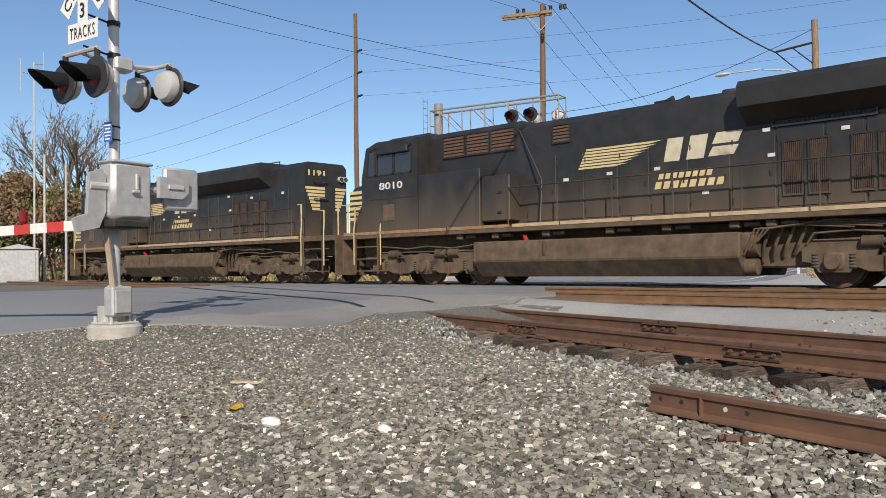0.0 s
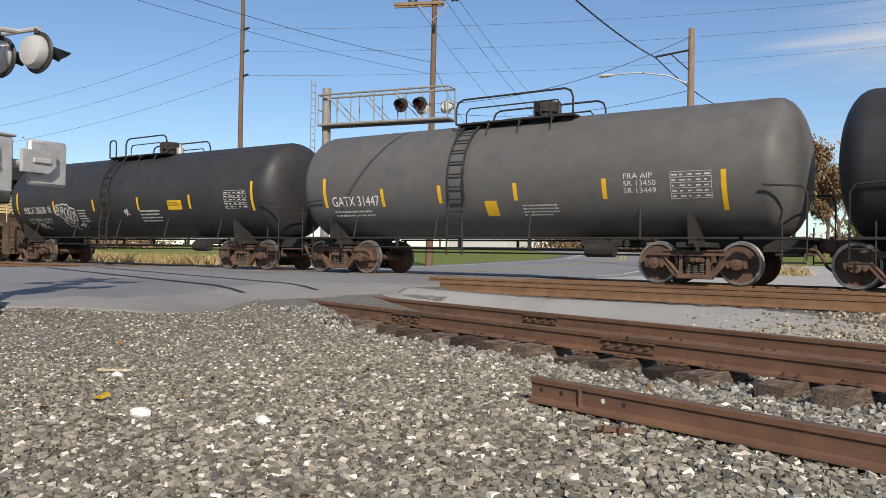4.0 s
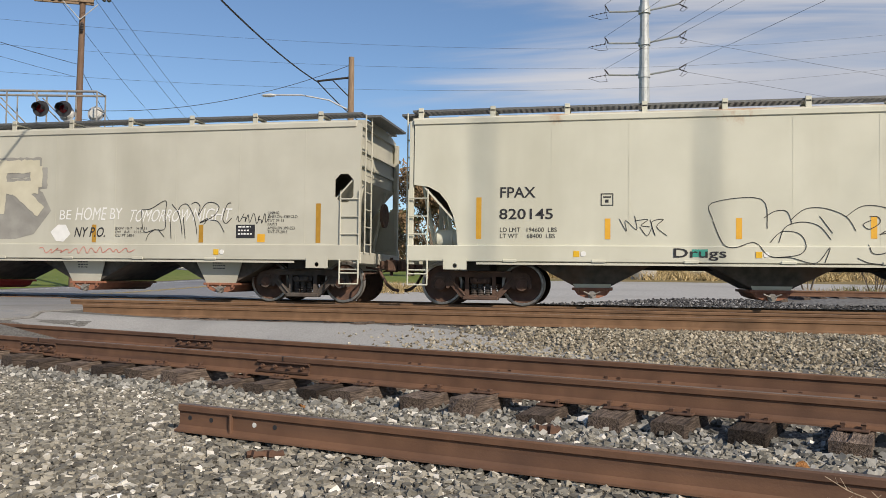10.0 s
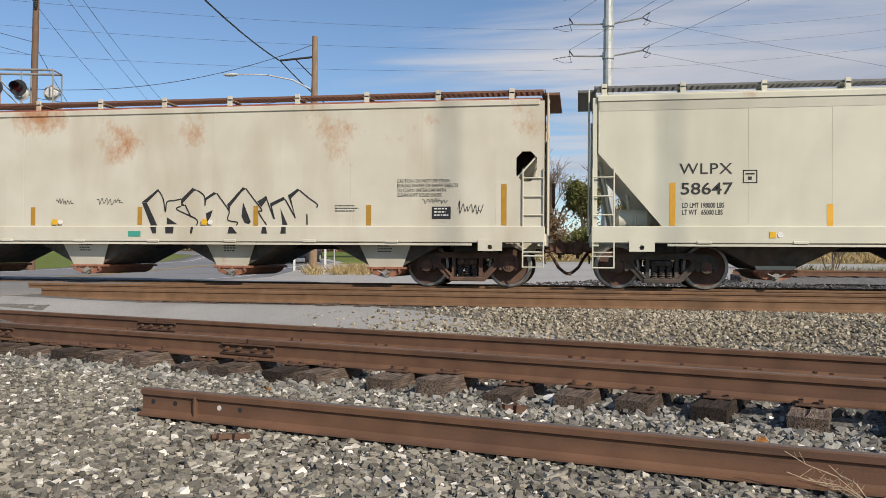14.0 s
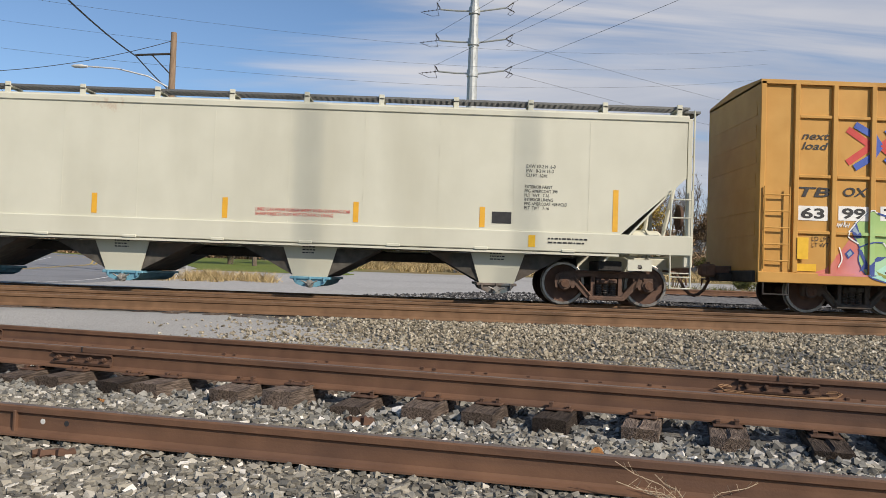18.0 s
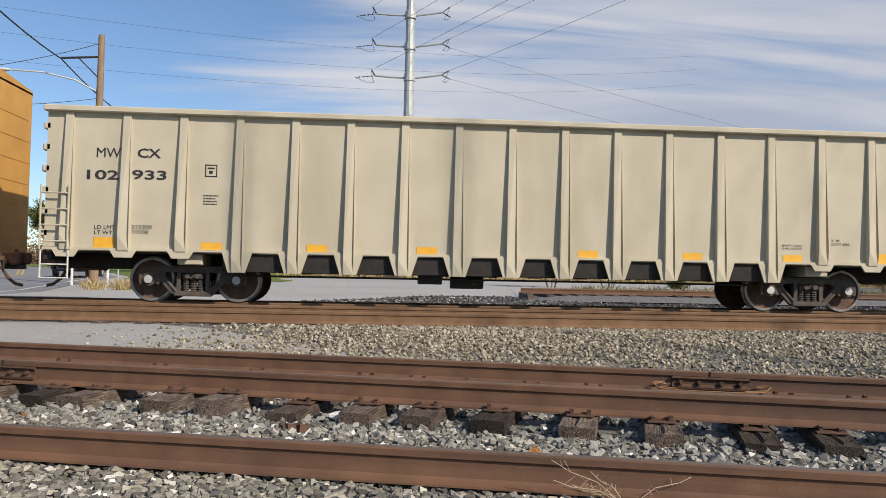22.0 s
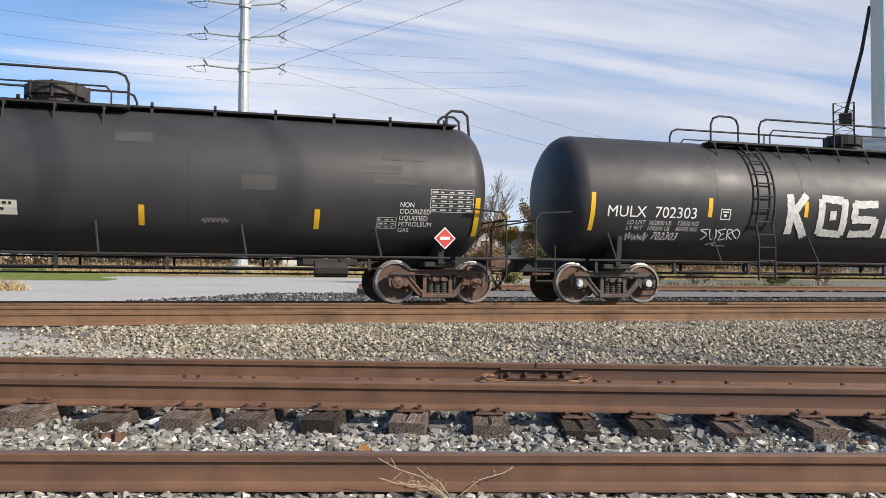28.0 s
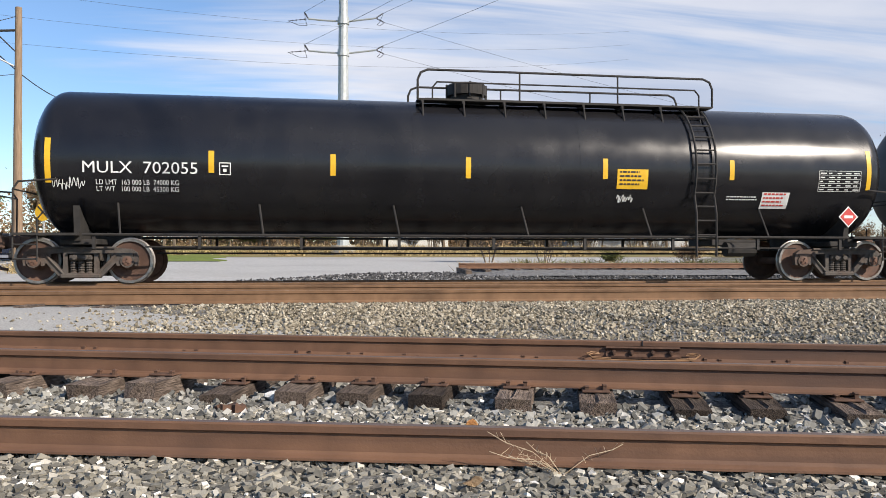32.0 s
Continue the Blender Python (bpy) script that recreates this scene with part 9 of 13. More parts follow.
# ---- gondola ----
def gondola(a, b, trucks):
    c, h = (a + b) / 2, (b - a) / 2
    car = car_base("gondola_car", c, "high-sided beige gondola car with tapered side posts", "gondola car")
    top, bot = 3.90, 1.02
    for sy in (-1, 1):
        bm = bmesh.new()
        box(bm, -h + 0.05, h - 0.05, sy * 1.50 - 0.02, sy * 1.50 + 0.02, bot - 0.02, top - 0.05)
        part("side_wall", bm, M["gon"], car)
        bm = bmesh.new()
        box(bm, -h, h, sy * 1.56 - 0.10, sy * 1.56 + 0.08, top - 0.12, top, 0.02)
        part("top_chord", bm, M["gon"], car)
        bm = bmesh.new()
        box(bm, -h + 0.04, h - 0.04, sy * 1.53 - 0.05, sy * 1.53 + 0.05, bot, bot + 0.05)
        part("side_sill", bm, M["gon"], car)
    n = 16
    xs = [-8.95 + i * (8.95 * 2) / n for i in range(n + 1)]
    for i, x in enumerate(xs):
        low = 0.62 if abs(x) < 6.0 else bot
        for sy in (-1, 1):
            bm = bmesh.new()
            P = [(x - 0.085, sy * 1.50, top - 0.1), (x + 0.085, sy * 1.50, top - 0.1), (x + 0.125, sy * 1.50, low), (x - 0.125, sy * 1.50, low)]
            Q = [(x - 0.075, sy * 1.57, top - 0.1), (x + 0.075, sy * 1.57, top - 0.1), (x + 0.105, sy * 1.66, low + 0.3), (x + 0.105, sy * 1.62, low), (x - 0.105, sy * 1.62, low), (x - 0.105, sy * 1.66, low + 0.3)]
            p = [bm.verts.new(v) for v in P]
            q = [bm.verts.new(v) for v in Q]
            bm.faces.new(q)
            bm.faces.new((p[0], q[0], q[5], q[4], p[3]))
            bm.faces.new((p[1], q[1], q[2], q[3], p[2]))
            bm.faces.new((p[0], p[1], q[1], q[0]))
            bm.faces.new((p[2], p[3], q[4], q[3]))
            bmesh.ops.recalc_face_normals(bm, faces=bm.faces[:])
            part("side_post", bm, M["gon"], car)
            # gusset under the sill, between the post and the dark floor
            wide, end = (0.30, 0.62) if abs(x) < 6.0 else (0.26, bot - 0.14)
            bm = bmesh.new()
            plate(bm, [(x - wide, bot), (x - 0.17, end), (x + 0.17, end), (x + wide, bot)], [], sy * 1.56, sy * 1.60)
            part("post_gusset", bm, M["gon"], car)
    bm = bmesh.new()
    prism(bm, [(-1.5, 0.98), (1.5, 0.98), (1.44, 0.64), (-1.44, 0.64)], -5.9, 5.9)
    box(bm, -h + 0.2, h - 0.2, -1.48, 1.48, 0.98, 1.06)
    part("floor", bm, M["frame"], car)
    for e in (-1, 1):
        bm = bmesh.new()
        box(bm, *sorted((e * (h - 0.12), e * (h - 0.16))), -1.5, 1.5, 0.98, top)
        part("end_wall", bm, M["gon"], car)
        for i in range(6):
            z = 1.35 + i * 0.43
            bm = bmesh.new()
            box(bm, *sorted((e * (h - 0.12), e * (h + 0.04))), -1.52, 1.52, z - 0.07, z + 0.07, 0.02)
            part("end_rib", bm, M["gon"], car)
        x0, x1 = e * (h - 0.02), e * (h - 0.55)
        ladder(car, [(x0, -1.66, 1.02), (x0, -1.66, 3.75 if e > 0 else 2.3)], [(x1, -1.66, 1.02), (x1, -1.66, 3.75 if e > 0 else 2.3)], 8 if e > 0 else 4, "gon", 0.018, 0.02)
        bm = bmesh.new()
        pipe(bm, [(x0, -1.6, 1.0), (x0, -1.6, 0.45), (x1, -1.6, 0.45), (x1, -1.6, 1.0)], 0.018)
        pipe(bm, [(x0, -1.6, 0.72), (x1, -1.6, 0.72)], 0.016)
        part("step", bm, M["white_worn"], car)
        bm = bmesh.new()
        box(bm, *sorted((e * (h + 0.1), e * 5.9)), -0.36, 0.36, 0.66, 0.98, 0.02)
        box(bm, *sorted((e * (h), e * (h - 0.2))), -1.45, 1.45, 0.80, 1.0, 0.02)
        part("stub_sill", bm, M["frame"], car)
    G = flat_side(-1.522)
    letter(car, G, "MW", -8.42, -7.95, 2.89, 3.08, "ink", fat=0.02)
    letter(car, G, "CX", -7.62, -7.16, 2.90, 3.09, "ink", fat=0.02)
    letter(car, G, "102", -8.60, -7.98, 2.44, 2.63, "ink", fat=0.02)
    letter(car, G, "933", -7.72, -7.04, 2.46, 2.65, "ink", fat=0.02)
    letter(car, G, "LD LMT\nLT WT", -8.42, -8.02, 1.34, 1.52, "ink")
    letter(car, G, "215300\n70700", -7.70, -7.30, 1.36, 1.54, "ink")
    outline_box(car, G, -6.28, -6.04, 2.55, 2.80)
    fine_print(car, G, -6.3, -6.0, 1.95, 2.18, 4, "ink", 31)
    for x in (-8.22, -6.11, -4.0, -1.75, 1.63, 3.89, 6.08, 8.11):
        bm = bmesh.new()
        patch(bm, G, x - 0.21, x + 0.21, 1.07, 1.22 if abs(x) < 8 else 1.28, 0.006)
        part("reflector", bm, M["amber"], car)
    letter(car, G, "EMPTY LOAD\n0 ADJ BLOCK", 5.85, 6.3, 1.32, 1.44, "ink")
    letter(car, G, "IL  64\nCU FT 6060", 6.95, 7.35, 1.44, 1.58, "ink")
    for tx in trucks:
        truck(car, tx - c, "truck", "galv" if tx < c + 150 else None)
        bm = bmesh.new()
        box(bm, tx - c - 0.25, tx - c + 0.25, -1.4, 1.4, 0.76, 1.0, 0.02)
        part("body_bolster", bm, M["gon"], car)
    bm = bmesh.new()
    pipe(bm, [(-5.5, -1.1, 0.56), (5.5, -1.1, 0.56)], 0.022)
    rod(bm, (-1.2, -0.9, 0.5), (-0.5, -0.9, 0.5), 0.14, 10)
    box(bm, -1.9, -1.4, -1.2, -0.8, 0.45, 0.65, 0.02)
    part("brake_gear", bm, M["frame"], car)
    couplers(car, -h - 0.1, h + 0.1)
    return car


gondola(179.02, 197.9, (181.9, 195.15))


# ---- centre-beam flat car ----
def centre_beam(a, b, trucks):
    c, h = (a + b) / 2, (b - a) / 2
    car = car_base("lumber_flat_car", c, "empty yellow centre-beam lumber car with rusted posts", "flat car")
    top, deck = 4.28, 1.03
    bm = bmesh.new()
    box(bm, -h + 0.05, h - 0.05, -1.5, 1.5, 0.86, deck)
    part("deck", bm, M["cb_rust"], car)
    for sy in (-1, 1):
        bm = bmesh.new()
        box(bm, -h, h, sy * 1.52 - 0.06, sy * 1.52 + 0.06, 0.80, deck, 0.012)
        part("side_sill", bm, M["cb"], car)
        bm = bmesh.new()
        box(bm, -h + 0.2, h - 0.2, sy * 1.5 - 0.03, sy * 1.5 + 0.03, 0.64, 0.80)
        part("lower_sill", bm, M["frame"], car)
    x = -h + 1.0
    while x < h:
        bm = bmesh.new()
        for e in (-1, 1):
            box(bm, x + e * 0.15 - 0.02, x + e * 0.15 + 0.02, -1.70, -1.57, 0.85, 1.03, 0.006)
        rod(bm, (x - 0.19, -1.64, 0.93), (x + 0.19, -1.64, 0.93), 0.055, 8)
        box(bm, x - 0.07, x + 0.07, -1.60, -1.50, 1.02, 1.09, 0.01)
        part("winch", bm, M["frame"], car)
        x += 1.1
    # the top chord: a wide flange with a hanging lip on each side
    bm = bmesh.new()
    prism(bm, [(-0.98, top + 0.19), (-0.98, top + 0.105), (-0.95, top + 0.105), (-0.93, top + 0.15), (0.93, top + 0.15), (0.95, top + 0.105), (0.98, top + 0.105), (0.98, top + 0.19)], -h + 0.10, h - 0.10)
    part("top_chord", bm, M["cb"], car)
    # underside sheet: grime, with the shade below the flange put into its colour
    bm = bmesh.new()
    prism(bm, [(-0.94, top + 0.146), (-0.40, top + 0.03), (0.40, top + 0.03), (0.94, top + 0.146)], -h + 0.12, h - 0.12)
    part("chord_underside", bm, M["cb_shade_grime"], car, "grimy underside of the top chord, coloured darker for its shade")
    posts = [-6.57 + i * 1.172 for i in range(12)]
    for x in posts:
        bm = bmesh.new()
        for sy in (-1, 1):
            box(bm, x - 0.065, x + 0.065, sy * 0.13 - 0.02, sy * 0.13 + 0.02, deck, top + 0.03)
        box(bm, x - 0.012, x + 0.012, -0.11, 0.11, deck, top + 0.03)
        part("post", bm, M["cb_rust"], car)
    # diagonals with gussets
    for x0, x1 in ((-7.45, -4.6), (-3.95, -1.1), (3.1, 0.3), (6.5, 3.5)):
        e = 1 if x1 > x0 else -1
        bm = bmesh.new()
        rod(bm, (x0, -0.22, 4.02), (x1, -0.22, 1.35), 0.04, 6)
        part("diagonal", bm, M["cb"], car)
        for (gx, gz), pts in (((x0, 4.02), [(-0.28, 0.22), (-0.28, -0.10), (0.0, -0.14), (0.22, -0.38), (0.44, -0.46), (0.30, -0.12), (0.16, 0.06), (0.14, 0.24)]), ((x1, 1.40), [(-0.48, 0.42), (-0.30, 0.06), (-0.10, -0.18), (-0.05, -0.32), (0.46, -0.32), (0.46, 0.06), (0.06, 0.08), (-0.20, 0.26)])):
            bm = bmesh.new()
            plate(bm, [(gx + e * u, gz + v) for u, v in pts][::e], [], -0.27, -0.24)
            gusset = part("gusset", bm, M["cb"], car)
            bm = bmesh.new()
            rod(bm, (gx, -0.29, gz), (gx, -0.26, gz), 0.09, 12)
            rod(bm, (gx, -0.30, gz), (gx, -0.28, gz), 0.04, 8)
            part("pin", bm, M["cb_rust"], gusset)
    # end panels between the beam and the bulkheads
    for e in (-1, 1):
        x0, x1 = (-10.83, -7.75) if e < 0 else (7.37, 10.47)
        bm = bmesh.new()
        box(bm, x0, x1, -0.36, -0.30, deck, top + 0.03)
        box(bm, x0, x1, 0.30, 0.36, deck, top + 0.03)
        part("end_panel", bm, M["cb"], car)
        for x in ((-10.16, -8.98, -8.40, -7.81) if e < 0 else (7.43, 8.42, 9.42, 10.41)):
            bm = bmesh.new()
            box(bm, x - 0.06, x + 0.06, -0.44, -0.35, deck, top + 0.03)
            part("panel_post", bm, M["cb_rust"], car)
        for z in (2.08, 3.21):
            bm = bmesh.new()
            box(bm, x0, x1, -0.40, -0.35, z - 0.02, z + 0.02)
            part("panel_rib", bm, M["cb"], car)
        # bulkhead
        xb = e * (h - 0.16)
        bm = bmesh.new()
        box(bm, xb - 0.05, xb + 0.05, -1.5, 1.5, deck, top + 0.05)
        part("bulkhead", bm, M["cb"], car)
        for y in (-1.5, -0.5, 0.5, 1.5):
            bm = bmesh.new()
            prism(bm, [(y - 0.06, 0), (y + 0.06, 0), (y + 0.06, 1), (y - 0.06, 1)], 0, 1)
            for v in bm.verts:
                v.co = Vector((xb + e * 0.07 - e * v.co.x * 0.14, v.co.y, deck - 0.2 + v.co.z * (top - deck + 0.30))) if abs(y) > 1 else Vector((xb + e * (0.05 + v.co.x * 0.18), v.co.y, deck + v.co.z * (top - deck)))
            part("bulkhead_post", bm, M["cb"], car)
        for z in (1.6, 2.3, 3.0, 3.7):
            bm = bmesh.new()
            box(bm, *sorted((xb + e * 0.05, xb + e * 0.20)), -1.46, 1.46, z - 0.06, z + 0.06, 0.015)
            part("bulkhead_rib", bm, M["cb"], car)
        ladder(car, [(e * (h - 0.02), -1.35, 1.1), (e * (h - 0.02), -1.35, 3.9)], [(e * (h - 0.02), -0.95, 1.1), (e * (h - 0.02), -0.95, 3.9)], 8, "cb", 0.016, 0.018)
        bm = bmesh.new()
        pipe(bm, [(e * h, -1.55, 0.8), (e * h, -1.55, 0.4), (e * (h - 0.5), -1.55, 0.4), (e * (h - 0.5), -1.55, 0.8)], 0.018)
        part("step", bm, M["cb"], car)
        bm = bmesh.new()
        box(bm, *sorted((e * (h + 0.25), e * (h - 3))), -0.34, 0.34, 0.62, 0.86, 0.02)
        part("stub_sill", bm, M["frame"], car)
    G = flat_side(-0.365)
    for u0, u1 in ((-10.12, -9.18), (8.55, 9.35)):
        letter(car, G, "WARNING!", u0, u1, 4.16, 4.28, "stencil_brown")
        fine_print(car, G, u0 - 0.25, u1 + 0.1, 3.42, 3.72, 4, "stencil_brown", 32)
        letter(car, G, "WARNING!", u0, u1, 1.76, 1.90, "stencil_brown")
        letter(car, G, "DO NOT MOVE CAR\nUNLESS TIEDOWNS\nARE SECURED", u0 - 0.15, u1 + 0.15, 1.34, 1.72, "stencil_brown")
        fine_print(car, G, u0 + 0.05, u1, 1.22, 1.32, 1, "stencil_brown", 33)
        bm = bmesh.new()
        for k in range(4):
            a, b = u0 + 0.30 + k * 0.09, 3.86 + 0.07 * k
            blob(bm, G, [(a, b), (a + 0.07, b - 0.04), (a + 0.12, b + 0.06), (a + 0.05, b + 0.10)], 0.006)
        part("warning_mark", bm, M["stencil_brown"], car)
    # the white piece: broad letters with a black edge in a lilac haze
    letters = ([(-10.56, 2.19), (-10.49, 2.92)],
               [(-10.53, 2.87), (-10.19, 2.94)],
               [(-10.54, 2.54), (-10.24, 2.59)],
               [(-10.03, 2.93), (-10.16, 2.3), (-9.9, 2.29)],
               [(-9.73, 2.86), (-9.86, 2.56), (-9.75, 2.22), (-9.57, 2.29), (-9.54, 2.65), (-9.71, 2.88)],
               [(-9.38, 2.87), (-9.43, 2.22)],
               [(-9.4, 2.87), (-9.11, 2.87), (-9.08, 2.7), (-9.34, 2.55)],
               [(-9.31, 2.55), (-9.08, 2.23)],
               [(-8.75, 2.82), (-8.9, 2.59), (-8.85, 2.28), (-8.66, 2.25), (-8.57, 2.56), (-8.73, 2.83)],
               [(-8.24, 2.87), (-8.44, 2.72), (-8.45, 2.41), (-8.25, 2.28)],
               [(-8.09, 2.89), (-8.14, 2.25)],
               [(-7.84, 2.86), (-8.11, 2.54)],
               [(-8.07, 2.57), (-7.86, 2.23)])
    for w, m, o in ((0.42, "graf_pinkish", 0.080), (0.30, "ink", 0.084), (0.165, "white_worn", 0.088)):
        for pts in letters:
            scribble(car, G, pts, w, m, o, name="graffiti_letter")
            o += 0.0003
    # tie-down cables slung from the sill to the beam
    for x0, x1, z in ((-8.06, -6.68, 2.51), (-7.83, -5.5, 2.49), (-6.56, -4.32, 2.48), (-5.4, -3.13, 2.52), (-4.3, -1.97, 2.52)):
        bm = bmesh.new()
        pipe(bm, [(x0, -1.56, 1.0), (lerp(x0, x1, 0.5), -0.9, lerp(1.0, z, 0.46)), (x1, -0.20, z)], 0.011, 5)
        part("tie_down_cable", bm, M["frame"], car)

    letter(car, flat_side(-1.585), "TTZX", -7.62, -6.75, 0.83, 0.98, "white", fat=0.03)
    letter(car, flat_side(-1.585), "87302", -6.4, -5.55, 0.83, 0.98, "white", fat=0.03)
    bm = bmesh.new()
    patch(bm, flat_side(-1.585), 4.1, 4.6, 0.80, 1.0, 0.004)
    part("data_stencil", bm, M["white_worn"], car)
    for tx in trucks:
        truck(car, tx - c, "truck_rust")
    bm = bmesh.new()
    pipe(bm, [(-6.2, -0.9, 0.5), (6.2, -0.9, 0.5)], 0.02)
    for x in (-5.3, -3.2, -1.0, 1.2, 3.3, 5.1):
        box(bm, x - 0.03, x + 0.03, -1.2, -0.6, 0.42, 0.66)
    rod(bm, (-1.9, -0.8, 0.5), (-1.2, -0.8, 0.5), 0.15, 10)
    rod(bm, (1.4, -0.6, 0.5), (1.8, -0.6, 0.5), 0.12, 10)
    box(bm, -8, 8, -0.4, 0.4, 0.5, 0.86)
    part("under_gear", bm, M["frame"], car)
    couplers(car, -h - 0.2, h + 0.2)
    return car


M["graf_pinkish"] = surface("spray_lilac", (0.50, 0.36, 0.50), (0.60, 0.42, 0.52), 4, 0.6, bump=0)
centre_beam(199.35, 221.4, (201.95, 218.25))

# ---- the two locomotives ----
def copied_mesh(me, name, scale):
    bm = bmesh.new()
    bm.from_mesh(me)
    bm.transform(Matrix.Scale(scale, 4))
    out = bpy.data.meshes.new(name)
    bm.to_mesh(out)
    bm.free()
    for m in me.materials:
        out.materials.append(m)
    return out


BIG_WHEELS = copied_mesh(WHEELSET, "wheelset_large", 1.0)
_bm = bmesh.new()
_bm.from_mesh(WHEELSET)
for _v in _bm.verts:
    _v.co = Vector((_v.co.x * 1.16, _v.co.y, _v.co.z * 1.16))
_bm.to_mesh(BIG_WHEELS)
_bm.free()
BIG_WHEELS.materials[1] = M["wheel"]
LOCO_AXLES = (-2.0, 0.0, 2.0)


def loco_frame_mesh(sy):
    """One cast side frame of a six-wheeled truck."""
    top = [(-2.62, 0.86), (-2.35, 0.98), (-1.5, 1.02), (-0.9, 0.90), (-0.35, 0.90), (0.0, 0.98), (0.35, 0.90), (0.9, 0.90), (1.5, 1.02), (2.35, 0.98), (2.62, 0.86)]
    low = [(2.62, 0.55), (2.38, 0.50), (2.30, 0.32), (1.70, 0.32), (1.62, 0.46), (1.35, 0.34), (0.65, 0.34), (0.38, 0.46), (0.30, 0.32), (-0.30, 0.32), (-0.38, 0.46), (-0.65, 0.34), (-1.35, 0.34), (-1.62, 0.46), (-1.70, 0.32), (-2.30, 0.32), (-2.38, 0.50), (-2.62, 0.55)]
    bm = bmesh.new()
    holes = [[(x - 0.22, 0.66), (x + 0.22, 0.66), (x + 0.14, 0.80), (x - 0.14, 0.80)] for x in (-1.0, 1.0)]
    plate(bm, top[::-1] + low[::-1], holes, sy * 1.02, sy * 1.16)
    box(bm, -2.4, 2.4, sy * 1.09 - 0.11, sy * 1.09 + 0.11, 0.96, 1.0, 0.015)
    return bm


def loco_truck(car, x):
    bm = bmesh.new()
    box(bm, -2.3, 2.3, -0.55, 0.55, 0.62, 0.92, 0.03)
    for ax in (-1.0, 1.0):
        box(bm, ax - 0.16, ax + 0.16, -1.05, 1.05, 0.60, 0.85, 0.03)
    t = part("truck", bm, M["loco_dirt"], car)
    t.location = (x, 0, 0)
    for sy in (-1, 1):
        part("side_frame", loco_frame_mesh(sy), M["loco_dirt"], t)
        for ax in LOCO_AXLES:
            bm = bmesh.new()
            box(bm, ax - 0.21, ax + 0.21, sy * 1.15 - 0.05, sy * 1.15 + 0.09, 0.36, 0.72, 0.04)
            rod(bm, (ax, sy * 1.2, 0.53), (ax, sy * 1.29, 0.53), 0.15, 14)
            part("axle_box", bm, M["loco_dirt"], t, smooth=True)
            for e in (-0.36, 0.36):
                bm = bmesh.new()
                lathe(bm, [(0.40 + k * 0.032, 0.10 if k % 2 else 0.075) for k in range(10)], 10, "Z", (ax + e, sy * 1.10, 0))
                part("spring", bm, M["truck"], t)
        for ax, d in ((-1.45, 1), (0.55, 1), (1.45, -1)):
            bm = bmesh.new()
            rod(bm, (ax, sy * 1.17, 0.93), (ax + d * 0.38, sy * 1.17, 0.93), 0.12, 12)
            rod(bm, (ax + d * 0.38, sy * 1.17, 0.93), (ax + d * 0.50, sy * 1.17, 0.93), 0.07, 10)
            part("brake_cylinder", bm, M["loco_dirt"], t, smooth=True)
        bm = bmesh.new()
        pipe(bm, [(-2.5, sy * 1.2, 0.9), (-2.35, sy * 1.22, 1.12), (-1.6, sy * 1.22, 1.16), (-0.6, sy * 1.22, 1.08), (0.2, sy * 1.22, 1.14), (1.2, sy * 1.22, 1.06), (2.1, sy * 1.22, 1.14), (2.55, sy * 1.22, 0.95), (2.6, sy * 1.2, 0.55)], 0.025)
        part("brake_pipe", bm, M["loco_dirt"], t)
        for ax in (-1.0, 1.0):
            bm = bmesh.new()
            box(bm, ax - 0.05, ax + 0.05, sy * 1.18 - 0.03, sy * 1.18 + 0.03, 0.30, 0.66, 0.01)
            box(bm, ax - 0.16, ax + 0.16, sy * 0.98 - 0.06, sy * 0.98 + 0.06, 0.26, 0.42, 0.02)
            part("brake_hanger", bm, M["truck_rust"], t)
    for ax in LOCO_AXLES:
        w = new("wheelset", BIG_WHEELS)
        w.parent = t
        w.location = (ax, 0, 0.53)
        AXLES.append((w, ax, 0.53, 0.53))


def slats(car, name, x0, x1, z0, z1, y, n, mat, frame_mat="loco", upright=False):
    """A louvred panel: a dark recess, a frame and tilted slats."""
    bm = bmesh.new()
    box(bm, x0, x1, y - 0.004, y + 0.02, z0, z1)
    p = part(name, bm, M["ink"], car)
    bm = bmesh.new()
    for b in ((x0 - 0.04, x1 + 0.04, z0 - 0.04, z0), (x0 - 0.04, x1 + 0.04, z1, z1 + 0.04), (x0 - 0.04, x0, z0, z1), (x1, x1 + 0.04, z0, z1)):
        box(bm, b[0], b[1], y - 0.035, y + 0.01, b[2], b[3])
    part("frame", bm, M[frame_mat], p)
    for i in range(n):
        bm = bmesh.new()
        f = (i + 0.5) / n
        if upright:
            x = lerp(x0, x1, f)
            box(bm, x - 0.3 * (x1 - x0) / n, x + 0.3 * (x1 - x0) / n, y - 0.022, y - 0.005, z0, z1)
        else:
            z, h = lerp(z0, z1, f), (z1 - z0) / n
            vs = [bm.verts.new(q) for q in ((x0, y - 0.03, z - 0.42 * h), (x1, y - 0.03, z - 0.42 * h), (x1, y - 0.008, z + 0.3 * h), (x0, y - 0.008, z + 0.3 * h))]
            bm.faces.new(vs)
        part("slat", bm, M[mat], p)
    return p


def post_rail(car, x0, x1, y, z0, z1, step, mat="loco", ends=None):
    n = max(int(round((x1 - x0) / step)), 1)
    for i in range(n + 1):
        bm = bmesh.new()
        x = lerp(x0, x1, i / n)
        rod(bm, (x, y, z0), (x, y, z1), 0.02, 6)
        part("railing_post", bm, M[mat], car)
    bm = bmesh.new()
    rod(bm, (x0, y, z1), (x1, y, z1), 0.021, 6)
    part("handrail", bm, M[mat], car)


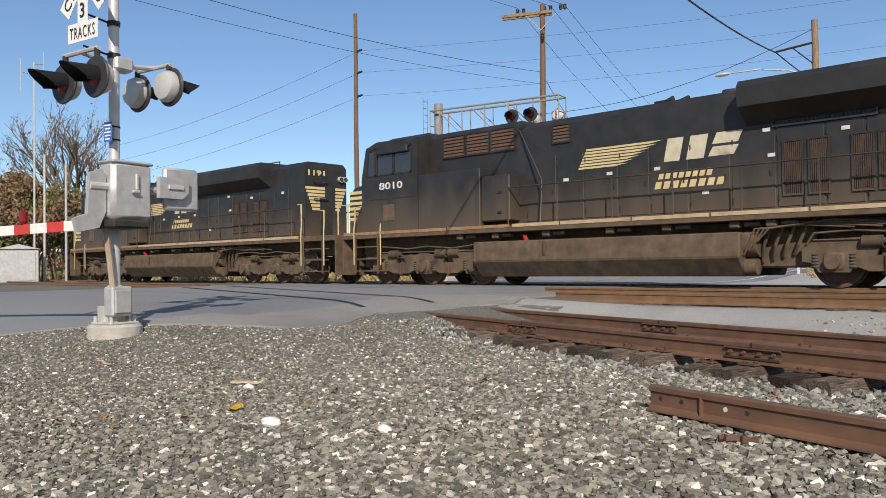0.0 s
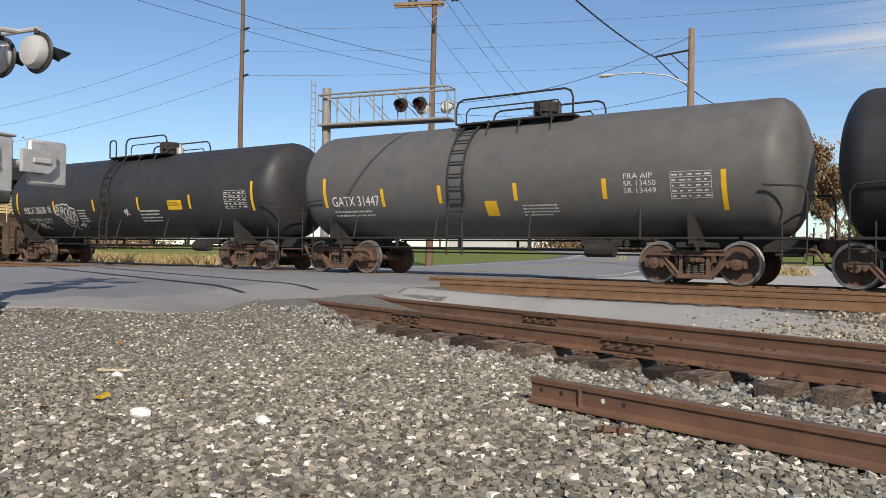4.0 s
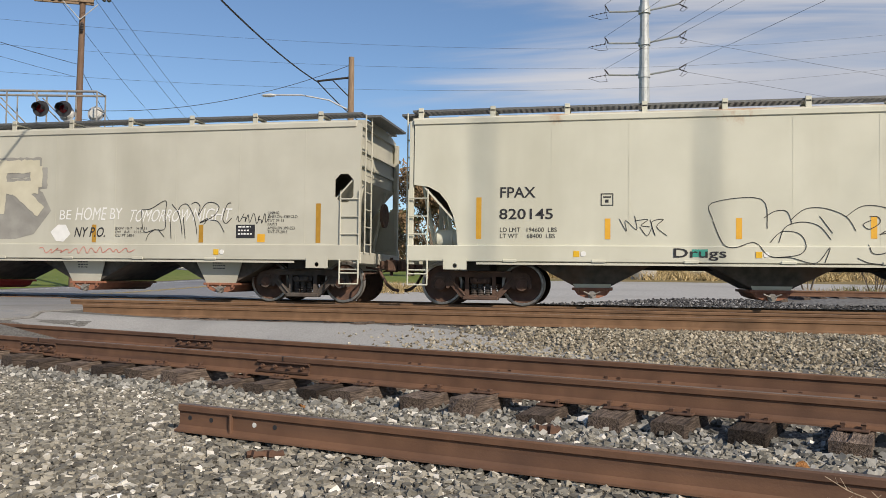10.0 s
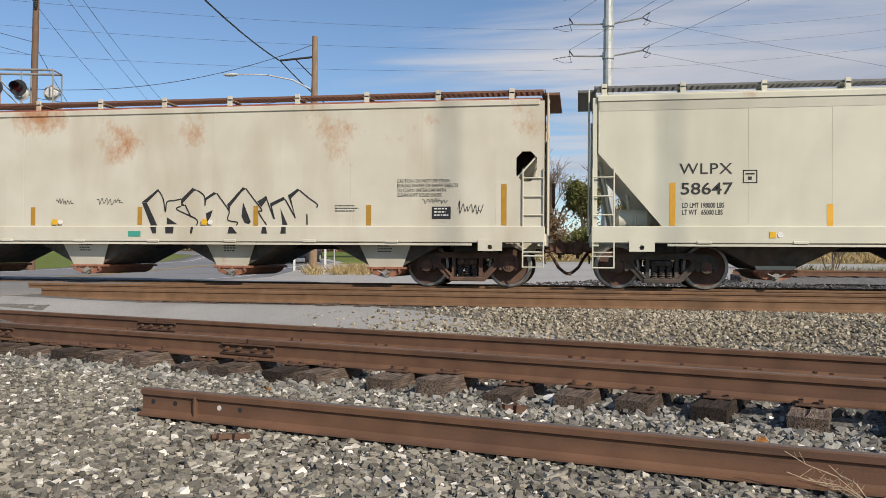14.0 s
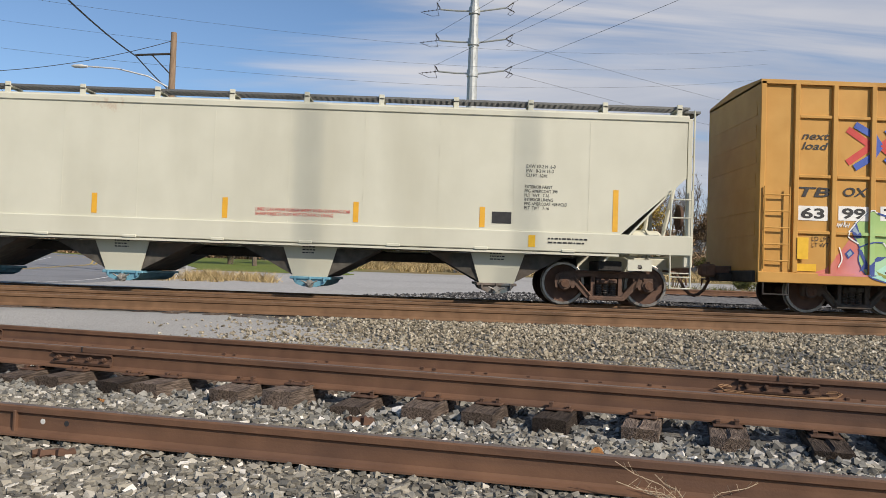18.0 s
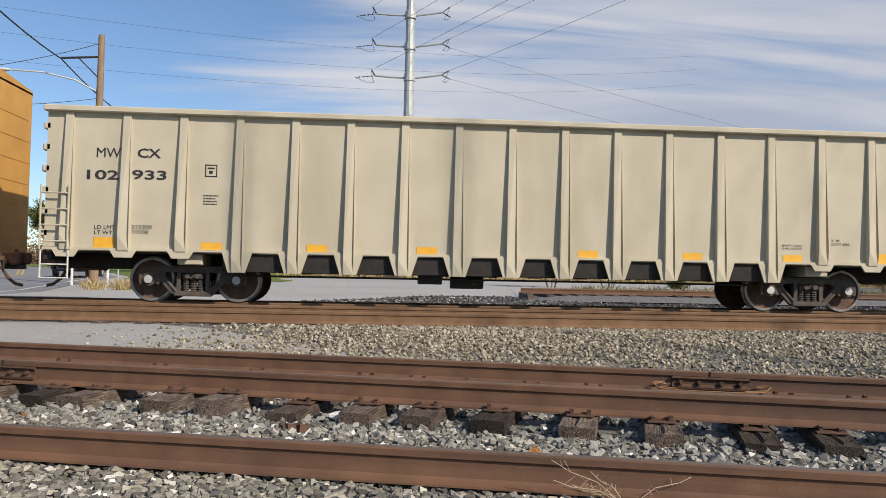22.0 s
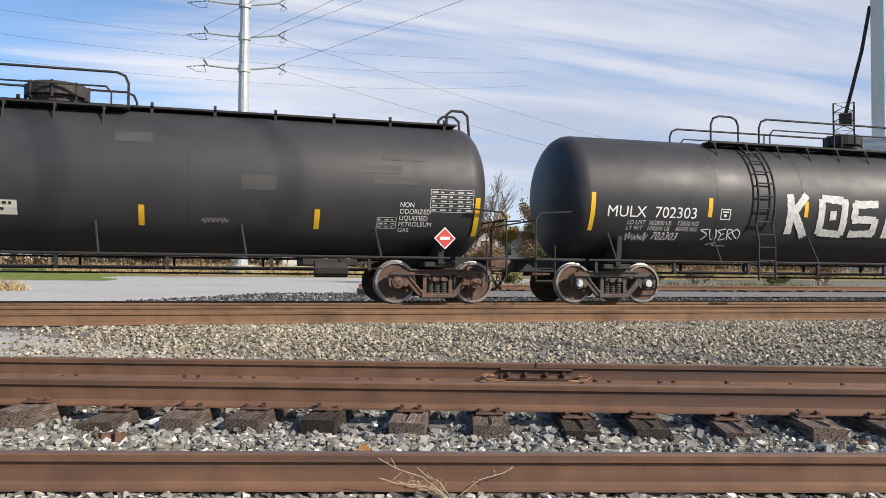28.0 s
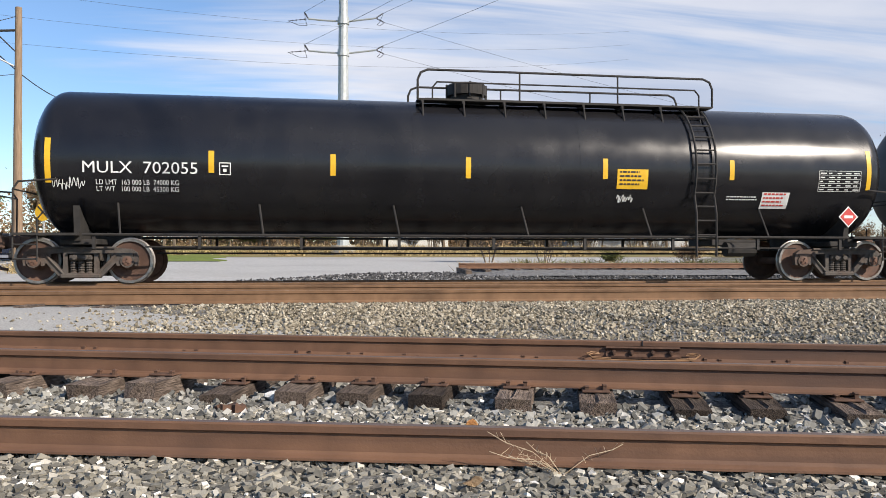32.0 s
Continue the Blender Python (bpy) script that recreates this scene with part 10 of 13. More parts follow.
def locomotive(c, half, wing, hood_end, logo, number, lead, seed):
    """Black freight locomotive: frame, hood, radiator wing, cab, trucks, tank, steps and rails."""
    car = car_base("locomotive", c, "grimy black freight locomotive with cream stripes and a brown dusty frame", "locomotive")
    hy, top, sill = 0.95, 4.38, 1.62                  # half width and top of the hood, top of the frame
    cab0, cab1 = -9.25, -6.75
    # frame and walkway
    bm = bmesh.new()
    box(bm, -half + 0.35, half - 0.35, -1.50, 1.50, 1.44, sill, 0.01)
    box(bm, -half + 0.5, half - 0.5, -0.7, 0.7, 0.95, 1.44, 0.02)
    part("frame_deck", bm, M["loco_dirt"], car)
    for i, (a, b) in enumerate(((-half + 0.4, -8.2), (-8.15, -5.6), (-5.55, -3.3), (-3.2, -1.7), (-1.65, 0.35), (0.4, 2.3), (2.35, 4.4), (4.45, 6.5), (6.55, hood_end + 0.35))):
        bm = bmesh.new()
        box(bm, a, b, -1.512, -1.498, 1.56, 1.645)
        part("side_stripe", bm, M["cream_dirt"] if i < 3 else M["cream_stripe"], car)
    for x in (-5.2, -3.9, -2.2, -0.3, 1.2, 2.8, 3.6):
        bm = bmesh.new()
        box(bm, x - 0.12, x + 0.12, -1.40, -1.20, 1.28, 1.44, 0.03)
        rod(bm, (x + 0.2, -1.3, 1.36), (x + 0.55, -1.3, 1.36), 0.05, 8)
        part("frame_fitting", bm, M["loco_dirt"], car)
    # fuel tank
    bm = bmesh.new()
    prism(bm, [(-1.46, 1.20), (-1.50, 0.66), (-1.12, 0.24), (1.12, 0.24), (1.50, 0.66), (1.46, 1.20)], -4.62, 2.95)
    bmesh.ops.bevel(bm, geom=bm.edges[:], offset=0.03, segments=1, affect="EDGES")
    tank = part("fuel_tank", bm, M["loco_dirt"], car, "dusty brown fuel tank")
    bm = bmesh.new()
    box(bm, -2.2, -2.12, -1.53, -1.50, 0.80, 1.12, 0.01)
    part("sight_gauge", bm, M["rust"], tank)
    bm = bmesh.new()
    rod(bm, (-2.9, -1.25, 1.15), (-2.9, -1.35, 1.34), 0.06, 10)
    part("filler_cap", bm, M["gate_red"], tank)
    bm = bmesh.new()
    rod(bm, (2.95, -1.05, 0.95), (3.25, -1.05, 0.95), 0.30, 16)
    rod(bm, (2.95, -1.1, 0.45), (3.2, -1.1, 0.45), 0.18, 12)
    part("air_reservoir", bm, M["loco_dirt"], car, smooth=True)
    bm = bmesh.new()
    for k in range(4):
        pipe(bm, [(3.0 + 0.1 * k, -1.35, 0.7 + 0.1 * k), (3.25 + 0.1 * k, -1.38, 1.25), (4.2 + 0.2 * k, -1.3, 1.30 + 0.03 * k), (5.2 + 0.5 * k, -1.28, 1.22)], 0.022)
    part("air_pipes", bm, M["loco_dirt"], car)
    bm = bmesh.new()
    box(bm, 3.0, 4.35, -0.95, 0.95, 0.42, 1.44, 0.04)
    for k in range(5):
        pipe(bm, [(3.05 + 0.22 * k, -1.0, 0.5 + 0.05 * k), (3.1 + 0.24 * k, -1.12, 0.9), (3.3 + 0.25 * k, -1.15, 1.4)], 0.035)
    part("equipment_rack", bm, M["loco_dirt"], car)
    for x in (-6.85, 6.75):
        loco_truck(car, x)
    couplers(car, -half + 0.1, half - 0.1)
    # hood in three lengths
    for i, (a, b, t, y) in enumerate(((cab1, -3.35, 4.50, hy), (-3.35, wing[0], top, hy), (wing[0], hood_end, top - 0.06, hy))):
        bm = bmesh.new()
        prism(bm, [(-y, sill), (y, sill), (y, t - 0.16), (y - 0.16, t), (-y + 0.16, t), (-y, t - 0.16)], a, b)
        part("hood", bm, M["loco"], car)
    # radiator wing over the rear of the hood
    bm = bmesh.new()
    prism(bm, [(-hy, 3.52), (-1.46, 3.88), (-1.50, 4.30), (-1.38, 4.44), (1.38, 4.44), (1.50, 4.30), (1.46, 3.88), (hy, 3.52)], wing[0], wing[1])
    w = part("radiator_wing", bm, M["loco"], car, "black overhanging radiator housing")
    for x in (lerp(*wing, 0.25), lerp(*wing, 0.7)):
        bm = bmesh.new()
        box(bm, x - 0.9, x + 0.9, -1.1, 1.1, 4.44, 4.50, 0.02)
        part("fan_grille", bm, M["frame"], w)
    # doors on the hood
    rnd = random.Random(seed)
    x = -3.1
    while x < hood_end - 0.8:
        wd = rnd.choice((0.72, 0.8, 0.95))
        bm = bmesh.new()
        box(bm, x, x + wd, -hy - 0.018, -hy + 0.01, 1.72, 3.42, 0.01)
        d = part("hood_door", bm, M["loco"], car)
        bm = bmesh.new()
        box(bm, x + wd - 0.12, x + wd - 0.08, -hy - 0.04, -hy - 0.015, 2.4, 2.52, 0.005)
        part("latch", bm, M["frame"], d)
        for z in (1.9, 3.2):
            bm = bmesh.new()
            rod(bm, (x + 0.02, -hy - 0.025, z - 0.06), (x + 0.02, -hy - 0.025, z + 0.06), 0.015, 6)
            part("hinge", bm, M["frame"], d)
        x += wd + 0.05
    for x in (3.75, 4.28, 5.12, 5.62):
        slats(car, "grille", x, x + 0.36, 1.98, 3.08, -hy - 0.022, 9, "loco_grille", upright=True)
    for k in range(3):
        x = -6.15 + 0.92 * k
        slats(car, "louvre", x, x + 0.8, 3.74, 4.32, -hy - 0.01, 6, "rust")
    slats(car, "air_filter", -2.2, -1.7, 3.75, 4.18, -hy - 0.01, 5, "rust")
    slats(car, "radiator_louvre", wing[0] + 0.6, wing[0] + 2.6, 3.46, 3.62, -hy - 0.03, 24, "frame", upright=True)
    # low side body behind the cab and the hose box
    bm = bmesh.new()
    box(bm, cab1, -4.35, -1.47, -hy, sill, 3.25, 0.02)
    part("side_locker", bm, M["loco"], car)
    bm = bmesh.new()
    box(bm, -4.33, -3.35, -1.42, -hy, 1.75, 3.0, 0.03)
    bx = part("blower_box", bm, M["loco"], car)
    for z in (1.95, 2.5):
        bm = bmesh.new()
        box(bm, -3.75, -3.6, -1.45, -1.41, z, z + 0.07, 0.01)
        part("latch", bm, M["frame"], bx)
    bm = bmesh.new()
    pipe(bm, [(-3.3, -0.99, 4.2), (-2.35, -1.3, 2.75), (-2.35, -1.4, 1.65)], 0.022)
    part("stair_rail", bm, M["loco"], car)
    # cab and nose
    bm = bmesh.new()
    prof = [(cab0, 1.62), (cab1, 1.62), (cab1, 4.38), (cab0 + 0.75, 4.42), (cab0 + 0.22, 4.26), (cab0, 3.30)]
    holes = [[(-8.98, 3.38), (-8.62, 3.38), (-8.62, 4.14), (-8.90, 4.14)][::-1], [(-8.52, 3.40), (-7.02, 3.40), (-7.02, 4.20), (-8.52, 4.20)][::-1]]
    for sy in (-1, 1):
        plate(bm, prof, holes, sy * 1.50, sy * 1.46)
    cab = part("cab", bm, M["loco"], car)
    bm = bmesh.new()
    box(bm, cab0 + 0.6, cab1, -1.45, 1.45, 4.30, 4.40)
    vs = [bm.verts.new(q) for q in ((cab0 + 0.22, -1.46, 4.25), (cab0 + 0.22, 1.46, 4.25), (cab0 + 0.75, 1.46, 4.41), (cab0 + 0.75, -1.46, 4.41))]
    bm.faces.new(vs)
    prism(bm, [(-1.30, 4.40), (1.30, 4.40), (0.9, 4.58), (-0.9, 4.58)], cab0 + 0.8, cab1 - 0.1)
    part("cab_roof", bm, M["loco"], car)
    bm = bmesh.new()
    box(bm, cab1 - 0.06, cab1, -1.45, 1.45, sill, 4.3)
    box(bm, cab0 + 0.02, cab0 + 0.06, -1.45, 1.45, sill, 3.3)
    part("cab_wall", bm, M["loco"], car)
    bm = bmesh.new()
    box(bm, -8.6, -7.6, -0.9, 0.9, sill, 3.3, 0.05)
    part("control_desk", bm, M["frame"], car)
    for a, b in ((-8.98, -8.62), (-8.52, -7.80), (-7.76, -7.02)):
        bm = bmesh.new()
        box(bm, a, b, -1.485, -1.475, 3.40, 4.18)
        win = part("window", bm, M["glass"], car)
        bm = bmesh.new()
        for q in ((a - 0.03, b + 0.03, 3.36, 3.40), (a - 0.03, b + 0.03, 4.18, 4.22), (a - 0.03, a + 0.01, 3.36, 4.22), (b - 0.01, b + 0.03, 3.36, 4.22)):
            box(bm, q[0], q[1], -1.515, -1.47, q[2], q[3])
        part("window_frame", bm, M["frame"], win)
    bm = bmesh.new()
    box(bm, -8.45, -7.1, -1.60, -1.50, 4.0, 4.22, 0.02)
    part("sun_visor", bm, M["loco"], car)
    bm = bmesh.new()
    prism(bm, [(-1.25, 1.62), (1.25, 1.62), (1.25, 3.05), (1.05, 3.30), (-1.05, 3.30), (-1.25, 3.05)], -half + 0.42, cab0 + 0.02)
    for v in bm.verts:
        if v.co.x < -half + 0.6 and v.co.z > 2.5:
            v.co.z -= 0.18
    part("nose", bm, M["loco"], car)
    for k in range(6):
        z = 3.0 - 0.17 * k
        bm = bmesh.new()
        vs = [bm.verts.new(q) for q in ((-half + 0.44, -1.256, z - 0.10), (cab0 - 0.10 - 0.09 * k, -1.256, z - 0.10), (cab0 - 0.06 - 0.09 * k, -1.256, z), (-half + 0.44, -1.256, z))]
        bm.faces.new(vs)
        part("nose_stripe", bm, M["cream"], car)
    bm = bmesh.new()
    box(bm, -8.25, -7.75, -1.515, -1.49, 1.95, 2.45, 0.01)
    part("cab_locker", bm, M["loco_dirt"], car)
    bm = bmesh.new()
    for z in (2.62,):
        box(bm, -8.9, -6.95, -1.508, -1.495, z, z + 0.03)
    part("cab_seam", bm, M["frame"], car)
    if lead:
        letter(car, flat_side(-1.502), number, -8.42, -7.37, 2.92, 3.14, "white_worn", fat=0.025, name="road_number")
    # emblem: swept bars, a plain block and two bars beneath
    lx = logo
    for k in range(7):
        z = 3.46 - 0.075 * k
        bm = bmesh.new()
        vs = [bm.verts.new(q) for q in ((lx - 2.15 - 0.04 * k, -hy - 0.024, z - 0.05), (lx - 0.35 - 0.16 * k, -hy - 0.024, z - 0.05), (lx + 0.0 - 0.16 * k, -hy - 0.024, z), (lx - 2.13 - 0.04 * k, -hy - 0.024, z))]
        bm.faces.new(vs)
        part("emblem_bar", bm, M["cream"], car)
    for a, b in (((0.05, 2.93), (0.45, 3.47)), ((0.62, 2.93), (1.05, 3.47)), ((1.15, 2.95), (1.75, 3.16)), ((1.25, 3.22), (1.85, 3.47))):
        bm = bmesh.new()
        vs = [bm.verts.new(q) for q in ((lx + a[0] - 0.05, -hy - 0.024, a[1]), (lx + b[0] - 0.05, -hy - 0.024, a[1]), (lx + b[0] + 0.07, -hy - 0.024, b[1]), (lx + a[0] + 0.07, -hy - 0.024, b[1]))]
        bm.faces.new(vs)
        part("emblem_block", bm, M["cream_worn"], car)
    for x0, x1, z0 in ((lx - 0.15, lx + 1.22, 2.53), (lx - 0.25, lx + 1.5, 2.30)):
        n = 8
        for k in range(n):
            bm = bmesh.new()
            a, b = lerp(x0, x1, k / n), lerp(x0, x1, (k + 0.72) / n)
            vs = [bm.verts.new(q) for q in ((a, -hy - 0.024, z0), (b, -hy - 0.024, z0), (b + 0.05, -hy - 0.024, z0 + 0.17), (a + 0.05, -hy - 0.024, z0 + 0.17))]
            bm.faces.new(vs)
            part("emblem_text_bar", bm, M["cream"], car)
    for x, z in ((-1.9, 2.7), (-0.6, 2.75), (0.7, 2.75), (3.4, 2.8), (4.9, 3.2), (6.9, 3.25), (3.3, 3.35), (1.9, 2.1)):
        bm = bmesh.new()
        box(bm, x, x + 0.16, -hy - 0.03, -hy - 0.02, z, z + 0.08)
        part("notice_plate", bm, M["white_worn"], car)
    if lead:
        bm = bmesh.new()
        for k in range(20):
            a, b = 2 * math.pi * k / 20, 2 * math.pi * (k + 1) / 20
            rod(bm, (6.55 + 0.24 * math.cos(a), -hy - 0.06, 2.66 + 0.24 * math.sin(a)), (6.55 + 0.24 * math.cos(b), -hy - 0.06, 2.66 + 0.24 * math.sin(b)), 0.035, 6)
        for k in range(4):
            a = math.pi * k / 4
            rod(bm, (6.55 - 0.2 * math.cos(a), -hy - 0.05, 2.66 - 0.2 * math.sin(a)), (6.55 + 0.2 * math.cos(a), -hy - 0.05, 2.66 + 0.2 * math.sin(a)), 0.02, 6)
        part("hand_brake_wheel", bm, M["cream_dirt"], car)
    # rear end: number, stripes, lights
    end = hood_end + 0.006
    up = 0.0 if lead else 0.52
    bm = bmesh.new()
    for k in range(7):
        z = 2.92 + up - 0.125 * k
        y0, y1 = -0.93 + 0.05 * k, 0.93 - 0.05 * k
        for ya, yb in (((y0, y1),) if lead else ((y0, -0.05), (0.42, y1))):
            vs = [bm.verts.new(q) for q in ((end, ya, z - 0.09), (end, yb, z - 0.09), (end, yb, z), (end, ya, z))]
            bm.faces.new(vs)
    part("end_stripes", bm, M["cream"], car)
    letter(car, lambda u, v, off=0.006: Vector((hood_end + off, u, v)), number, *((-0.74, 0.40, 3.14, 3.38) if lead else (-0.80, -0.05, 3.84, 4.04)), "cream", fat=0.035, name="road_number")
    for y in (0.64, 0.84):
        bm = bmesh.new()
        rod(bm, (end, y, 3.45 + up * 0.6), (end + 0.10, y, 3.45 + up * 0.6), 0.11, 14)
        lamp = part("headlight", bm, M["silver"], car, smooth=True)
        bm = bmesh.new()
        rod(bm, (end + 0.10, y, 3.45 + up * 0.6), (end + 0.105, y, 3.45 + up * 0.6), 0.085, 14)
        part("lens", bm, M["glass"], lamp)
    for z in (3.0, 3.6):
        bm = bmesh.new()
        pipe(bm, [(end, -0.55, z), (end + 0.08, -0.55, z), (end + 0.08, 0.0, z), (end, 0.0, z)], 0.018)
        part("grab_iron", bm, M["loco"], car)
    bm = bmesh.new()
    box(bm, hood_end - 0.02, hood_end + 0.02, -0.28, 0.28, 1.64, 3.05, 0.01)
    part("end_door", bm, M["frame"], car) if not lead else bm.free()
    # end platform, steps, pilot
    for e in (-1, 1):
        bm = bmesh.new()
        box(bm, *sorted((e * (half - 0.35), e * (half - 0.30))), -1.48, 1.48, 0.30, 1.44)
        part("pilot_plate", bm, M["loco_dirt"], car)
        for sy in (-1, 1):
            bm = bmesh.new()
            box(bm, *sorted((e * (half - 1.0), e * (half - 0.95))), sy * 1.5 - 0.02, sy * 1.5 + 0.02, 0.35, 1.6)
            box(bm, *sorted((e * (half - 2.05), e * (half - 2.0))), sy * 1.5 - 0.02, sy * 1.5 + 0.02, 0.35, 1.6)
            part("step_side", bm, M["loco_dirt"], car)
            for z in (0.40, 0.78, 1.16):
                bm = bmesh.new()
                box(bm, *sorted((e * (half - 2.0), e * (half - 1.0))), sy * 1.34 - 0.16, sy * 1.34 + 0.16, z, z + 0.04, 0.008)
                part("step", bm, M["loco_dirt"], car)
            for xo, zt in ((2.15, 2.72), (0.9, 2.45)):
                bm = bmesh.new()
                x = e * (half - xo)
                pipe(bm, [(x, sy * 1.50, 0.62), (x, sy * 1.50, 1.75), (x - e * 0.02, sy * 1.46, 2.05), (x - e * 0.02, sy * 1.46, zt), (x - e * 0.30, sy * 1.40, zt + 0.02)], 0.022)
                part("grab_rail", bm, M["amber_rail"], car, "yellow-cream step handrail")
        bm = bmesh.new()
        pipe(bm, [(e * (half - 0.38), -1.3, 1.62), (e * (half - 0.38), -1.3, 2.6), (e * (half - 0.38), 1.3, 2.6), (e * (half - 0.38), 1.3, 1.62)], 0.02)
        part("end_rail", bm, M["cream"], car)
        for k in range(4):
            bm = bmesh.new()
            y = -0.9 + 0.16 * k
            pipe(bm, [(e * (half - 0.28), y, 1.0), (e * (half - 0.12), y, 0.8), (e * (half - 0.02), y, 0.45), (e * (half - 0.1), y + 0.02, 0.28)], 0.028)
            part("air_hose", bm, M["frame"], car)
    post_rail(car, -3.36, hood_end - 0.1, -1.46, sill, 2.62, 1.55)
    post_rail(car, -3.36, hood_end - 0.1, 1.46, sill, 2.62, 2.2)
    # roof fittings
    bm = bmesh.new()
    for k, (dx, l) in enumerate(((0.0, 0.5), (0.18, 0.62), (-0.16, 0.42))):
        lathe(bm, [(0.0, 0.025), (l * 0.6, 0.035), (l, 0.10)], 10, "X", (0.35 + dx, -0.25 + 0.22 * k, top + 0.14))
        rod(bm, (0.5 + dx, -0.25 + 0.22 * k, top), (0.5 + dx, -0.25 + 0.22 * k, top + 0.14), 0.03, 6)
    part("horn", bm, M["frame"], car)
    bm = bmesh.new()
    lathe(bm, [(top, 0.34), (top + 0.10, 0.34), (top + 0.14, 0.22), (top + 0.2, 0.2)], 14, "Z", (2.2, 0, 0))
    part("exhaust_stack", bm, M["frame"], car)
    for x in (-8.6, -8.1, -7.5):
        bm = bmesh.new()
        lathe(bm, [(4.55, 0.10), (4.66, 0.09), (4.69, 0.03)], 10, "Z", (x, -0.3, 0))
        part("antenna", bm, M["frame"], car)
    bm = bmesh.new()
    pipe(bm, [(wing[1] - 0.9, -0.4, 4.44), (wing[1] - 0.9, -0.4, 4.56), (wing[1] - 0.2, -0.4, 4.56), (wing[1] - 0.2, -0.4, 4.44)], 0.02)
    part("roof_grab", bm, M["loco"], car)
    return car


M["cream_stripe"] = surface("side_stripe", (0.42, 0.31, 0.18), (0.52, 0.40, 0.25), 5, 0.7, bump=0.1, stain=(0.20, 0.13, 0.08), sscale=2, samount=0.5)
M["cream_dirt"] = surface("dirty_stripe", (0.27, 0.15, 0.07), (0.36, 0.21, 0.11), 5, 0.8, bump=0.1, stain=(0.14, 0.09, 0.06), sscale=2, samount=0.6)
M["cream_worn"] = surface("worn_cream", (0.50, 0.44, 0.32), (0.62, 0.56, 0.42), 5, 0.7, bump=0.1, stain=(0.05, 0.045, 0.04), sscale=1.8, samount=0.7, thresh=0.53)
M["amber_rail"] = surface("rail_cream", (0.50, 0.38, 0.17), (0.60, 0.47, 0.25), 6, 0.6, bump=0.05)
locomotive(-10.3, 10.55, (2.95, 8.7), 7.9, 0.95, "8010", True, 5)
locomotive(-31.5, 10.9, (-1.6, 6.2), 8.26, -0.9, "1191", False, 6)

# ---- road, lot, field ----
ROAD_RIGHT = ((-12, -15), (2.5, -13.2), (3.5, -11.9), (4.35, -10.6), (5.0, -9.8), (5.6, -9.25), (6.3, -8.75), (7.1, -8.75), (8.2, -9.3), (19, -9.4), (21, -11.4), (22, -12.3), (29, -11.6), (36, -13.0), (50, -15.5), (70, -24), (100, -48), (130, -90))
ROAD_LEFT = ((-12, -24.5), (36, -24.5), (50, -26), (70, -34), (100, -60), (130, -105))


def band(name, ys, left, right, n, mat, lift, label, category="road"):
    """A paved sheet between two edges, given row by row."""
    bm = bmesh.new()
    prev = None
    for y in ys:
        row = []
        for i in range(n + 1):
            x = lerp(left(y), right(y), i / n)
            row.append(bm.verts.new((x, y, level(x, y) + lift)))
        for q, at in ((row[0], 0), (row[-1], len(row) + 1)):
            row.insert(at, bm.verts.new(q.co - Vector((0, 0, 0.10))))
        if prev:
            for i in range(len(row) - 1):
                bm.faces.new((prev[i], prev[i + 1], row[i + 1], row[i]))
        prev = row
    return tagged(link(name, bm, mat, smooth=True), label, category, kind="structure")


edge_wave = lambda y: 0.10 * noise.noise(Vector((y * 1.3, 2, 0))) + 0.05 * noise.noise(Vector((y * 5, 7, 0)))
road_r = lambda y: bend(y, ROAD_RIGHT) + edge_wave(y)
road_l = lambda y: bend(y, ROAD_LEFT) - edge_wave(y + 40)
fine_ys = [-12, -6, -2, 1] + [2 + 0.2 * i for i in range(100)] + [22.5 + 1.5 * i for i in range(72)]
band("road", fine_ys, road_l, road_r, 40, M["asphalt"], 0.022, "patched dark grey asphalt road over the crossing")
band("pavement", [4.6 + 0.15 * i for i in range(84)], lambda y: min(road_r(y) - 0.4, -10.6 - 0.8 * math.sin(y * 0.7) + 0.3 * noise.noise(Vector((y * 2, 1, 1)))), lambda y: road_r(y) + 0.02, 12, M["apron"], 0.028, "pale worn asphalt apron beside the road", "apron")


M["fines"] = surface("gravel_fines", (0.26, 0.257, 0.246), (0.42, 0.415, 0.395), 55, 0.95, bump=0.5, bscale=45, stain=(0.23, 0.226, 0.215), sscale=0.7, samount=0.5, spec=0.2)
band("fine_gravel", [8.05 + 0.12 * i for i in range(33)], lambda y: max(-9.2, (7.98 - y) / 0.322), lambda y: max((7.98 - y) / 0.322 + 0.3, bend(y, ((8.0, 3.0), (9.0, 1.2), (10.0, -0.6), (11.0, -2.0), (12.0, -3.2))) + 0.8 * noise.noise(Vector((y * 2.2, 5, 0)))), 14, M["fines"], 0.010, "pale fine gravel worn smooth between the tracks", "gravel")


def painted_line(name, off, y0, y1, mat, w, label):
    bm = bmesh.new()
    ys = [y0 + (y1 - y0) * i / 60 for i in range(61)]
    pts = []
    for y in ys:
        x = off(y)
        pts.append((x, y, level(x, y) + 0.030))
    ribbon(bm, pts, w)
    tagged(link(name, bm, mat), label, "road marking", "road markings", "structure")


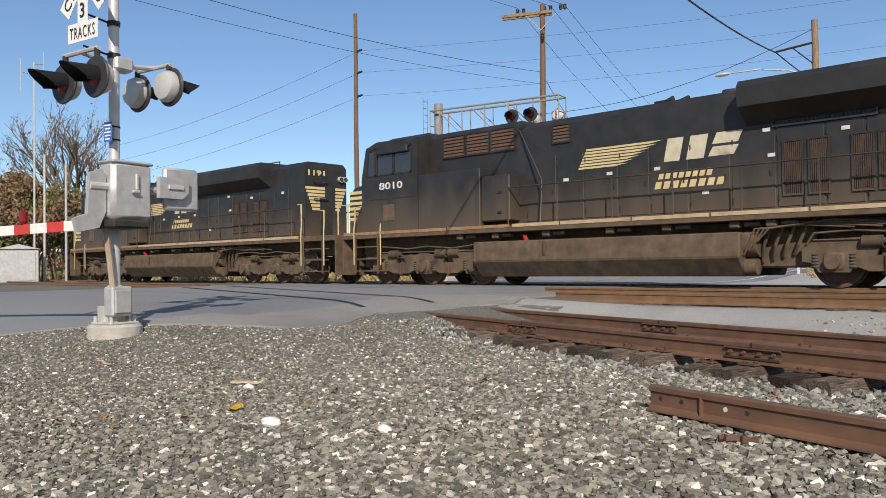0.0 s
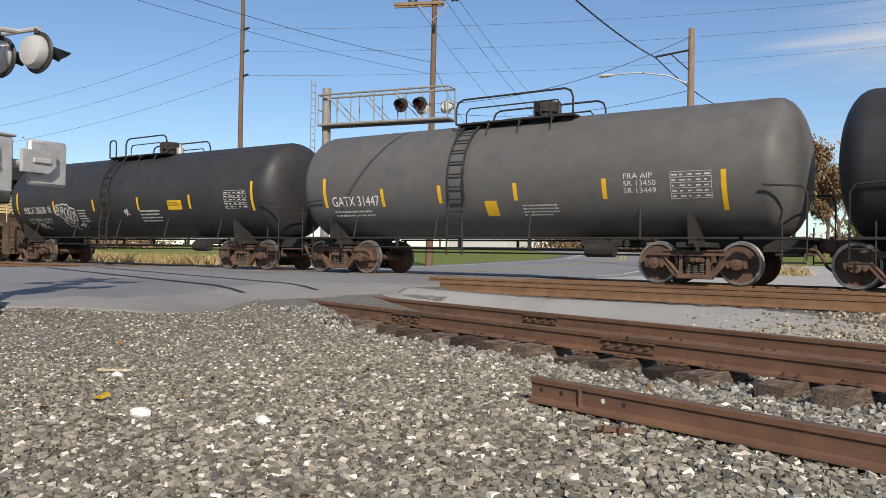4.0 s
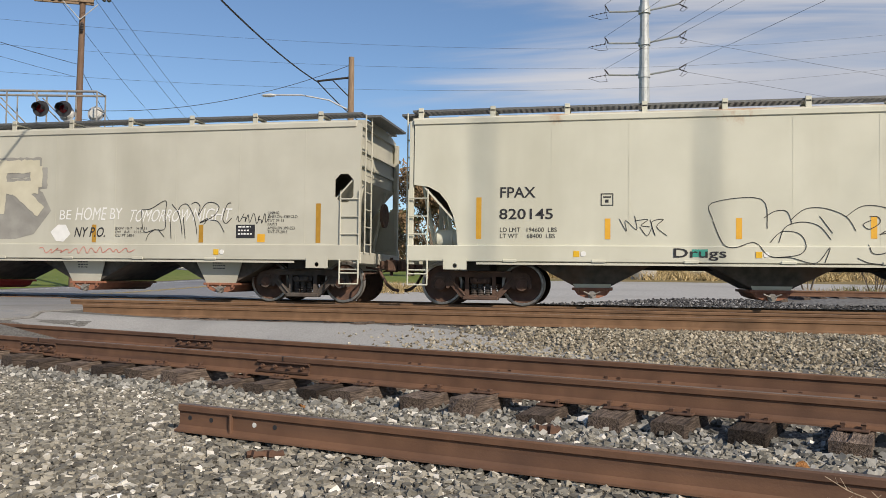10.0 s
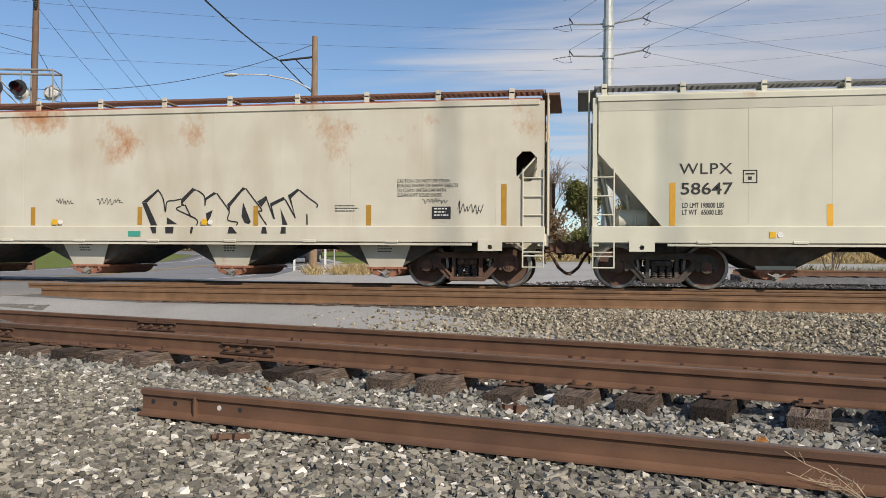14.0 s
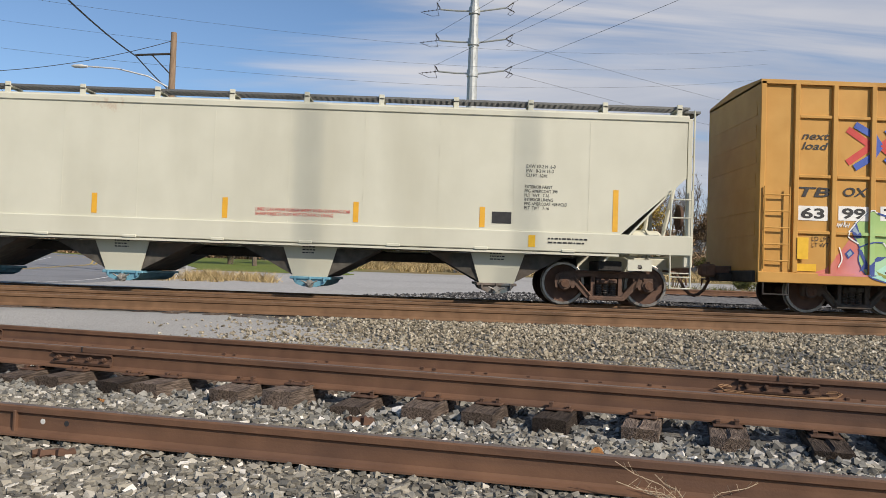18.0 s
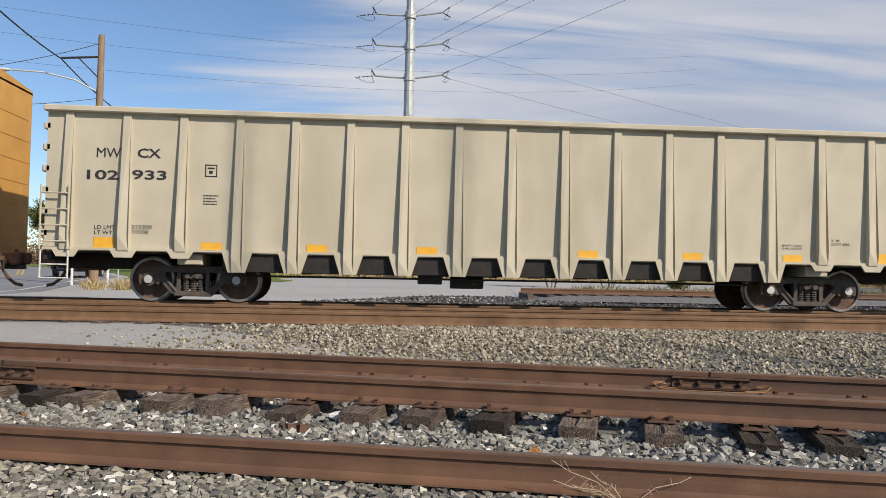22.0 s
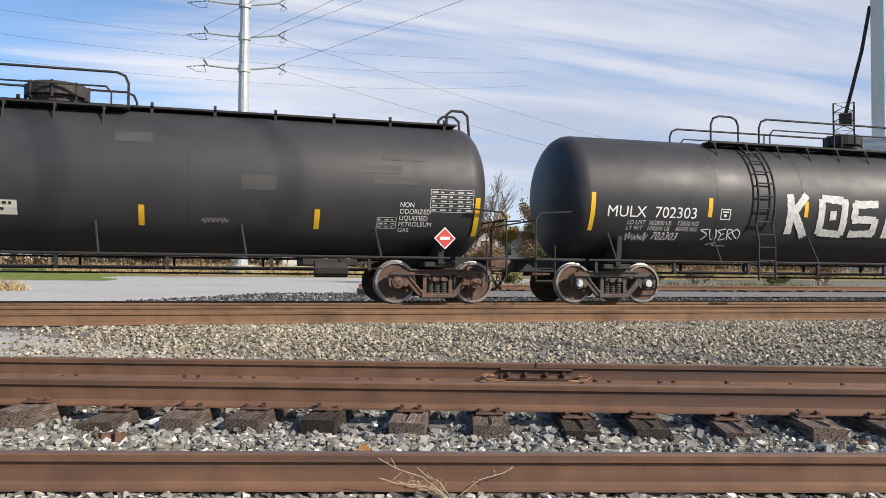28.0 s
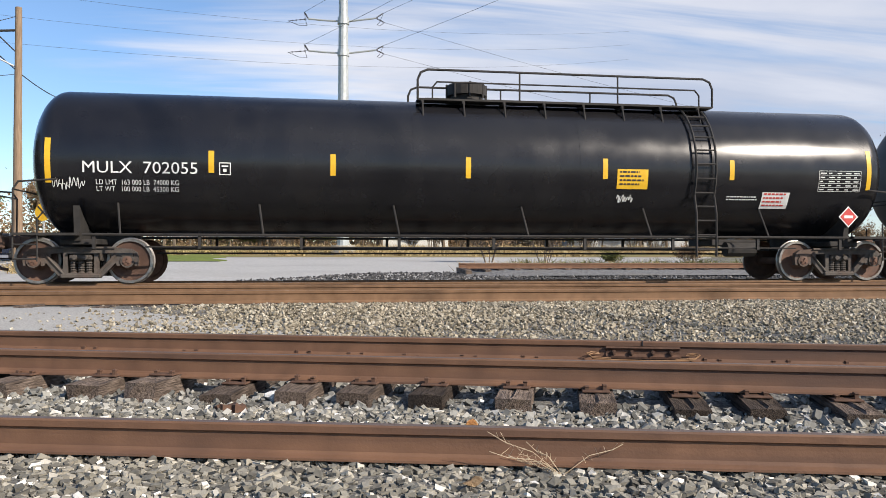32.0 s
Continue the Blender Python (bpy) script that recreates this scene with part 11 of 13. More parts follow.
for d in (-0.16, 0.16):
    painted_line("road_line", lambda y: (bend(y, ROAD_LEFT) + bend(y, ROAD_RIGHT)) / 2 + d - 0.4, 24, 125, M["line_yellow"], 0.06, "double yellow centre line of the road")
painted_line("road_line", lambda y: bend(y, ROAD_LEFT) + 0.8, 24, 125, M["line_white"], 0.06, "white edge line of the road")
painted_line("road_line", lambda y: bend(y, ROAD_RIGHT) - 0.8, 23, 125, M["line_white"], 0.06, "white edge line of the road")
for y0 in (8.35, 9.95):
    bm = bmesh.new()
    ribbon(bm, [(-9.8 - i * 0.5, y0 + i * 0.16, level(-9.8 - i * 0.5, y0 + i * 0.16) + 0.034) for i in range(28)], 0.055)
    tagged(link("rail_groove", bm, M["ink"]), "dark groove of a rail sunk in the asphalt", "rail groove", "rail grooves", "structure")

band("gravel_lot", [20.6 + 0.8 * i for i in range(50)], lambda y: bend(y, ROAD_RIGHT) + 0.1, lambda y: min(6 + (y - 20) * 0.62, -0.5 + (y - 20) * 0.9) + 1.5 * noise.noise(Vector((y * 0.3, 0, 0))), 26, M["lot"], 0.012, "pale gravel lot beyond the tracks", "gravel lot")
band("field", [24 + 1.5 * i for i in range(90)], lambda y: -260, lambda y: bend(y, ROAD_LEFT) - 1.0, 50, M["grass"], 0.02, "green and tan grass field", "field")
band("field", [46 + 1.5 * i for i in range(60)], lambda y: bend(y, ROAD_RIGHT) + 0.8, lambda y: -3.0 - 0.05 * y + 2 * noise.noise(Vector((y * 0.2, 3, 0))), 20, M["grass"], 0.03, "green grass beyond the bend of the road", "field")
band("verge", [56 + 2.0 * i for i in range(70)], lambda y: bend(y, ROAD_RIGHT) + 1, lambda y: 260, 50, M["verge"], 0.018, "rough dry grass below the trees", "field")

# the far side track on its own bed
bm = bmesh.new()
prof = [(27.2, 0.30), (28.4, 0.46), (31.8, 0.50), (33.2, 0.42)]
bm2rows = []
for i in range(60):
    x = 4.5 + i * 2.2
    bm2rows.append([bm.verts.new((x + (0.8 if j in (0, 3) else 0), y, z + 0.03 * noise.noise(Vector((x, y, 0))) + (0.1 if i else -0.15))) for j, (y, z) in enumerate(prof)])
for a, b in zip(bm2rows, bm2rows[1:]):
    for j in range(3):
        bm.faces.new((a[j], b[j], b[j + 1], a[j + 1]))
tagged(link("ballast_bed", bm, M["dark_ballast"], smooth=True), "dark coarse ballast bed of the side track", "ballast", kind="structure")
for y in (29.4, 30.9):
    rail("rail", 5.5, y, 130, y, 0.80, M["rail"], "brown rusted rail of the overgrown side track")
tie_row((5.6, 29.4, 0), Vector((1, 0, 0)), 0.62, 60, 0.6, "old dark tie of the side track", "ties of the side track", False, 31)

# ---- crossing mast ----
def crossing_mast():
    x0, y0, z0 = -9.82, 4.36, level(-9.82, 4.36) - 0.02
    mast = thing("crossing_signal", x0, y0, z0, "silver crossing signal mast with red lights and a lowered striped gate", "crossing signal", rz=10)
    Z = lambda z: z - z0
    def P(name, mat, label="", smooth=False, parent=None):
        return lambda bm: part(name, bm, M[mat], parent or mast, label, smooth)
    bm = bmesh.new()
    lathe(bm, [(-0.15, 0.33), (Z(0.37), 0.32), (Z(0.40), 0.29), (Z(0.40), 0.0)], 28, "Z")
    P("footing", "concrete", "pale round concrete footing", True)(bm)
    bm = bmesh.new()
    lathe(bm, [(Z(0.40), 0.066), (Z(4.9), 0.062), (Z(4.95), 0.05)], 20, "Z")
    P("pole", "silver", "silver-painted steel pole", True)(bm)
    bm = bmesh.new()
    box(bm, -0.2, 0.2, -0.2, 0.2, Z(0.40), Z(0.43), 0.01)
    for a in (0.09, -0.09):
        box(bm, a - 0.012, a + 0.012, -0.17, 0.17, Z(0.43), Z(0.62))
        box(bm, -0.17, 0.17, a - 0.012, a + 0.012, Z(0.43), Z(0.62))
    lathe(bm, [(Z(0.43), 0.11), (Z(0.85), 0.10), (Z(0.88), 0.07)], 16, "Z")
    P("pole_base", "silver")(bm)
    for a in (-0.16, 0.16):
        for b in (-0.16, 0.16):
            bm = bmesh.new()
            rod(bm, (a, b, Z(0.42)), (a, b, Z(0.50)), 0.022, 6)
            P("anchor_bolt", "silver")(bm)
    bm = bmesh.new()
    box(bm, 0.06, 0.24, -0.20, 0.08, Z(0.50), Z(0.86), 0.02)
    jb = P("junction_box", "galv", "grey cast junction box")(bm)
    bm = bmesh.new()
    box(bm, 0.24, 0.262, -0.17, 0.05, Z(0.54), Z(0.82), 0.008)
    P("cover", "galv", parent=jb)(bm)
    bm = bmesh.new()
    pipe(bm, [(0.10, -0.10, Z(0.86)), (0.10, -0.14, Z(1.2)), (0.10, -0.20, Z(1.58))], 0.038, 8)
    P("conduit", "mast_brown", "tan cable conduit")(bm)
    # gate mechanism
    bm = bmesh.new()
    box(bm, 0.07, 0.36, -0.27, 0.29, Z(1.66), Z(2.36), 0.05)
    mech = P("gate_mechanism", "galv", "grey galvanised gate mechanism box", True)(bm)
    bm = bmesh.new()
    box(bm, 0.06, 0.37, -0.28, 0.30, Z(2.335), Z(2.372), 0.015)
    P("lid_edge", "galv", parent=mech)(bm)
    bm = bmesh.new()
    box(bm, 0.37, 0.405, 0.02, 0.06, Z(2.02), Z(2.22), 0.01)
    box(bm, 0.37, 0.415, -0.03, 0.07, Z(1.98), Z(2.02), 0.01)
    P("latch", "silver", parent=mech)(bm)
    bm = bmesh.new()
    box(bm, -0.10, 0.42, -0.3, 0.2, Z(1.56), Z(1.66), 0.02)
    P("mounting_bracket", "frame")(bm)
    bm = bmesh.new()
    rod(bm, (0.24, -0.50, Z(2.05)), (0.24, 0.60, Z(2.05)), 0.05, 10)
    P("main_shaft", "silver")(bm)
    # counterweight side: bent arm and weights
    bm = bmesh.new()
    plate(bm, [(0.28, Z(1.94)), (0.62, Z(1.94)), (0.72, Z(2.02)), (0.72, Z(2.20)), (0.28, Z(2.20))], [], 0.44, 0.50, plane="YZ")
    P("crank_arm", "galv")(bm)
    bm = bmesh.new()
    box(bm, 0.34, 0.42, 0.42, 0.95, Z(1.80), Z(2.34), 0.03)
    cw = P("counterweight", "galv", "flat grey counterweight plate", True)(bm)
    bm = bmesh.new()
    box(bm, 0.50, 0.525, 0.40, 0.64, Z(2.05), Z(2.11), 0.01)
    P("slot", "silver", parent=cw)(bm)
    bm = bmesh.new()
    plate(bm, [(-0.50, Z(2.20)), (-0.34, Z(2.26)), (-0.29, Z(2.16)), (-0.29, Z(1.76)), (-0.38, Z(1.56)), (-0.66, Z(1.50)), (-0.70, Z(1.66)), (-0.53, Z(1.72))], [], 0.20, 0.26, plane="YZ")
    P("gate_bracket", "galv", "curved grey gate-arm bracket")(bm)
    # striped gate arm: square tube in red and white lengths
    p0, d = Vector((0.08, -0.55, Z(1.585))), Vector((-1.0, -0.05, -0.012)).normalized()
    q = d.to_track_quat("X", "Z").to_matrix().to_4x4()
    for k in range(27):
        bm = bmesh.new()
        a = -0.1 + k * 0.33
        box(bm, a, a + 0.329, -0.018, 0.018, -0.062, 0.062, 0.004)
        bm.transform(Matrix.Translation(p0) @ q)
        P("gate_arm", "gate_red" if k % 2 else "white", "red reflective length of the gate arm" if k % 2 else "")(bm)
    for a in (1.05, 4.0, 7.0):
        bm = bmesh.new()
        lathe(bm, [(0.06, 0.03), (0.10, 0.05), (0.22, 0.05), (0.24, 0.02)], 10, "Z", (a, 0, 0))
        bm.transform(Matrix.Translation(p0) @ q)
        P("gate_lamp", "lamp_red")(bm)
    # flashing lights on an arm along the road
    bm = bmesh.new()
    box(bm, -0.10, 0.10, -0.04, 0.22, Z(3.52), Z(3.70), 0.03)
    P("light_junction", "galv")(bm)
    for sy, yy in ((-1, -0.44), (1, 0.57)):
        bm = bmesh.new()
        pipe(bm, [(0, 0.1 * sy, Z(3.60)), (0, yy, Z(3.66))], 0.032, 8)
        pipe(bm, [(-0.34, yy, Z(3.66)), (0.36, yy, Z(3.66))], 0.03, 8)
        P("crossarm", "silver")(bm)
        for xx in (-0.32, 0.32):
            zc = Z(3.32 if sy < 0 else 3.38)
            bm = bmesh.new()
            pipe(bm, [(xx, yy, Z(3.66)), (xx, yy, zc + 0.22)], 0.035, 8)
            P("hanger", "frame")(bm)
            bm = bmesh.new()
            lathe(bm, [(-0.015, 0.0), (-0.015, 0.235), (0.0, 0.25), (0.02, 0.235), (0.02, 0.0)], 30, "Y", (xx, yy + 0.02 * sy, zc))
            disc = P("light_background", "black", "round black backing disc of a flashing light", True)(bm)
            bm = bmesh.new()
            prof = [(0.0, 0.20), (0.05, 0.20), (0.11, 0.17), (0.13, 0.10), (0.135, 0.0)]
            lathe(bm, [(-sy * h, r) for h, r in prof], 24, "Y", (xx, yy, zc))
            P("light_housing", "silver", "domed silver lamp housing", True, disc)(bm)
            bm = bmesh.new()
            prof = [(0.03, 0.12), (0.05, 0.09), (0.06, 0.0)]
            lathe(bm, [(sy * h, r) for h, r in prof], 24, "Y", (xx, yy + 0.01 * sy, zc))
            P("lens", "lamp_red", "dark red lens", True, disc)(bm)
            bm = bmesh.new()
            rows = []
            for i in range(2):
                ln = (0.02, 0.46)[i]
                rows.append([(xx + 0.13 * math.cos(t), yy + sy * ln * (0.55 + 0.45 * max(math.sin(t), -0.2)) if i else yy + sy * 0.02, zc + 0.13 * math.sin(t) - (0.03 if i else 0)) for t in [math.pi * (-0.12 + 1.24 * j / 16) for j in range(17)]])
            vs = [[bm.verts.new(p) for p in r] for r in rows]
            for j in range(16):
                bm.faces.new((vs[0][j], vs[0][j + 1], vs[1][j + 1], vs[1][j]))
            hood = bmesh.ops.solidify(bm, geom=bm.faces[:], thickness=0.008)
            P("hood", "black", "black sheet-metal hood", True, disc)(bm)
    # signs
    bm = bmesh.new()
    plate(bm, [(-0.30, Z(3.80)), (0.30, Z(3.80)), (0.30, Z(4.03)), (0.10, Z(4.03)), (0.10, Z(4.31)), (-0.10, Z(4.31)), (-0.10, Z(4.03)), (-0.30, Z(4.03))], [], -0.42, -0.414)
    sign = P("tracks_sign", "white", "white sign telling the number of tracks")(bm)
    front = lambda u, v, off=0.004: Vector((u, -0.42 - off, v))
    letter(sign, front, "TRACKS", -0.25, 0.25, Z(3.84), Z(3.98), "ink", spacing=1.2)
    letter(sign, front, "3", -0.045, 0.045, Z(4.08), Z(4.26), "ink", fat=0.01)
    for zz in (3.70, 4.10):
        bm = bmesh.new()
        lathe(bm, [(Z(zz) - 0.03, 0.078), (Z(zz) + 0.03, 0.078)], 16, "Z")
        pipe(bm, [(0, -0.07, Z(zz)), (-0.05, -0.38, Z(zz) + 0.06)], 0.014)
        P("clamp", "frame")(bm)
    for s, word in ((1, "CROSSING"), (-1, "RAILROAD")):
        bm = bmesh.new()
        box(bm, -0.62, 0.62, -0.003, 0.003, -0.115, 0.115)
        m = Matrix.Translation((0.0, -0.40 - (0.012 if s < 0 else 0), Z(4.66))) @ Matrix.Rotation(-s * radians(50), 4, "Y")
        bm.transform(m)
        b = P("crossbuck_board", "white", "white crossbuck board with black letters")(bm)
        letter(b, lambda u, v, off=0.004, m=m: m @ Vector((u, -0.003 - off, v)), word, -0.56, 0.56, -0.07, 0.07, "ink", spacing=1.15)
    bm = bmesh.new()
    box(bm, 0.0, 0.16, -0.145, -0.135, Z(2.62), Z(2.86), 0.003)
    blue = P("notice_sign", "sign_blue", "small blue emergency notice sign")(bm)
    for k in range(5):
        bm = bmesh.new()
        w = (0.06, 0.05, 0.065, 0.055, 0.045)[k]
        box(bm, 0.08 - w, 0.08 + w, -0.149, -0.1455, Z(2.82 - 0.042 * k) - 0.012, Z(2.82 - 0.042 * k) + 0.006)
        P("text_bar", "white", parent=blue)(bm)
    for zz in (2.66, 2.82):
        bm = bmesh.new()
        lathe(bm, [(Z(zz) - 0.01, 0.072), (Z(zz) + 0.01, 0.072)], 14, "Z")
        box(bm, 0.0, 0.08, -0.135, -0.06, Z(zz) - 0.01, Z(zz) + 0.01)
        P("band_clamp", "frame")(bm)


crossing_mast()


# ---- cantilever signal over the road ----
def cantilever():
    x0, y0 = -24.8, 25.9
    z0 = level(x0, y0)
    c = thing("cantilever_signal", x0, y0, z0, "galvanised cantilever signal bridge with red flashing lights", "signal bridge", rz=12)
    def P(name, mat, bm, label="", smooth=False, parent=None):
        return part(name, bm, M[mat], parent or c, label, smooth)
    bm = bmesh.new()
    rod(bm, (0, 0, 0), (0, 0, 7.9), 0.19, 16)
    P("pole", "galv_dull", bm, smooth=True)
    bm = bmesh.new()
    box(bm, -0.8, 0.8, -0.8, 0.8, -0.3, 0.25, 0.05)
    P("footing", "concrete", bm)
    bm = bmesh.new()
    box(bm, -1.6, -0.95, -0.3, 0.3, 0.0, 1.35, 0.03)
    P("control_case", "galv_dull", bm)
    lo, hi, ln = 6.25, 7.55, 5.9
    for y in (-0.38, 0.38):
        bm = bmesh.new()
        rod(bm, (-0.2, y, lo), (ln, y, lo), 0.06, 8)
        P("lower_chord", "galv_dull", bm)
        bm = bmesh.new()
        rod(bm, (-0.2, y, hi), (ln, y, hi), 0.045, 8)
        P("upper_chord", "galv_dull", bm)
        for k in range(6):
            x = 0.3 + k * 1.12
            bm = bmesh.new()
            rod(bm, (x, y, lo), (x, y, hi), 0.03, 6)
            P("upright", "galv_dull", bm)
        for k in range(3):
            x = 0.3 + k * 1.6
            bm = bmesh.new()
            rod(bm, (x, y, hi - 0.1), (x + 1.2, y, lo), 0.025, 6)
            P("brace", "galv_dull", bm)
    bm = bmesh.new()
    box(bm, -0.2, ln, -0.36, 0.36, lo + 0.02, lo + 0.06)
    P("walkway", "grating", bm)
    for x in (-0.2, ln):
        bm = bmesh.new()
        for z in (lo, (lo + hi) / 2, hi):
            rod(bm, (x, -0.38, z), (x, 0.38, z), 0.025, 6)
        for y in (-0.38, 0.38):
            rod(bm, (x, y, lo), (x, y, hi), 0.025, 6)
        P("end_frame", "galv_dull", bm)
    for y in (-0.55, -0.2):
        bm = bmesh.new()
        rod(bm, (-0.45, y, 0.3), (-0.45, y, 8.2), 0.02, 6)
        P("ladder_rail", "galv_dull", bm)
    for k in range(26):
        bm = bmesh.new()
        rod(bm, (-0.45, -0.55, 0.5 + 0.3 * k), (-0.45, -0.2, 0.5 + 0.3 * k), 0.014, 5)
        P("rung", "galv_dull", bm)
    for x, sy in ((3.9, -1), (4.75, -1), (4.45, 1), (5.55, 1)):
        zc, yy = 6.85, -0.55 if sy < 0 else 0.35
        bm = bmesh.new()
        lathe(bm, [(-0.015, 0.0), (-0.015, 0.30), (0.015, 0.30), (0.015, 0.0)], 26, "Y", (x, yy, zc))
        d = P("light_background", "galv" if sy > 0 else "black", bm, "", True)
        bm = bmesh.new()
        lathe(bm, [(sy * -0.02, 0.24), (sy * -0.14, 0.18), (sy * -0.16, 0.0)], 20, "Y", (x, yy, zc))
        P("light_housing", "white_worn", bm, "", True, d)
        bm = bmesh.new()
        lathe(bm, [(sy * 0.02, 0.15), (sy * 0.05, 0.1), (sy * 0.06, 0.0)], 20, "Y", (x, yy, zc))
        P("lens", "lamp_red", bm, "dark red lens", True, d)
        bm = bmesh.new()
        rows = [[bm.verts.new((x + 0.18 * math.cos(t), yy + sy * l, zc + 0.18 * math.sin(t))) for t in [math.pi * (-0.1 + 1.2 * j / 14) for j in range(15)]] for l in (0.02, 0.35)]
        for j in range(14):
            bm.faces.new((rows[0][j], rows[0][j + 1], rows[1][j + 1], rows[1][j]))
        bmesh.ops.solidify(bm, geom=bm.faces[:], thickness=0.008)
        P("hood", "black", bm, "", True, d)


cantilever()


# ---- utility poles and wires ----
def wood_pole(x, y, top, r, label, lean=0.0, mat="wood"):
    z = level(x, y)
    p = thing("utility_pole", x, y, z, label, "utility pole", "utility poles")
    bm = bmesh.new()
    n = 10
    lathe(bm, [(-0.3, r)] + [((top - z) * i / n, r * (1 - 0.35 * i / n)) for i in range(1, n + 1)] + [(top - z + 0.004, 0.01)], 12, "Z")
    for v in bm.verts:
        f = max(v.co.z, 0.0) / (top - z)
        v.co.x += lean * f
        v.co.y += 0.02 * math.sin(f * 9)
    part("pole", bm, M[mat], p, smooth=True)
    return p, z


def insulator(parent, a, b, mat="ceramic", r=0.07):
    bm = bmesh.new()
    a, b = Vector(a), Vector(b)
    rod(bm, a, b, r * 0.35, 8)
    for k in range(4):
        p = a.lerp(b, 0.2 + 0.2 * k)
        d = (b - a).normalized() * 0.02
        rod(bm, p - d, p + d, r, 10)
    part("insulator", bm, M[mat], parent)


M["ceramic"] = surface("dark_glaze", (0.03, 0.026, 0.024), (0.06, 0.05, 0.045), 8, 0.25, bump=0.0)


def wire(a, b, sag, r=0.012, mat="wire", name="overhead_wire", label="thin dark overhead wire between poles"):
    bm = bmesh.new()
    a, b = Vector(a), Vector(b)
    n = 18
    pts = []
    for i in range(n + 1):
        f = i / n
        p = a.lerp(b, f)
        p.z -= 4 * sag * f * (1 - f)
        pts.append(p)
    pipe(bm, pts, r, 5)
    return tagged(link(name, bm, M[mat], smooth=True), label, "overhead wire", "overhead wires")


# tall thin pole beside the road
p1, z1 = wood_pole(-36.9, 31.5, 16.2, 0.17, "tall slim brown wooden utility pole with side insulators", 0.0, "pole_dark")
for z in (13.9, 12.6, 11.2):
    insulator(p1, (0.08, 0, z - z1), (0.55, 0.05, z - z1 + 0.06))
    wire((-36.5, 31.5, z), (-110, 30, z + 1.5), 3.0, 0.009)
    wire((-36.5, 31.5, z), (30, 75, z + 9), 2.2, 0.007, label="faint far overhead wire")
# pole with a crossarm
p2, z2 = wood_pole(-24.2, 32.8, 14.1, 0.19, "weathered wooden utility pole with a crossarm and insulators", 0.1, "pole_dark")
u2 = Vector((0.83, 0.56, 0))
bm = bmesh.new()
for s in (-1, 1):
    box(bm, -1.25, 1.25, s * 0.20 - 0.05, s * 0.20 + 0.05, 13.55 - z2, 13.70 - z2, 0.01)
arm2 = part("crossarm", bm, M["wood"], p2)
arm2.rotation_euler = (0, radians(-3), math.atan2(u2.y, u2.x))
bm = bmesh.new()
for s in (-1, 1):
    rod(bm, (s * 0.75, -0.2, 13.55 - z2), (0, -0.2, 12.75 - z2), 0.025, 6)
br2 = part("arm_brace", bm, M["galv"], p2)
br2.rotation_euler = (0, 0, math.atan2(u2.y, u2.x))
for k, s in enumerate((-1.15, -0.85, 0.2, 0.5, 1.0, 1.2)):
    q = u2 * s
    zz = 13.72 - z2 + 0.05 * s
    insulator(p2, (q.x, q.y, zz), (q.x, q.y, zz + 0.30), r=0.09)
insulator(p2, (0.25, -0.2, 12.2 - z2), (0.25, -0.2, 12.6 - z2), r=0.08)
for s, r in ((-1.15, 0.011), (0.5, 0.011), (1.2, 0.011)):
    q = Vector((-24.2, 32.8, 14.0)) + u2 * s
    wire(q, (-39 + s * 2.0, 78, 12.2), 1.0, r)
    wire(q, (-22 + s, -20, 14.5), 0.9, r)
wire((-24.2, 32.7, 10.7), (-25.4, 12, 10.6), 0.35, 0.012, label="dark sagging telephone cable")
wire((-24.2, 32.7, 10.1), (-26.4, 10, 10.3), 0.35, 0.009)
wire((-24.2, 32.9, 10.6), (-44.5, 72, 11.5), 1.0, 0.014)
# pole with a bracket arm and a street lamp
p3, z3 = wood_pole(-12.1, 35.9, 11.35, 0.20, "tan wooden utility pole with a bracket arm beside the road")
for z, l in ((10.4, 1.6),):
    bm = bmesh.new()
    rod(bm, (0, 0, z - z3), (-l, -0.15, z - z3 - 0.15), 0.05, 8)
    part("bracket_arm", bm, M["frame"], p3)
    bm = bmesh.new()
    rod(bm, (0, 0, z - z3 - 1.0), (-0.9, -0.08, z - z3 - 0.1), 0.03, 6)
    part("arm_brace", bm, M["frame"], p3)
lamp = thing("street_lamp", -12.1, 35.9, 8.9, "grey cobra-head street lamp on a curved arm", "street lamp")
bm = bmesh.new()
pipe(bm, [(-0.15, 0, 0), (-1.0, -0.2, 0.42), (-2.2, -0.55, 0.62), (-3.4, -0.85, 0.60)], 0.035, 8)
part("arm", bm, M["galv"], lamp, smooth=True)
bm = bmesh.new()
lathe(bm, [(-4.05, 0.03), (-3.95, 0.11), (-3.6, 0.14), (-3.35, 0.07)], 14, "X", (0, -0.9, 0.58))
for v in bm.verts:
    v.co.z = 0.58 + (v.co.z - 0.58) * 0.6
part("lamp_head", bm, M["white_worn"], lamp, smooth=True)
wire((-13.7, 35.75, 10.22), (-7.0, 0.0, 9.0), 0.9, 0.03, label="thick black bundled cable above the tracks")
wire((-13.7, 35.75, 10.22), (-17.1, 58, 11.7), 0.3, 0.03, label="thick black bundled cable beyond the pole")
wire((-12.1, 35.9, 11.0), (-24.1, 32.8, 8.6), 0.7, 0.014)
wire((-12.1, 35.9, 8.6), (-24.1, 32.8, 8.2), 0.6, 0.012)
for dx in (-0.75, 0.72):
    bm = bmesh.new()
    box(bm, -0.05, 0.05, -0.02, 0.02, 0, 1.25, 0.01)
    po = link("marker_post", bm, M["white"])
    po.location = (-12.1 + dx, 35.5, level(-12, 35.5))
    tagged(po, "white marker post beside the utility pole", "marker post", "marker posts")

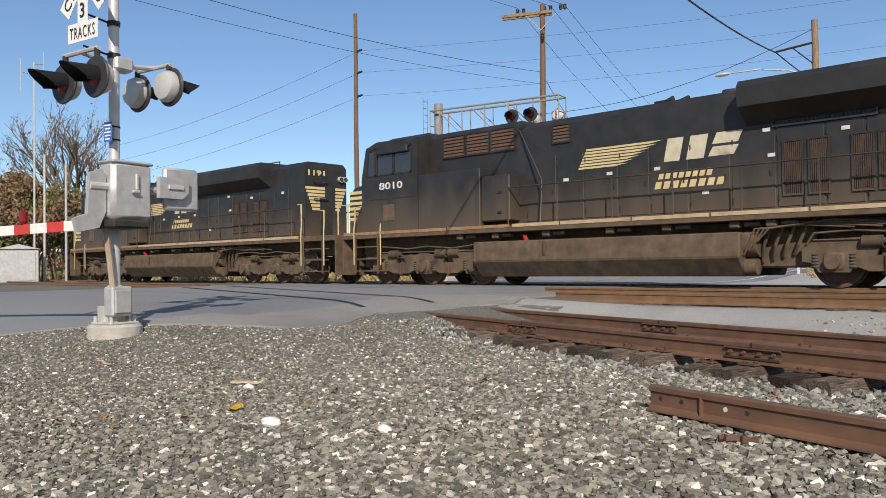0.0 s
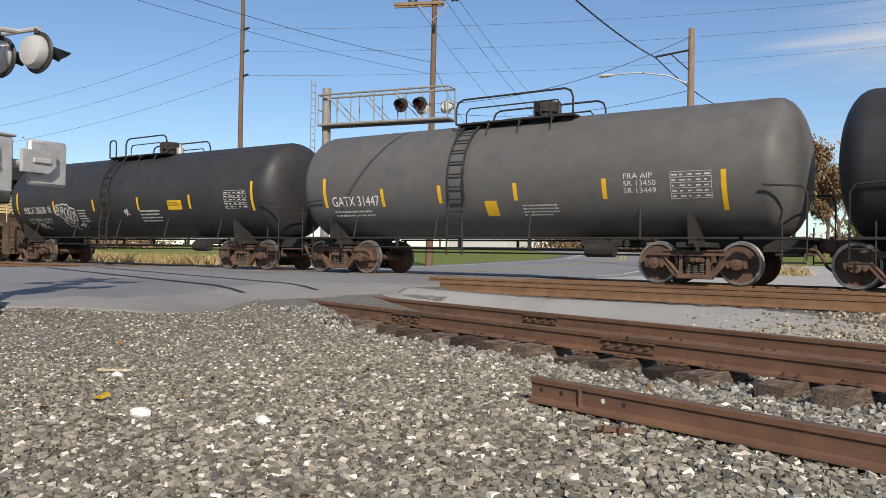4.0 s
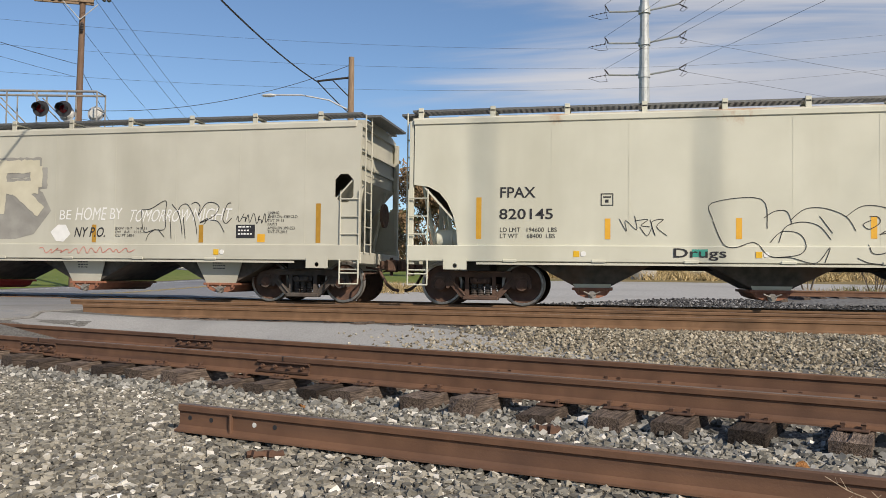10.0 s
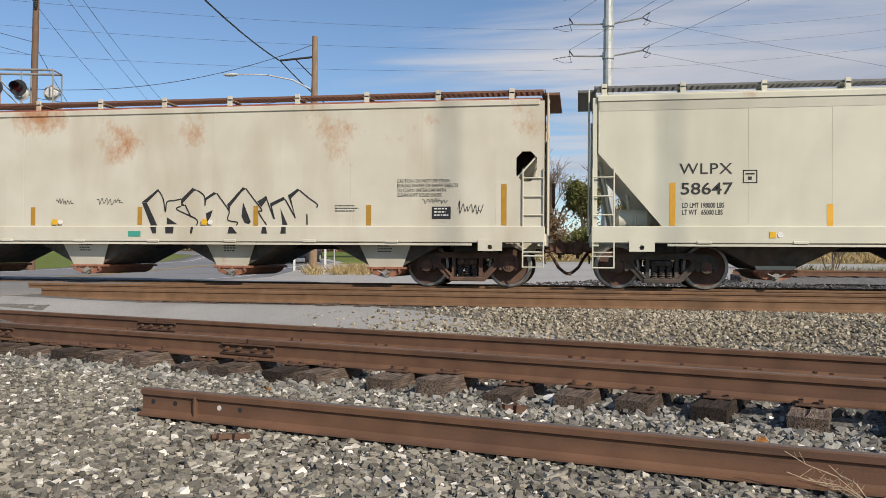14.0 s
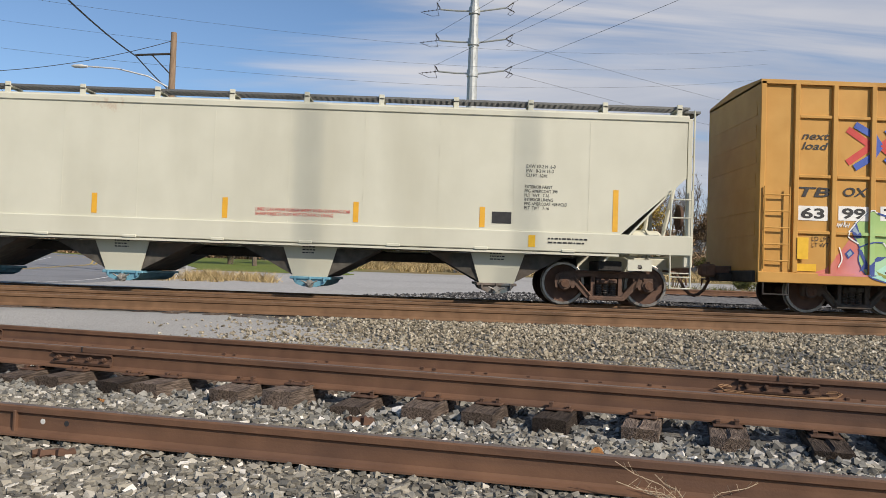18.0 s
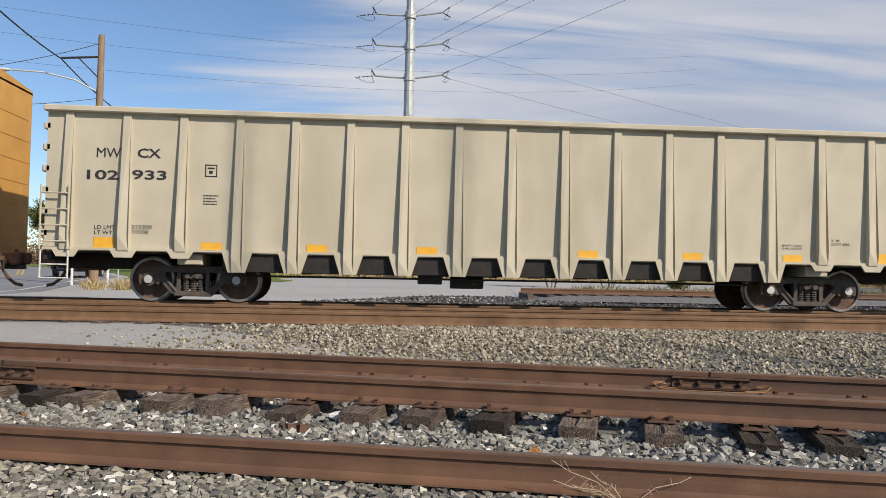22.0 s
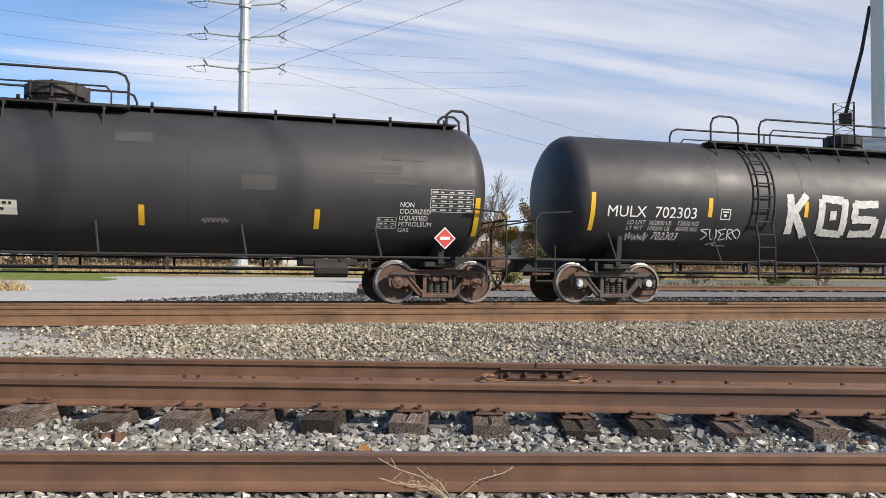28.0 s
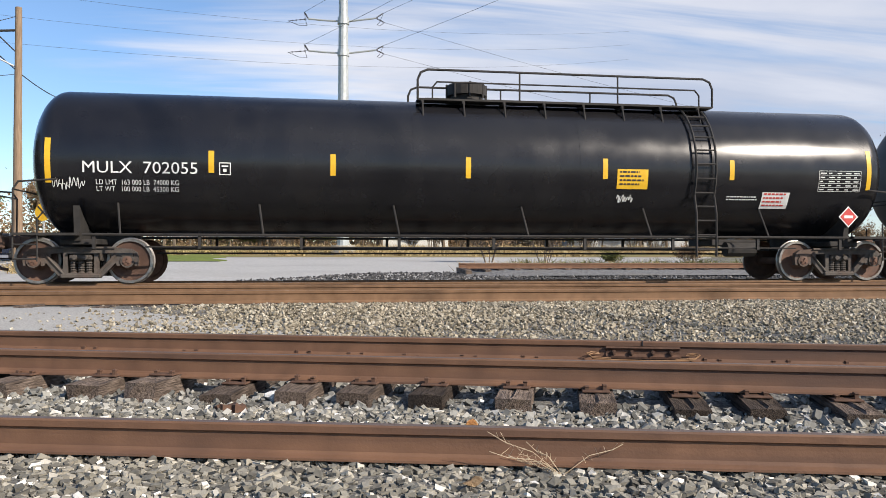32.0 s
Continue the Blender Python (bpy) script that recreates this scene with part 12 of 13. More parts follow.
# round yellow warning sign on a post
ws = thing("warning_sign", -11.3, 36.6, level(-11.3, 36.6), "round yellow railway warning sign on a steel post", "road sign", rz=-20)
bm = bmesh.new()
rod(bm, (0, 0, 0), (0, 0, 2.75), 0.035, 8)
part("post", bm, M["galv"], ws)
bm = bmesh.new()
lathe(bm, [(-0.05, 0.0), (-0.05, 0.38), (-0.042, 0.38), (-0.042, 0.0)], 28, "Y", (0, 0, 2.38))
disc = part("disc", bm, M["yellow"], ws, "yellow sign disc")
for a in (45, -45):
    bm = bmesh.new()
    box(bm, -0.35, 0.35, -0.056 - (0.004 if a > 0 else 0), -0.051, -0.035, 0.035)
    bm.transform(Matrix.Translation((0, 0, 2.38)) @ Matrix.Rotation(radians(a), 4, "Y"))
    part("bar", bm, M["ink"], disc)

# steel transmission pole
tx, ty = 2.15, 64.0
tz = level(tx, ty)
tower = thing("transmission_pole", tx, ty, tz, "tall grey galvanised steel power pole with curved arms", "power pole")
bm = bmesh.new()
lathe(bm, [(-0.2, 0.50), (6, 0.46), (14, 0.40), (22, 0.33), (30, 0.27)], 12, "Z")
part("shaft", bm, M["steel_pole"], tower)
bm = bmesh.new()
lathe(bm, [(0.0, 0.95), (0.75, 0.95), (0.75, 0.4)], 16, "Z")
part("base_flange", bm, M["concrete"], tower)
ends = []
for z in (15.8, 18.3, 20.8, 23.3, 25.8):
    for s, l in ((-1, 2.7), (1, 2.5)):
        bm = bmesh.new()
        tip = Vector((s * l, -0.5 * s, z + 0.22))
        pipe(bm, [(s * 0.3, 0, z), (s * l * 0.5, -0.25 * s, z + 0.08), tip], 0.075, 8)
        part("arm", bm, M["steel_pole"], tower)
        e1, e2 = tip + Vector((0.75, 0.9, -0.06)) if s > 0 else tip + Vector((-1.6, 1.0, 0.05)), tip + Vector((0.5, -1.2, 0.06)) if s > 0 else tip + Vector((-0.3, -1.4, 0.1))
        insulator(tower, tip, e1, "ceramic", 0.06)
        insulator(tower, tip, e2, "ceramic", 0.06)
        bm = bmesh.new()
        mid = tip + Vector((0.1 * s, -0.1, -0.55))
        pipe(bm, [e1, e1.lerp(mid, 0.6) - Vector((0, 0, 0.15)), mid, e2.lerp(mid, 0.6) - Vector((0, 0, 0.15)), e2], 0.018, 5)
        part("jumper", bm, M["wire"], tower)
        base = Vector((tx, ty, tz))
        ends.append((base + e1, base + e2, s))
    bm = bmesh.new()
    lathe(bm, [(z - 0.25, 0.46), (z + 0.3, 0.44)], 12, "Z")
    part("arm_collar", bm, M["steel_pole"], tower)
for e1, e2, s in ends:
    wire(e2, (44 + 4 * s, -28, e2.z + 4), 1.6, 0.012, label="thin grey power line conductor")
    if s > 0 and e1.z < 21.5:
        wire(e1, (190 + 3 * s, 150, e1.z + 3), 6.0, 0.011, label="power line conductor running far off")

# two poles behind the camera whose shade falls on the passing cars
for x, r in ((-2.75, 0.09), (1.75, 0.085)):
    k = 44.0
    sx, sy = x + k * SUN_FROM[0], 16.7 + k * SUN_FROM[1]
    q, _ = wood_pole(sx, sy, 36.5, r, "tall slender pole near the crossing")

# far left: antenna mast, thin poles, cabinet
bm = bmesh.new()
ant = thing("antenna_mast", -47.0, 16.9, level(-47, 16.9), "thin steel antenna mast with a dipole", "antenna")
rod(bm, (0, 0, 0), (0, 0, 12.1), 0.06, 8)
part("mast", bm, M["galv"], ant)
for z, y in ((11.4, -0.7), (12.0, 0.5)):
    bm = bmesh.new()
    pipe(bm, [(0, 0, z), (0, y, z + 0.1)], 0.025)
    pipe(bm, [(0, y, z - 1.0), (0, y, z + 0.8)], 0.02)
    part("dipole", bm, M["galv"], ant)
for dy, h in ((0.35, 7.0), (1.5, 6.6)):
    bm = bmesh.new()
    rod(bm, (0, 0, 0), (0, 0, h), 0.07, 8)
    o = link("steel_post", bm, M["galv"])
    o.location = (-46.5, 16.9 + dy, level(-46.5, 16.9 + dy))
    tagged(o, "thin galvanised steel post", "post", "steel posts")
cab = thing("signal_cabinet", -45.6, 15.6, level(-45.6, 15.6), "grey metal signal cabinet beside the track", "cabinet", rz=-20)
bm = bmesh.new()
box(bm, -0.7, 0.7, -0.95, 0.95, 0, 1.75, 0.03)
part("body", bm, M["galv"], cab)
bm = bmesh.new()
prism(bm, [(-1.05, 1.75), (1.05, 1.75), (0.0, 2.0)], -0.8, 0.8)
part("roof", bm, M["galv"], cab)
bm = bmesh.new()
box(bm, 0.70, 0.73, 0.0, 0.8, 0.1, 1.6, 0.01)
part("door", bm, M["galv"], cab)

# ---- trees, bushes and grass ----
def branch_tree(seed, h, spread, depth, leaf, leaf_n, leaf_size, bare=0.0, multi=1):
    """Trunk and limbs as one mesh, and a crown of many small leaves as another."""
    rnd = random.Random(seed)
    wood, tips = bmesh.new(), []
    def grow(p, d, ln, r, k):
        q = p + d * ln
        rod(wood, p, q, r, 6 if k < 2 else 4 if k < 4 else 3, r * 0.68, caps=False)
        if k >= 2:
            tips.append((p.lerp(q, 0.5), ln, k))
        if k >= depth:
            tips.append((q, ln, k))
            return
        n = rnd.choice((2, 3, 3)) if k else rnd.choice((3, 4))
        for i in range(n):
            axis = Vector((rnd.gauss(0, 1), rnd.gauss(0, 1), rnd.gauss(0, 0.35)))
            nd = (d * (1.0 - 0.25 * spread) + axis.normalized() * spread * rnd.uniform(0.5, 1.0) + Vector((0, 0, 0.18))).normalized()
            s = rnd.uniform(0.30, 1.0) if k else rnd.uniform(0.6, 1.0)
            grow(p.lerp(q, s), nd, ln * rnd.uniform(0.60, 0.84), r * 0.60, k + 1)
    for m in range(multi):
        a = rnd.uniform(0, 6.28)
        d = Vector((0.35 * math.cos(a), 0.35 * math.sin(a), 1)).normalized() if multi > 1 else Vector((rnd.uniform(-0.08, 0.08), rnd.uniform(-0.08, 0.08), 1)).normalized()
        grow(Vector((0.2 * math.cos(a) * (multi > 1), 0.2 * math.sin(a) * (multi > 1), -0.15)), d, h * 0.36, h * (0.018 if multi == 1 else 0.011), 0)
    wm = bpy.data.meshes.new("trunk")
    wood.to_mesh(wm)
    wood.free()
    wm.materials.append(M["bark"])
    lm = None
    if leaf_n:
        rng = np.random.default_rng(seed)
        pick = rng.integers(0, len(tips), leaf_n)
        pos = np.array([tips[i][0][:] for i in pick]) + rng.normal(0, 1, (leaf_n, 3)) * np.array([tips[i][1] for i in pick])[:, None] * 0.33
        pos[:, 2] = np.maximum(pos[:, 2], 0.3)
        lm = leaf_mesh(pos, leaf_size, rng)
        lm.materials.append(M[leaf])
    return wm, lm


def leaf_mesh(pos, size, rng):
    n = len(pos)
    a = rng.normal(0, 1, (n, 3))
    a /= np.linalg.norm(a, axis=1)[:, None]
    b = np.cross(a, rng.normal(0, 1, (n, 3)))
    b /= np.linalg.norm(b, axis=1)[:, None]
    s = (size * rng.uniform(0.5, 1.3, n))[:, None]
    v = np.stack([pos - a * s, pos + b * s * 0.45, pos + a * s, pos - b * s * 0.45], 1)
    me = bpy.data.meshes.new("crown")
    me.vertices.add(n * 4)
    me.vertices.foreach_set("co", v.reshape(-1).astype(np.float32))
    me.loops.add(n * 4)
    me.loops.foreach_set("vertex_index", np.arange(n * 4, dtype=np.int32))
    me.polygons.add(n)
    me.polygons.foreach_set("loop_start", np.arange(0, n * 4, 4, dtype=np.int32))
    me.polygons.foreach_set("loop_total", np.full(n, 4, dtype=np.int32))
    me.update(calc_edges=True)
    return me


KINDS = {
    "bare": [branch_tree(s, 11, 0.62, 6, "leaf_brown", 250, 0.09) for s in (1, 2, 3)],
    "green": [branch_tree(s, 10, 0.75, 5, "leaf_green", 9000, 0.17) for s in (11, 12)],
    "brown": [branch_tree(s, 9, 0.75, 5, "leaf_brown", 6500, 0.15) for s in (21, 22)],
    "yellow": [branch_tree(s, 8, 0.70, 5, "leaf_yellow", 5000, 0.14) for s in (31,)],
    "shrub": [branch_tree(s, 4.0, 0.8, 4, "leaf_green", 3200, 0.12, multi=4) for s in (41,)],
    "shrub_dry": [branch_tree(s, 4.2, 0.75, 4, "leaf_brown", 1800, 0.11, multi=5) for s in (51, 52)],
}
TREE_LABEL = {"bare": "bare grey-brown tree with fine twigs", "green": "dark green leafy tree with an uneven crown", "brown": "tree with brown autumn leaves", "yellow": "tree with thin yellow-green autumn leaves",
              "shrub": "dense green shrub at the edge of the lot", "shrub_dry": "tangled brown shrub with few leaves"}


def tree(kind, x, y, s, rz, i=0):
    wm, lm = KINDS[kind][i % len(KINDS[kind])]
    is_bush = kind.startswith("shrub")
    t = thing("bush" if is_bush else "tree", x, y, level(x, y) - 0.05, TREE_LABEL[kind], "bush" if is_bush else "tree", "bushes" if is_bush else "trees", rz=rz)
    t.scale = (s, s, s)
    for name, me in (("trunk", wm), ("crown", lm)):
        if me:
            o = new(name, me)
            o.parent = t
    return t


rnd = random.Random(77)
# the line of trees behind the lot
line = [("brown", -14, 62, 0.85), ("shrub_dry", -17, 66, 1.0), ("brown", -11.5, 70, 0.8), ("shrub", -9, 72, 1.0), ("green", -6, 90, 0.75), ("bare", -3, 92, 0.85), ("shrub_dry", -4, 82, 1.2),
        ("green", -17, 96, 0.9), ("bare", -21, 99, 0.9), ("green", 0.5, 96, 0.85), ("bare", 4.5, 88, 0.95), ("bare", 7.5, 94, 0.8), ("shrub_dry", 6, 84, 1.2), ("yellow", 12.5, 86, 0.7), ("shrub_dry", 17.5, 84, 1.2),
        ("yellow", 20.5, 82, 0.95), ("bare", 15, 95, 0.85), ("bare", 25.5, 94, 0.8), ("shrub_dry", 23, 82, 1.1), ("brown", 30, 92, 0.75), ("brown", 36.5, 88, 0.85), ("bare", 33, 96, 0.8), ("green", 41, 98, 0.7),
        ]
line += [("bare", 45, 88, 1.0), ("bare", 50, 90, 0.95), ("yellow", 48, 84, 0.7), ("brown", 55, 88, 0.8), ("bare", 60, 92, 0.9), ("green", 65, 95, 0.8), ("bare", 70, 90, 0.95), ("brown", 77, 92, 0.8), ("bare", 84, 90, 0.9),
        ("green", -30, 110, 0.9), ("brown", -38, 120, 0.9), ("green", -50, 128, 1.0), ("bare", -64, 132, 1.0), ("brown", -76, 130, 0.9), ("green", -90, 126, 1.0)]
for i, (k, x, y, s) in enumerate(line):
    tree(k, x, y, s * rnd.uniform(1.2, 1.4), rnd.uniform(0, 360), i)
for i in range(56):
    x = -12 + i * 1.9 + rnd.uniform(-1, 1)
    tree(rnd.choice(("shrub", "shrub_dry", "shrub_dry")), x, rnd.uniform(76, 92), rnd.uniform(0.65, 1.2), rnd.uniform(0, 360), i)
for i in range(30):
    x = -16 + i * 3.4 + rnd.uniform(-1.4, 1.4)
    tree("bare" if i % 3 else "yellow", x, rnd.uniform(88, 104), rnd.uniform(0.75, 1.15), rnd.uniform(0, 360), i)
wr = np.random.default_rng(9)
wx = wr.uniform(-60, 150, 60000)
wz = np.abs(wr.normal(0, 1, 60000)) * (1.6 + 1.3 * np.sin(wx * 0.21) * np.sin(wx * 0.083 + 1))
wm = leaf_mesh(np.stack([wx, 112 + wr.normal(0, 4, 60000), 2.0 + wz], -1), 0.3, wr)
wm.materials.append(M["leaf_brown"])
tagged(new("far_woods", wm), "distant brown undergrowth behind the trees", "woods", kind="stuff")
lx = wr.uniform(-8, 70, 30000)
wm = leaf_mesh(np.stack([-98 + wr.normal(0, 3, 30000), lx, 1.2 + np.abs(wr.normal(0, 1, 30000)) * (2.2 + 1.2 * np.sin(lx * 0.3))], -1), 0.28, wr)
wm.materials.append(M["leaf_brown"])
tagged(new("far_woods", wm), "distant brown hedge beyond the field", "woods", kind="stuff")
# overgrown edge of the side track
for i, (x, y, s, k) in enumerate(((13.0, 34.5, 0.28, "shrub"), (16.5, 34, 0.35, "shrub_dry"), (20, 34.2, 0.33, "shrub"), (23, 35, 0.4, "shrub_dry"), (27, 34.4, 0.3, "shrub"), (31, 36, 0.5, "shrub_dry"), (11.5, 40, 0.7, "shrub_dry"), (9.5, 44, 0.75, "shrub_dry"))):
    tree(k, x, y, s, 57 * i, i)
# left beyond the road
for k, x, y, s, i in (("bare", -55.5, 22.2, 1.25, 1), ("bare", -57.5, 23.5, 1.15, 2), ("brown", -56, 17.2, 0.95, 0), ("green", -52.5, 19.4, 0.7, 1), ("brown", -53, 18.8, 0.85, 1), ("green", -62, 19, 0.7, 0), ("shrub_dry", -50.5, 19.5, 1.5, 0), ("shrub", -51, 18.0, 1.2, 0), ("shrub_dry", -50, 16.8, 1.4, 1), ("shrub_dry", -54, 16.5, 1.5, 1), ("shrub_dry", -50, 21.5, 1.5, 1), ("brown", -66, 24, 0.9, 0), ("bare", -64, 21, 0.9, 2), ("shrub_dry", -57, 23, 1.1, 0), ("shrub", -60, 16.5, 1.2, 0)):
    tree(k, x, y, s, 40 * i + 15, i)


def tufts(name, spots, height, mat, label, seed, blades=26):
    """Blades of grass round the given spots, one mesh."""
    rng = np.random.default_rng(seed)
    base, tip, side = [], [], []
    for x, y, r in spots:
        n = int(blades * (0.5 + r))
        px, py = x + rng.normal(0, r * 0.5, n), y + rng.normal(0, r * 0.5, n)
        for a, b in zip(px, py):
            base.append((a, b, level(a, b) - 0.01))
    base = np.array(base)
    n = len(base)
    lean = rng.normal(0, 0.75, (n, 3))
    lean[:, 2] = 1
    h = height * rng.uniform(0.4, 1.2, n)
    tip = base + lean * h[:, None]
    a = rng.uniform(0, 6.28, n)
    side = np.stack([np.cos(a), np.sin(a), 0 * a], -1) * (height * 0.05)
    v = np.stack([base - side, base + side, tip], 1)
    me = bpy.data.meshes.new(name)
    me.vertices.add(n * 3)
    me.vertices.foreach_set("co", v.reshape(-1).astype(np.float32))
    me.loops.add(n * 3)
    me.loops.foreach_set("vertex_index", np.arange(n * 3, dtype=np.int32))
    me.polygons.add(n)
    me.polygons.foreach_set("loop_start", np.arange(0, n * 3, 3, dtype=np.int32))
    me.polygons.foreach_set("loop_total", np.full(n, 3, dtype=np.int32))
    me.update(calc_edges=True)
    me.materials.append(M[mat])
    return tagged(new(name, me), label, "grass", kind="stuff")


g = random.Random(5)
spots = [(g.gauss(-9.4, 1.2), g.gauss(33.6, 0.9), 0.4) for _ in range(40)]
tufts("dry_grass", spots, 0.42, "dry", "tan dry grass clump beside the utility pole", 1, 60)
spots = [(g.uniform(6, 34), g.gauss(32.8, 0.6), g.uniform(0.2, 0.5)) for _ in range(120)]
tufts("side_weeds", spots, 0.42, "dry", "dry weeds along the side track", 2, 40)
spots = [(g.uniform(8, 30), g.gauss(33.6, 0.8), g.uniform(0.2, 0.4)) for _ in range(120)]
tufts("green_weeds", spots, 0.5, "leaf_green", "green weeds along the side track", 3, 40)
spots = [(g.uniform(-90, -25.5), g.gauss(27.0, 2.2), g.uniform(0.4, 0.8)) for _ in range(420)]
tufts("bank_grass", spots, 0.55, "dry", "brown dry grass on the road bank", 4, 50)
spots = [(g.uniform(-12, 90), g.gauss(68, 5), g.uniform(0.5, 1.0)) for _ in range(420)]
tufts("far_grass", spots, 0.8, "dry", "tall dry grass below the trees", 6, 40)

# ---- far buildings ----
def shed(name, x, y, w, d, h, roof_h, wall, roof, label, rz=0, panes=0, category="building"):
    s = thing(name, x, y, level(x, y) - 0.1, label, category, rz=rz)
    bm = bmesh.new()
    box(bm, -w / 2, w / 2, -d / 2, d / 2, 0, h, 0.02)
    part("wall", bm, M[wall], s)
    bm = bmesh.new()
    prism(bm, [(-d / 2 - 0.3, h), (d / 2 + 0.3, h), (d / 2 + 0.3, h + 0.12), (0, h + roof_h), (-d / 2 - 0.3, h + 0.12)], -w / 2 - 0.3, w / 2 + 0.3)
    part("roof", bm, M[roof], s)
    for k in range(panes):
        xx = -w / 2 + (k + 0.5) * w / panes
        bm = bmesh.new()
        box(bm, xx - 0.5, xx + 0.5, -d / 2 - 0.03, -d / 2 + 0.02, h * 0.4, h * 0.75)
        wi = part("window", bm, M["glass"], s)
        bm = bmesh.new()
        box(bm, xx - 0.58, xx + 0.58, -d / 2 - 0.05, -d / 2 - 0.005, h * 0.4 - 0.1, h * 0.4, 0.01)
        box(bm, xx - 0.58, xx + 0.58, -d / 2 - 0.05, -d / 2 - 0.005, h * 0.75, h * 0.75 + 0.08, 0.01)
        part("window_frame", bm, M["white"], wi)
    return s


shed("warehouse", 43, 104, 22, 10, 5.2, 0.8, "galv", "galv", "long low grey warehouse behind the trees", panes=7)
shed("warehouse", 52, 150, 46, 12, 7.2, 0.9, "galv_dull", "galv_dull", "very long low grey building far behind the trees", panes=12)
shed("shed", 12, 101, 8, 6, 3.2, 1.0, "white_worn", "roof_shingle", "small pale shed behind the trees", panes=2)
shed("house", -70, 112, 11, 8, 4.2, 2.4, "white_worn", "roof_shingle", "pale house beyond the field", panes=4)

# grain elevator far to the right
el = thing("grain_elevator", 101.5, 105, level(101.5, 105), "tall grey grain elevator leg beside a corrugated building", "grain elevator", rz=-42)
bm = bmesh.new()
box(bm, -0.9, 0.9, -0.9, 0.9, 0, 62)
part("leg_casing", bm, M["steel_pole"], el)
bm = bmesh.new()
box(bm, -7.5, 6.0, -3, 3, 0, 21.5)
part("house", bm, M["galv"], el)
for k in range(20):
    bm = bmesh.new()
    box(bm, -7.55, 6.05, -3.05, -2.99, 0.5 + k * 1.08, 0.62 + k * 1.08)
    part("cladding_rib", bm, M["steel_pole"], el)
for x in (-6.4, -3.4):
    bm = bmesh.new()
    rod(bm, (x, -1.5, 21.5), (x, -1.5, 27.5), 0.12, 6)
    rod(bm, (x, 1.5, 21.5), (x, 1.5, 27.5), 0.12, 6)
    part("truss_post", bm, M["frame"], el)
for k in range(4):
    z = 21.5 + k * 1.5
    bm = bmesh.new()
    pipe(bm, [(-6.4, -1.5, z), (-3.4, -1.5, z + 1.5), (-6.4, -1.5, z + 1.5), (-3.4, -1.5, z)], 0.08)
    part("truss_brace", bm, M["frame"], el)
bm = bmesh.new()
pipe(bm, [(-4.6, 0, 26), (-2.2, 0, 36), (-1.0, 0, 43)], 0.28, 8)
part("spout", bm, M["frame"], el)
bm = bmesh.new()
box(bm, -5.6, -3.6, -1.0, 1.0, 24.2, 26.0, 0.2)
part("distributor", bm, M["frame"], el)

# parked car on the road, half seen between the wagons
car = thing("parked_car", -17.0, 48.0, level(-17, 48) + 0.03, "dark blue sedan waiting on the road", "car", rz=95)
bm = bmesh.new()
prism(bm, [(-0.88, 0.30), (0.88, 0.30), (0.92, 0.62), (0.84, 0.92), (-0.84, 0.92), (-0.92, 0.62)], -2.25, 2.25)
bmesh.ops.bevel(bm, geom=bm.edges[:], offset=0.09, segments=2, affect="EDGES")
part("body", bm, M["car_paint"], car, smooth=True)
bm = bmesh.new()
v = [bm.verts.new(p) for p in ((-1.7, -0.78, 0.92), (1.0, -0.78, 0.92), (1.0, 0.78, 0.92), (-1.7, 0.78, 0.92), (-1.1, -0.62, 1.43), (0.25, -0.62, 1.43), (0.25, 0.62, 1.43), (-1.1, 0.62, 1.43))]
for f in ((0, 1, 5, 4), (1, 2, 6, 5), (2, 3, 7, 6), (3, 0, 4, 7), (4, 5, 6, 7)):
    bm.faces.new([v[i] for i in f])
part("glasshouse", bm, M["glass_dark"], car)
bm = bmesh.new()
box(bm, -1.1, 0.25, -0.63, 0.63, 1.42, 1.46, 0.01)
part("roof", bm, M["car_paint"], car)
for x in (-1.4, 1.4):
    for y in (-0.85, 0.85):
        bm = bmesh.new()
        rod(bm, (x, y - 0.1, 0.31), (x, y + 0.1, 0.31), 0.31, 18)
        w = part("wheel", bm, M["ink"], car)
        bm = bmesh.new()
        rod(bm, (x, y - 0.105, 0.31), (x, y + 0.105, 0.31), 0.19, 14)
        part("rim", bm, M["silver"], w)
for e in (-1, 1):
    for y in (-0.62, 0.62):
        bm = bmesh.new()
        box(bm, *sorted((e * 2.22, e * 2.27)), y - 0.18, y + 0.18, 0.62, 0.76, 0.02)
        part("headlight" if e < 0 else "tail_light", bm, M["white"] if e < 0 else M["gate_red"], car)

# ---- small things on the stones ----
def leaf_thing(x, y, mat, size, label, rz):
    bm = bmesh.new()
    out = [(math.cos(a) * size * (1 + 0.35 * math.sin(3 * a + 1)), math.sin(a) * size * 0.8, 0.02 + 0.012 * math.sin(2 * a)) for a in [2 * math.pi * k / 14 for k in range(14)]]
    c = bm.verts.new((0, 0, 0.028))
    vs = [bm.verts.new(p) for p in out]
    for i in range(14):
        bm.faces.new((c, vs[i], vs[(i + 1) % 14]))
    bmesh.ops.solidify(bm, geom=bm.faces[:], thickness=0.002)
    o = link("fallen_leaf", bm, M[mat])
    o.matrix_basis = pose(x, y, level(x, y) + 0.025, 14, -10, rz)
    tagged(o, label, "leaf", "fallen leaves")


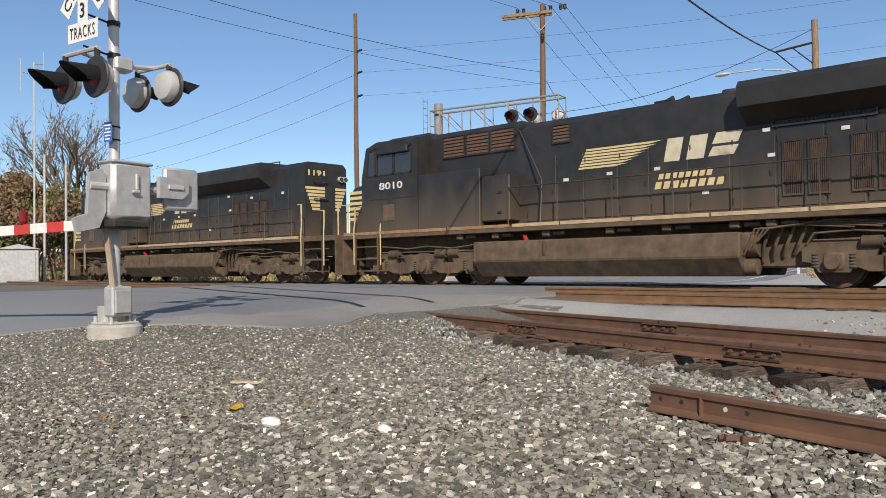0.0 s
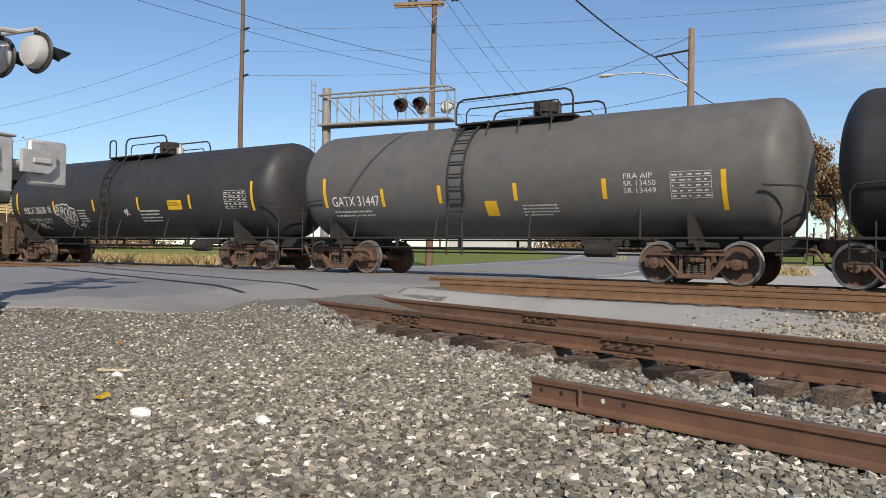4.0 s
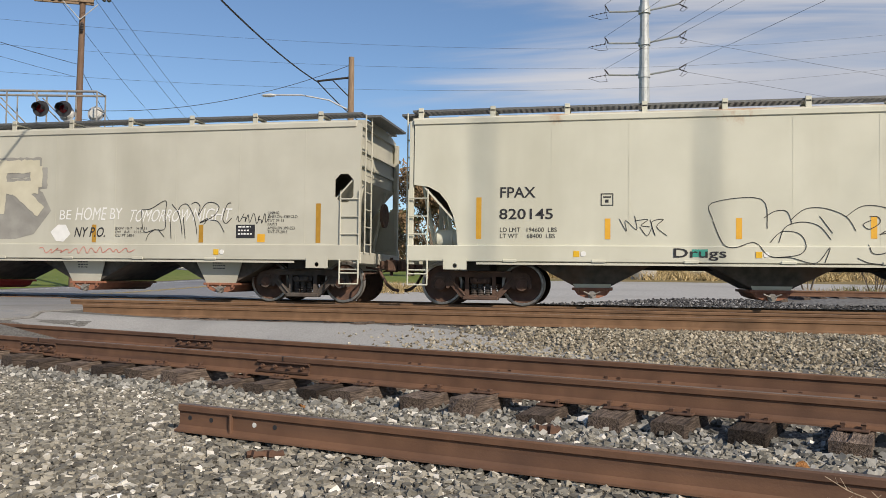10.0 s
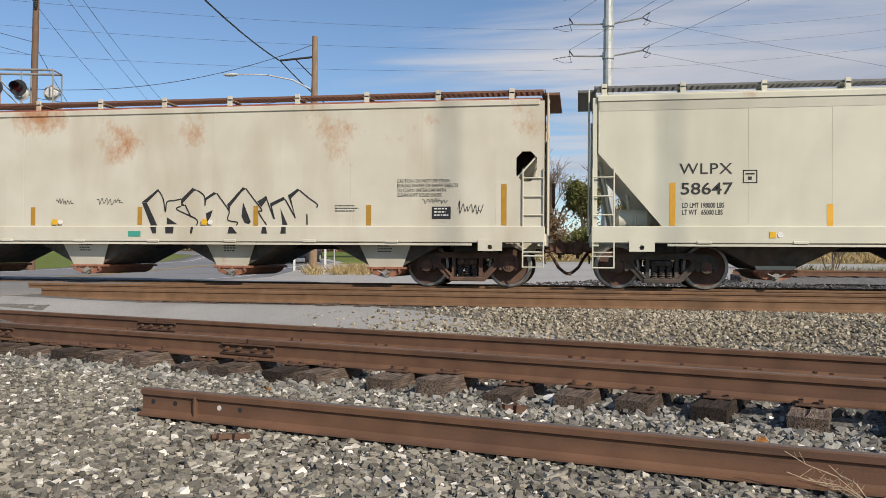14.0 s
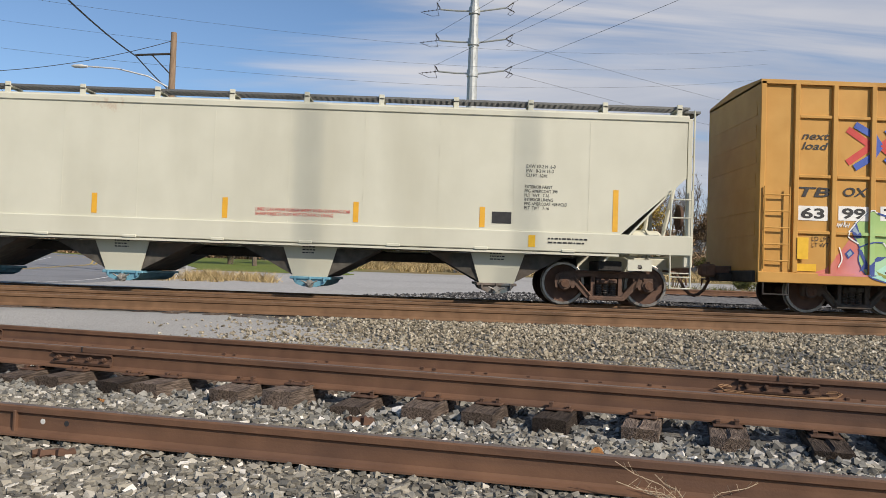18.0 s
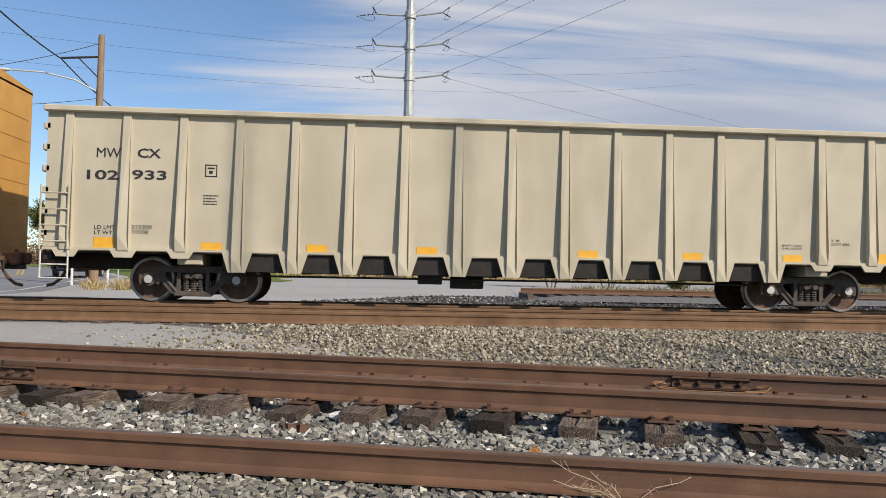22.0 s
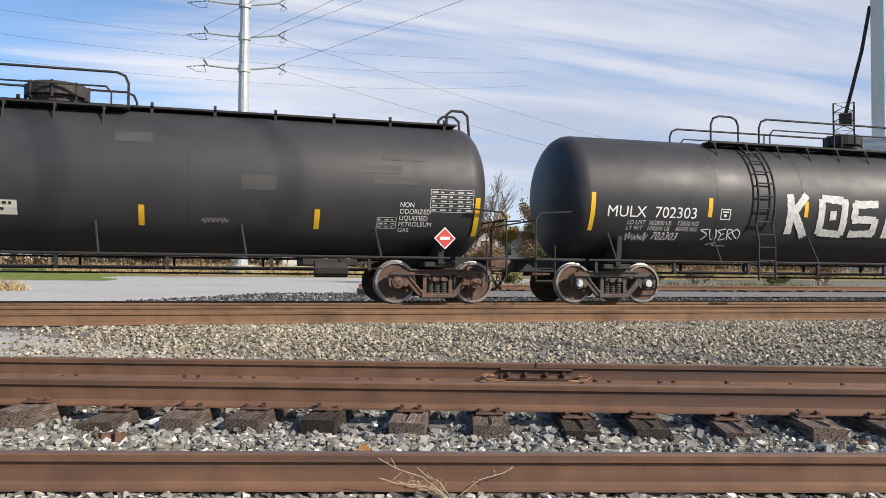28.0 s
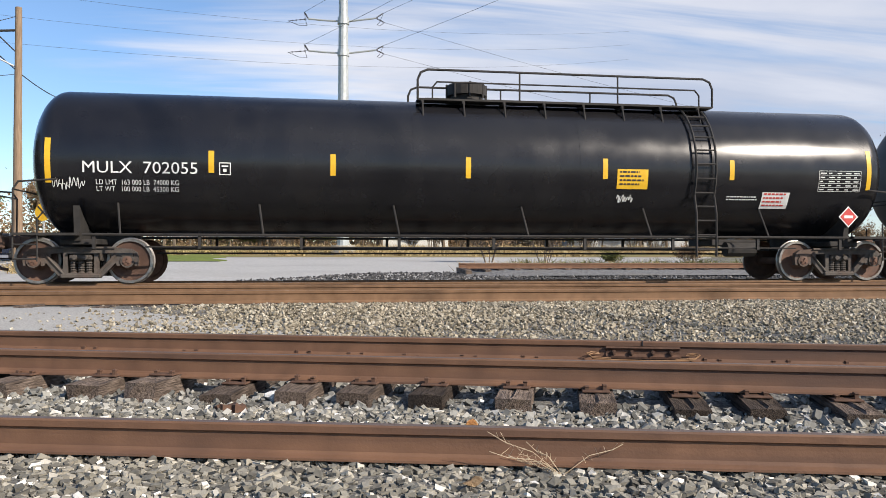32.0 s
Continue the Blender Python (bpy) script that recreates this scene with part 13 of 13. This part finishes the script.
leaf_thing(-5.27, 3.17, "leaf_bright", 0.055, "bright yellow fallen leaf on the stones", 40)
leaf_thing(0.98, 4.76, "leaf_orange", 0.06, "orange-brown fallen leaf between the ties", 70)
for i in range(34):
    x, y = g.uniform(-8, 5), g.uniform(1.6, 6)
    if near_u(x, y) < 6 and x > LANE_EDGE(y) + 0.5:
        leaf_thing(x, y, g.choice(("leaf_orange", "leaf_tan", "leaf_tan")), g.uniform(0.02, 0.045), "small brown fallen leaf on the stones", g.uniform(0, 360))
for x, y, s in ((-4.63, 3.04, 0.07), (-0.21, 6.04, 0.07), (-3.9, 3.4, 0.05), (-1.2, 3.3, 0.05), (-2.1, 4.9, 0.045), (1.3, 4.0, 0.05), (-6.2, 3.9, 0.05), (2.2, 3.0, 0.05)):
    bm = bmesh.new()
    bmesh.ops.create_icosphere(bm, subdivisions=2, radius=s)
    for v in bm.verts:
        v.co = Vector((v.co.x * 1.2, v.co.y * 0.8, v.co.z * 0.55)) * (1 + 0.35 * noise.noise(v.co * 18 + Vector((x, y, 0))))
    o = link("stone", bm, M["stone_pale"])
    o.location = (x, y, level(x, y) + s * 0.35)
    tagged(o, "pale whitish stone lying on the gravel", "stone", "pale stones")


def dry_plant(x, y):
    p = thing("dry_weed", x, y, level(x, y), "dead pale branching weed beside the loose rail", "weed")
    r = random.Random(3)
    for k in range(7):
        bm = bmesh.new()
        a = r.uniform(-0.6, 3.5)
        d = Vector((math.cos(a) * 0.36, 0.05 * math.sin(a), 0.06 + 0.16 * r.random()))
        pts = [Vector((0, 0, 0)), d * 0.4 + Vector((0, 0, 0.03)), d * 0.75, d]
        pipe(bm, pts, 0.0018, 4)
        for j in range(6):
            q = d * (0.35 + 0.1 * j)
            e = q + Vector((r.uniform(-0.06, 0.06), r.uniform(-0.03, 0.03), r.uniform(0.01, 0.05)))
            rod(bm, q, e, 0.001, 3)
        part("stem", bm, M["twig"], p)


dry_plant(1.21, 3.755)


def stick(x0, y0, x1, y1, w, mat, label, name="stick", lift=0.03):
    bm = bmesh.new()
    n = 7
    pts = [(lerp(x0, x1, i / n), lerp(y0, y1, i / n) + 0.02 * math.sin(i * 2.1), level(lerp(x0, x1, i / n), lerp(y0, y1, i / n)) + lift + 0.006 * math.sin(i * 3)) for i in range(n + 1)]
    pipe(bm, pts, w, 5)
    tagged(link(name, bm, M[mat]), label, "stick", "sticks")


stick(-6.5, 3.9, -6.25, 4.05, 0.012, "twig", "pale dry stick on the stones")
stick(-8.6, 3.6, -8.2, 3.55, 0.010, "twig", "pale dry stick on the stones")
stick(2.62, 3.62, 2.95, 3.54, 0.018, "twig", "pale weathered splinter of wood on the stones")
stick(-2.1, 4.35, -1.9, 4.4, 0.02, "rust", "rusty iron scrap beside the ties", "iron_scrap")
stick(-0.58, 5.57, -0.40, 5.60, 0.03, "rust", "rusty iron scrap beside the ties", "iron_scrap")


def motions():
    """The train rolls by at a steady pace; every wheelset turns with the way run."""
    times = [t for t, _ in RUN]
    for ob, s in CARS:
        walk(ob, [(t, pose(s + run(t), LANE_Y, C_TOP)) for t in times])
    for ob, x, z, r in AXLES:
        walk(ob, [(k / 15, pose(x, 0, z, 0, -math.degrees(-run(k / 15) / r) % 360, 0)) for k in range(481)])


motions()
